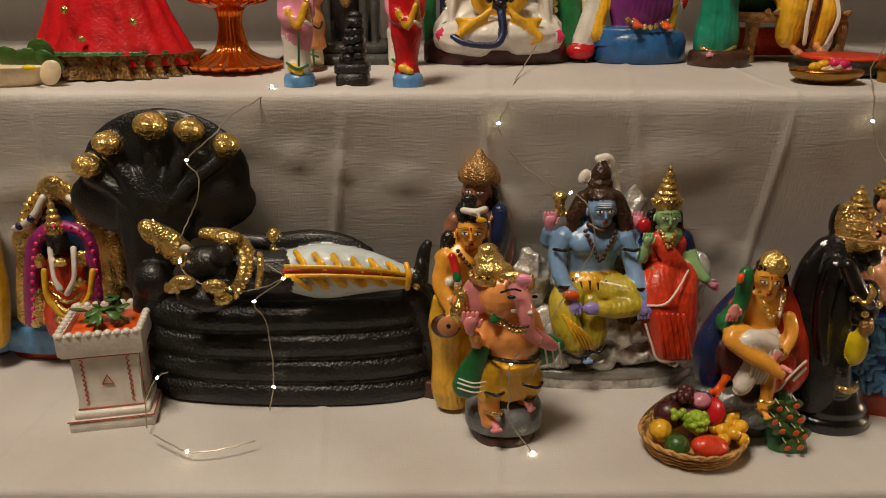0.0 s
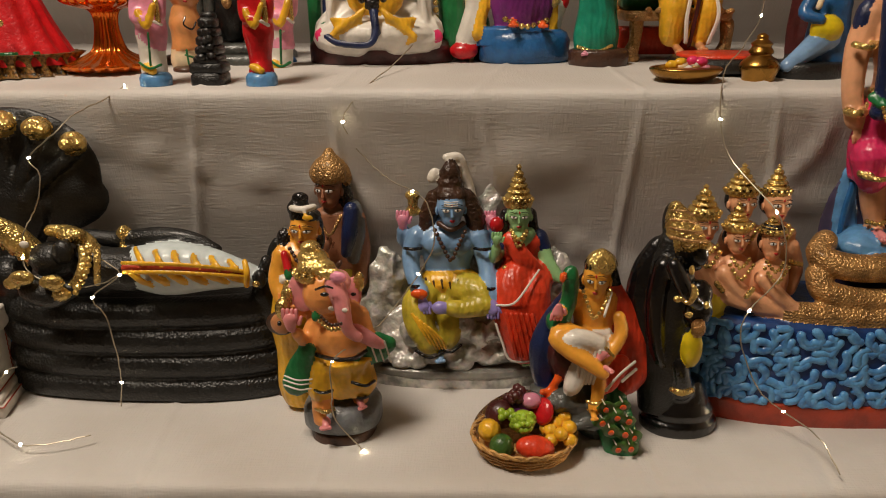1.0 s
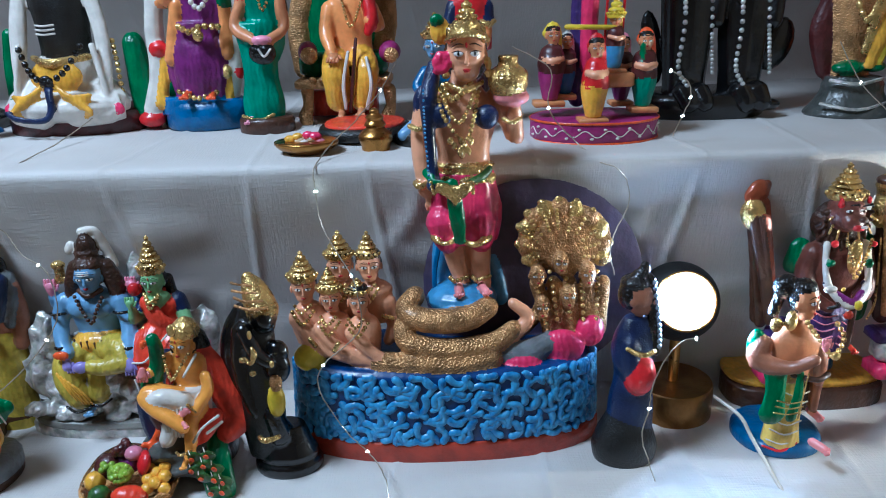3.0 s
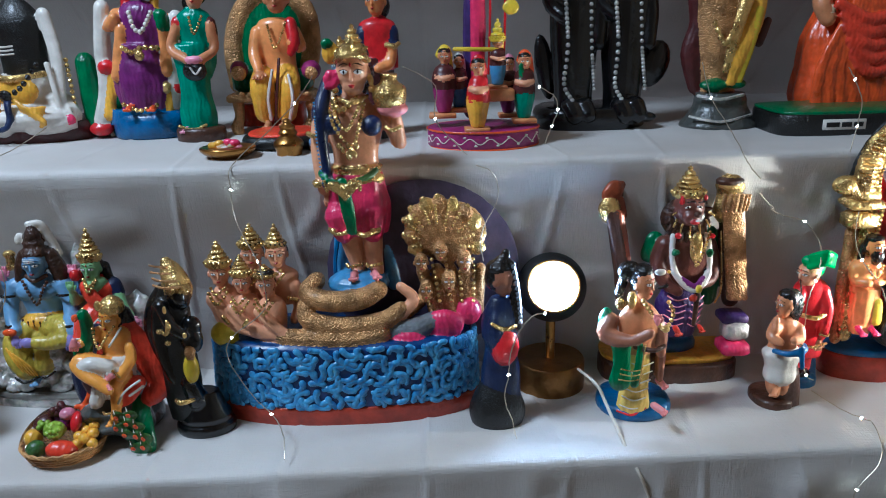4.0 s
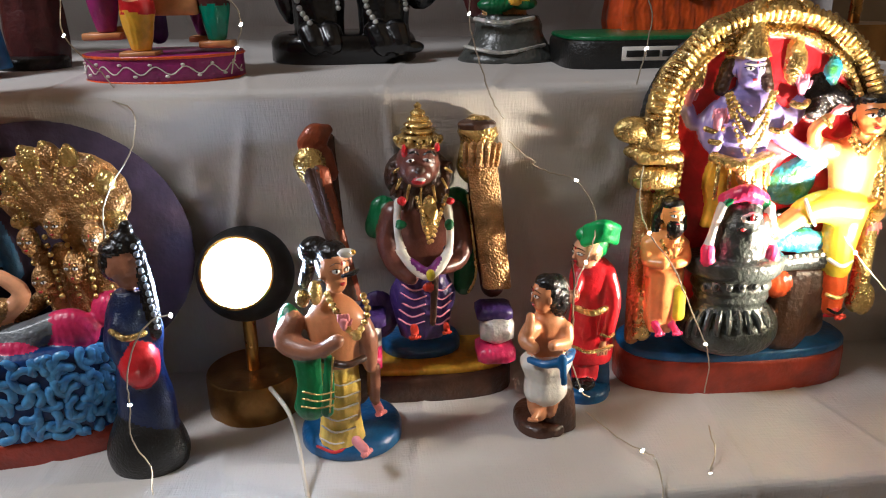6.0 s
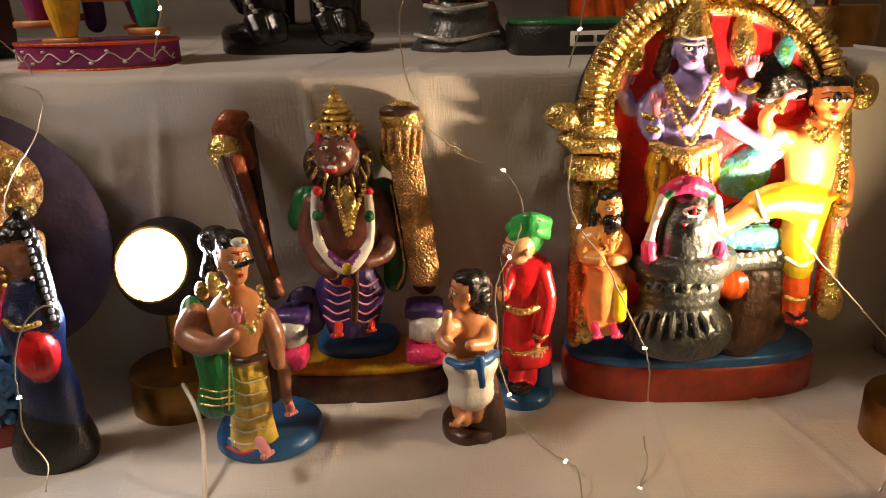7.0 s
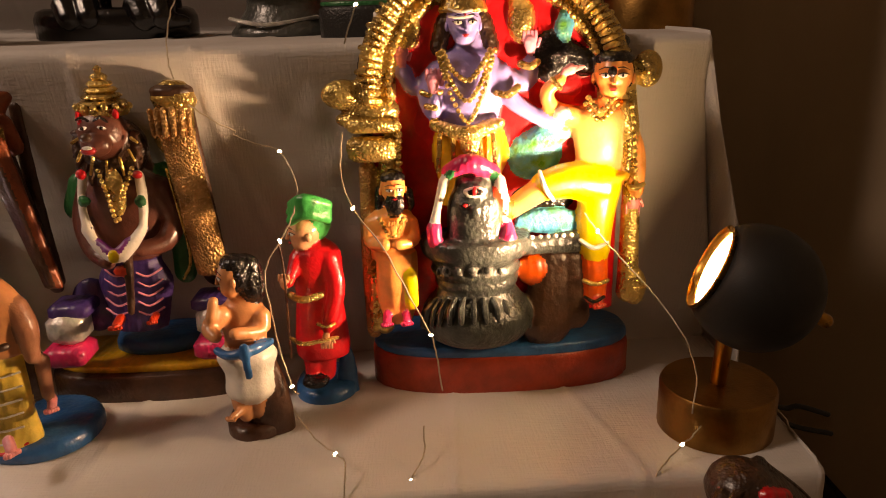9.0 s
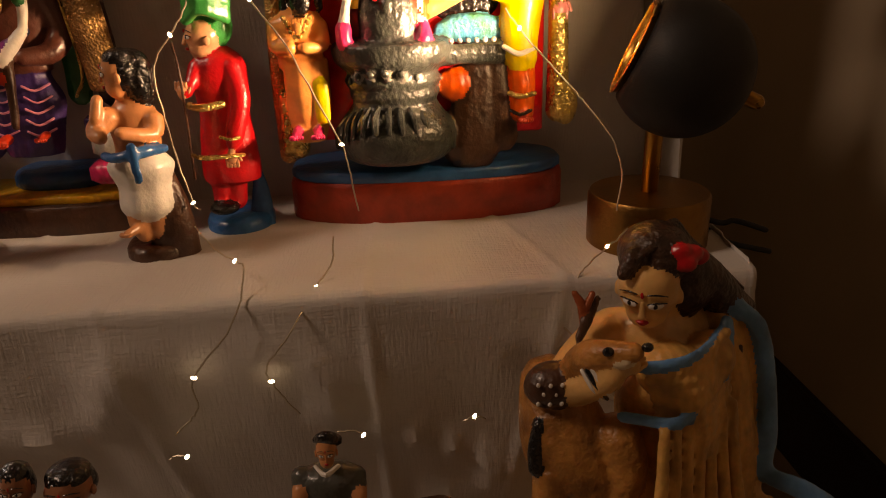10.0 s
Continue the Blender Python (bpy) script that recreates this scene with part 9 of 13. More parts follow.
s.tube(GOLD, [(1.343, 0.671, 0.864, 0.008), (1.351, 0.671, 0.806, 0.008), (1.353, 0.672, 0.754, 0.008), (1.354, 0.672, 0.685, 0.01)])
s.beads(GOLD, [(1.345, 0.662, 0.851), (1.353, 0.663, 0.783)], 0.0032, 1.6)
s.ball(GOLD, (1.361, 0.674, 0.872), (0.012, 0.008, 0.015))
s.ball(GOLD, (1.36, 0.666, 0.872), (0.005, 0.004, 0.0048))
s.ball(GOLD, (1.36, 0.67, 0.691), (0.01, 0.008, 0.017))
s.lathe(YELLOW, (1.22, 0.673), [(0.769, 0.029), (0.789, 0.0248), (0.809, 0.03), (0.828, 0.026), (0.835, 0.0192)], 0.42, ribs=9, amp=0.04)
s.tube(GOLD, [(1.192, 0.663, 0.835, 0.005), (1.216, 0.655, 0.829, 0.006), (1.243, 0.662, 0.835, 0.005)])
s.ball(GOLD, (1.219, 0.657, 0.823), (0.0088, 0.0032, 0.013))
s.tube(GOLD, [(1.196, 0.658, 0.828, 0.002), (1.194, 0.655, 0.8, 0.002)], seg=6)
s.tube(GOLD, [(1.206, 0.658, 0.828, 0.002), (1.206, 0.655, 0.799, 0.0016)], seg=6)
s.tube(GOLD, [(1.217, 0.658, 0.827, 0.0016), (1.217, 0.655, 0.799, 0.0016)], seg=6)
s.tube(GOLD, [(1.227, 0.658, 0.827, 0.0016), (1.228, 0.655, 0.799, 0.002)], seg=6)
s.tube(GOLD, [(1.237, 0.658, 0.827, 0.002), (1.239, 0.655, 0.798, 0.002)], seg=6)
s.lathe(VIOLETSKIN, (1.22, 0.672), [(0.824, 0.02), (0.843, 0.024), (0.862, 0.029), (0.878, 0.0256), (0.887, 0.02), (0.892, 0.011), (0.901, 0.009)], 0.42)
s.head(VIOLETSKIN, (1.216, 0.666, 0.909), (0.0124, 0.0126, 0.016), 2, 0, None, True)
s.tube(WHITE, [(1.204, 0.65, 0.92, 0.0008), (1.212, 0.648, 0.918, 0.001), (1.221, 0.65, 0.919, 0.001)], seg=6)
s.tube(WHITE, [(1.204, 0.649, 0.915, 0.0008), (1.212, 0.647, 0.914, 0.001), (1.221, 0.649, 0.915, 0.001)], seg=6)
s.lathe(GOLD, (1.216, 0.671), [(0.919, 0.019), (0.925, 0.016), (0.933, 0.0136), (0.943, 0.0104), (0.951, 0.009), (0.958, 0.005)], 1, ribs=10, amp=0.05)
s.ball(BROWNHAIR, (1.218, 0.677, 0.929), (0.0168, 0.0088, 0.0208))
s.tube(BROWNHAIR, [(1.202, 0.673, 0.912, 0.006), (1.197, 0.673, 0.892, 0.006)])
s.tube(BROWNHAIR, [(1.232, 0.673, 0.912, 0.006), (1.238, 0.673, 0.891, 0.006)])
s.beads(GOLD, [(1.199, 0.659, 0.891), (1.205, 0.652, 0.878), (1.217, 0.651, 0.869), (1.227, 0.652, 0.878), (1.235, 0.659, 0.89)], 0.0024, 1.5)
s.beads(GOLD, [(1.197, 0.659, 0.891), (1.205, 0.652, 0.868), (1.217, 0.651, 0.854), (1.228, 0.652, 0.868), (1.237, 0.659, 0.89)], 0.0022, 1.5)
s.beads(GOLD, [(1.195, 0.659, 0.891), (1.205, 0.652, 0.858), (1.217, 0.651, 0.838), (1.228, 0.652, 0.858), (1.239, 0.659, 0.89)], 0.002, 1.5)
s.tube(WHITE, [(1.236, 0.659, 0.89, 0.0016), (1.231, 0.654, 0.86, 0.002), (1.22, 0.654, 0.84, 0.002)], seg=6)
s.tube(VIOLETSKIN, [(1.196, 0.672, 0.875, 0.008), (1.189, 0.67, 0.856, 0.009), (1.192, 0.665, 0.843, 0.006), (1.193, 0.66, 0.855, 0.0052)])
s.hand(ROSE, (1.192, 0.659, 0.866), 0.0075, (0, 0, 1), (1, 0, 0))
s.tube(GOLD, [(1.183, 0.664, 0.86, 0.0025), (1.19, 0.659, 0.858, 0.002), (1.198, 0.663, 0.86, 0.002)])
s.tube(GOLD, [(1.186, 0.659, 0.85, 0.0025), (1.193, 0.655, 0.849, 0.0025)])
s.tube(VIOLETSKIN, [(1.244, 0.672, 0.874, 0.008), (1.251, 0.67, 0.854, 0.0072), (1.27, 0.669, 0.84, 0.0064), (1.288, 0.666, 0.834, 0.007)])
s.tube(GOLD, [(1.24, 0.662, 0.858, 0.0024), (1.249, 0.659, 0.857, 0.003), (1.257, 0.663, 0.862, 0.003)])
s.ball(WHITE, (1.291, 0.66, 0.841), (0.0064, 0.0048, 0.0056))
s.tube(VIOLETSKIN, [(1.193, 0.675, 0.871, 0.007), (1.177, 0.675, 0.862, 0.0052), (1.169, 0.674, 0.876, 0.006)])
s.hand(ROSE, (1.169, 0.671, 0.884), 0.0064, (0, 0, 1), (1, 0, 0))
s.ball(GOLD, (1.177, 0.674, 0.908), (0.0064, 0.0048, 0.0136))
s.ball(GOLD, (1.173, 0.673, 0.897), (0.0088, 0.0048, 0.0056))
s.tube(VIOLETSKIN, [(1.247, 0.675, 0.87, 0.007), (1.265, 0.675, 0.865, 0.007), (1.268, 0.674, 0.879, 0.006)])
s.hand(ROSE, (1.267, 0.67, 0.892), 0.0072, (0, 0, 1), (1, 0, 0))
s.tube(GOLD, [(1.259, 0.668, 0.879, 0.003), (1.266, 0.664, 0.877, 0.003), (1.273, 0.668, 0.88, 0.003)])
s.ball(GOLD, (1.261, 0.674, 0.911), (0.01, 0.006, 0.017))
s.ball(GOLD, (1.259, 0.674, 0.924), (0.007, 0.005, 0.0088))
s.ball(SEAGREEN, (1.283, 0.673, 0.822), (0.023, 0.007, 0.011), (0, -20, 0))
s.ball(SEAGREEN, (1.273, 0.675, 0.807), (0.0224, 0.0056, 0.02), (0, -30, 0))
s.ball(SEAGREEN, (1.286, 0.671, 0.752), (0.031, 0.007, 0.011))
s.ball(SEAGREEN, (1.294, 0.672, 0.906), (0.007, 0.004, 0.013))
s.ball(HAIR, (1.286, 0.675, 0.883), (0.0176, 0.0056, 0.02))
s.ball(HAIR, (1.28, 0.678, 0.77), (0.03, 0.005, 0.015))
s.lathe(PEDESTAL, (1.224, 0.665), [(0.655, 0.035), (0.659, 0.041), (0.666, 0.045), (0.673, 0.0465), (0.681, 0.0455), (0.688, 0.0415), (0.695, 0.036), (0.701, 0.0325), (0.704, 0.0335), (0.707, 0.0345), (0.712, 0.033)], 0.85, seg=36)
s.lathe(PEDESTAL, (1.223, 0.665), [(0.711, 0.033), (0.715, 0.036), (0.718, 0.037), (0.722, 0.035), (0.725, 0.036), (0.731, 0.043), (0.737, 0.045), (0.743, 0.045), (0.746, 0.042), (0.748, 0.03)], 0.85, seg=36)
s.tube(PEDESTAL, [(1.178, 0.657, 0.668, 0.0023), (1.18, 0.657, 0.681, 0.0028), (1.188, 0.659, 0.69, 0.002)], seg=6, per=2)
s.tube(PEDESTAL, [(1.18, 0.648, 0.672, 0.0023), (1.182, 0.649, 0.685, 0.0028), (1.19, 0.653, 0.693, 0.002)], seg=6, per=2)
s.tube(PEDESTAL, [(1.185, 0.641, 0.676, 0.0022), (1.187, 0.642, 0.688, 0.0022), (1.193, 0.647, 0.695, 0.002)], seg=6, per=2)
s.tube(PEDESTAL, [(1.191, 0.635, 0.679, 0.0022), (1.193, 0.636, 0.691, 0.0022), (1.198, 0.642, 0.698, 0.002)], seg=6, per=2)
s.tube(PEDESTAL, [(1.199, 0.63, 0.681, 0.0022), (1.2, 0.631, 0.693, 0.0028), (1.204, 0.638, 0.699, 0.002)], seg=6, per=2)
s.tube(PEDESTAL, [(1.208, 0.627, 0.683, 0.0023), (1.208, 0.628, 0.694, 0.0028), (1.211, 0.636, 0.7, 0.002)], seg=6, per=2)
s.tube(PEDESTAL, [(1.218, 0.626, 0.683, 0.0018), (1.218, 0.627, 0.694, 0.0022), (1.219, 0.635, 0.7, 0.0016)], seg=6, per=2)
s.tube(PEDESTAL, [(1.228, 0.627, 0.682, 0.0018), (1.227, 0.628, 0.693, 0.0027), (1.227, 0.636, 0.699, 0.0016)], seg=6, per=2)
s.tube(PEDESTAL, [(1.238, 0.63, 0.68, 0.0018), (1.237, 0.631, 0.692, 0.0022), (1.234, 0.638, 0.698, 0.002)], seg=6, per=2)
s.tube(PEDESTAL, [(1.247, 0.635, 0.677, 0.0022), (1.245, 0.636, 0.689, 0.0027), (1.242, 0.642, 0.696, 0.002)], seg=6, per=2)
s.tube(PEDESTAL, [(1.256, 0.641, 0.673, 0.0022), (1.254, 0.642, 0.686, 0.0022), (1.248, 0.647, 0.693, 0.002)], seg=6, per=2)
s.tube(PEDESTAL, [(1.263, 0.648, 0.669, 0.0023), (1.26, 0.649, 0.682, 0.0027), (1.254, 0.653, 0.69, 0.002)], seg=6, per=2)
s.tube(PEDESTAL, [(1.268, 0.657, 0.664, 0.0022), (1.265, 0.657, 0.678, 0.0028), (1.258, 0.659, 0.687, 0.002)], seg=6, per=2)
s.ball(SILVERDARK, (1.192, 0.65, 0.718), (0.0028, 0.0015, 0.005), seg=10)
s.ball(PEDESTAL, (1.191, 0.648, 0.719), (0.0015, 0.0015, 0.003), seg=8)
s.ball(SILVERDARK, (1.197, 0.641, 0.722), (0.0042, 0.0015, 0.005), seg=10)
s.ball(PEDESTAL, (1.197, 0.638, 0.723), (0.0023, 0.0015, 0.003), seg=8)
s.ball(SILVERDARK, (1.207, 0.634, 0.724), (0.0041, 0.0012, 0.005), seg=10)
s.ball(PEDESTAL, (1.206, 0.631, 0.725), (0.0028, 0.0015, 0.003), seg=8)
s.ball(SILVERDARK, (1.218, 0.632, 0.725), (0.0044, 0.0012, 0.005), seg=10)
s.ball(PEDESTAL, (1.217, 0.629, 0.726), (0.003, 0.0015, 0.003), seg=8)
s.ball(SILVERDARK, (1.23, 0.634, 0.723), (0.0041, 0.0012, 0.005), seg=10)
s.ball(PEDESTAL, (1.229, 0.631, 0.725), (0.0028, 0.0015, 0.003), seg=8)
s.ball(SILVERDARK, (1.241, 0.641, 0.72), (0.0042, 0.0015, 0.005), seg=10)
s.ball(PEDESTAL, (1.24, 0.638, 0.721), (0.0023, 0.0015, 0.003), seg=8)
s.ball(SILVERDARK, (1.25, 0.65, 0.716), (0.0028, 0.0015, 0.005), seg=10)
s.ball(PEDESTAL, (1.249, 0.648, 0.717), (0.0015, 0.0015, 0.003), seg=8)
s.tube(PEDESTAL, [(1.248, 0.659, 0.734, 0.0096), (1.273, 0.662, 0.734, 0.008), (1.308, 0.665, 0.735, 0.009)], 0.6)
s.beads(SILVER, [(1.264, 0.649, 0.745), (1.303, 0.652, 0.745)], 0.002, 2)
s.lathe(PEDESTAL, (1.222, 0.655), [(0.734, 0.024), (0.754, 0.0225), (0.774, 0.0215), (0.787, 0.016), (0.794, 0.014), (0.798, 0.005)], 0.9)
s.ball(WHITE, (1.221, 0.638, 0.787), (0.011, 0.002, 0.0045))
s.ball(HAIR, (1.221, 0.636, 0.787), (0.0064, 0.0016, 0.0025))
s.ball(RED, (1.22, 0.635, 0.788), (0.002, 0.0015, 0.0035))
s.ball(HAIR, (1.213, 0.637, 0.777), (0.0045, 0.0015, 0.002))
s.ball(RED, (1.213, 0.635, 0.777), (0.002, 0.0015, 0.0015))
s.ball(RED, (1.221, 0.637, 0.761), (0.004, 0.0012, 0.0015))
s.ball(PEDESTAL, (1.221, 0.636, 0.771), (0.0035, 0.0025, 0.006))
s.tube(PINK, [(1.201, 0.652, 0.8, 0.006), (1.217, 0.644, 0.808, 0.008), (1.237, 0.652, 0.799, 0.006)])
s.tube(GREEN, [(1.201, 0.646, 0.798, 0.0032), (1.206, 0.644, 0.804, 0.0032)])
s.tube(GREEN, [(1.233, 0.646, 0.802, 0.0032), (1.24, 0.649, 0.793, 0.004)])
s.tube(WHITE, [(1.198, 0.647, 0.795, 0.0045), (1.192, 0.647, 0.773, 0.0036), (1.189, 0.647, 0.756, 0.005)])
s.tube(WHITE, [(1.241, 0.647, 0.794, 0.0045), (1.245, 0.647, 0.772, 0.0045), (1.246, 0.647, 0.757, 0.0045)])
s.tube(PINK, [(1.189, 0.646, 0.757, 0.0065), (1.189, 0.644, 0.747, 0.0064)])
s.tube(PINK, [(1.247, 0.646, 0.757, 0.0052), (1.247, 0.644, 0.748, 0.0075)])
s.ball(SCARLET, (1.239, 0.646, 0.772), (0.0075, 0.004, 0.017))
s.ball(ORANGE, (1.273, 0.67, 0.71), (0.016, 0.008, 0.014))
s.tube(BROWN, [(1.291, 0.673, 0.719, 0.018), (1.287, 0.671, 0.682, 0.022), (1.283, 0.67, 0.66, 0.025)], 0.5)
s.tube(BROWN, [(1.305, 0.67, 0.72, 0.011), (1.309, 0.668, 0.666, 0.013)], 0.5)
s.foot(PINK, (1.149, 0.644, 0.679), 0.015, 0)
s.foot(PINK, (1.165, 0.644, 0.679), 0.015, 0)
s.lathe(ORANGESKIN, (1.158, 0.659), [(0.673, 0.0112), (0.693, 0.016), (0.714, 0.017), (0.735, 0.017)], 0.7, ribs=7, amp=0.05)
s.tube(LEMON, [(1.169, 0.649, 0.718, 0.006), (1.17, 0.647, 0.692, 0.0055)], 0.5)
s.lathe(ORANGESKIN, (1.155, 0.66), [(0.729, 0.017), (0.745, 0.018), (0.757, 0.021), (0.766, 0.017), (0.771, 0.0065)], 0.6)
s.tube(ORANGESKIN, [(1.14, 0.659, 0.76, 0.007), (1.138, 0.654, 0.745, 0.0052), (1.15, 0.644, 0.745, 0.0055)])
s.tube(ORANGESKIN, [(1.171, 0.659, 0.759, 0.0065), (1.173, 0.652, 0.745, 0.0048), (1.16, 0.643, 0.745, 0.0044)])
s.hand(ORANGESKIN, (1.157, 0.639, 0.758), 0.0048, (0, 0, 1), (1, 0, 0))
s.head(ORANGESKIN, (1.158, 0.655, 0.787), (0.01, 0.0102, 0.013), 8, 0, HAIR, True)
s.ball(HAIR, (1.159, 0.649, 0.776), (0.008, 0.005, 0.01))
s.tube(HAIR, [(1.148, 0.662, 0.785, 0.005), (1.146, 0.662, 0.771, 0.004)])
s.tube(HAIR, [(1.17, 0.662, 0.784, 0.0036), (1.172, 0.662, 0.771, 0.0032)])
s.beads(GOLD, [(1.146, 0.647, 0.767), (1.156, 0.641, 0.752), (1.166, 0.647, 0.767)], 0.002, 1.7)
s.foot(SCARLET, (1.323, 0.657, 0.682), 0.018, 5)
s.tube(HAIR, [(1.312, 0.649, 0.692, 0.0012), (1.319, 0.645, 0.689, 0.0015), (1.328, 0.65, 0.691, 0.0015)], seg=6)
s.tube(ORANGE, [(1.323, 0.665, 0.727, 0.0105), (1.324, 0.663, 0.706, 0.01), (1.324, 0.662, 0.686, 0.0085)])
s.tube(GOLD, [(1.312, 0.655, 0.704, 0.002), (1.32, 0.651, 0.702, 0.002), (1.332, 0.656, 0.703, 0.002)])
s.tube(LEMON, [(1.325, 0.667, 0.783, 0.018), (1.322, 0.665, 0.753, 0.015), (1.323, 0.663, 0.727, 0.012)], seg=14)
s.tube(WHITE, [(1.308, 0.655, 0.739, 0.002), (1.318, 0.649, 0.734, 0.002), (1.33, 0.655, 0.737, 0.002)])
s.tube(LEMON, [(1.326, 0.665, 0.783, 0.018), (1.298, 0.66, 0.788, 0.015), (1.276, 0.655, 0.785, 0.012)], seg=14)
s.tube(ORANGESKIN, [(1.278, 0.655, 0.785, 0.0105), (1.259, 0.653, 0.774, 0.009), (1.25, 0.65, 0.768, 0.0075)])
s.tube(WHITE, [(1.272, 0.647, 0.799, 0.0016), (1.276, 0.642, 0.786, 0.002), (1.283, 0.645, 0.776, 0.0016)])
s.ball(ORANGE, (1.247, 0.647, 0.769), (0.0064, 0.0048, 0.01))
s.tube(WHITE, [(1.286, 0.656, 0.8, 0.001), (1.29, 0.653, 0.79, 0.0009), (1.296, 0.655, 0.778, 0.0008)], seg=6, per=3)
s.tube(WHITE, [(1.296, 0.656, 0.798, 0.001), (1.298, 0.653, 0.787, 0.0011), (1.303, 0.655, 0.776, 0.001)], seg=6, per=3)
s.tube(WHITE, [(1.305, 0.656, 0.796, 0.001), (1.307, 0.653, 0.785, 0.0011), (1.311, 0.655, 0.773, 0.001)], seg=6, per=3)
s.tube(WHITE, [(1.315, 0.656, 0.795, 0.001), (1.316, 0.653, 0.782, 0.0009), (1.319, 0.655, 0.77, 0.001)], seg=6, per=3)
s.tube(WHITE, [(1.325, 0.656, 0.793, 0.0008), (1.324, 0.653, 0.779, 0.0011), (1.327, 0.655, 0.767, 0.001)], seg=6, per=3)
s.lathe(ORANGESKIN, (1.325, 0.668), [(0.782, 0.02), (0.8, 0.02), (0.822, 0.023), (0.839, 0.025), (0.847, 0.0136), (0.851, 0.008)], 0.5)
s.tube(YELLOW, [(1.305, 0.659, 0.791, 0.004), (1.323, 0.651, 0.787, 0.0045), (1.344, 0.659, 0.791, 0.0032)])
s.tube(ORANGESKIN, [(1.307, 0.669, 0.836, 0.009), (1.285, 0.665, 0.845, 0.0064), (1.279, 0.661, 0.858, 0.0056), (1.289, 0.659, 0.867, 0.0052)])
s.hand(PINKSKIN, (1.294, 0.657, 0.874), 0.006, (1, 0, 0.3), (1, 0, 0))
s.tube(GOLD, [(1.282, 0.656, 0.868, 0.002), (1.288, 0.653, 0.861, 0.002)])
s.tube(ORANGESKIN, [(1.345, 0.671, 0.833, 0.0072), (1.354, 0.671, 0.806, 0.0085), (1.355, 0.668, 0.776, 0.0075)])
s.hand(PINKSKIN, (1.353, 0.667, 0.768), 0.0075, (0, 0, -1), (1, 0, 0))
s.tube(GOLD, [(1.346, 0.662, 0.782, 0.002), (1.351, 0.659, 0.78, 0.0025), (1.36, 0.663, 0.782, 0.002)])
s.head(ORANGESKIN, (1.331, 0.663, 0.868), (0.015, 0.0153, 0.018), -14, 0, HAIR, True)
s.ball(HAIR, (1.331, 0.683, 0.884), (0.02, 0.01, 0.0088))
s.ball(HAIR, (1.338, 0.679, 0.893), (0.0096, 0.0064, 0.0064))
s.tube(HAIR, [(1.312, 0.677, 0.877, 0.01), (1.293, 0.679, 0.887, 0.011), (1.285, 0.68, 0.877, 0.01)])
s.ball(HAIR, (1.325, 0.645, 0.873), (0.0035, 0.002, 0.004))
s.beads(GOLD, [(1.307, 0.654, 0.85), (1.318, 0.649, 0.837), (1.333, 0.654, 0.849)], 0.0024, 1.5)
s.beads(GOLD, [(1.309, 0.654, 0.854), (1.318, 0.649, 0.844), (1.33, 0.654, 0.853)], 0.0025, 1.5)
s.tube(GOLD, [(1.34, 0.661, 0.847, 0.004), (1.345, 0.66, 0.814, 0.0035), (1.344, 0.66, 0.789, 0.0028)])
s.done("arch_group_figurine", "large painted group figurine under a gilded arch on red base", "figurine", wobble=0.0004, voxel=0.0015)

s = Sculpt()
s.slab(BROWN, (1.365, 0.43), 0.115, 0.085, 0.3, 0.335, 2.3, 0.008)
s.tube(OCHRE, [(1.386, 0.468, 0.582, 0.021), (1.380, 0.458, 0.572, 0.029), (1.374, 0.454, 0.556, 0.031), (1.378, 0.456, 0.525, 0.034), (1.384, 0.456, 0.480, 0.045), (1.386, 0.452, 0.410, 0.058), (1.386, 0.450, 0.345, 0.064)], 0.8, seg=22)
s.tube(OCHRE, [(1.335, 0.424, 0.500, 0.030), (1.365, 0.414, 0.470, 0.040), (1.400, 0.424, 0.440, 0.045)], 0.9, seg=16)
s.tube(OCHRE, [(1.330, 0.430, 0.480, 0.034), (1.335, 0.430, 0.420, 0.044), (1.340, 0.430, 0.345, 0.050)], 0.9, seg=16)
s.tube(OLIVESKIN, [(1.338, 0.460, 0.600, 0.0125), (1.362, 0.452, 0.596, 0.019), (1.390, 0.462, 0.594, 0.013)], 0.85, seg=14)
s.tube(OLIVESKIN, [(1.374, 0.460, 0.596, 0.0110), (1.364, 0.452, 0.618, 0.0095)], seg=12)
s.ball(OCHRE, (1.364, 0.428, 0.587), (0.021, 0.016, 0.017), (0, 20, 0))
s.ball(OCHRE, (1.388, 0.436, 0.590), (0.015, 0.014, 0.016))
for k in range(9):
    s.tube(OCHRE, [(1.344 + 0.002 * k, 0.4135 + 0.0006 * k, 0.598 - 0.0062 * k, 0.0032), (1.366 + 0.002 * k, 0.4085 + 0.001 * abs(k - 3), 0.598 - 0.0068 * k, 0.0038), (1.396 + 0.001 * k, 0.434, 0.606 - 0.0072 * k, 0.0032)], 0.7, seg=8)
for k in range(7):
    s.tube(OCHRE, [(1.352 + 0.008 * k, 0.402 + 0.004 * k, 0.566, 0.0034), (1.350 + 0.009 * k, 0.394 + 0.005 * k, 0.530, 0.0042), (1.345 + 0.011 * k, 0.386 + 0.005 * k, 0.480, 0.0050)], 0.7, seg=8)
s.tube(OCHRE, [(1.402, 0.458, 0.598, 0.011), (1.406, 0.452, 0.572, 0.015), (1.410, 0.446, 0.530, 0.017), (1.414, 0.442, 0.485, 0.020)], 0.7, seg=14)
s.tube(OCHRE, [(1.416, 0.470, 0.590, 0.0165), (1.423, 0.466, 0.560, 0.0165), (1.422, 0.460, 0.532, 0.0145)], seg=14)
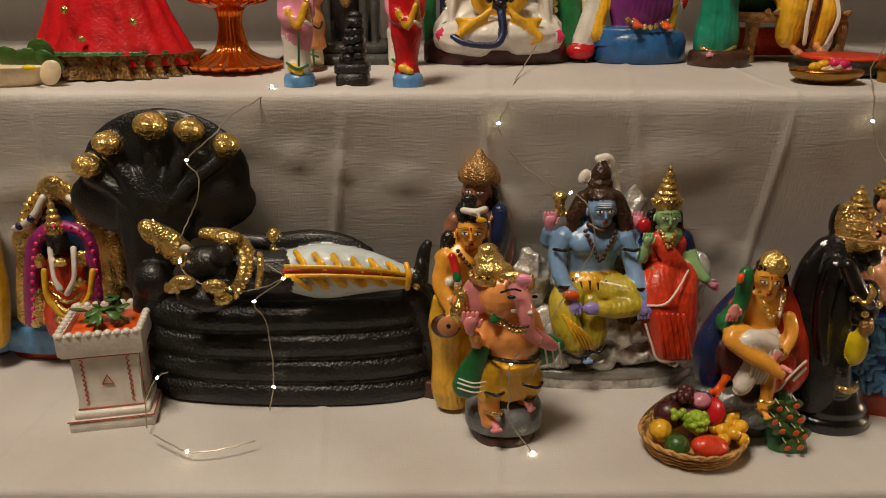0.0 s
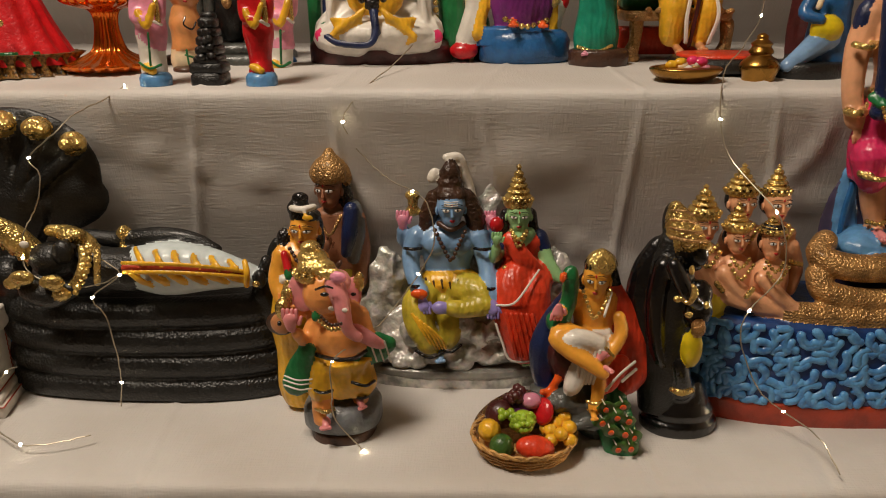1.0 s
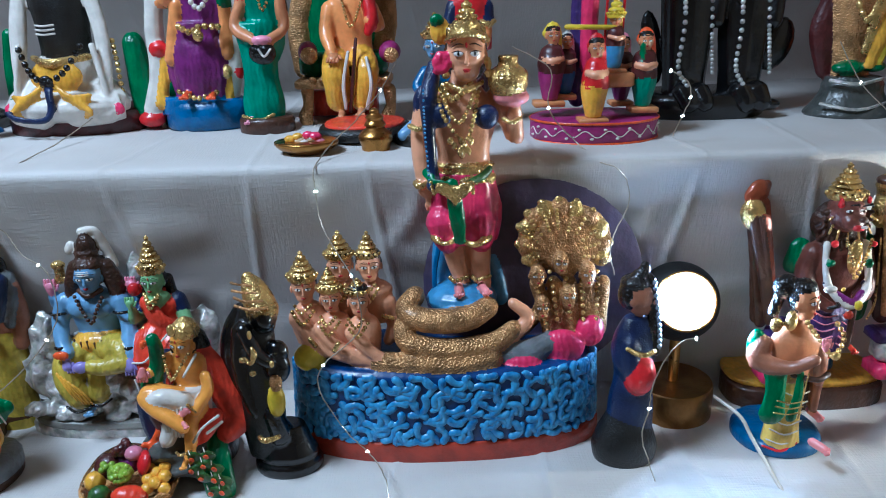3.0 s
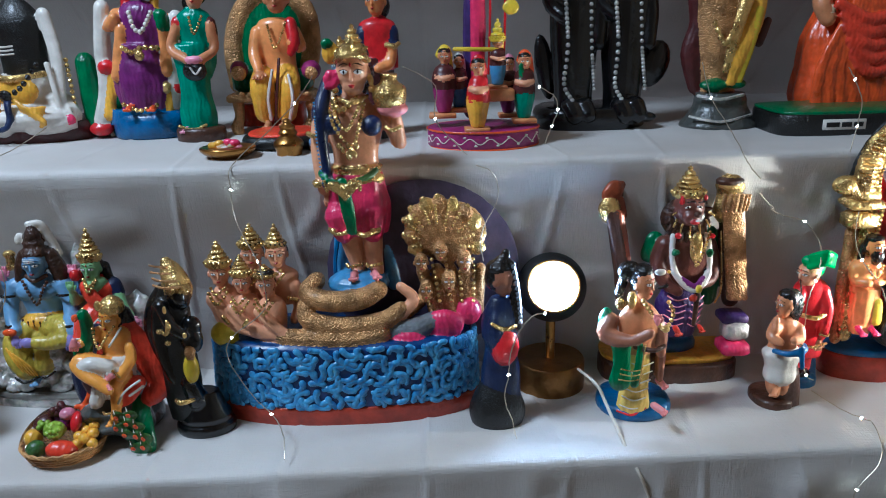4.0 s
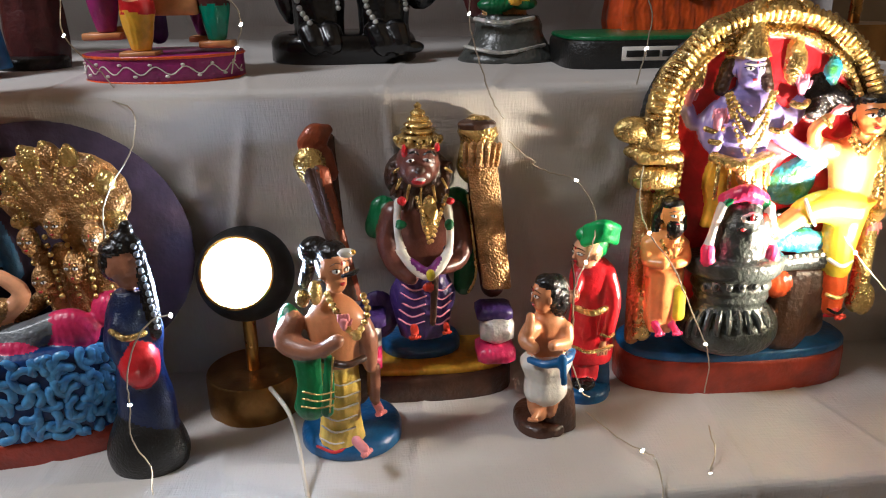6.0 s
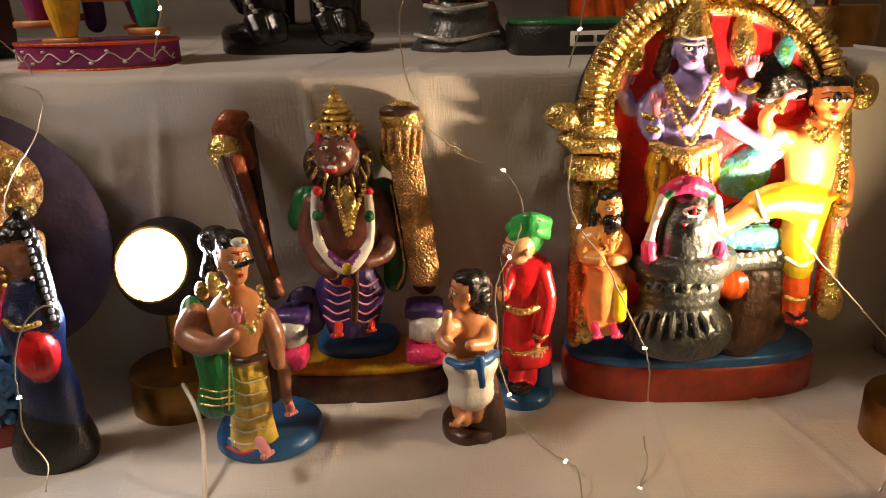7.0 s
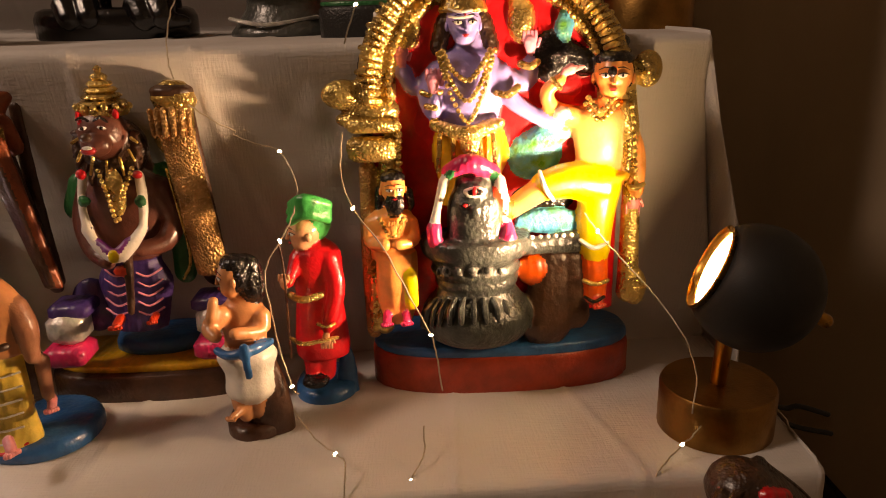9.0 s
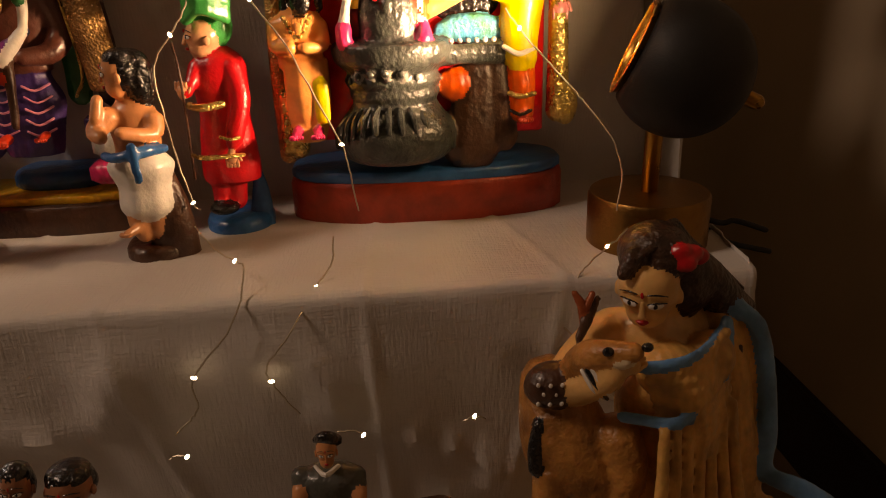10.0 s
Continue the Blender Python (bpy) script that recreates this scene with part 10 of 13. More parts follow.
s.tube(OLIVESKIN, [(1.420, 0.456, 0.530, 0.0125), (1.418, 0.450, 0.510, 0.0105), (1.424, 0.440, 0.496, 0.009)], seg=12)
s.hand(OLIVESKIN, (1.427, 0.434, 0.489), 0.0104, (0.5, -0.4, -0.8), (1, 0, 0))
for k, mat in enumerate((WHITE, HAIR, WHITE)):
    s.tube(mat, [(1.407, 0.446, 0.513 - 0.003 * k, 0.0012), (1.416, 0.4385, 0.5105 - 0.003 * k, 0.0013), (1.428, 0.445, 0.511 - 0.003 * k, 0.0012)], seg=6)
s.tube(SKYBLUE, [(1.400, 0.446, 0.606, 0.0042), (1.388, 0.430, 0.604, 0.0044), (1.364, 0.411, 0.603, 0.0044), (1.341, 0.411, 0.601, 0.004)], 0.45)
s.tube(SKYBLUE, [(1.333, 0.414, 0.570, 0.004), (1.361, 0.404, 0.571, 0.0042), (1.388, 0.424, 0.575, 0.0042), (1.400, 0.438, 0.590, 0.0042), (1.402, 0.448, 0.606, 0.0042)], 0.45)
s.tube(SKYBLUE, [(1.403, 0.455, 0.616, 0.0055), (1.424, 0.453, 0.598, 0.0055), (1.432, 0.449, 0.566, 0.0055), (1.434, 0.442, 0.530, 0.006), (1.432, 0.436, 0.508, 0.006), (1.448, 0.424, 0.503, 0.007), (1.470, 0.420, 0.488, 0.007)], 0.5)
s.tube(BROWN, [(1.412, 0.448, 0.588, 0.0016), (1.415, 0.443, 0.545, 0.002), (1.412, 0.438, 0.505, 0.002)], 0.5, seg=6)
s.tube(OLIVESKIN, [(1.336, 0.457, 0.600, 0.0125), (1.315, 0.442, 0.588, 0.0125), (1.308, 0.430, 0.582, 0.0115), (1.315, 0.414, 0.592, 0.0098), (1.323, 0.404, 0.603, 0.0078)], seg=12)
s.hand(OLIVESKIN, (1.327, 0.400, 0.608), 0.0078, (0.7, -0.1, 0.6), (-0.4, 0, 1))
for k, mat in enumerate((WHITE, HAIR, WHITE)):
    s.tube(mat, [(1.308 + 0.0022 * k, 0.408 - 0.001 * k, 0.604 + 0.001 * k, 0.0012), (1.3125 + 0.0022 * k, 0.4035 - 0.001 * k, 0.596 + 0.001 * k, 0.0013), (1.319 + 0.0022 * k, 0.406 - 0.001 * k, 0.587 + 0.001 * k, 0.0012)], seg=6)
s.head(OLIVESKIN, (1.352, 0.440, 0.632), (0.0165, 0.0168, 0.0222), -30, 16, None, True)
s.ball(BROWNHAIR, (1.357, 0.448, 0.650), (0.0205, 0.0215, 0.0175))
s.ball(BROWNHAIR, (1.378, 0.460, 0.628), (0.019, 0.018, 0.024))
s.tube(BROWNHAIR, [(1.366, 0.452, 0.648, 0.013), (1.390, 0.460, 0.628, 0.0135), (1.408, 0.464, 0.612, 0.011), (1.425, 0.470, 0.602, 0.006)], seg=12)
s.tube(BROWNHAIR, [(1.340, 0.434, 0.654, 0.006), (1.334, 0.430, 0.646, 0.004)])
for k in range(11):
    s.tube(BROWNHAIR, [(1.339 + 0.002 * k, 0.428 + 0.002 * k, 0.655 + 0.0008 * k, 0.0014), (1.354 + 0.0015 * k, 0.4345 + 0.002 * k, 0.659 + 0.0006 * k, 0.0018), (1.374 + 0.001 * k, 0.447 + 0.002 * k, 0.645 + 0.0004 * k, 0.0018), (1.396 + 0.001 * k, 0.456 + 0.002 * k, 0.619 + 0.001 * k, 0.0016), (1.414 + 0.001 * k, 0.465 + 0.001 * k, 0.602 + 0.001 * k, 0.001)], seg=6, per=3)
for x, y, z in ((1.364, 0.430, 0.657), (1.371, 0.432, 0.655), (1.377, 0.437, 0.651), (1.367, 0.428, 0.651)):
    s.ball(RED, (x, y, z), (0.0056, 0.0048, 0.0050))
# the fawn in her arm
s.tube(FAWN, [(1.300, 0.450, 0.574, 0.017), (1.305, 0.442, 0.556, 0.024), (1.312, 0.436, 0.535, 0.027), (1.325, 0.432, 0.512, 0.026)], seg=16)
s.tube(FAWN, [(1.334, 0.424, 0.552, 0.014), (1.338, 0.418, 0.532, 0.013), (1.330, 0.416, 0.505, 0.011)], seg=12)
s.tube(FAWN, [(1.300, 0.424, 0.530, 0.013), (1.298, 0.418, 0.505, 0.012), (1.302, 0.414, 0.480, 0.009)], seg=12)
s.tube(FAWN, [(1.312, 0.430, 0.585, 0.012), (1.311, 0.420, 0.602, 0.009), (1.315, 0.412, 0.610, 0.0088), (1.323, 0.404, 0.615, 0.0068), (1.332, 0.397, 0.619, 0.0048)], seg=12)
s.ball(CREAM, (1.327, 0.399, 0.6135), (0.0065, 0.0048, 0.0036), (0, -20, 0))
s.ball(HAIR, (1.3365, 0.3945, 0.6225), (0.0030, 0.0024, 0.0024))
s.ball(HAIR, (1.3185, 0.3995, 0.6185), (0.0030, 0.0020, 0.0026))
s.tube(BROWN, [(1.312, 0.430, 0.610, 0.0032), (1.320, 0.440, 0.618, 0.0036), (1.326, 0.446, 0.626, 0.0022)], 0.6)
s.tube(COPPER, [(1.318, 0.440, 0.612, 0.0032), (1.316, 0.442, 0.624, 0.0030), (1.312, 0.444, 0.631, 0.0020)])
s.tube(COPPER, [(1.317, 0.441, 0.620, 0.0026), (1.322, 0.443, 0.630, 0.0018)])
s.ball(BROWN, (1.298, 0.428, 0.584), (0.0165, 0.013, 0.0135))
for k in range(12):
    s.ball(WHITE, (1.288 + 0.0062 * (k % 4) + 0.003 * (k // 4 % 2), 0.4155 + 0.0012 * abs(k % 4 - 1.5), 0.591 - 0.0058 * (k // 4)), (0.0012, 0.0010, 0.0014), seg=6)
s.tube(HAIR, [(1.290, 0.426, 0.562, 0.0032), (1.287, 0.422, 0.546, 0.0040), (1.288, 0.420, 0.535, 0.0046)])
s.done("woman_with_fawn_figurine", "large seated woman figurine in ochre sari holding a spotted fawn", "figurine", wobble=0.0004, voxel=0.0015)

s = Sculpt()
s.slab(BROWN, (1.18, 0.40), 0.05, 0.05, 0.3, 0.33, 2.3, 0.006)
s.lathe(BROWN, (1.173, 0.4), [(0.393, 0.033), (0.459, 0.027), (0.515, 0.021), (0.537, 0.0186)], 0.7)
s.lathe(DARKGREY, (1.177, 0.4), [(0.529, 0.018), (0.551, 0.0168), (0.56, 0.015), (0.564, 0.006)], 0.65)
s.tube(DARKGREY, [(1.163, 0.4, 0.559, 0.006), (1.162, 0.396, 0.552, 0.004)])
s.tube(TANSKIN, [(1.162, 0.394, 0.554, 0.0045), (1.162, 0.39, 0.536, 0.0042)])
s.tube(DARKGREY, [(1.19, 0.4, 0.557, 0.006), (1.192, 0.396, 0.549, 0.004)])
s.tube(TANSKIN, [(1.192, 0.394, 0.551, 0.0045), (1.189, 0.39, 0.533, 0.0042)])
s.head(TANSKIN, (1.177, 0.396, 0.575), (0.0052, 0.0053, 0.009), 0, 0, HAIR, True)
s.tube(HAIR, [(1.173, 0.388, 0.588, 0.002), (1.179, 0.38, 0.595, 0.0033), (1.184, 0.388, 0.587, 0.003)])
s.tube(WHITE, [(1.173, 0.38, 0.579, 0.0008), (1.179, 0.37, 0.581, 0.0012), (1.184, 0.38, 0.578, 0.0012)], seg=6)
s.done("seated_doll", "small brown doll in dark blouse on the lowest shelf", "doll", wobble=0.0004, voxel=0.0019)

s = Sculpt()
s.lathe(BROWN, (1.029, 0.37), [(0.421, 0.018), (0.473, 0.021), (0.527, 0.0124), (0.567, 0.0088), (0.576, 0.006)], 1)
s.head(DARKSKIN, (1.043, 0.37, 0.587), (0.0068, 0.0069, 0.0108), 0, 0, HAIR, True)
s.done("dark_doll", "dark brown round-headed doll on the lowest shelf", "doll", "dolls on the lowest shelf", wobble=0.0004, voxel=0.0019)

s = Sculpt()
s.lathe(BROWN, (1.053, 0.37), [(0.417, 0.018), (0.47, 0.014), (0.524, 0.0186), (0.564, 0.0132), (0.574, 0.006)], 1)
s.head(DARKSKIN, (1.065, 0.37, 0.584), (0.0102, 0.0104, 0.0108), 0, 0, HAIR, True)
s.done("dark_doll", "dark brown round-headed doll on the lowest shelf", "doll", "dolls on the lowest shelf", wobble=0.0004, voxel=0.0019)

s = Sculpt()
s.box(BROWN, (1.212, 0.405, 0.412), (0.062, 0.03, 0.224), (0, 0, 8), 0.004)
s.done("dark_box", "dark brown box on the lowest shelf", "box", wobble=0.0005)

s = Sculpt()
s.lathe(CREAM, (-0.432, 0.74), [(0.895, 0.018), (0.896, 0.0312), (0.906, 0.042), (0.916, 0.0492), (0.918, 0.04)], 0.62)
s.ball(LEAFGREEN, (-0.391, 0.726, 0.929), (0.013, 0.0025, 0.015), (20, 20, 10), seg=10)
s.ball(LEAFGREEN, (-0.401, 0.726, 0.922), (0.0156, 0.003, 0.013), (20, -20, 10), seg=10)
s.ball(LEAFGREEN, (-0.422, 0.726, 0.924), (0.013, 0.0025, 0.012), (20, 30, 10), seg=10)
s.ball(LEAFGREEN, (-0.385, 0.726, 0.921), (0.0156, 0.003, 0.01), (20, 40, 10), seg=10)
s.ball(LEMON, (-0.394, 0.706, 0.917), (0.0065, 0.003, 0.003))
s.ball(CREAM, (-0.384, 0.724, 0.911), (0.01, 0.004, 0.0132), (0, 30, 0))
s.done("leaf_bowl", "pale boat-shaped bowl holding dark green leaves", "bowl", wobble=0.0005)

s = Sculpt()
s.lathe(RED, (-0.362, 0.823), [(0.911, 0.09), (0.921, 0.0858), (0.944, 0.0732), (0.977, 0.0588), (1.019, 0.042), (1.06, 0.025)], 0.62, seg=96, ribs=16, amp=0.03)
s.lathe(HEMGOLD, (-0.373, 0.823), [(0.9, 0.1056), (0.905, 0.0996), (0.915, 0.0948), (0.923, 0.1043)], 0.63, seg=200, ribs=34, amp=0.06)
s.lathe(GREEN, (-0.371, 0.823), [(0.919, 0.0918), (0.925, 0.0894), (0.926, 0.0876)], 0.63, seg=130, ribs=20, amp=0.02)
s.lathe(GOLDTRIM, (-0.372, 0.823), [(0.918, 0.093), (0.92, 0.0924)], 0.63, seg=200, ribs=34, amp=0.02)
s.tube(HEMGOLD, [(-0.297, 0.837, 0.919, 0.0056), (-0.279, 0.835, 0.9, 0.0054), (-0.267, 0.834, 0.893, 0.0042)], 0.3, seg=8, per=2)
s.tube(HEMGOLD, [(-0.304, 0.841, 0.916, 0.0048), (-0.289, 0.84, 0.897, 0.0063), (-0.277, 0.84, 0.892, 0.0042)], 0.3, seg=8, per=2)
s.tube(HEMGOLD, [(-0.313, 0.846, 0.919, 0.0048), (-0.3, 0.846, 0.894, 0.0054), (-0.29, 0.846, 0.891, 0.0049)], 0.3, seg=8, per=2)
s.tube(HEMGOLD, [(-0.324, 0.85, 0.915, 0.0048), (-0.313, 0.85, 0.898, 0.0054), (-0.305, 0.851, 0.891, 0.0049)], 0.3, seg=8, per=2)
s.tube(HEMGOLD, [(-0.336, 0.853, 0.918, 0.0048), (-0.328, 0.854, 0.895, 0.0054), (-0.321, 0.855, 0.89, 0.0042)], 0.3, seg=8, per=2)
s.tube(HEMGOLD, [(-0.35, 0.856, 0.915, 0.0056), (-0.345, 0.857, 0.893, 0.0063), (-0.34, 0.859, 0.89, 0.0049)], 0.3, seg=8, per=2)
s.tube(HEMGOLD, [(-0.363, 0.858, 0.918, 0.0048), (-0.361, 0.859, 0.897, 0.0054), (-0.359, 0.861, 0.89, 0.0042)], 0.3, seg=8, per=2)
s.tube(HEMGOLD, [(-0.378, 0.859, 0.914, 0.0056), (-0.379, 0.861, 0.895, 0.0054), (-0.379, 0.863, 0.889, 0.0042)], 0.3, seg=8, per=2)
s.tube(HEMGOLD, [(-0.391, 0.859, 0.918, 0.0048), (-0.397, 0.861, 0.892, 0.0063), (-0.399, 0.863, 0.889, 0.0049)], 0.3, seg=8, per=2)
s.tube(HEMGOLD, [(-0.405, 0.858, 0.914, 0.0048), (-0.413, 0.86, 0.897, 0.0054), (-0.418, 0.862, 0.889, 0.0049)], 0.3, seg=8, per=2)
s.tube(HEMGOLD, [(-0.417, 0.857, 0.918, 0.0048), (-0.429, 0.859, 0.895, 0.0054), (-0.436, 0.86, 0.89, 0.0049)], 0.3, seg=8, per=2)
s.tube(HEMGOLD, [(-0.43, 0.855, 0.915, 0.0056), (-0.444, 0.856, 0.893, 0.0054), (-0.452, 0.857, 0.89, 0.0042)], 0.3, seg=8, per=2)
s.tube(HEMGOLD, [(-0.439, 0.852, 0.918, 0.0048), (-0.456, 0.853, 0.898, 0.0063), (-0.466, 0.854, 0.89, 0.0042)], 0.3, seg=8, per=2)
s.tube(HEMGOLD, [(-0.448, 0.848, 0.915, 0.0056), (-0.466, 0.848, 0.896, 0.0054), (-0.478, 0.849, 0.891, 0.0042)], 0.3, seg=8, per=2)
s.tube(HEMGOLD, [(-0.453, 0.844, 0.919, 0.0048), (-0.475, 0.843, 0.894, 0.0063), (-0.487, 0.844, 0.892, 0.0042)], 0.3, seg=8, per=2)
s.ball(GOLD, (-0.383, 0.769, 0.967), (0.0042, 0.0018, 0.0042), seg=8)
s.ball(GOLD, (-0.37, 0.769, 0.939), (0.0042, 0.0018, 0.0035), seg=8)
s.ball(GOLD, (-0.34, 0.769, 0.982), (0.0042, 0.0018, 0.0035), seg=8)
s.ball(GOLD, (-0.316, 0.769, 0.956), (0.0042, 0.0018, 0.0042), seg=8)
s.lathe(GREEN, (-0.349, 0.845), [(1.06, 0.024), (1.098, 0.03), (1.124, 0.0264), (1.134, 0.012)], 0.7)
s.head(SKIN, (-0.341, 0.839, 1.156), (0.024, 0.0245, 0.025), 0, 0, HAIR, True)
s.done("red_skirt_doll", "doll in red skirt with pleated gold and green border", "doll", wobble=0.0005)

s = Sculpt()
s.lathe(AMBER, (-0.237, 0.835), [(0.903, 0.0444), (0.909, 0.0532), (0.913, 0.0396), (0.918, 0.028), (0.925, 0.018), (0.941, 0.0132), (0.955, 0.012), (0.966, 0.0156), (0.97, 0.0276), (0.976, 0.042), (0.993, 0.0468), (1.016, 0.0504), (1.032, 0.0456), (1.039, 0.048)], 1, seg=132, ribs=22, amp=0.05)
s.done("amber_urn", "fluted amber metal urn on a round foot", "urn", wobble=0.0005)

s = Sculpt()
s.slab(SKYBLUE, (-0.146, 0.733), 0.015, 0.016, 0.895, 0.91, 2.2, 0.005)
s.lathe(WHITE, (-0.148, 0.737), [(0.907, 0.0132), (0.92, 0.0132), (0.936, 0.0132), (0.947, 0.0144)], 0.75)
s.lathe(ROSE, (-0.146, 0.737), [(0.931, 0.012), (0.947, 0.0156), (0.967, 0.014), (0.988, 0.013), (0.998, 0.006)], 0.75)
s.tube(ROSE, [(-0.156, 0.733, 0.983, 0.0055), (-0.156, 0.729, 0.962, 0.0066), (-0.144, 0.719, 0.96, 0.0045)])
s.tube(ROSE, [(-0.132, 0.733, 0.983, 0.0066), (-0.132, 0.729, 0.962, 0.005)])
s.tube(YELLOW, [(-0.151, 0.721, 0.968, 0.003), (-0.142, 0.717, 0.953, 0.0035), (-0.134, 0.719, 0.973, 0.0036)])
s.tube(YELLOW, [(-0.152, 0.723, 0.916, 0.0042), (-0.143, 0.721, 0.912, 0.0048)])
s.tube(WHITE, [(-0.134, 0.717, 0.958, 0.0015), (-0.13, 0.723, 0.955, 0.0015)])
s.tube(GOLD, [(-0.133, 0.723, 0.978, 0.0025), (-0.132, 0.721, 0.958, 0.0025)])
s.tube(GREEN, [(-0.155, 0.721, 0.92, 0.0013), (-0.144, 0.717, 0.915, 0.0012), (-0.135, 0.723, 0.918, 0.0013)], seg=6)
s.tube(GREEN, [(-0.141, 0.717, 0.948, 0.001), (-0.143, 0.717, 0.918, 0.0012)], seg=6)
s.head(SKIN, (-0.142, 0.735, 1.01), (0.012, 0.0122, 0.0104), 10, 0, HAIR, True)
s.done("painted_doll", "small painted doll in pink and white on blue base", "doll", "small painted dolls", wobble=0.0004, voxel=0.0019)

s = Sculpt()
s.slab(SKYBLUE, (-0.04, 0.732), 0.015, 0.016, 0.895, 0.91, 2.2, 0.005)
s.lathe(RED, (-0.041, 0.737), [(0.907, 0.0132), (0.92, 0.011), (0.936, 0.0132), (0.947, 0.0144)], 0.75)
s.lathe(RED, (-0.041, 0.737), [(0.931, 0.012), (0.947, 0.0156), (0.967, 0.014), (0.988, 0.0156), (0.998, 0.006)], 0.75)
s.tube(RED, [(-0.052, 0.733, 0.983, 0.0055), (-0.051, 0.729, 0.962, 0.0055), (-0.041, 0.719, 0.96, 0.0045)])
s.tube(RED, [(-0.028, 0.733, 0.983, 0.0066), (-0.028, 0.729, 0.962, 0.005)])
s.tube(YELLOW, [(-0.048, 0.721, 0.968, 0.003), (-0.039, 0.717, 0.953, 0.0035), (-0.031, 0.719, 0.973, 0.003)])
s.tube(YELLOW, [(-0.046, 0.723, 0.916, 0.0042), (-0.037, 0.721, 0.912, 0.004)])
s.tube(WHITE, [(-0.032, 0.717, 0.958, 0.0018), (-0.027, 0.723, 0.954, 0.0018)])
s.tube(GOLD, [(-0.03, 0.723, 0.978, 0.0025), (-0.029, 0.721, 0.958, 0.003)])
s.head(SKIN, (-0.039, 0.735, 1.01), (0.01, 0.0102, 0.013), -20, 0, HAIR, True)
s.done("painted_doll", "small painted doll in red robe on blue base", "doll", "small painted dolls", wobble=0.0004, voxel=0.0019)

s = Sculpt()
s.slab(BLUE, (-0.067, 0.914), 0.021, 0.016, 0.895, 0.91, 2.2, 0.005)
s.lathe(WHITE, (-0.053, 0.86), [(0.896, 0.0132), (0.912, 0.0154), (0.931, 0.0154), (0.943, 0.0168)], 0.75)
s.lathe(ROSE, (-0.051, 0.86), [(0.924, 0.0168), (0.943, 0.0156), (0.968, 0.0196), (0.992, 0.0156), (1.004, 0.0072)], 0.75)
s.tube(ROSE, [(-0.062, 0.856, 0.986, 0.0077), (-0.062, 0.852, 0.962, 0.0077), (-0.048, 0.842, 0.959, 0.0063)])
s.tube(ROSE, [(-0.033, 0.856, 0.986, 0.0077), (-0.034, 0.852, 0.962, 0.007)])
s.tube(YELLOW, [(-0.056, 0.844, 0.968, 0.0036), (-0.045, 0.84, 0.95, 0.0042), (-0.035, 0.842, 0.974, 0.0042)])
s.tube(YELLOW, [(-0.058, 0.846, 0.907, 0.0049), (-0.047, 0.844, 0.902, 0.0048)])
s.tube(WHITE, [(-0.036, 0.84, 0.956, 0.0018), (-0.032, 0.846, 0.952, 0.0021)])
s.tube(GOLD, [(-0.034, 0.846, 0.98, 0.003), (-0.033, 0.844, 0.956, 0.003)])
s.tube(GREEN, [(-0.062, 0.844, 0.912, 0.0017), (-0.048, 0.84, 0.905, 0.0015), (-0.038, 0.846, 0.909, 0.0017)], seg=6)
s.tube(GREEN, [(-0.045, 0.84, 0.944, 0.0014), (-0.047, 0.84, 0.908, 0.0014)], seg=6)
s.head(SKIN, (-0.044, 0.858, 1.019), (0.012, 0.0122, 0.0156), 10, 0, HAIR, True)
s.done("painted_doll", "small painted doll in pink stripes on blue base", "doll", "small painted dolls", wobble=0.0004, voxel=0.0019)

s = Sculpt()
s.slab(BROWN, (-0.15, 0.834), 0.0162, 0.02, 0.901, 0.906, 2, 0.004)
s.lathe(CREAM, (-0.157, 0.85), [(0.901, 0.0144), (0.91, 0.0175), (0.926, 0.0156)], 1)
s.lathe(WOOD, (-0.154, 0.85), [(0.924, 0.0182), (0.94, 0.0168), (0.952, 0.0182), (0.964, 0.0144), (0.968, 0.014)], 1)
s.ball(WOOD, (-0.152, 0.85, 0.982), (0.0175, 0.0175, 0.0162))
s.ball(WOOD, (-0.152, 0.846, 0.996), (0.0048, 0.0034, 0.0036))
s.tube(HAIR, [(-0.146, 0.83, 0.959, 0.001), (-0.147, 0.826, 0.951, 0.001), (-0.14, 0.83, 0.946, 0.001), (-0.137, 0.836, 0.953, 0.001)], seg=6)
s.tube(GREEN, [(-0.148, 0.828, 0.924, 0.0013), (-0.147, 0.828, 0.908, 0.0011)], seg=6)
s.tube(GREEN, [(-0.15, 0.828, 0.919, 0.0011), (-0.143, 0.832, 0.916, 0.0013)], seg=6)
s.ball(LIPS, (-0.144, 0.829, 0.975), (0.0024, 0.0012, 0.0012))
s.done("wooden_doll", "turned wooden peg doll with painted lines on dark foot", "doll", wobble=0.0004, voxel=0.0019)

s = Sculpt()
s.box(DARKGREY, (-0.128, 0.93, 0.906), (0.133, 0.12, 0.0182), (0, 0, 0), 0.004)
s.box(DARKGREY, (-0.127, 0.93, 0.919), (0.112, 0.1, 0.0154), (0, 0, 0), 0.004)
s.box(DARKGREY, (-0.126, 0.95, 0.994), (0.084, 0.03, 0.161), (0, 0, 0), 0.002)
s.lathe(DARKGREY, (-0.154, 0.9), [(0.924, 0.0063), (0.931, 0.0049), (0.975, 0.0049), (1.012, 0.0056), (1.047, 0.0042)], 1)
s.lathe(DARKGREY, (-0.141, 0.9), [(0.924, 0.0063), (0.931, 0.0042), (0.975, 0.0049), (1.012, 0.0056), (1.047, 0.0042)], 1)
s.lathe(DARKGREY, (-0.099, 0.9), [(0.924, 0.0063), (0.931, 0.0049), (0.975, 0.0049), (1.012, 0.0048), (1.047, 0.0049)], 1)
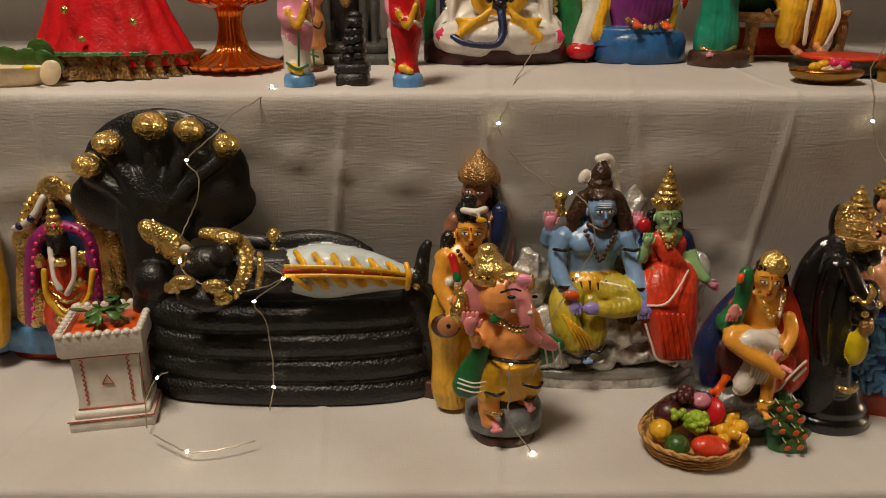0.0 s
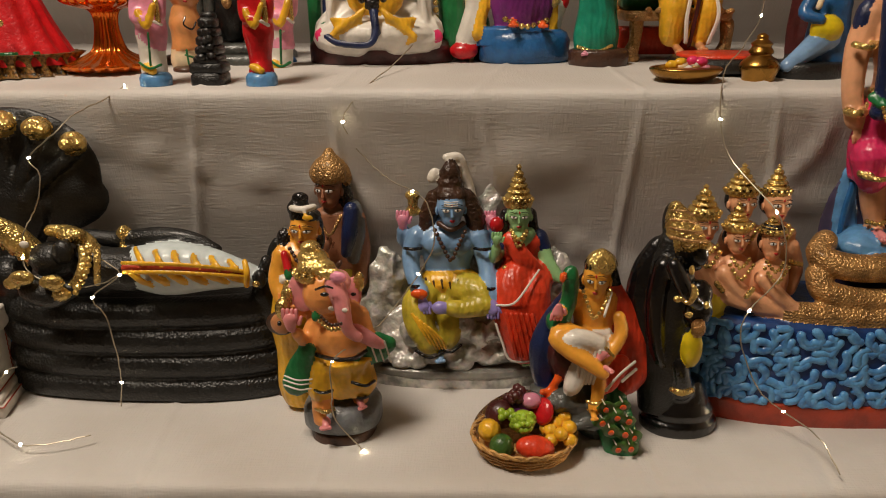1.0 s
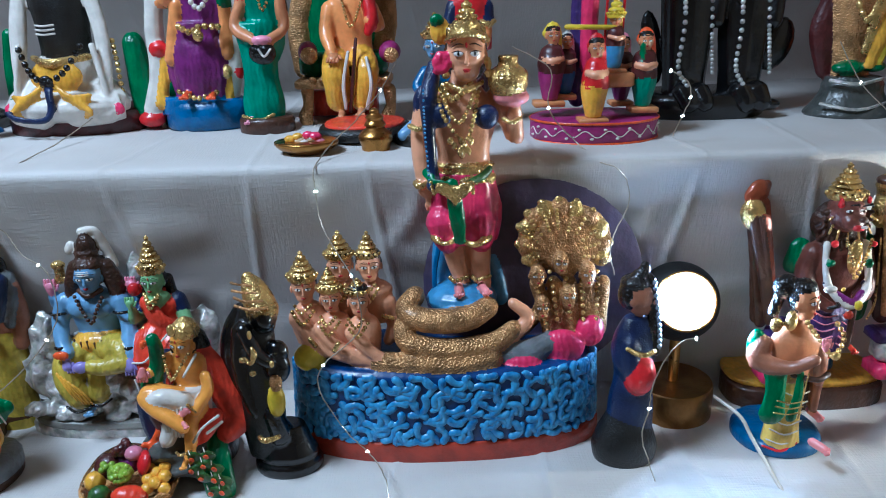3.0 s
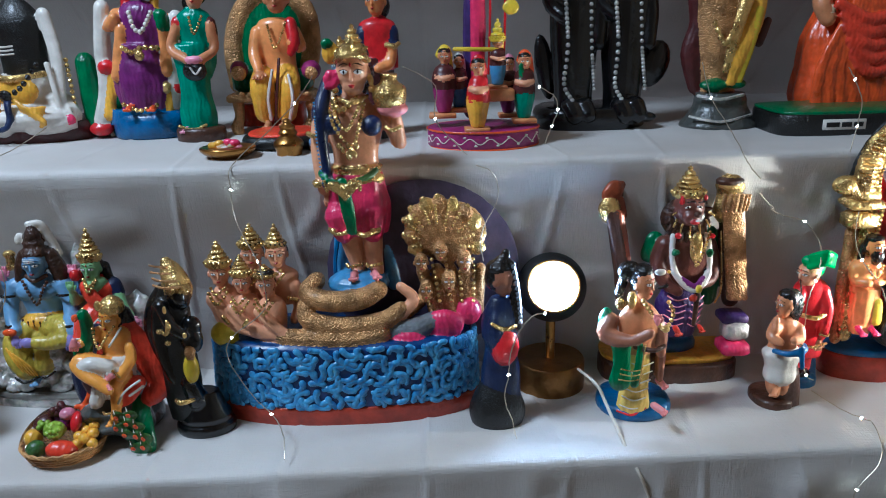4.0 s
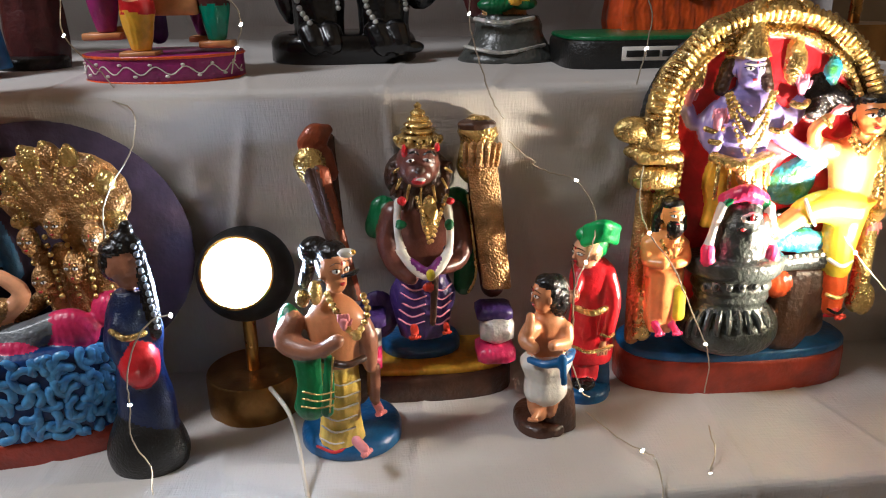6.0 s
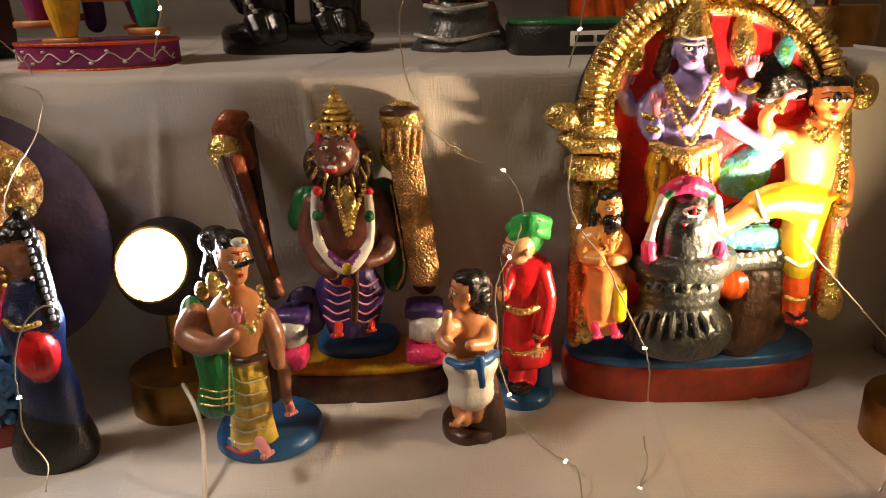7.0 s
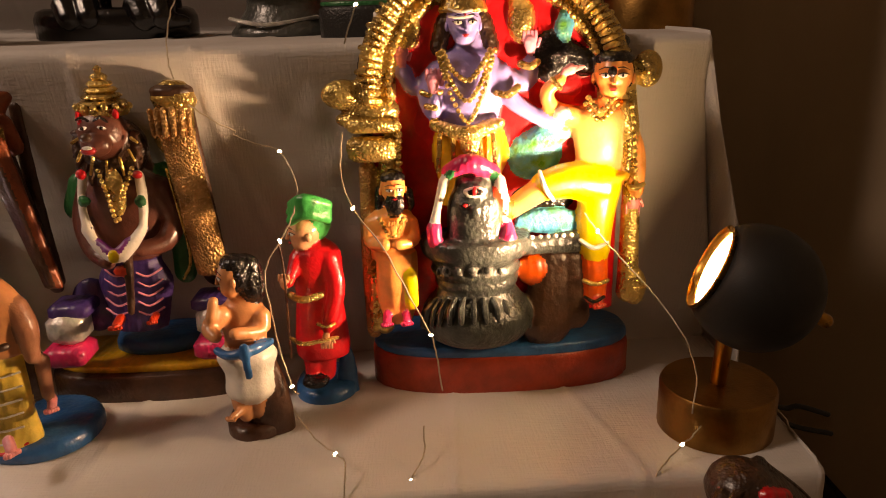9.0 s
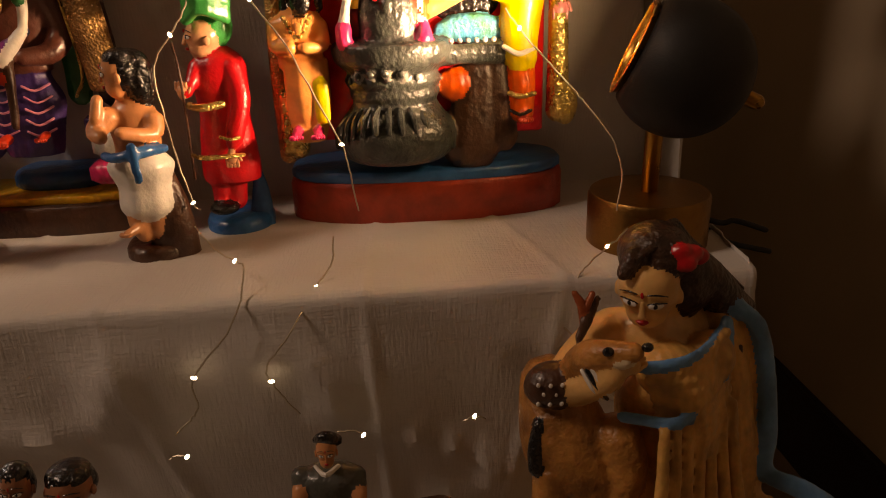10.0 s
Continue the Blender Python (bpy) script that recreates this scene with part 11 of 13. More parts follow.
s.lathe(DARKGREY, (-0.086, 0.9), [(0.924, 0.0063), (0.931, 0.0042), (0.975, 0.0049), (1.012, 0.0048), (1.047, 0.0042)], 1)
s.ball(BLACK, (-0.122, 0.91, 0.969), (0.021, 0.014, 0.042))
s.ball(DULLGOLD, (-0.118, 0.89, 0.975), (0.006, 0.0048, 0.0096))
s.done("stone_shrine", "dark grey carved stone shrine with columns", "shrine", wobble=0.0005)

s = Sculpt()
s.box(BLACK, (-0.095, 0.745, 0.9), (0.031, 0.034, 0.0192), (0, 0, 0), 0.003)
s.box(BLACK, (-0.095, 0.745, 0.913), (0.0336, 0.03, 0.012), (0, 0, 0), 0.003)
s.box(BLACK, (-0.094, 0.745, 0.921), (0.025, 0.027, 0.0085), (0, 0, -4), 0.004)
s.ball(BLACK, (-0.098, 0.731, 0.924), (0.0054, 0.003, 0.0036), seg=8)
s.ball(BLACK, (-0.088, 0.731, 0.926), (0.0048, 0.003, 0.003), seg=8)
s.box(BLACK, (-0.093, 0.745, 0.93), (0.023, 0.025, 0.0085), (0, 0, -2), 0.004)
s.ball(BLACK, (-0.095, 0.731, 0.932), (0.0045, 0.0025, 0.0036), seg=8)
s.ball(BLACK, (-0.088, 0.731, 0.934), (0.004, 0.0025, 0.003), seg=8)
s.box(BLACK, (-0.093, 0.745, 0.939), (0.021, 0.023, 0.0102), (0, 0, 0), 0.004)
s.ball(BLACK, (-0.093, 0.731, 0.94), (0.0045, 0.0025, 0.0036), seg=8)
s.ball(BLACK, (-0.089, 0.731, 0.942), (0.004, 0.0025, 0.0036), seg=8)
s.box(BLACK, (-0.092, 0.745, 0.947), (0.019, 0.021, 0.0085), (0, 0, 2), 0.004)
s.ball(BLACK, (-0.091, 0.731, 0.947), (0.0045, 0.0025, 0.003), seg=8)
s.ball(BLACK, (-0.09, 0.731, 0.949), (0.0048, 0.003, 0.003), seg=8)
s.box(BLACK, (-0.092, 0.745, 0.956), (0.017, 0.019, 0.0102), (0, 0, 4), 0.004)
s.ball(BLACK, (-0.089, 0.731, 0.955), (0.0045, 0.0025, 0.003), seg=8)
s.ball(BLACK, (-0.09, 0.731, 0.957), (0.004, 0.0025, 0.003), seg=8)
s.ball(BLACK, (-0.091, 0.745, 0.962), (0.0085, 0.0054, 0.005))
s.done("stone_tower", "small tiered black stone tower block", "statuette", wobble=0.0005)

s = Sculpt()
s.slab(MAROON, (0.057, 0.928), 0.0864, 0.062, 0.901, 0.931, 2.6, 0.008)
s.ball(WHITE, (0.058, 0.885, 0.938), (0.07, 0.042, 0.0204))
s.tube(WHITE, [(0.019, 0.905, 0.95, 0.028), (-0.001, 0.885, 0.934, 0.0182), (0.038, 0.863, 0.928, 0.0154)])
s.tube(WHITE, [(0.099, 0.905, 0.95, 0.024), (0.117, 0.885, 0.934, 0.0182), (0.077, 0.863, 0.928, 0.0132)])
s.lathe(WHITE, (0.059, 0.915), [(0.93, 0.056), (0.956, 0.049), (0.987, 0.0396), (0.997, 0.0384), (1, 0.024)], 0.55)
s.lathe(BLACK, (0.057, 0.915), [(0.993, 0.0312), (1.03, 0.0324), (1.066, 0.035), (1.086, 0.024), (1.098, 0.012)], 0.7)
s.tube(GOLD, [(0.023, 0.895, 0.997, 0.0042), (0.056, 0.865, 0.993, 0.0048), (0.092, 0.895, 0.997, 0.0049)])
s.tube(WHITE, [(0.015, 0.907, 1.077, 0.009), (0.007, 0.901, 1.024, 0.0112), (0.005, 0.885, 0.957, 0.0072)], 0.7)
s.tube(WHITE, [(0.098, 0.907, 1.077, 0.0105), (0.109, 0.901, 1.023, 0.0096), (0.112, 0.885, 0.957, 0.0084)], 0.7)
s.ball(YELLOW, (0.057, 0.875, 0.975), (0.0336, 0.0096, 0.0204))
s.tube(WHITE, [(0.045, 0.871, 1.026, 0.0012), (0.056, 0.867, 1.025, 0.0012), (0.067, 0.871, 1.026, 0.0012)], seg=6)
s.tube(WHITE, [(0.045, 0.871, 1.031, 0.0012), (0.056, 0.867, 1.03, 0.0012), (0.067, 0.871, 1.031, 0.0012)], seg=6)
s.tube(WHITE, [(0.045, 0.871, 1.036, 0.0012), (0.056, 0.867, 1.035, 0.0012), (0.067, 0.871, 1.036, 0.0012)], seg=6)
s.tube(YELLOW, [(0.049, 0.852, 0.967, 0.003), (0.031, 0.848, 0.954, 0.0042), (0.009, 0.856, 0.955, 0.003)], 0.6, seg=6, per=3)
s.tube(YELLOW, [(0.065, 0.852, 0.967, 0.003), (0.081, 0.848, 0.954, 0.0042), (0.103, 0.856, 0.955, 0.003)], 0.6, seg=6, per=3)
s.tube(YELLOW, [(0.047, 0.852, 0.965, 0.0035), (0.028, 0.848, 0.951, 0.0042), (0.011, 0.856, 0.951, 0.003)], 0.6, seg=6, per=3)
s.tube(YELLOW, [(0.066, 0.852, 0.965, 0.003), (0.085, 0.848, 0.951, 0.0042), (0.101, 0.856, 0.951, 0.003)], 0.6, seg=6, per=3)
s.tube(YELLOW, [(0.046, 0.852, 0.963, 0.003), (0.024, 0.848, 0.949, 0.0042), (0.013, 0.856, 0.947, 0.003)], 0.6, seg=6, per=3)
s.tube(YELLOW, [(0.067, 0.852, 0.963, 0.0035), (0.089, 0.848, 0.948, 0.0042), (0.099, 0.856, 0.947, 0.0035)], 0.6, seg=6, per=3)
s.tube(YELLOW, [(0.045, 0.852, 0.96, 0.003), (0.02, 0.848, 0.946, 0.0042), (0.014, 0.856, 0.943, 0.0035)], 0.6, seg=6, per=3)
s.tube(YELLOW, [(0.069, 0.852, 0.96, 0.003), (0.092, 0.848, 0.945, 0.0049), (0.098, 0.856, 0.943, 0.003)], 0.6, seg=6, per=3)
s.tube(YELLOW, [(0.044, 0.852, 0.958, 0.003), (0.016, 0.848, 0.943, 0.0049), (0.016, 0.856, 0.938, 0.0035)], 0.6, seg=6, per=3)
s.tube(YELLOW, [(0.07, 0.852, 0.958, 0.003), (0.096, 0.848, 0.942, 0.0049), (0.096, 0.856, 0.938, 0.003)], 0.6, seg=6, per=3)
s.tube(YELLOW, [(0.043, 0.852, 0.955, 0.003), (0.013, 0.848, 0.94, 0.0042), (0.018, 0.856, 0.934, 0.0035)], 0.6, seg=6, per=3)
s.tube(YELLOW, [(0.071, 0.852, 0.955, 0.003), (0.1, 0.848, 0.939, 0.0042), (0.094, 0.856, 0.934, 0.0035)], 0.6, seg=6, per=3)
s.tube(YELLOW, [(0.041, 0.852, 0.953, 0.0035), (0.009, 0.848, 0.937, 0.0042), (0.02, 0.856, 0.93, 0.0035)], 0.6, seg=6, per=3)
s.tube(YELLOW, [(0.073, 0.852, 0.953, 0.003), (0.104, 0.848, 0.936, 0.0042), (0.092, 0.856, 0.93, 0.0035)], 0.6, seg=6, per=3)
s.tube(NAVY, [(0.058, 0.847, 0.962, 0.0056), (0.06, 0.841, 0.94, 0.0048), (0.051, 0.837, 0.928, 0.0042), (0.019, 0.839, 0.93, 0.0042), (0.004, 0.845, 0.937, 0.0036)], 0.6)
s.ball(HAIR, (0.056, 0.849, 0.972), (0.0084, 0.0048, 0.0084))
s.beads(HAIR, [(0.019, 0.871, 1.011), (0.037, 0.855, 0.981), (0.056, 0.849, 0.973), (0.075, 0.855, 0.981), (0.094, 0.871, 1.011)], 0.0042, 1.7)
s.tube(GREEN, [(-0.02, 0.915, 0.917, 0.0084), (-0.022, 0.921, 0.975, 0.0084), (-0.017, 0.925, 1.025, 0.0084)])
s.tube(NAVY, [(-0.006, 0.905, 0.924, 0.0036), (-0.007, 0.909, 0.975, 0.0036)])
s.beads(GOLD, [(0.001, 0.895, 0.931), (-0.002, 0.901, 0.975), (0.001, 0.907, 1.018)], 0.003, 1.7)
s.tube(GREEN, [(0.142, 0.915, 0.917, 0.012), (0.143, 0.919, 0.962, 0.0168), (0.138, 0.923, 1.012, 0.014)])
s.beads(GOLD, [(0.125, 0.895, 0.925), (0.124, 0.899, 0.975), (0.119, 0.905, 1.018)], 0.0035, 1.7)
s.ball(GREEN, (0.166, 0.945, 0.934), (0.0238, 0.0168, 0.042))
s.tube(CREAM, [(0.16, 0.915, 0.975, 0.0028), (0.166, 0.911, 0.904, 0.0028)], seg=6)
s.ball(PINK, (-0.004, 0.875, 0.937), (0.0102, 0.006, 0.0078))
s.ball(PINK, (0.124, 0.875, 0.935), (0.0102, 0.006, 0.0078))
s.ball(GREEN, (-0, 0.881, 0.947), (0.006, 0.0043, 0.0048))
s.ball(GREEN, (0.119, 0.881, 0.944), (0.007, 0.005, 0.0048))
s.tube(WHITE, [(0.012, 0.885, 1.011, 0.0042), (0.005, 0.879, 0.969, 0.0036), (0.003, 0.877, 0.945, 0.0042)])
s.tube(WHITE, [(0.102, 0.885, 1.011, 0.0042), (0.111, 0.879, 0.969, 0.0042), (0.114, 0.877, 0.945, 0.0042)])
s.done("white_robed_figurine", "black domed figurine in white and yellow robe on maroon base", "figurine", wobble=0.0004, voxel=0.0019)

s = Sculpt()
s.slab(BLUE, (0.228, 0.91), 0.054, 0.04, 0.901, 0.941, 2.2, 0.012)
s.lathe(BLUE, (0.218, 0.905), [(0.923, 0.0464), (0.935, 0.0432), (0.944, 0.0416)], 0.7)
s.lathe(PURPLE, (0.225, 0.901), [(0.943, 0.032), (0.966, 0.0368), (0.996, 0.0368), (1.019, 0.028), (1.034, 0.0288)], 0.65, ribs=9, amp=0.04)
s.beads(GOLD, [(0.202, 0.875, 0.954), (0.227, 0.871, 0.945), (0.255, 0.875, 0.953)], 0.0035, 1.5)
s.foot(ORANGE, (0.213, 0.871, 0.945), 0.0168, 0)
s.foot(ORANGE, (0.246, 0.871, 0.944), 0.0168, 0)
s.lathe(PURPLE, (0.233, 0.905), [(1.026, 0.0288), (1.048, 0.0288), (1.07, 0.0294), (1.084, 0.024), (1.091, 0.0084)], 0.6)
s.beads(GOLD, [(0.212, 0.877, 1.03), (0.228, 0.873, 1.023), (0.241, 0.873, 1.029), (0.264, 0.879, 1.028)], 0.0042, 1.5)
s.ball(GOLD, (0.237, 0.871, 1.019), (0.0072, 0.0048, 0.008))
s.beads(WHITE, [(0.228, 0.879, 1.077), (0.234, 0.873, 1.056), (0.245, 0.871, 1.051), (0.259, 0.879, 1.077)], 0.0035, 1.6)
s.tube(ORANGESKIN, [(0.203, 0.903, 1.074, 0.0098), (0.191, 0.897, 1.056, 0.0084), (0.203, 0.889, 1.07, 0.007)])
s.tube(ORANGESKIN, [(0.209, 0.895, 1.056, 0.0088), (0.199, 0.891, 1.012, 0.0077), (0.195, 0.887, 0.99, 0.008)])
s.tube(ORANGESKIN, [(0.262, 0.903, 1.07, 0.0104), (0.265, 0.901, 1.033, 0.0084), (0.263, 0.897, 0.996, 0.0088)])
s.ball(GOLD, (0.261, 0.891, 0.974), (0.0056, 0.005, 0.008))
s.tube(WHITE, [(0.18, 0.909, 1.085, 0.0105), (0.173, 0.907, 1.027, 0.0119), (0.171, 0.905, 0.974, 0.0112), (0.159, 0.903, 0.928, 0.0128)])
s.tube(YELLOW, [(0.185, 0.899, 0.99, 0.0063), (0.173, 0.897, 0.936, 0.008)])
s.ball(RED, (0.178, 0.899, 1.003), (0.012, 0.0096, 0.0105))
s.ball(RED, (0.157, 0.899, 0.917), (0.0176, 0.0128, 0.0104))
s.tube(WHITE, [(0.281, 0.909, 1.069, 0.0104), (0.274, 0.907, 1.01, 0.012), (0.257, 0.905, 0.926, 0.0096)])
s.ball(RED, (0.27, 0.903, 0.973), (0.0091, 0.0076, 0.0112))
s.tube(YELLOW, [(0.261, 0.901, 0.973, 0.0072), (0.257, 0.899, 0.93, 0.008)])
s.ball(RED, (0.257, 0.901, 0.915), (0.0128, 0.0086, 0.0088))
s.tube(GREEN, [(0.2, 0.901, 1.07, 0.0096), (0.2, 0.899, 1.056, 0.0088)])
s.tube(GREEN, [(0.263, 0.899, 1.072, 0.0091), (0.266, 0.899, 1.054, 0.0084)])
s.head(ORANGESKIN, (0.241, 0.901, 1.113), (0.0154, 0.0157, 0.0196), 0, 0, HAIR, True)
s.tube(RED, [(0.215, 0.909, 1.099, 0.0064), (0.213, 0.905, 1.07, 0.0064)])
s.tube(YELLOW, [(0.256, 0.907, 1.098, 0.0064), (0.253, 0.899, 1.048, 0.0049)])
s.done("purple_sari_figurine", "woman figurine in purple sari with flower garlands on blue base", "figurine", wobble=0.0004, voxel=0.0019)

s = Sculpt()
s.slab(BROWN, (0.31, 0.869), 0.0336, 0.028, 0.901, 0.921, 2.2, 0.004)
s.lathe(TEAL, (0.307, 0.875), [(0.917, 0.024), (0.937, 0.0256), (0.967, 0.021), (0.997, 0.0224), (1.019, 0.0256), (1.033, 0.024)], 0.7, ribs=9, amp=0.035)
s.lathe(TEAL, (0.316, 0.875), [(1.026, 0.021), (1.047, 0.021), (1.065, 0.0238), (1.074, 0.0182), (1.08, 0.0063)], 0.6)
s.tube(TEAL, [(0.332, 0.879, 1.054, 0.0091), (0.331, 0.881, 1.011, 0.0088), (0.325, 0.881, 0.989, 0.0063)], 0.6)
s.foot(ROSE, (0.292, 0.853, 0.915), 0.0144, 0)
s.tube(TANSKIN, [(0.294, 0.871, 1.058, 0.0072), (0.284, 0.865, 1.027, 0.0072), (0.307, 0.849, 1.013, 0.0056)])
s.tube(TANSKIN, [(0.338, 0.871, 1.058, 0.0072), (0.342, 0.865, 1.026, 0.0063), (0.326, 0.849, 1.012, 0.0064)])
s.ball(ROSE, (0.318, 0.847, 1.013), (0.0128, 0.0064, 0.0056))
s.ball(HAIR, (0.317, 0.849, 0.998), (0.0168, 0.007, 0.014))
s.tube(SILVER, [(0.315, 0.837, 1.003, 0.0014), (0.322, 0.835, 0.995, 0.0014), (0.329, 0.837, 1.003, 0.0014)], seg=6)
s.tube(RED, [(0.295, 0.873, 1.062, 0.0088), (0.29, 0.871, 1.048, 0.007)])
s.tube(MAROON, [(0.338, 0.873, 1.061, 0.0077), (0.341, 0.871, 1.043, 0.007)])
s.beads(GOLD, [(0.316, 0.853, 1.069), (0.322, 0.847, 1.046), (0.333, 0.853, 1.068)], 0.0021, 1.7)
s.tube(GOLD, [(0.284, 0.855, 0.924, 0.0021), (0.305, 0.849, 0.919, 0.0021), (0.322, 0.855, 0.925, 0.0021)], seg=6)
s.head(SKIN, (0.321, 0.873, 1.095), (0.0133, 0.0136, 0.0175), 0, 0, HAIR, True)
s.tube(HAIR, [(0.311, 0.875, 1.099, 0.0056), (0.307, 0.875, 1.083, 0.0049)])
s.done("teal_sari_figurine", "woman figurine in teal sari holding a bag on dark base", "figurine", wobble=0.0004, voxel=0.0019)

s = Sculpt()
s.slab(BLACK, (0.435, 0.825), 0.0546, 0.052, 0.901, 0.916, 2.8, 0.006)
s.slab(SCARLET, (0.435, 0.825), 0.047, 0.0447, 0.915, 0.919, 2.4, 0.003)
s.box(SCARLET, (0.393, 0.955, 0.925), (0.096, 0.04, 0.032), (0, 0, 0), 0.002)
s.box(DULLGOLD, (0.403, 0.929, 0.955), (0.12, 0.08, 0.0112), (0, 0, 0), 0.004)
s.box(GREEN, (0.401, 0.945, 0.975), (0.112, 0.05, 0.032), (0, 0, 0), 0.01)
s.ball(GREEN, (0.4, 0.971, 1.029), (0.0496, 0.0112, 0.072))
s.tube(DULLGOLD, [(0.343, 0.965, 0.966, 0.0126), (0.34, 0.969, 1.022, 0.0144), (0.36, 0.969, 1.076, 0.0144), (0.408, 0.969, 1.106, 0.016), (0.451, 0.969, 1.075, 0.0144), (0.457, 0.969, 1.02, 0.0144), (0.444, 0.965, 0.964, 0.0126)], 0.6)
s.ball(MAGENTA, (0.36, 0.913, 0.993), (0.0126, 0.0168, 0.014))
s.ball(DULLGOLD, (0.364, 0.893, 0.99), (0.0112, 0.0048, 0.0112))
s.tube(DULLGOLD, [(0.357, 0.901, 0.948, 0.0088), (0.357, 0.901, 0.928, 0.0072), (0.352, 0.899, 0.913, 0.0096)])
s.ball(DULLGOLD, (0.354, 0.897, 0.908), (0.0091, 0.0059, 0.0064))
s.ball(MAGENTA, (0.463, 0.913, 0.991), (0.0144, 0.0192, 0.014))
s.ball(DULLGOLD, (0.466, 0.893, 0.988), (0.0098, 0.0042, 0.0098))
s.tube(DULLGOLD, [(0.461, 0.901, 0.946, 0.0088), (0.462, 0.901, 0.926, 0.0072), (0.457, 0.899, 0.911, 0.0096)])
s.ball(DULLGOLD, (0.458, 0.897, 0.905), (0.0104, 0.0067, 0.0056))
s.ball(DULLGOLD, (0.367, 0.887, 0.962), (0.0049, 0.0028, 0.004), seg=6)
s.ball(DULLGOLD, (0.378, 0.887, 0.961), (0.0056, 0.0032, 0.0035), seg=6)
s.ball(DULLGOLD, (0.39, 0.887, 0.961), (0.0056, 0.0032, 0.0035), seg=6)
s.ball(DULLGOLD, (0.401, 0.887, 0.961), (0.0056, 0.0032, 0.004), seg=6)
s.ball(DULLGOLD, (0.413, 0.887, 0.961), (0.0056, 0.0032, 0.004), seg=6)
s.ball(DULLGOLD, (0.425, 0.887, 0.961), (0.0049, 0.0028, 0.004), seg=6)
s.ball(DULLGOLD, (0.436, 0.887, 0.96), (0.0056, 0.0032, 0.0035), seg=6)
s.ball(DULLGOLD, (0.448, 0.887, 0.96), (0.0056, 0.0032, 0.004), seg=6)
s.ball(DULLGOLD, (0.459, 0.887, 0.96), (0.0056, 0.0032, 0.004), seg=6)
s.tube(YELLOW, [(0.393, 0.915, 0.985, 0.0154), (0.396, 0.891, 0.971, 0.0176), (0.396, 0.891, 0.933, 0.0144)], seg=12)
s.tube(YELLOW, [(0.427, 0.915, 0.984, 0.0176), (0.435, 0.891, 0.971, 0.0154), (0.427, 0.891, 0.932, 0.0144)], seg=12)
s.tube(WHITE, [(0.414, 0.881, 0.994, 0.0021), (0.407, 0.873, 0.958, 0.0024), (0.408, 0.873, 0.927, 0.0024)], seg=6)
s.tube(WHITE, [(0.436, 0.881, 0.987, 0.0021), (0.441, 0.871, 0.957, 0.0024), (0.434, 0.875, 0.926, 0.0024)], seg=6)
s.tube(MAROON, [(0.424, 0.885, 1.009, 0.0021), (0.419, 0.877, 0.965, 0.0024), (0.413, 0.877, 0.923, 0.0024)], seg=6)
s.foot(TANSKIN, (0.402, 0.877, 0.914), 0.0192, 0)
s.foot(TANSKIN, (0.426, 0.877, 0.917), 0.0192, 0)
s.lathe(ORANGESKIN, (0.415, 0.925), [(0.984, 0.0272), (1.007, 0.0256), (1.03, 0.0288), (1.049, 0.028), (1.06, 0.0224), (1.064, 0.0096)], 0.6)
s.tube(ORANGESKIN, [(0.39, 0.921, 1.045, 0.0104), (0.385, 0.911, 1.016, 0.0096), (0.393, 0.891, 0.994, 0.007)])
s.hand(TANSKIN, (0.395, 0.885, 0.989), 0.0096, (0, -1, -0.4), (1, 0, 0))
s.tube(ORANGESKIN, [(0.442, 0.921, 1.045, 0.0091), (0.451, 0.913, 1.022, 0.0084), (0.439, 0.901, 1.03, 0.007)])
s.tube(RED, [(0.439, 0.911, 1.057, 0.0088), (0.443, 0.903, 1.03, 0.0088), (0.438, 0.899, 1.015, 0.0056)])
s.beads(GOLD, [(0.407, 0.905, 1.057), (0.418, 0.895, 1.023), (0.434, 0.905, 1.057)], 0.002, 1.7)
s.head(TANSKIN, (0.42, 0.921, 1.088), (0.0176, 0.018, 0.0196), 0, 0, HAIR, True)
s.done("throne_figurine", "yellow-robed figurine seated on an ornate gold and green throne", "figurine", wobble=0.0004, voxel=0.0019)

s = Sculpt()
s.lathe(BRASS, (0.377, 0.752), [(0.895, 0.015), (0.897, 0.019), (0.903, 0.03), (0.908, 0.0348), (0.911, 0.0348), (0.912, 0.0312)], 0.85)
s.ball(YELLOW, (0.361, 0.744, 0.914), (0.0065, 0.005, 0.0048), (10, 0, 0), seg=8)
s.ball(YELLOW, (0.369, 0.744, 0.917), (0.0065, 0.005, 0.004), (10, -8, 0), seg=8)
s.ball(WHITE, (0.375, 0.744, 0.911), (0.0078, 0.006, 0.004), (10, 8, 0), seg=8)
s.ball(WHITE, (0.384, 0.744, 0.915), (0.0065, 0.005, 0.0048), (10, 16, 0), seg=8)
s.ball(ROSE, (0.392, 0.744, 0.912), (0.0065, 0.005, 0.004), (10, 8, 0), seg=8)
s.ball(PINK, (0.381, 0.744, 0.918), (0.0065, 0.005, 0.0048), (10, 8, 0), seg=8)
s.ball(PINK, (0.388, 0.744, 0.917), (0.0078, 0.006, 0.0048), (10, 0, 0), seg=8)
s.ball(YELLOW, (0.365, 0.744, 0.909), (0.0078, 0.006, 0.004), (10, -16, 0), seg=8)
s.ball(WHITE, (0.379, 0.744, 0.908), (0.0065, 0.005, 0.004), (10, 16, 0), seg=8)
s.ball(ROSE, (0.394, 0.744, 0.908), (0.0065, 0.005, 0.004), (10, 0, 0), seg=8)
s.ball(CREAM, (0.371, 0.744, 0.913), (0.0065, 0.005, 0.0048), (10, -16, 0), seg=8)
s.done("flower_bowl", "small brass bowl filled with yellow, white and pink petals", "bowl", wobble=0.0005)

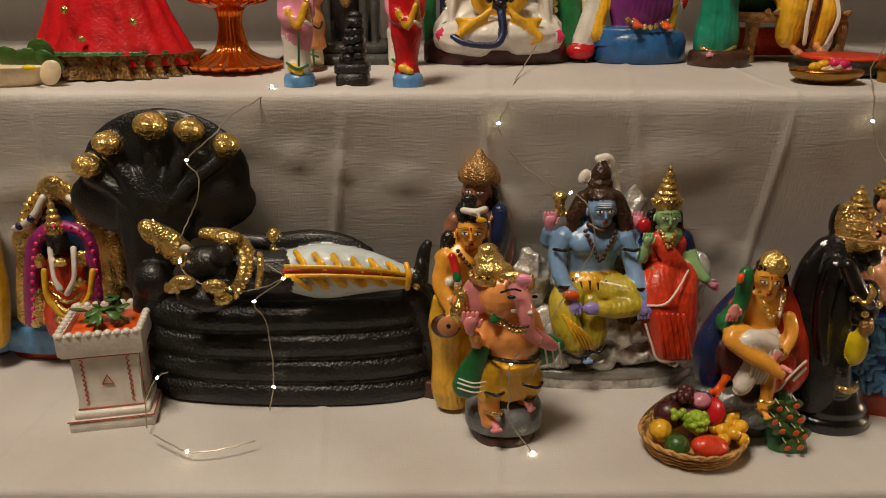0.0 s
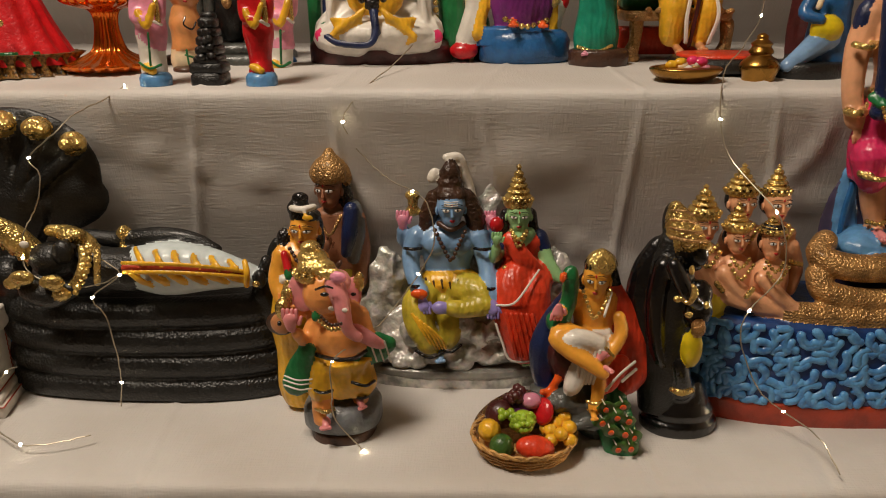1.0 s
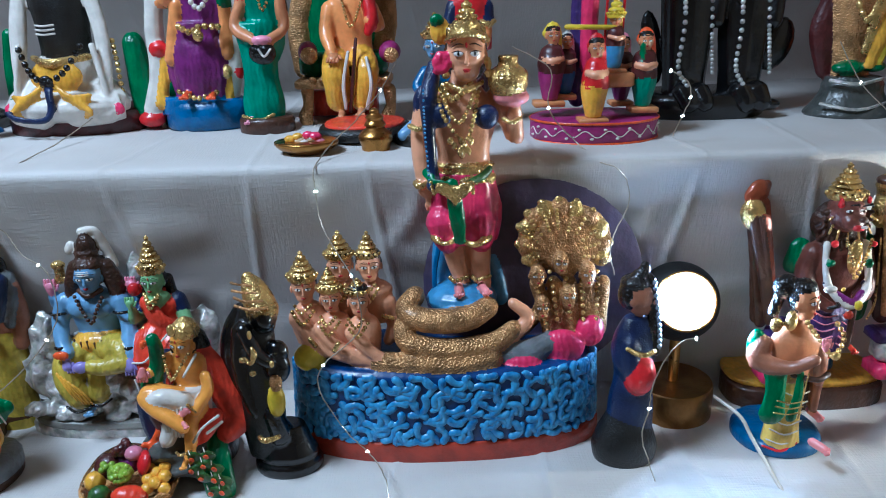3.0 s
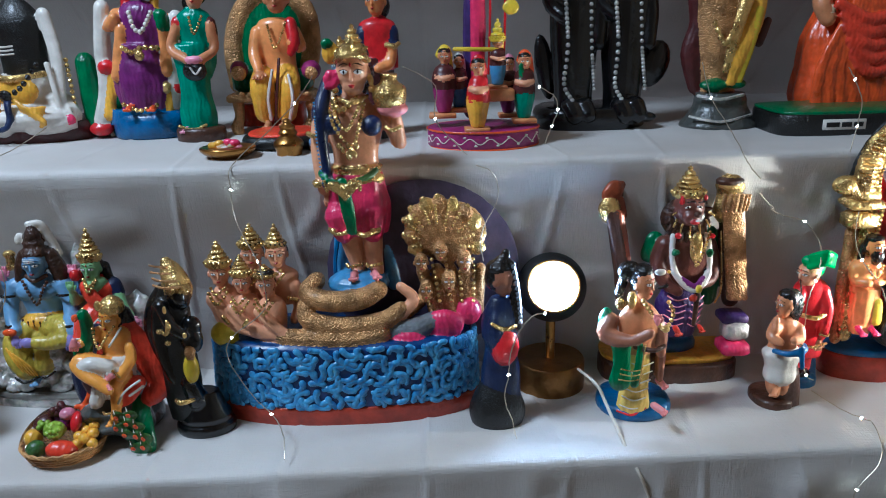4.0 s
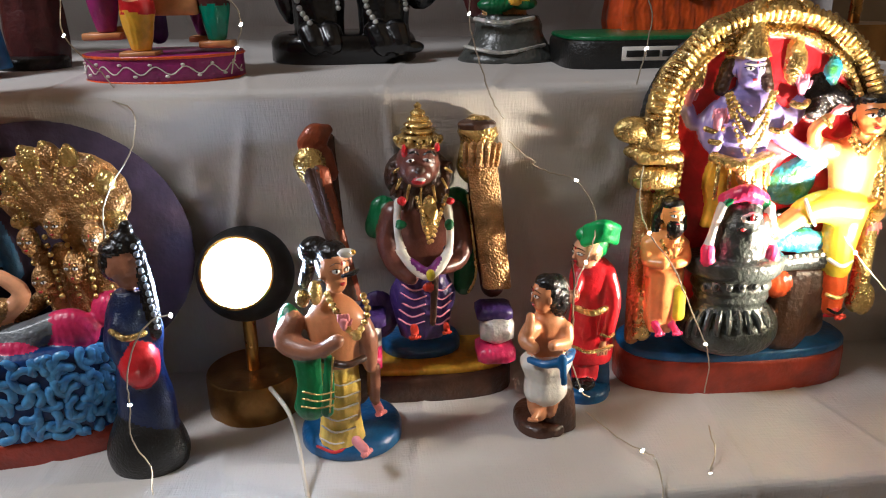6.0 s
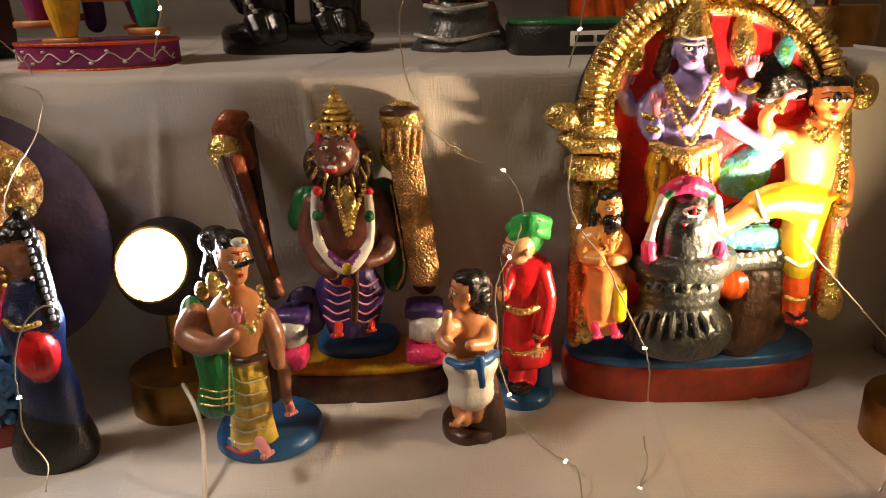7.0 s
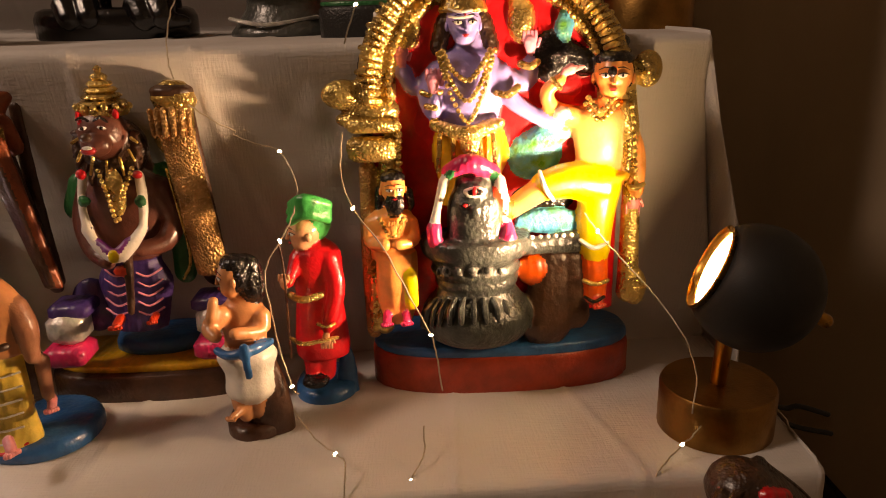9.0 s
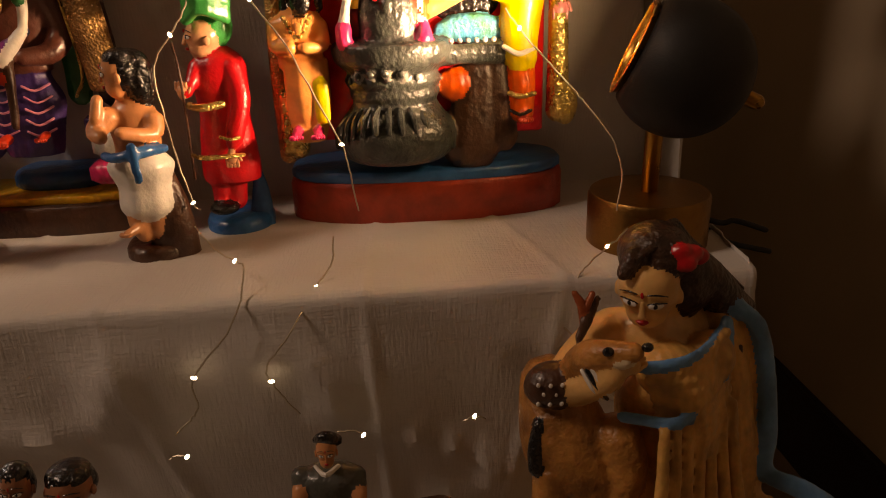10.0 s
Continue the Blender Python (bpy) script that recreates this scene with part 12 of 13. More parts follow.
s = Sculpt()
s.lathe(BRASS, (0.452, 0.762), [(0.895, 0.0132), (0.895, 0.0156), (0.902, 0.016), (0.911, 0.0192), (0.917, 0.0156), (0.922, 0.01), (0.924, 0.012), (0.927, 0.011), (0.93, 0.009), (0.933, 0.0102), (0.937, 0.0054), (0.94, 0.0055), (0.943, 0.0015)], 1)
s.done("brass_pot", "small brass pot with stacked lid on the shelf", "pot", wobble=0.0005)

s = Sculpt()
s.slab(BLACK, (0.509, 0.794), 0.0372, 0.036, 0.895, 0.913, 2.2, 0.004)
s.tube(BLUESKIN, [(0.529, 0.796, 0.938, 0.0144), (0.502, 0.78, 0.922, 0.0102), (0.482, 0.77, 0.91, 0.0072)])
s.ball(ROSE, (0.489, 0.772, 0.913), (0.0132, 0.0048, 0.006), (0, -20, 0))
s.ball(LEMON, (0.523, 0.786, 0.945), (0.0168, 0.0108, 0.0144))
s.lathe(BLUE, (0.533, 0.804), [(0.908, 0.0264), (0.931, 0.0228), (0.954, 0.0204), (0.976, 0.019), (0.987, 0.0084)], 0.7)
s.tube(BLUE, [(0.51, 0.796, 0.977, 0.0072), (0.5, 0.788, 0.96, 0.0066), (0.513, 0.778, 0.955, 0.0045)])
s.tube(CREAM, [(0.509, 0.78, 0.966, 0.003), (0.514, 0.782, 0.982, 0.003)])
s.head(BLUESKIN, (0.522, 0.796, 1.003), (0.0132, 0.0135, 0.014), -20, 0, HAIR, True)
s.crown(GOLD, (0.521, 0.798, 1.013), 0.0132, 0.027, 0, 0, 4)
s.done("blue_flute_player_figurine", "blue-skinned seated figurine in yellow cloth on dark base", "figurine", wobble=0.0004, voxel=0.0015)

s = Sculpt()
s.slab(BLACK, (0.553, 0.863), 0.035, 0.03, 0.898, 0.914, 2.2, 0.004)
s.lathe(MAROON, (0.554, 0.88), [(0.9, 0.0288), (0.931, 0.032), (0.962, 0.0304), (0.992, 0.0288), (1.007, 0.0272)], 0.7, ribs=8, amp=0.04)
s.lathe(RED, (0.563, 0.88), [(0.992, 0.0272), (1.022, 0.0272), (1.043, 0.0266), (1.055, 0.0224), (1.061, 0.007)], 0.65)
s.tube(NAVY, [(0.583, 0.876, 1.043, 0.0091), (0.583, 0.874, 1.027, 0.0096)])
s.tube(GOLD, [(0.575, 0.864, 1.025, 0.0032), (0.586, 0.862, 1.022, 0.0028), (0.593, 0.87, 1.026, 0.0028)], seg=6)
s.tube(ORANGESKIN, [(0.583, 0.872, 1.022, 0.008), (0.578, 0.864, 1, 0.008), (0.563, 0.854, 0.994, 0.0063)])
s.tube(NAVY, [(0.544, 0.876, 1.044, 0.0091), (0.539, 0.874, 1.022, 0.0096)])
s.head(ORANGESKIN, (0.563, 0.878, 1.081), (0.014, 0.0143, 0.0189), -20, 0, HAIR, True)
s.ball(HAIR, (0.572, 0.886, 1.075), (0.0098, 0.0101, 0.0154))
s.done("red_sari_figurine", "woman figurine in crimson sari with blue sleeves", "figurine", wobble=0.0004, voxel=0.0019)

s = Sculpt()
s.slab(MAGENTA, (0.702, 0.806), 0.0735, 0.058, 0.895, 0.921, 2, 0.002)
painted_rim(s, 0.7020, 0.8060, 0.0735, 0.058)
s.tube(PINK, [(0.697, 0.826, 0.972, 0.0077), (0.698, 0.826, 1.035, 0.0104), (0.698, 0.826, 1.103, 0.0098), (0.7, 0.826, 1.193, 0.0098)], seg=8)
s.tube(VIOLET, [(0.688, 0.84, 0.934, 0.0104), (0.688, 0.84, 1.021, 0.0104), (0.693, 0.84, 1.195, 0.0091)], seg=8)
s.tube(LEMON, [(0.666, 0.796, 1.02, 0.0028), (0.721, 0.796, 1.018, 0.0028)])
s.tube(RED, [(0.709, 0.8, 0.988, 0.0015), (0.712, 0.802, 1.063, 0.0015), (0.714, 0.806, 1.19, 0.0015)], seg=6)
s.tube(RED, [(0.728, 0.8, 0.987, 0.0015), (0.731, 0.802, 1.062, 0.0015), (0.731, 0.806, 1.19, 0.0015)], seg=6)
s.box(WOOD, (0.721, 0.792, 0.962), (0.04, 0.022, 0.0154), (0, 0, 8), 0.002)
s.ball(LEMON, (0.738, 0.8, 1.069), (0.0112, 0.0042, 0.0098))
s.box(WOOD, (0.649, 0.806, 0.936), (0.0352, 0.026, 0.0064), (0, 0, 0), 0.001)
s.lathe(MAGENTA, (0.651, 0.806), [(0.939, 0.0084), (0.966, 0.014), (0.978, 0.0133)], 1)
s.lathe(MAROON, (0.652, 0.806), [(0.97, 0.0147), (0.982, 0.016), (0.996, 0.0119), (1.001, 0.0056)], 1)
s.head(TANSKIN, (0.653, 0.806, 1.01), (0.0077, 0.0079, 0.0098), 0, 0, HAIR, True)
s.tube(LEMON, [(0.645, 0.809, 1.012, 0.0048), (0.653, 0.809, 1.021, 0.0056), (0.66, 0.809, 1.012, 0.0042), (0.661, 0.81, 0.985, 0.0042)], 0.6)
s.tube(SKIN, [(0.641, 0.798, 0.986, 0.0028), (0.652, 0.79, 0.984, 0.0035), (0.663, 0.798, 0.986, 0.0032)])
s.box(WOOD, (0.692, 0.766, 0.922), (0.0323, 0.026, 0.0056), (0, 0, 0), 0.001)
s.lathe(YELLOW, (0.693, 0.766), [(0.925, 0.0088), (0.953, 0.0147), (0.965, 0.014)], 1)
s.lathe(RED, (0.694, 0.766), [(0.957, 0.0154), (0.969, 0.0147), (0.984, 0.0107), (0.989, 0.0059)], 1)
s.head(TANSKIN, (0.694, 0.766, 0.998), (0.0081, 0.0082, 0.0103), 0, 0, HAIR, True)
s.tube(RED, [(0.687, 0.769, 1, 0.0044), (0.694, 0.769, 1.01, 0.0059), (0.701, 0.769, 1, 0.0044), (0.703, 0.77, 0.973, 0.0044)], 0.6)
s.tube(SKIN, [(0.682, 0.758, 0.974, 0.0029), (0.693, 0.75, 0.972, 0.0037), (0.705, 0.758, 0.974, 0.0029)])
s.box(WOOD, (0.755, 0.796, 0.928), (0.0308, 0.026, 0.0064), (0, 0, 0), 0.001)
s.lathe(TEAL, (0.755, 0.796), [(0.931, 0.0084), (0.958, 0.014), (0.97, 0.0133)], 1)
s.lathe(MAROON, (0.755, 0.796), [(0.962, 0.0147), (0.974, 0.014), (0.988, 0.0119), (0.993, 0.0056)], 1)
s.head(TANSKIN, (0.755, 0.796, 1.002), (0.0077, 0.0079, 0.0098), 0, 0, HAIR, True)
s.tube(ORANGE, [(0.748, 0.799, 1.004, 0.0042), (0.755, 0.799, 1.013, 0.0056), (0.762, 0.799, 1.004, 0.0048), (0.764, 0.8, 0.977, 0.0048)], 0.6)
s.tube(SKIN, [(0.743, 0.788, 0.978, 0.0028), (0.754, 0.78, 0.976, 0.0035), (0.766, 0.788, 0.978, 0.0028)])
s.box(WOOD, (0.737, 0.826, 0.931), (0.0262, 0.026, 0.0056), (0, 0, 0), 0.001)
s.lathe(PURPLE, (0.737, 0.826), [(0.934, 0.0071), (0.958, 0.0136), (0.969, 0.0129)], 1)
s.lathe(MAROON, (0.737, 0.826), [(0.962, 0.0143), (0.972, 0.0136), (0.985, 0.0116), (0.989, 0.0048)], 1)
s.head(TANSKIN, (0.738, 0.826, 0.997), (0.0065, 0.0067, 0.0083), 0, 0, HAIR, True)
s.tube(ROSE, [(0.732, 0.829, 0.999, 0.0036), (0.738, 0.829, 1.007, 0.0048), (0.744, 0.829, 0.999, 0.0036), (0.746, 0.83, 0.975, 0.0036)], 0.6)
s.tube(SKIN, [(0.727, 0.818, 0.976, 0.0024), (0.737, 0.81, 0.974, 0.003), (0.747, 0.818, 0.976, 0.0024)])
s.box(WOOD, (0.72, 0.798, 0.971), (0.0264, 0.026, 0.0056), (0, 0, 0), 0.001)
s.lathe(SKYBLUE, (0.721, 0.798), [(0.974, 0.0072), (0.994, 0.0105), (1.002, 0.01)], 1)
s.lathe(MAROON, (0.721, 0.798), [(0.997, 0.011), (1.005, 0.0105), (1.016, 0.0089), (1.019, 0.0042)], 1)
s.head(TANSKIN, (0.721, 0.798, 1.026), (0.0058, 0.0059, 0.0074), 0, 0, HAIR, True)
s.tube(LEMON, [(0.716, 0.801, 1.028, 0.0032), (0.722, 0.801, 1.034, 0.0042), (0.727, 0.801, 1.028, 0.0032), (0.728, 0.802, 1.008, 0.0032)], 0.6)
s.tube(SKIN, [(0.712, 0.79, 1.009, 0.0021), (0.721, 0.782, 1.007, 0.0026), (0.729, 0.79, 1.008, 0.0021)])
s.box(WOOD, (0.67, 0.822, 0.941), (0.0246, 0.026, 0.0064), (0, 0, 0), 0.001)
s.lathe(BLUE, (0.671, 0.822), [(0.944, 0.0067), (0.966, 0.0112), (0.975, 0.0106)], 1)
s.lathe(MAROON, (0.671, 0.822), [(0.969, 0.0118), (0.979, 0.0112), (0.99, 0.0109), (0.994, 0.0045)], 1)
s.head(TANSKIN, (0.672, 0.822, 1.002), (0.0062, 0.0063, 0.0078), 0, 0, HAIR, True)
s.tube(SILVER, [(0.666, 0.825, 1.003, 0.0034), (0.672, 0.825, 1.011, 0.0045), (0.678, 0.825, 1.003, 0.0034), (0.679, 0.826, 0.981, 0.0034)], 0.6)
s.tube(SKIN, [(0.662, 0.814, 0.983, 0.0022), (0.672, 0.806, 0.981, 0.0028), (0.681, 0.814, 0.982, 0.0022)])
s.crown(LEMON, (0.721, 0.798, 1.029), 0.0091, 0.027, 0, 0, 3)
s.tube(GREEN, [(0.749, 0.788, 0.998, 0.0028), (0.751, 0.786, 0.974, 0.0032)])
s.done("swing_carousel_toy", "magenta round toy platform with wooden dolls and a swing", "toy", wobble=0.0004, voxel=0.0019)

s = Sculpt()
s.slab(GLOSSBLACK, (0.867, 0.938), 0.0816, 0.058, 0.895, 0.929, 2.6, 0.01)
s.lathe(GLOSSBLACK, (0.841, 0.921), [(0.916, 0.027), (0.945, 0.0272), (0.984, 0.0304), (1.023, 0.0336), (1.061, 0.0352), (1.105, 0.0368), (1.141, 0.028), (1.152, 0.0128)], 0.65, ribs=8, amp=0.04)
s.tube(GLOSSBLACK, [(0.81, 0.919, 1.127, 0.0128), (0.805, 0.913, 1.076, 0.012), (0.822, 0.897, 1.054, 0.0096)])
s.tube(GLOSSBLACK, [(0.869, 0.919, 1.127, 0.0128), (0.875, 0.913, 1.061, 0.012), (0.872, 0.907, 1.016, 0.0104)])
s.head(GLOSSBLACK, (0.839, 0.921, 1.177), (0.024, 0.0245, 0.0266), 0, 0, None, False)
s.crown(GLOSSBLACK, (0.839, 0.923, 1.194), 0.0256, 0.058, 0, 0, 4)
s.tube(GLOSSBLACK, [(0.832, 0.895, 0.932, 0.0144), (0.839, 0.885, 0.917, 0.0128)])
s.tube(GLOSSBLACK, [(0.853, 0.895, 0.931, 0.0144), (0.858, 0.885, 0.918, 0.0128)])
s.beads(SILVER, [(0.821, 0.889, 1.09), (0.826, 0.885, 1.017), (0.822, 0.887, 0.964), (0.834, 0.885, 0.941)], 0.0032, 1.8)
s.beads(SILVER, [(0.857, 0.889, 1.075), (0.859, 0.885, 1.017), (0.865, 0.887, 0.956)], 0.0028, 1.8)
s.lathe(GLOSSBLACK, (0.913, 0.921), [(0.915, 0.027), (0.943, 0.0272), (0.983, 0.0304), (1.022, 0.0336), (1.06, 0.0352), (1.104, 0.0368), (1.141, 0.032), (1.151, 0.0128)], 0.65, ribs=8, amp=0.04)
s.tube(GLOSSBLACK, [(0.88, 0.919, 1.126, 0.0128), (0.876, 0.913, 1.075, 0.012), (0.893, 0.897, 1.053, 0.0084)])
s.tube(GLOSSBLACK, [(0.939, 0.919, 1.126, 0.0128), (0.946, 0.913, 1.059, 0.012), (0.944, 0.907, 1.014, 0.0104)])
s.head(GLOSSBLACK, (0.908, 0.921, 1.176), (0.024, 0.0245, 0.0266), 0, 0, None, False)
s.crown(GLOSSBLACK, (0.908, 0.923, 1.193), 0.0224, 0.058, 0, 0, 4)
s.tube(GLOSSBLACK, [(0.904, 0.895, 0.93, 0.0162), (0.911, 0.885, 0.916, 0.0128)])
s.tube(GLOSSBLACK, [(0.925, 0.895, 0.93, 0.0162), (0.93, 0.885, 0.917, 0.0128)])
s.beads(SILVER, [(0.89, 0.889, 1.089), (0.896, 0.885, 1.016), (0.894, 0.887, 0.963), (0.905, 0.885, 0.939)], 0.0032, 1.8)
s.beads(SILVER, [(0.926, 0.889, 1.074), (0.929, 0.885, 1.015), (0.937, 0.887, 0.954)], 0.0028, 1.8)
s.ball(GLOSSBLACK, (0.801, 0.935, 0.984), (0.0144, 0.0096, 0.048), (0, -10, 0))
s.ball(GLOSSBLACK, (0.96, 0.935, 0.985), (0.024, 0.0112, 0.0352), (0, 20, 0))
s.ball(GLOSSBLACK, (0.937, 0.891, 0.914), (0.0198, 0.0108, 0.008))
s.done("black_couple_figurine", "glossy black standing couple figurine on black base", "figurine", wobble=0.0004, voxel=0.0015)

s = Sculpt()
s.lathe(DARKGREY, (1.05, 0.9), [(0.895, 0.048), (0.899, 0.0567), (0.911, 0.048), (0.926, 0.0384), (0.935, 0.0378), (0.94, 0.0352), (0.945, 0.0336)], 0.8, seg=36)
s.tube(SILVER, [(0.999, 0.874, 0.915, 0.002), (1.037, 0.856, 0.909, 0.002), (1.086, 0.874, 0.915, 0.002)], seg=6)
s.tube(SILVER, [(1.01, 0.878, 0.943, 0.0024), (1.037, 0.864, 0.939, 0.0024), (1.074, 0.878, 0.943, 0.0024)], seg=6)
s.lathe(DULLGOLD, (1.046, 0.904), [(0.943, 0.024), (0.974, 0.0272), (1.013, 0.0336), (1.051, 0.0368), (1.102, 0.04), (1.145, 0.032)], 0.6)
s.ball(GREEN, (1.033, 0.884, 0.957), (0.0208, 0.0128, 0.0084))
s.ball(GREEN, (1.065, 0.884, 0.958), (0.0144, 0.0112, 0.007))
s.tube(MAROON, [(1.016, 0.908, 0.951, 0.0112), (1.01, 0.91, 0.998, 0.0192), (1.018, 0.91, 1.043, 0.0176), (1.006, 0.91, 1.103, 0.016)], 0.6)
s.tube(YELLOW, [(1.053, 0.874, 0.961, 0.0064), (1.062, 0.874, 0.999, 0.0112), (1.081, 0.884, 1.043, 0.0144), (1.091, 0.89, 1.086, 0.0098)], 0.6)
s.tube(LEMON, [(1.065, 0.874, 0.965, 0.0048), (1.076, 0.876, 1.013, 0.008), (1.086, 0.882, 1.057, 0.008)], 0.6)
s.tube(GOLD, [(1.043, 0.872, 0.977, 0.0048), (1.051, 0.87, 1.021, 0.008), (1.067, 0.876, 1.072, 0.0096)], 0.6)
s.beads(GOLD, [(1.022, 0.872, 1.044), (1.038, 0.866, 1.014), (1.052, 0.868, 1.043)], 0.0048, 1.7)
s.tube(MAROON, [(1.096, 0.896, 1.012, 0.0072), (1.107, 0.898, 1.042, 0.0063)], 0.6)
s.head(TANSKIN, (1.035, 0.896, 1.179), (0.0196, 0.02, 0.0252), 0, 0, HAIR, True)
s.done("golden_figurine", "gold and yellow draped figurine on dark grey pedestal", "figurine", wobble=0.0004, voxel=0.0019)

s = Sculpt()
s.slab(BLACK, (1.202, 0.85), 0.1088, 0.062, 0.895, 0.925, 6.0, 0.004)
s.slab(GREEN, (1.202, 0.85), 0.1072, 0.0611, 0.9245, 0.9285, 6.0, 0.003)
s.lathe(ORANGE, (1.267, 0.936), [(0.91, 0.0896), (0.935, 0.099), (0.976, 0.0936), (1.016, 0.09), (1.055, 0.0736), (1.1, 0.0608), (1.152, 0.0528), (1.188, 0.032), (1.195, 0.0144)], 0.55, seg=78, ribs=13, amp=0.03)
s.tube(ORANGE, [(1.183, 0.886, 0.922, 0.0104), (1.184, 0.884, 0.981, 0.008), (1.213, 0.884, 1.048, 0.0072), (1.241, 0.892, 1.099, 0.0064)], 0.7, seg=8)
s.tube(ORANGE, [(1.2, 0.886, 0.924, 0.0104), (1.198, 0.884, 0.981, 0.008), (1.221, 0.884, 1.046, 0.0072), (1.245, 0.892, 1.099, 0.0056)], 0.7, seg=8)
s.tube(ORANGE, [(1.219, 0.886, 0.921, 0.0104), (1.211, 0.884, 0.981, 0.008), (1.228, 0.884, 1.043, 0.0072), (1.248, 0.892, 1.099, 0.0064)], 0.7, seg=8)
s.tube(ORANGE, [(1.236, 0.886, 0.924, 0.0104), (1.225, 0.884, 0.98, 0.008), (1.236, 0.884, 1.041, 0.0063), (1.251, 0.892, 1.099, 0.0064)], 0.7, seg=8)
s.tube(ORANGE, [(1.255, 0.886, 0.92, 0.0104), (1.239, 0.884, 0.98, 0.008), (1.243, 0.884, 1.039, 0.0072), (1.254, 0.892, 1.099, 0.0064)], 0.7, seg=8)
s.tube(ORANGE, [(1.272, 0.886, 0.923, 0.0117), (1.252, 0.884, 0.98, 0.008), (1.25, 0.884, 1.036, 0.0072), (1.257, 0.892, 1.099, 0.0064)], 0.7, seg=8)
s.tube(ORANGE, [(1.291, 0.886, 0.919, 0.0104), (1.266, 0.884, 0.98, 0.008), (1.258, 0.884, 1.034, 0.0072), (1.26, 0.892, 1.098, 0.0064)], 0.7, seg=8)
s.tube(ORANGE, [(1.309, 0.886, 0.922, 0.0104), (1.28, 0.884, 0.979, 0.008), (1.265, 0.884, 1.032, 0.0072), (1.263, 0.892, 1.098, 0.0064)], 0.7, seg=8)
s.tube(ORANGE, [(1.327, 0.886, 0.919, 0.0104), (1.294, 0.884, 0.979, 0.008), (1.273, 0.884, 1.029, 0.0072), (1.267, 0.892, 1.098, 0.0056)], 0.7, seg=8)
s.tube(SCARLET, [(1.194, 0.88, 1.063, 0.0072), (1.242, 0.876, 1.04, 0.0088), (1.302, 0.89, 1.059, 0.0072)], 0.7, seg=8)
s.tube(SCARLET, [(1.201, 0.88, 1.047, 0.0063), (1.244, 0.876, 1.023, 0.0088), (1.304, 0.89, 1.042, 0.0072)], 0.7, seg=8)
s.tube(SCARLET, [(1.207, 0.88, 1.031, 0.0072), (1.247, 0.876, 1.005, 0.0088), (1.307, 0.89, 1.026, 0.0072)], 0.7, seg=8)
s.tube(SCARLET, [(1.214, 0.88, 1.014, 0.0072), (1.25, 0.876, 0.987, 0.0088), (1.31, 0.89, 1.009, 0.0072)], 0.7, seg=8)
s.tube(SCARLET, [(1.221, 0.88, 0.997, 0.0072), (1.252, 0.876, 0.968, 0.0088), (1.313, 0.89, 0.992, 0.0072)], 0.7, seg=8)
s.tube(TANSKIN, [(1.187, 0.91, 1.1, 0.0144), (1.179, 0.896, 1.063, 0.0128), (1.187, 0.89, 1.041, 0.0112)])
s.tube(CREAM, [(1.179, 0.9, 1.071, 0.0112), (1.186, 0.892, 1.047, 0.012)])
s.tube(WOOD, [(1.351, 0.89, 0.931, 0.0054), (1.324, 0.9, 1.054, 0.0048), (1.303, 0.91, 1.17, 0.0042)], seg=8)
s.head(TANSKIN, (1.236, 0.924, 1.221), (0.0288, 0.0294, 0.0322), 0, 0, WHITE, True)
name_plate(s, 1.1730, 0.7870, 0.9120)
s.done("orange_robed_figurine", "seated sage figurine in flowing orange robe on green-topped base", "figurine", wobble=0.0004, voxel=0.0019)
# ---- wires ----
def light_string(pts, lit, label):
    """A fine twisted wire with bead lights."""
    root = thing("light_string", pts[0], label, "string light", "fairy light wires")
    s = Sculpt()
    rnd = random.Random(len(pts))
    line = spline([(*p, 0) for p in pts], 5)
    s.tube(WIRE, [(p[0] + rnd.uniform(-0.0005, 0.0005), p[1], p[2] + rnd.uniform(-0.0005, 0.0005), 0.00062) for p in line], 1.0, 6, 1)
    part("wire", s, root)
    for k in lit:
        s = Sculpt()
        s.ball(LED, pts[k], (0.0013, 0.0013, 0.0020), (0, 20 * k, 0), 8)
        part("bulb", s, root, "glowing bead light")
    return root


def cable(pts, r, mat, label):
    s = Sculpt()
    s.tube(mat, [(*p, r) for p in pts], 1.0, 8, 6)
    return s.done("cable", label, "cable", wobble=0)


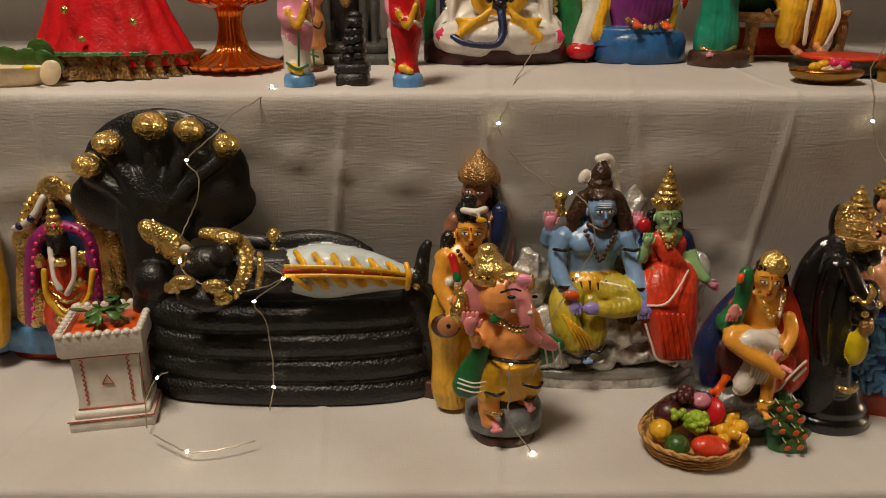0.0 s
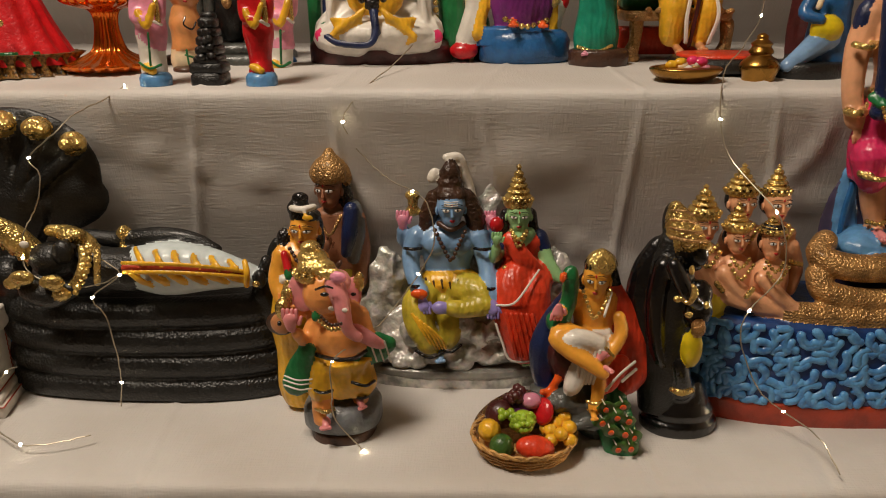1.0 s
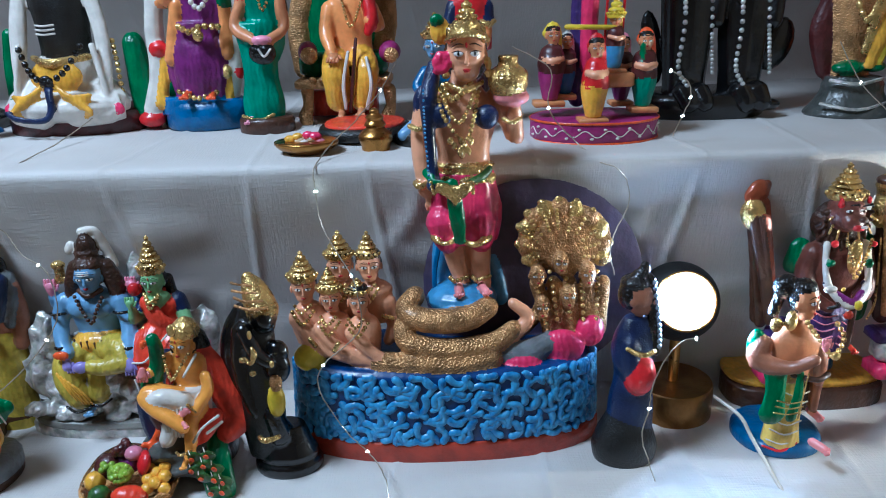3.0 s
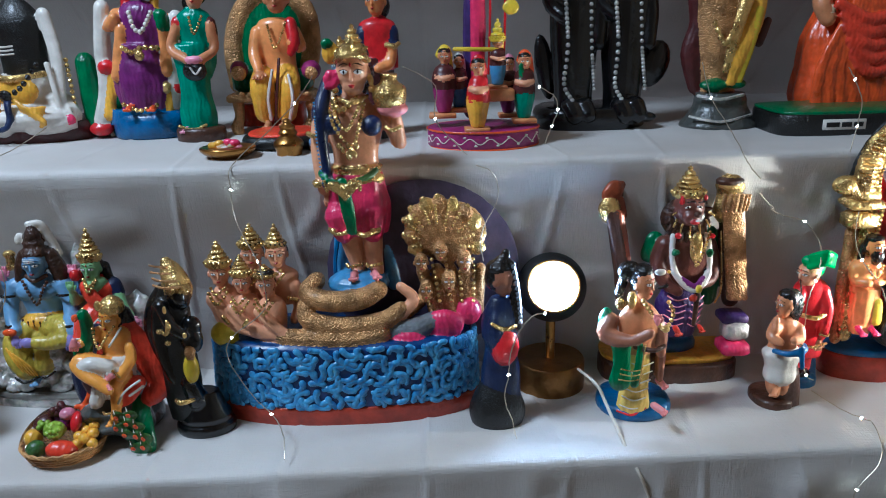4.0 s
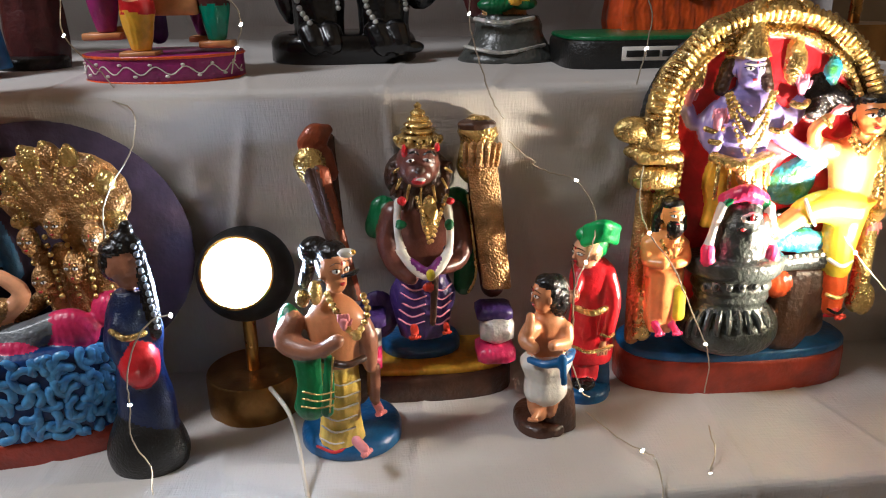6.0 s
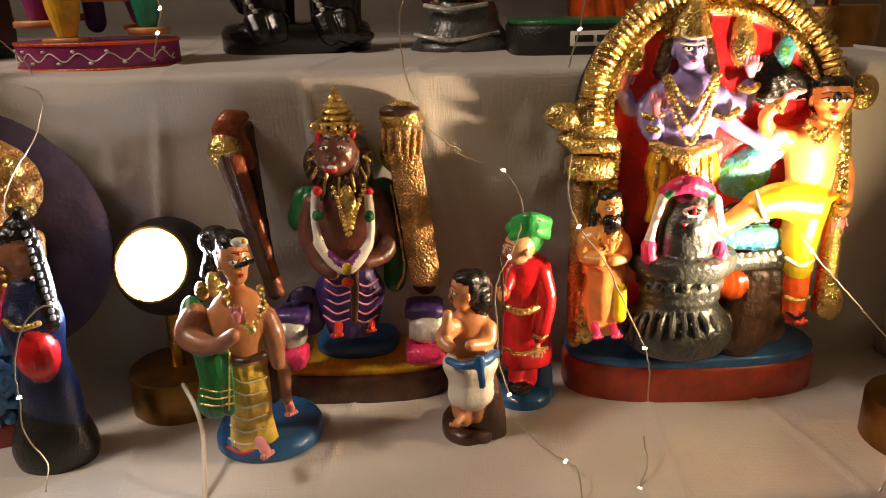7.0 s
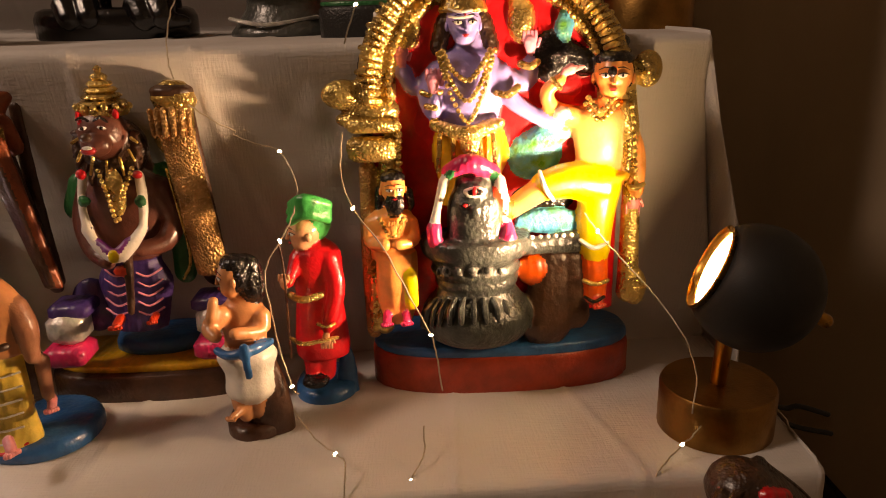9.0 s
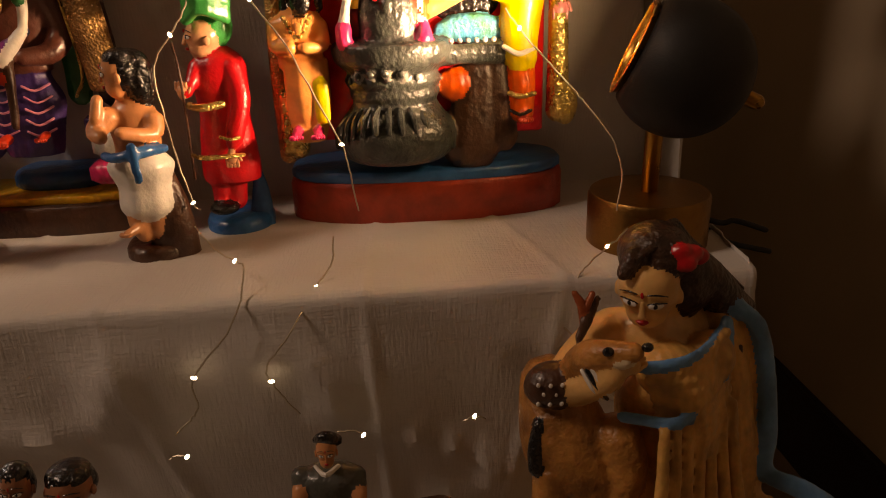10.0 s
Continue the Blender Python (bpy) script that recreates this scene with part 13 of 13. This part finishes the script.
# ---- planter ----
def planter(place, yaw):
    root = thing("tulsi_planter", place, "small white painted pedestal planter with a green sprig", "planter")
    m = pose(*place, 0, 0, yaw)
    def piece(name, build, label=""):
        s = Sculpt()
        s.turn = m
        build(s)
        return part(name, s, root, label)
    def body(s):
        s.box(WHITE, (0, 0, 0.006), (0.074, 0.074, 0.012), bevel=0.0015)
        s.box(WHITE, (0, 0, 0.015), (0.066, 0.066, 0.008), bevel=0.002)
        rings = []
        for z, w in ((0.016, 0.029), (0.03, 0.0275), (0.074, 0.0285), (0.076, 0.031)):
            rings.append([(w, -w, z), (w, w, z), (-w, w, z), (-w, -w, z)])
        s.grid(WHITE, rings)
    piece("pedestal", body, "white painted pedestal")
    def lines(s):
        for z, w in ((0.0125, 0.0373), (0.0205, 0.0288), (0.0725, 0.0290)):
            for a, b in (((-w, -w), (w, -w)), ((w, -w), (w, w))):
                s.tube(BRICKRED, [(*a, z, 0.0007), (*b, z, 0.0007)], 1, 6, 3)
        for sx in (-1, 1):
            for k in range(9):
                z = 0.024 + 0.0052 * k
                s.tube(BRICKRED, [(sx * 0.021, -0.0283, z, 0.0005), (sx * 0.0185, -0.0284, z + 0.0026, 0.0005), (sx * 0.021, -0.0283, z + 0.0052, 0.0005)], 1, 6, 2)
                s.tube(BRICKRED, [(0.0284, sx * 0.021, z, 0.0005), (0.0284, sx * 0.0185, z + 0.0026, 0.0005), (0.0284, sx * 0.021, z + 0.0052, 0.0005)], 1, 6, 2)
        s.tube(BRICKRED, [(-0.005, -0.0284, 0.044, 0.0006), (0, -0.0285, 0.053, 0.0006), (0.005, -0.0284, 0.044, 0.0006), (-0.005, -0.0284, 0.044, 0.0006)], 1, 6, 1)
    piece("painted_lines", lines, "terracotta painted lines")
    def rim(s):
        w, h = 0.036, 0.033
        outer = [(w, -w), (w, w), (-w, w), (-w, -w)]
        rings = []
        for z, k in ((0.075, 0.92), (0.079, 1.0), (0.097, 1.0), (0.0975, 0.84), (0.088, 0.82)):
            rings.append([(x * k, y * k, z) for x, y in outer])
        s.grid(WHITE, rings)
        for k in range(9):
            o = -w + 2 * w * (k + 0.5) / 9
            for p in ((o, -w * 0.95), (o, w * 0.95), (-w * 0.95, o), (w * 0.95, o)):
                s.ball(WHITE, (*p, 0.098), (0.0036, 0.0036, 0.0030), seg=8)
    piece("scalloped_rim", rim, "white scalloped rim")
    piece("soil", lambda s: s.box(ORANGE, (0, 0, 0.090), (0.058, 0.058, 0.006), bevel=0.001), "orange painted soil")
    rnd = random.Random(2)
    for k in range(16):
        a, lean = rnd.uniform(0, 6.28), rnd.uniform(0.004, 0.02)
        c = Vector((-0.004 + lean * math.cos(a), lean * math.sin(a), 0.098 + rnd.uniform(0, 0.018)))
        s = Sculpt()
        s.turn = m
        s.ball(LEAFGREEN, c, (0.0085, 0.0055, 0.0018), (rnd.uniform(-35, 35), rnd.uniform(-35, 35), math.degrees(a)), 8)
        part("leaf", s, root)
    s = Sculpt()
    s.turn = m
    s.tube(LEAFGREEN, [(-0.004, 0, 0.09, 0.0012), (-0.004, 0, 0.115, 0.001)], 1, 6, 2)
    part("twig", s, root)


planter((-0.319, 0.622, LOW + 0.0012), 12)


# ---- fruit basket ----
def fruit_basket(place):
    x, y, z = place
    root = thing("fruit_basket", place, "small woven basket of painted toy fruit in clear wrap", "fruit basket")
    s = Sculpt()
    s.lathe(WICKER, (x, y), [(z, 0.028), (z + 0.004, 0.036), (z + 0.012, 0.042), (z + 0.019, 0.0445), (z + 0.019, 0.042), (z + 0.012, 0.039), (z + 0.009, 0.02), (z + 0.009, 0.001)], 0.86, 48, smooth=False)
    for k in range(3):
        s.tube(WICKER, [(x + (0.039 + 0.002 * k) * math.cos(a), y + 0.86 * (0.039 + 0.002 * k) * math.sin(a), z + 0.006 + 0.004 * k + 0.0006 * math.sin(14 * a + k), 0.0012) for a in [2 * math.pi * j / 60 for j in range(61)]], 1, 6, 1)
    part("basket", s, root, "woven cane basket")
    s = Sculpt()
    for ph in (0, math.pi):
        s.tube(WICKER, [(x + 0.0445 * math.cos(a) + 0.001 * math.cos(12 * a + ph), y + 0.86 * 0.0445 * math.sin(a), z + 0.0195 + 0.0012 * math.sin(12 * a + ph), 0.0016) for a in [2 * math.pi * j / 96 for j in range(97)]], 1, 6, 1)
    part("rim", s, root, "twisted cane rim")
    def fruit(name, mat, dx, dy, dz, r, rot=(0, 0, 0), bumps=0, label=""):
        f = Sculpt()
        c = Vector((x + dx, y + dy, z + dz))
        f.ball(mat, c, r, rot, 16)
        rnd = random.Random(int(dx * 9999))
        for _ in range(bumps):
            d = Vector((rnd.uniform(-1, 1), rnd.uniform(-1, 0.3), rnd.uniform(-0.3, 1))).normalized()
            f.ball(mat, c + Vector((d.x * r[0], d.y * r[1], d.z * r[2])) * 0.88, r[0] * 0.3, seg=8)
        part(name, f, root, label)
    fruit("red_fruit", SCARLET, 0.008, -0.022, 0.020, (0.017, 0.011, 0.010), (0, 10, 8), label="scarlet painted fruit")
    fruit("green_fruit", LEAFGREEN, -0.020, -0.022, 0.021, (0.0105, 0.010, 0.0105), label="green painted fruit")
    fruit("lime", LIME, -0.002, -0.010, 0.037, (0.0105, 0.010, 0.0105), bumps=26, label="knobbly lime green fruit")
    fruit("orange", YELLOW, -0.030, -0.006, 0.026, (0.010, 0.010, 0.010))
    fruit("purple_fruit", MAROON, -0.020, 0.006, 0.034, (0.014, 0.012, 0.013))
    fruit("dark_fruit", PURPLE, -0.002, 0.012, 0.036, (0.014, 0.012, 0.012))
    fruit("white_onion", ROSE, 0.006, 0.006, 0.048, (0.009, 0.008, 0.007), label="pale pink painted onion")
    fruit("melon_slice", RED, 0.016, 0.002, 0.040, (0.006, 0.012, 0.012), (0, 20, 30), label="red melon slice")
    for k in range(12):
        fruit("yellow_fruit", YELLOW, 0.022 + 0.008 * (k % 3) - 0.003 * (k // 6), -0.014 + 0.006 * (k // 3), 0.022 + 0.006 * (k % 2) + 0.003 * (k // 4), (0.0062, 0.0060, 0.0058))
    for k in range(12):
        a = k * 2.4
        fruit("grape", MAROON, -0.008 + 0.009 * math.cos(a) * (k / 12), 0.010 + 0.007 * math.sin(a), 0.046 + 0.004 * (k % 3), (0.0042, 0.0042, 0.0042))
    for k in range(7):
        fruit("green_grape", LIME, -0.020 + 0.004 * (k % 3), -0.008 + 0.004 * (k // 3), 0.040 + 0.003 * (k % 2), (0.0034, 0.0034, 0.0034))
    wrap = bpy.data.materials.new("clear_wrap")
    wrap.use_nodes = True
    n, link = wrap.node_tree.nodes, wrap.node_tree.links.new
    clear, gloss, mix, lay = n.new("ShaderNodeBsdfTransparent"), n.new("ShaderNodeBsdfGlossy"), n.new("ShaderNodeMixShader"), n.new("ShaderNodeLayerWeight")
    gloss.inputs["Roughness"].default_value = 0.08
    crease, bp = n.new("ShaderNodeTexNoise"), n.new("ShaderNodeBump")
    crease.inputs["Scale"].default_value = 90.0
    bp.inputs["Strength"].default_value = 0.6
    bp.inputs["Distance"].default_value = 0.004
    link(crease.outputs["Fac"], bp.inputs["Height"])
    link(bp.outputs["Normal"], gloss.inputs["Normal"])
    lay.inputs["Blend"].default_value = 0.12
    link(lay.outputs["Fresnel"], mix.inputs["Fac"])
    link(clear.outputs["BSDF"], mix.inputs[1])
    link(gloss.outputs["BSDF"], mix.inputs[2])
    link(mix.outputs["Shader"], n["Material Output"].inputs["Surface"])
    s = Sculpt()
    s.lathe(wrap, (x, y), [(z + 0.017, 0.0455), (z + 0.028, 0.043), (z + 0.043, 0.032), (z + 0.054, 0.017), (z + 0.058, 0.002)], 0.86, 40, ribs=9, amp=0.02)
    part("wrap", s, root, "clear crinkled plastic wrap").visible_shadow = False


fruit_basket((0.213, 0.553, LOW + 0.0012))
# ---- lamps ----
def ball_lamp(place, head, aim, glow, label, top, size=0.86, wide=1.0, dome=False):
    """Brass puck base, short stem and a black ball head with a bright lens."""
    root = thing("spot_lamp", place, label, "lamp", "ball-headed lamps")
    x, y, z = place
    s = Sculpt()
    s.lathe(BRUSHED, (x, y), [(z, 0.0425), (z + 0.001, 0.0440), (z + 0.036, 0.0440), (z + 0.0385, 0.0425), (z + 0.0385, 0.001)], 1, 48, smooth=False)
    base = part("base", s, root, "brushed brass round base")
    s = Sculpt()
    top = Vector(top)
    s.tube(BRASS, [(x, y, z + 0.038, 0.0062), (*(0.5 * (Vector((x, y, z + 0.038)) + top)), 0.0062), (*top, 0.0062)], 1, 14, 3)
    part("stem", s, root, "brass stem")
    turn = aim.to_track_quat("Z", "Y").to_matrix().to_4x4()
    m = Matrix.Translation(head) @ turn @ Matrix.Diagonal((size, size, size, 1))
    mw = m @ Matrix.Diagonal((wide, wide, 1, 1))
    s = Sculpt()
    s.turn = m
    prof = [(0.052 * math.sin(a), 0.052 * math.cos(a)) for a in [radians(-89 + 5.2 * k) for k in range(26)]]
    s.lathe(MATTBLACK, (0, 0), prof + [(0.036, 0.0335), (0.030, 0.030), (0.030, 0.001)], 1, 40, smooth=False)
    ball = part("head", s, root, "matt black ball head")
    s = Sculpt()
    s.turn = mw
    s.lathe(BRASS, (0, 0), [(0.0355, 0.0345), (0.0395, 0.0372), (0.0405, 0.0355), (0.0385, 0.0325), (0.034, 0.0315)], 1, 40, smooth=False, caps=False)
    part("rim", s, root, "brass rim")
    s = Sculpt()
    s.turn = mw
    lens = [(0.034, 0.0330), (0.0408, 0.0325), (0.0412, 0.02), (0.0414, 0.0005)] if dome else [(0.033, 0.0318), (0.0345, 0.031), (0.0352, 0.02), (0.0355, 0.0005)]
    s.lathe(glow, (0, 0), lens, 1, 40, smooth=False)
    part("lens", s, root, "glowing lens")
    s = Sculpt()
    back = head - aim * 0.052 * size
    s.tube(BRASS, [(*back, 0.005), (*(back - aim * 0.008), 0.005)], 1, 10, 2)
    part("screw", s, root, "brass screw")
    return root


ball_lamp((1.405, 0.592, LOW + 0.0012), SPOT_HEAD, SPOT_AIM, LAMPGLOW, "lit brass and black ball spot lamp on the cloth", (1.400, 0.576, 0.698))
ball_lamp((0.778, 0.686, LOW + 0.0012), BULB_HEAD, BULB_AIM, BULBGLOW, "brightly lit brass ball lamp standing among the figurines", (0.778, 0.688, 0.700), 0.84, 1.04, True)
ball_lamp((1.412, 0.842, HIGH + 0.0012), Vector((1.436, 0.835, 1.028)), Vector((-0.75, 0.5, 0.3)).normalized(), MATTBLACK, "unlit brass and black ball spot lamp on the upper shelf", (1.412, 0.84, 0.996))
# ---- light strings and cables ----
light_string([(-0.169, 0.712, 0.899), (-0.176, 0.69, 0.891), (-0.196, 0.665, 0.88), (-0.209, 0.645, 0.865), (-0.233, 0.64, 0.844), (-0.223, 0.635, 0.832), (-0.223, 0.63, 0.815), (-0.231, 0.63, 0.797), (-0.239, 0.62, 0.779), (-0.241, 0.615, 0.757), (-0.228, 0.605, 0.744), (-0.198, 0.602, 0.734), (-0.167, 0.602, 0.737), (-0.146, 0.6, 0.747)], [0, 4, 9, 13], "thin silver wire with small warm lights over the black figurine")
light_string([(-0.19, 0.62, 0.768), (-0.167, 0.61, 0.759), (-0.146, 0.6, 0.747), (-0.173, 0.598, 0.726), (-0.165, 0.6, 0.706), (-0.163, 0.604, 0.669), (-0.165, 0.608, 0.634), (-0.172, 0.612, 0.606)], [3, 6], "thin silver wire with small warm lights over the black figurine")
light_string([(-0.261, 0.604, 0.652), (-0.271, 0.602, 0.647), (-0.279, 0.59, 0.63), (-0.275, 0.575, 0.611)], [1], "thin silver wire with small warm lights on the cloth")
light_string([(-0.262, 0.558, 0.615), (-0.226, 0.537, 0.612), (-0.197, 0.54, 0.612), (-0.171, 0.552, 0.613)], [1], "thin silver wire with small warm lights on the cloth")
light_string([(0.119, 0.905, 0.946), (0.083, 0.815, 0.91), (0.064, 0.745, 0.897), (0.053, 0.684, 0.884), (0.046, 0.684, 0.869), (0.049, 0.688, 0.857)], [0, 4], "thin silver wire with small warm lights hanging over the shelf edge")
light_string([(0.056, 0.69, 0.843), (0.067, 0.69, 0.831), (0.087, 0.67, 0.819), (0.112, 0.655, 0.81), (0.126, 0.645, 0.801), (0.133, 0.635, 0.769), (0.118, 0.63, 0.738), (0.089, 0.6, 0.706), (0.069, 0.57, 0.699), (0.051, 0.545, 0.693), (0.05, 0.54, 0.666), (0.052, 0.54, 0.639), (0.073, 0.547, 0.604), (0.083, 0.53, 0.595), (0.087, 0.515, 0.586)], [3, 6, 9, 12], "thin silver wire with small warm lights draped across the couple")
light_string([(0.476, 0.84, 0.988), (0.458, 0.79, 0.958), (0.431, 0.755, 0.93), (0.41, 0.732, 0.913), (0.394, 0.69, 0.894), (0.394, 0.684, 0.871), (0.399, 0.67, 0.843), (0.412, 0.65, 0.824), (0.432, 0.625, 0.8), (0.439, 0.615, 0.776), (0.437, 0.61, 0.746), (0.404, 0.585, 0.724), (0.399, 0.582, 0.698), (0.421, 0.585, 0.649), (0.442, 0.575, 0.632), (0.46, 0.545, 0.626), (0.467, 0.515, 0.611)], [1, 5, 8, 11, 14], "thin silver wire with small warm lights hanging over the shelf edge")
light_string([(0.601, 0.74, 1.004), (0.64, 0.735, 0.981), (0.639, 0.735, 0.941), (0.664, 0.738, 0.909), (0.681, 0.72, 0.894)], [2], "thin silver wire with small warm lights round the toy platform")
light_string([(0.766, 0.735, 0.976), (0.785, 0.735, 0.964), (0.789, 0.735, 0.948), (0.783, 0.738, 0.928), (0.775, 0.742, 0.906)], [0, 2, 3], "thin silver wire with small warm lights beside the toy platform")
light_string([(0.671, 0.7, 0.893), (0.704, 0.68, 0.885), (0.709, 0.655, 0.861), (0.688, 0.635, 0.821), (0.689, 0.62, 0.795)], [], "thin silver wire with small warm lights hanging over the serpent hood")
light_string([(0.751, 0.555, 0.756), (0.74, 0.555, 0.754), (0.726, 0.553, 0.74), (0.714, 0.553, 0.71), (0.712, 0.553, 0.685), (0.708, 0.556, 0.652), (0.717, 0.56, 0.624), (0.72, 0.545, 0.61)], [0, 4], "thin silver wire with small warm lights on the dark figurine")
light_string([(1.006, 0.86, 0.99), (0.993, 0.78, 0.952), (0.99, 0.725, 0.933), (0.993, 0.683, 0.911), (0.997, 0.66, 0.892), (1.005, 0.64, 0.877)], [1], "thin silver wire with small warm lights hanging from the upper shelf")
light_string([(1.011, 0.65, 0.857), (1.026, 0.66, 0.843), (1.038, 0.67, 0.834), (1.036, 0.67, 0.831), (1.055, 0.67, 0.823), (1.072, 0.66, 0.819), (1.085, 0.645, 0.797), (1.083, 0.633, 0.777), (1.073, 0.62, 0.759), (1.062, 0.61, 0.739), (1.063, 0.612, 0.704), (1.065, 0.62, 0.669), (1.073, 0.612, 0.642), (1.079, 0.605, 0.639)], [5, 8, 12], "thin silver wire with small warm lights by the red figurine")
light_string([(1.126, 0.71, 0.991), (1.13, 0.7, 0.978), (1.139, 0.695, 0.954), (1.135, 0.69, 0.925), (1.125, 0.68, 0.897)], [1, 3], "thin silver wire with small warm lights hanging beside the gilded arch")
light_string([(1.123, 0.64, 0.834), (1.12, 0.635, 0.808), (1.128, 0.628, 0.78), (1.149, 0.62, 0.751), (1.171, 0.618, 0.704), (1.183, 0.616, 0.679), (1.188, 0.614, 0.657), (1.191, 0.624, 0.626)], [2, 5], "thin silver wire with small warm lights draped over the arch group")
light_string([(1.306, 0.635, 0.767), (1.315, 0.63, 0.754), (1.333, 0.625, 0.733), (1.352, 0.62, 0.712), (1.363, 0.61, 0.698), (1.373, 0.585, 0.681), (1.373, 0.558, 0.663), (1.366, 0.545, 0.642)], [1], "thin silver wire with small warm lights draped over the arch group")
light_string([(1.075, 0.6, 0.628), (1.094, 0.57, 0.621), (1.11, 0.553, 0.618), (1.118, 0.54, 0.616), (1.113, 0.512, 0.593), (1.086, 0.503, 0.56), (1.085, 0.505, 0.538), (1.079, 0.503, 0.529), (1.069, 0.5, 0.521)], [2, 5], "thin silver wire with small warm lights hanging down the lower cloth")
light_string([(1.175, 0.575, 0.623), (1.173, 0.555, 0.61), (1.163, 0.54, 0.601), (1.148, 0.51, 0.584), (1.131, 0.508, 0.562), (1.133, 0.506, 0.552), (1.14, 0.506, 0.539), (1.148, 0.507, 0.526)], [2, 5], "thin silver wire with small warm lights hanging down the lower cloth")
light_string([(1.174, 0.49, 0.521), (1.184, 0.49, 0.521), (1.19, 0.489, 0.518)], [2], "thin silver wire with small warm lights by the doll")
light_string([(1.255, 0.49, 0.522), (1.262, 0.489, 0.526), (1.269, 0.49, 0.523)], [1], "thin silver wire with small warm lights on the lower cloth")
light_string([(1.322, 0.5, 0.58), (1.328, 0.498, 0.574), (1.331, 0.5, 0.569)], [1], "thin silver wire with small warm lights on the lower cloth")
light_string([(1.066, 0.49, 0.509), (1.071, 0.49, 0.512), (1.078, 0.488, 0.512)], [2], "thin silver wire with small warm lights on the lower cloth")
light_string([(1.377, 0.553, 0.625), (1.368, 0.548, 0.619), (1.361, 0.545, 0.616), (1.345, 0.535, 0.607), (1.337, 0.53, 0.601)], [2], "thin silver wire with small warm lights beside the lamp base")
cable([(0.803, 0.625, 0.652), (0.82, 0.6, 0.644), (0.828, 0.585, 0.628), (0.838, 0.545, 0.605), (0.848, 0.512, 0.587), (0.86, 0.512, 0.559), (0.88, 0.516, 0.501)], 0.0019, CABLE, "white power cable running off the shelf edge")
cable([(1.398, 0.745, 0.839), (1.407, 0.74, 0.807), (1.421, 0.74, 0.757), (1.436, 0.742, 0.703), (1.449, 0.745, 0.658)], 0.0016, CABLE, "pale cord hanging behind the gilded arch")
cable([(1.408, 0.79, 0.891), (1.399, 0.75, 0.869), (1.4, 0.73, 0.854), (1.393, 0.72, 0.846), (1.384, 0.72, 0.843)], 0.002, MATTBLACK, "black cable of the upper lamp")
cable([(1.386, 0.72, 0.849), (1.402, 0.715, 0.846), (1.424, 0.71, 0.838)], 0.0024, MATTBLACK, "black cable end by the upper lamp")
cable([(1.443, 0.6, 0.616), (1.466, 0.6, 0.608), (1.478, 0.6, 0.609), (1.503, 0.6, 0.6)], 0.0022, MATTBLACK, "black cable end behind the lamp")
cable([(1.447, 0.605, 0.611), (1.471, 0.6, 0.593), (1.508, 0.6, 0.582)], 0.0022, MATTBLACK, "black cable end behind the lamp")
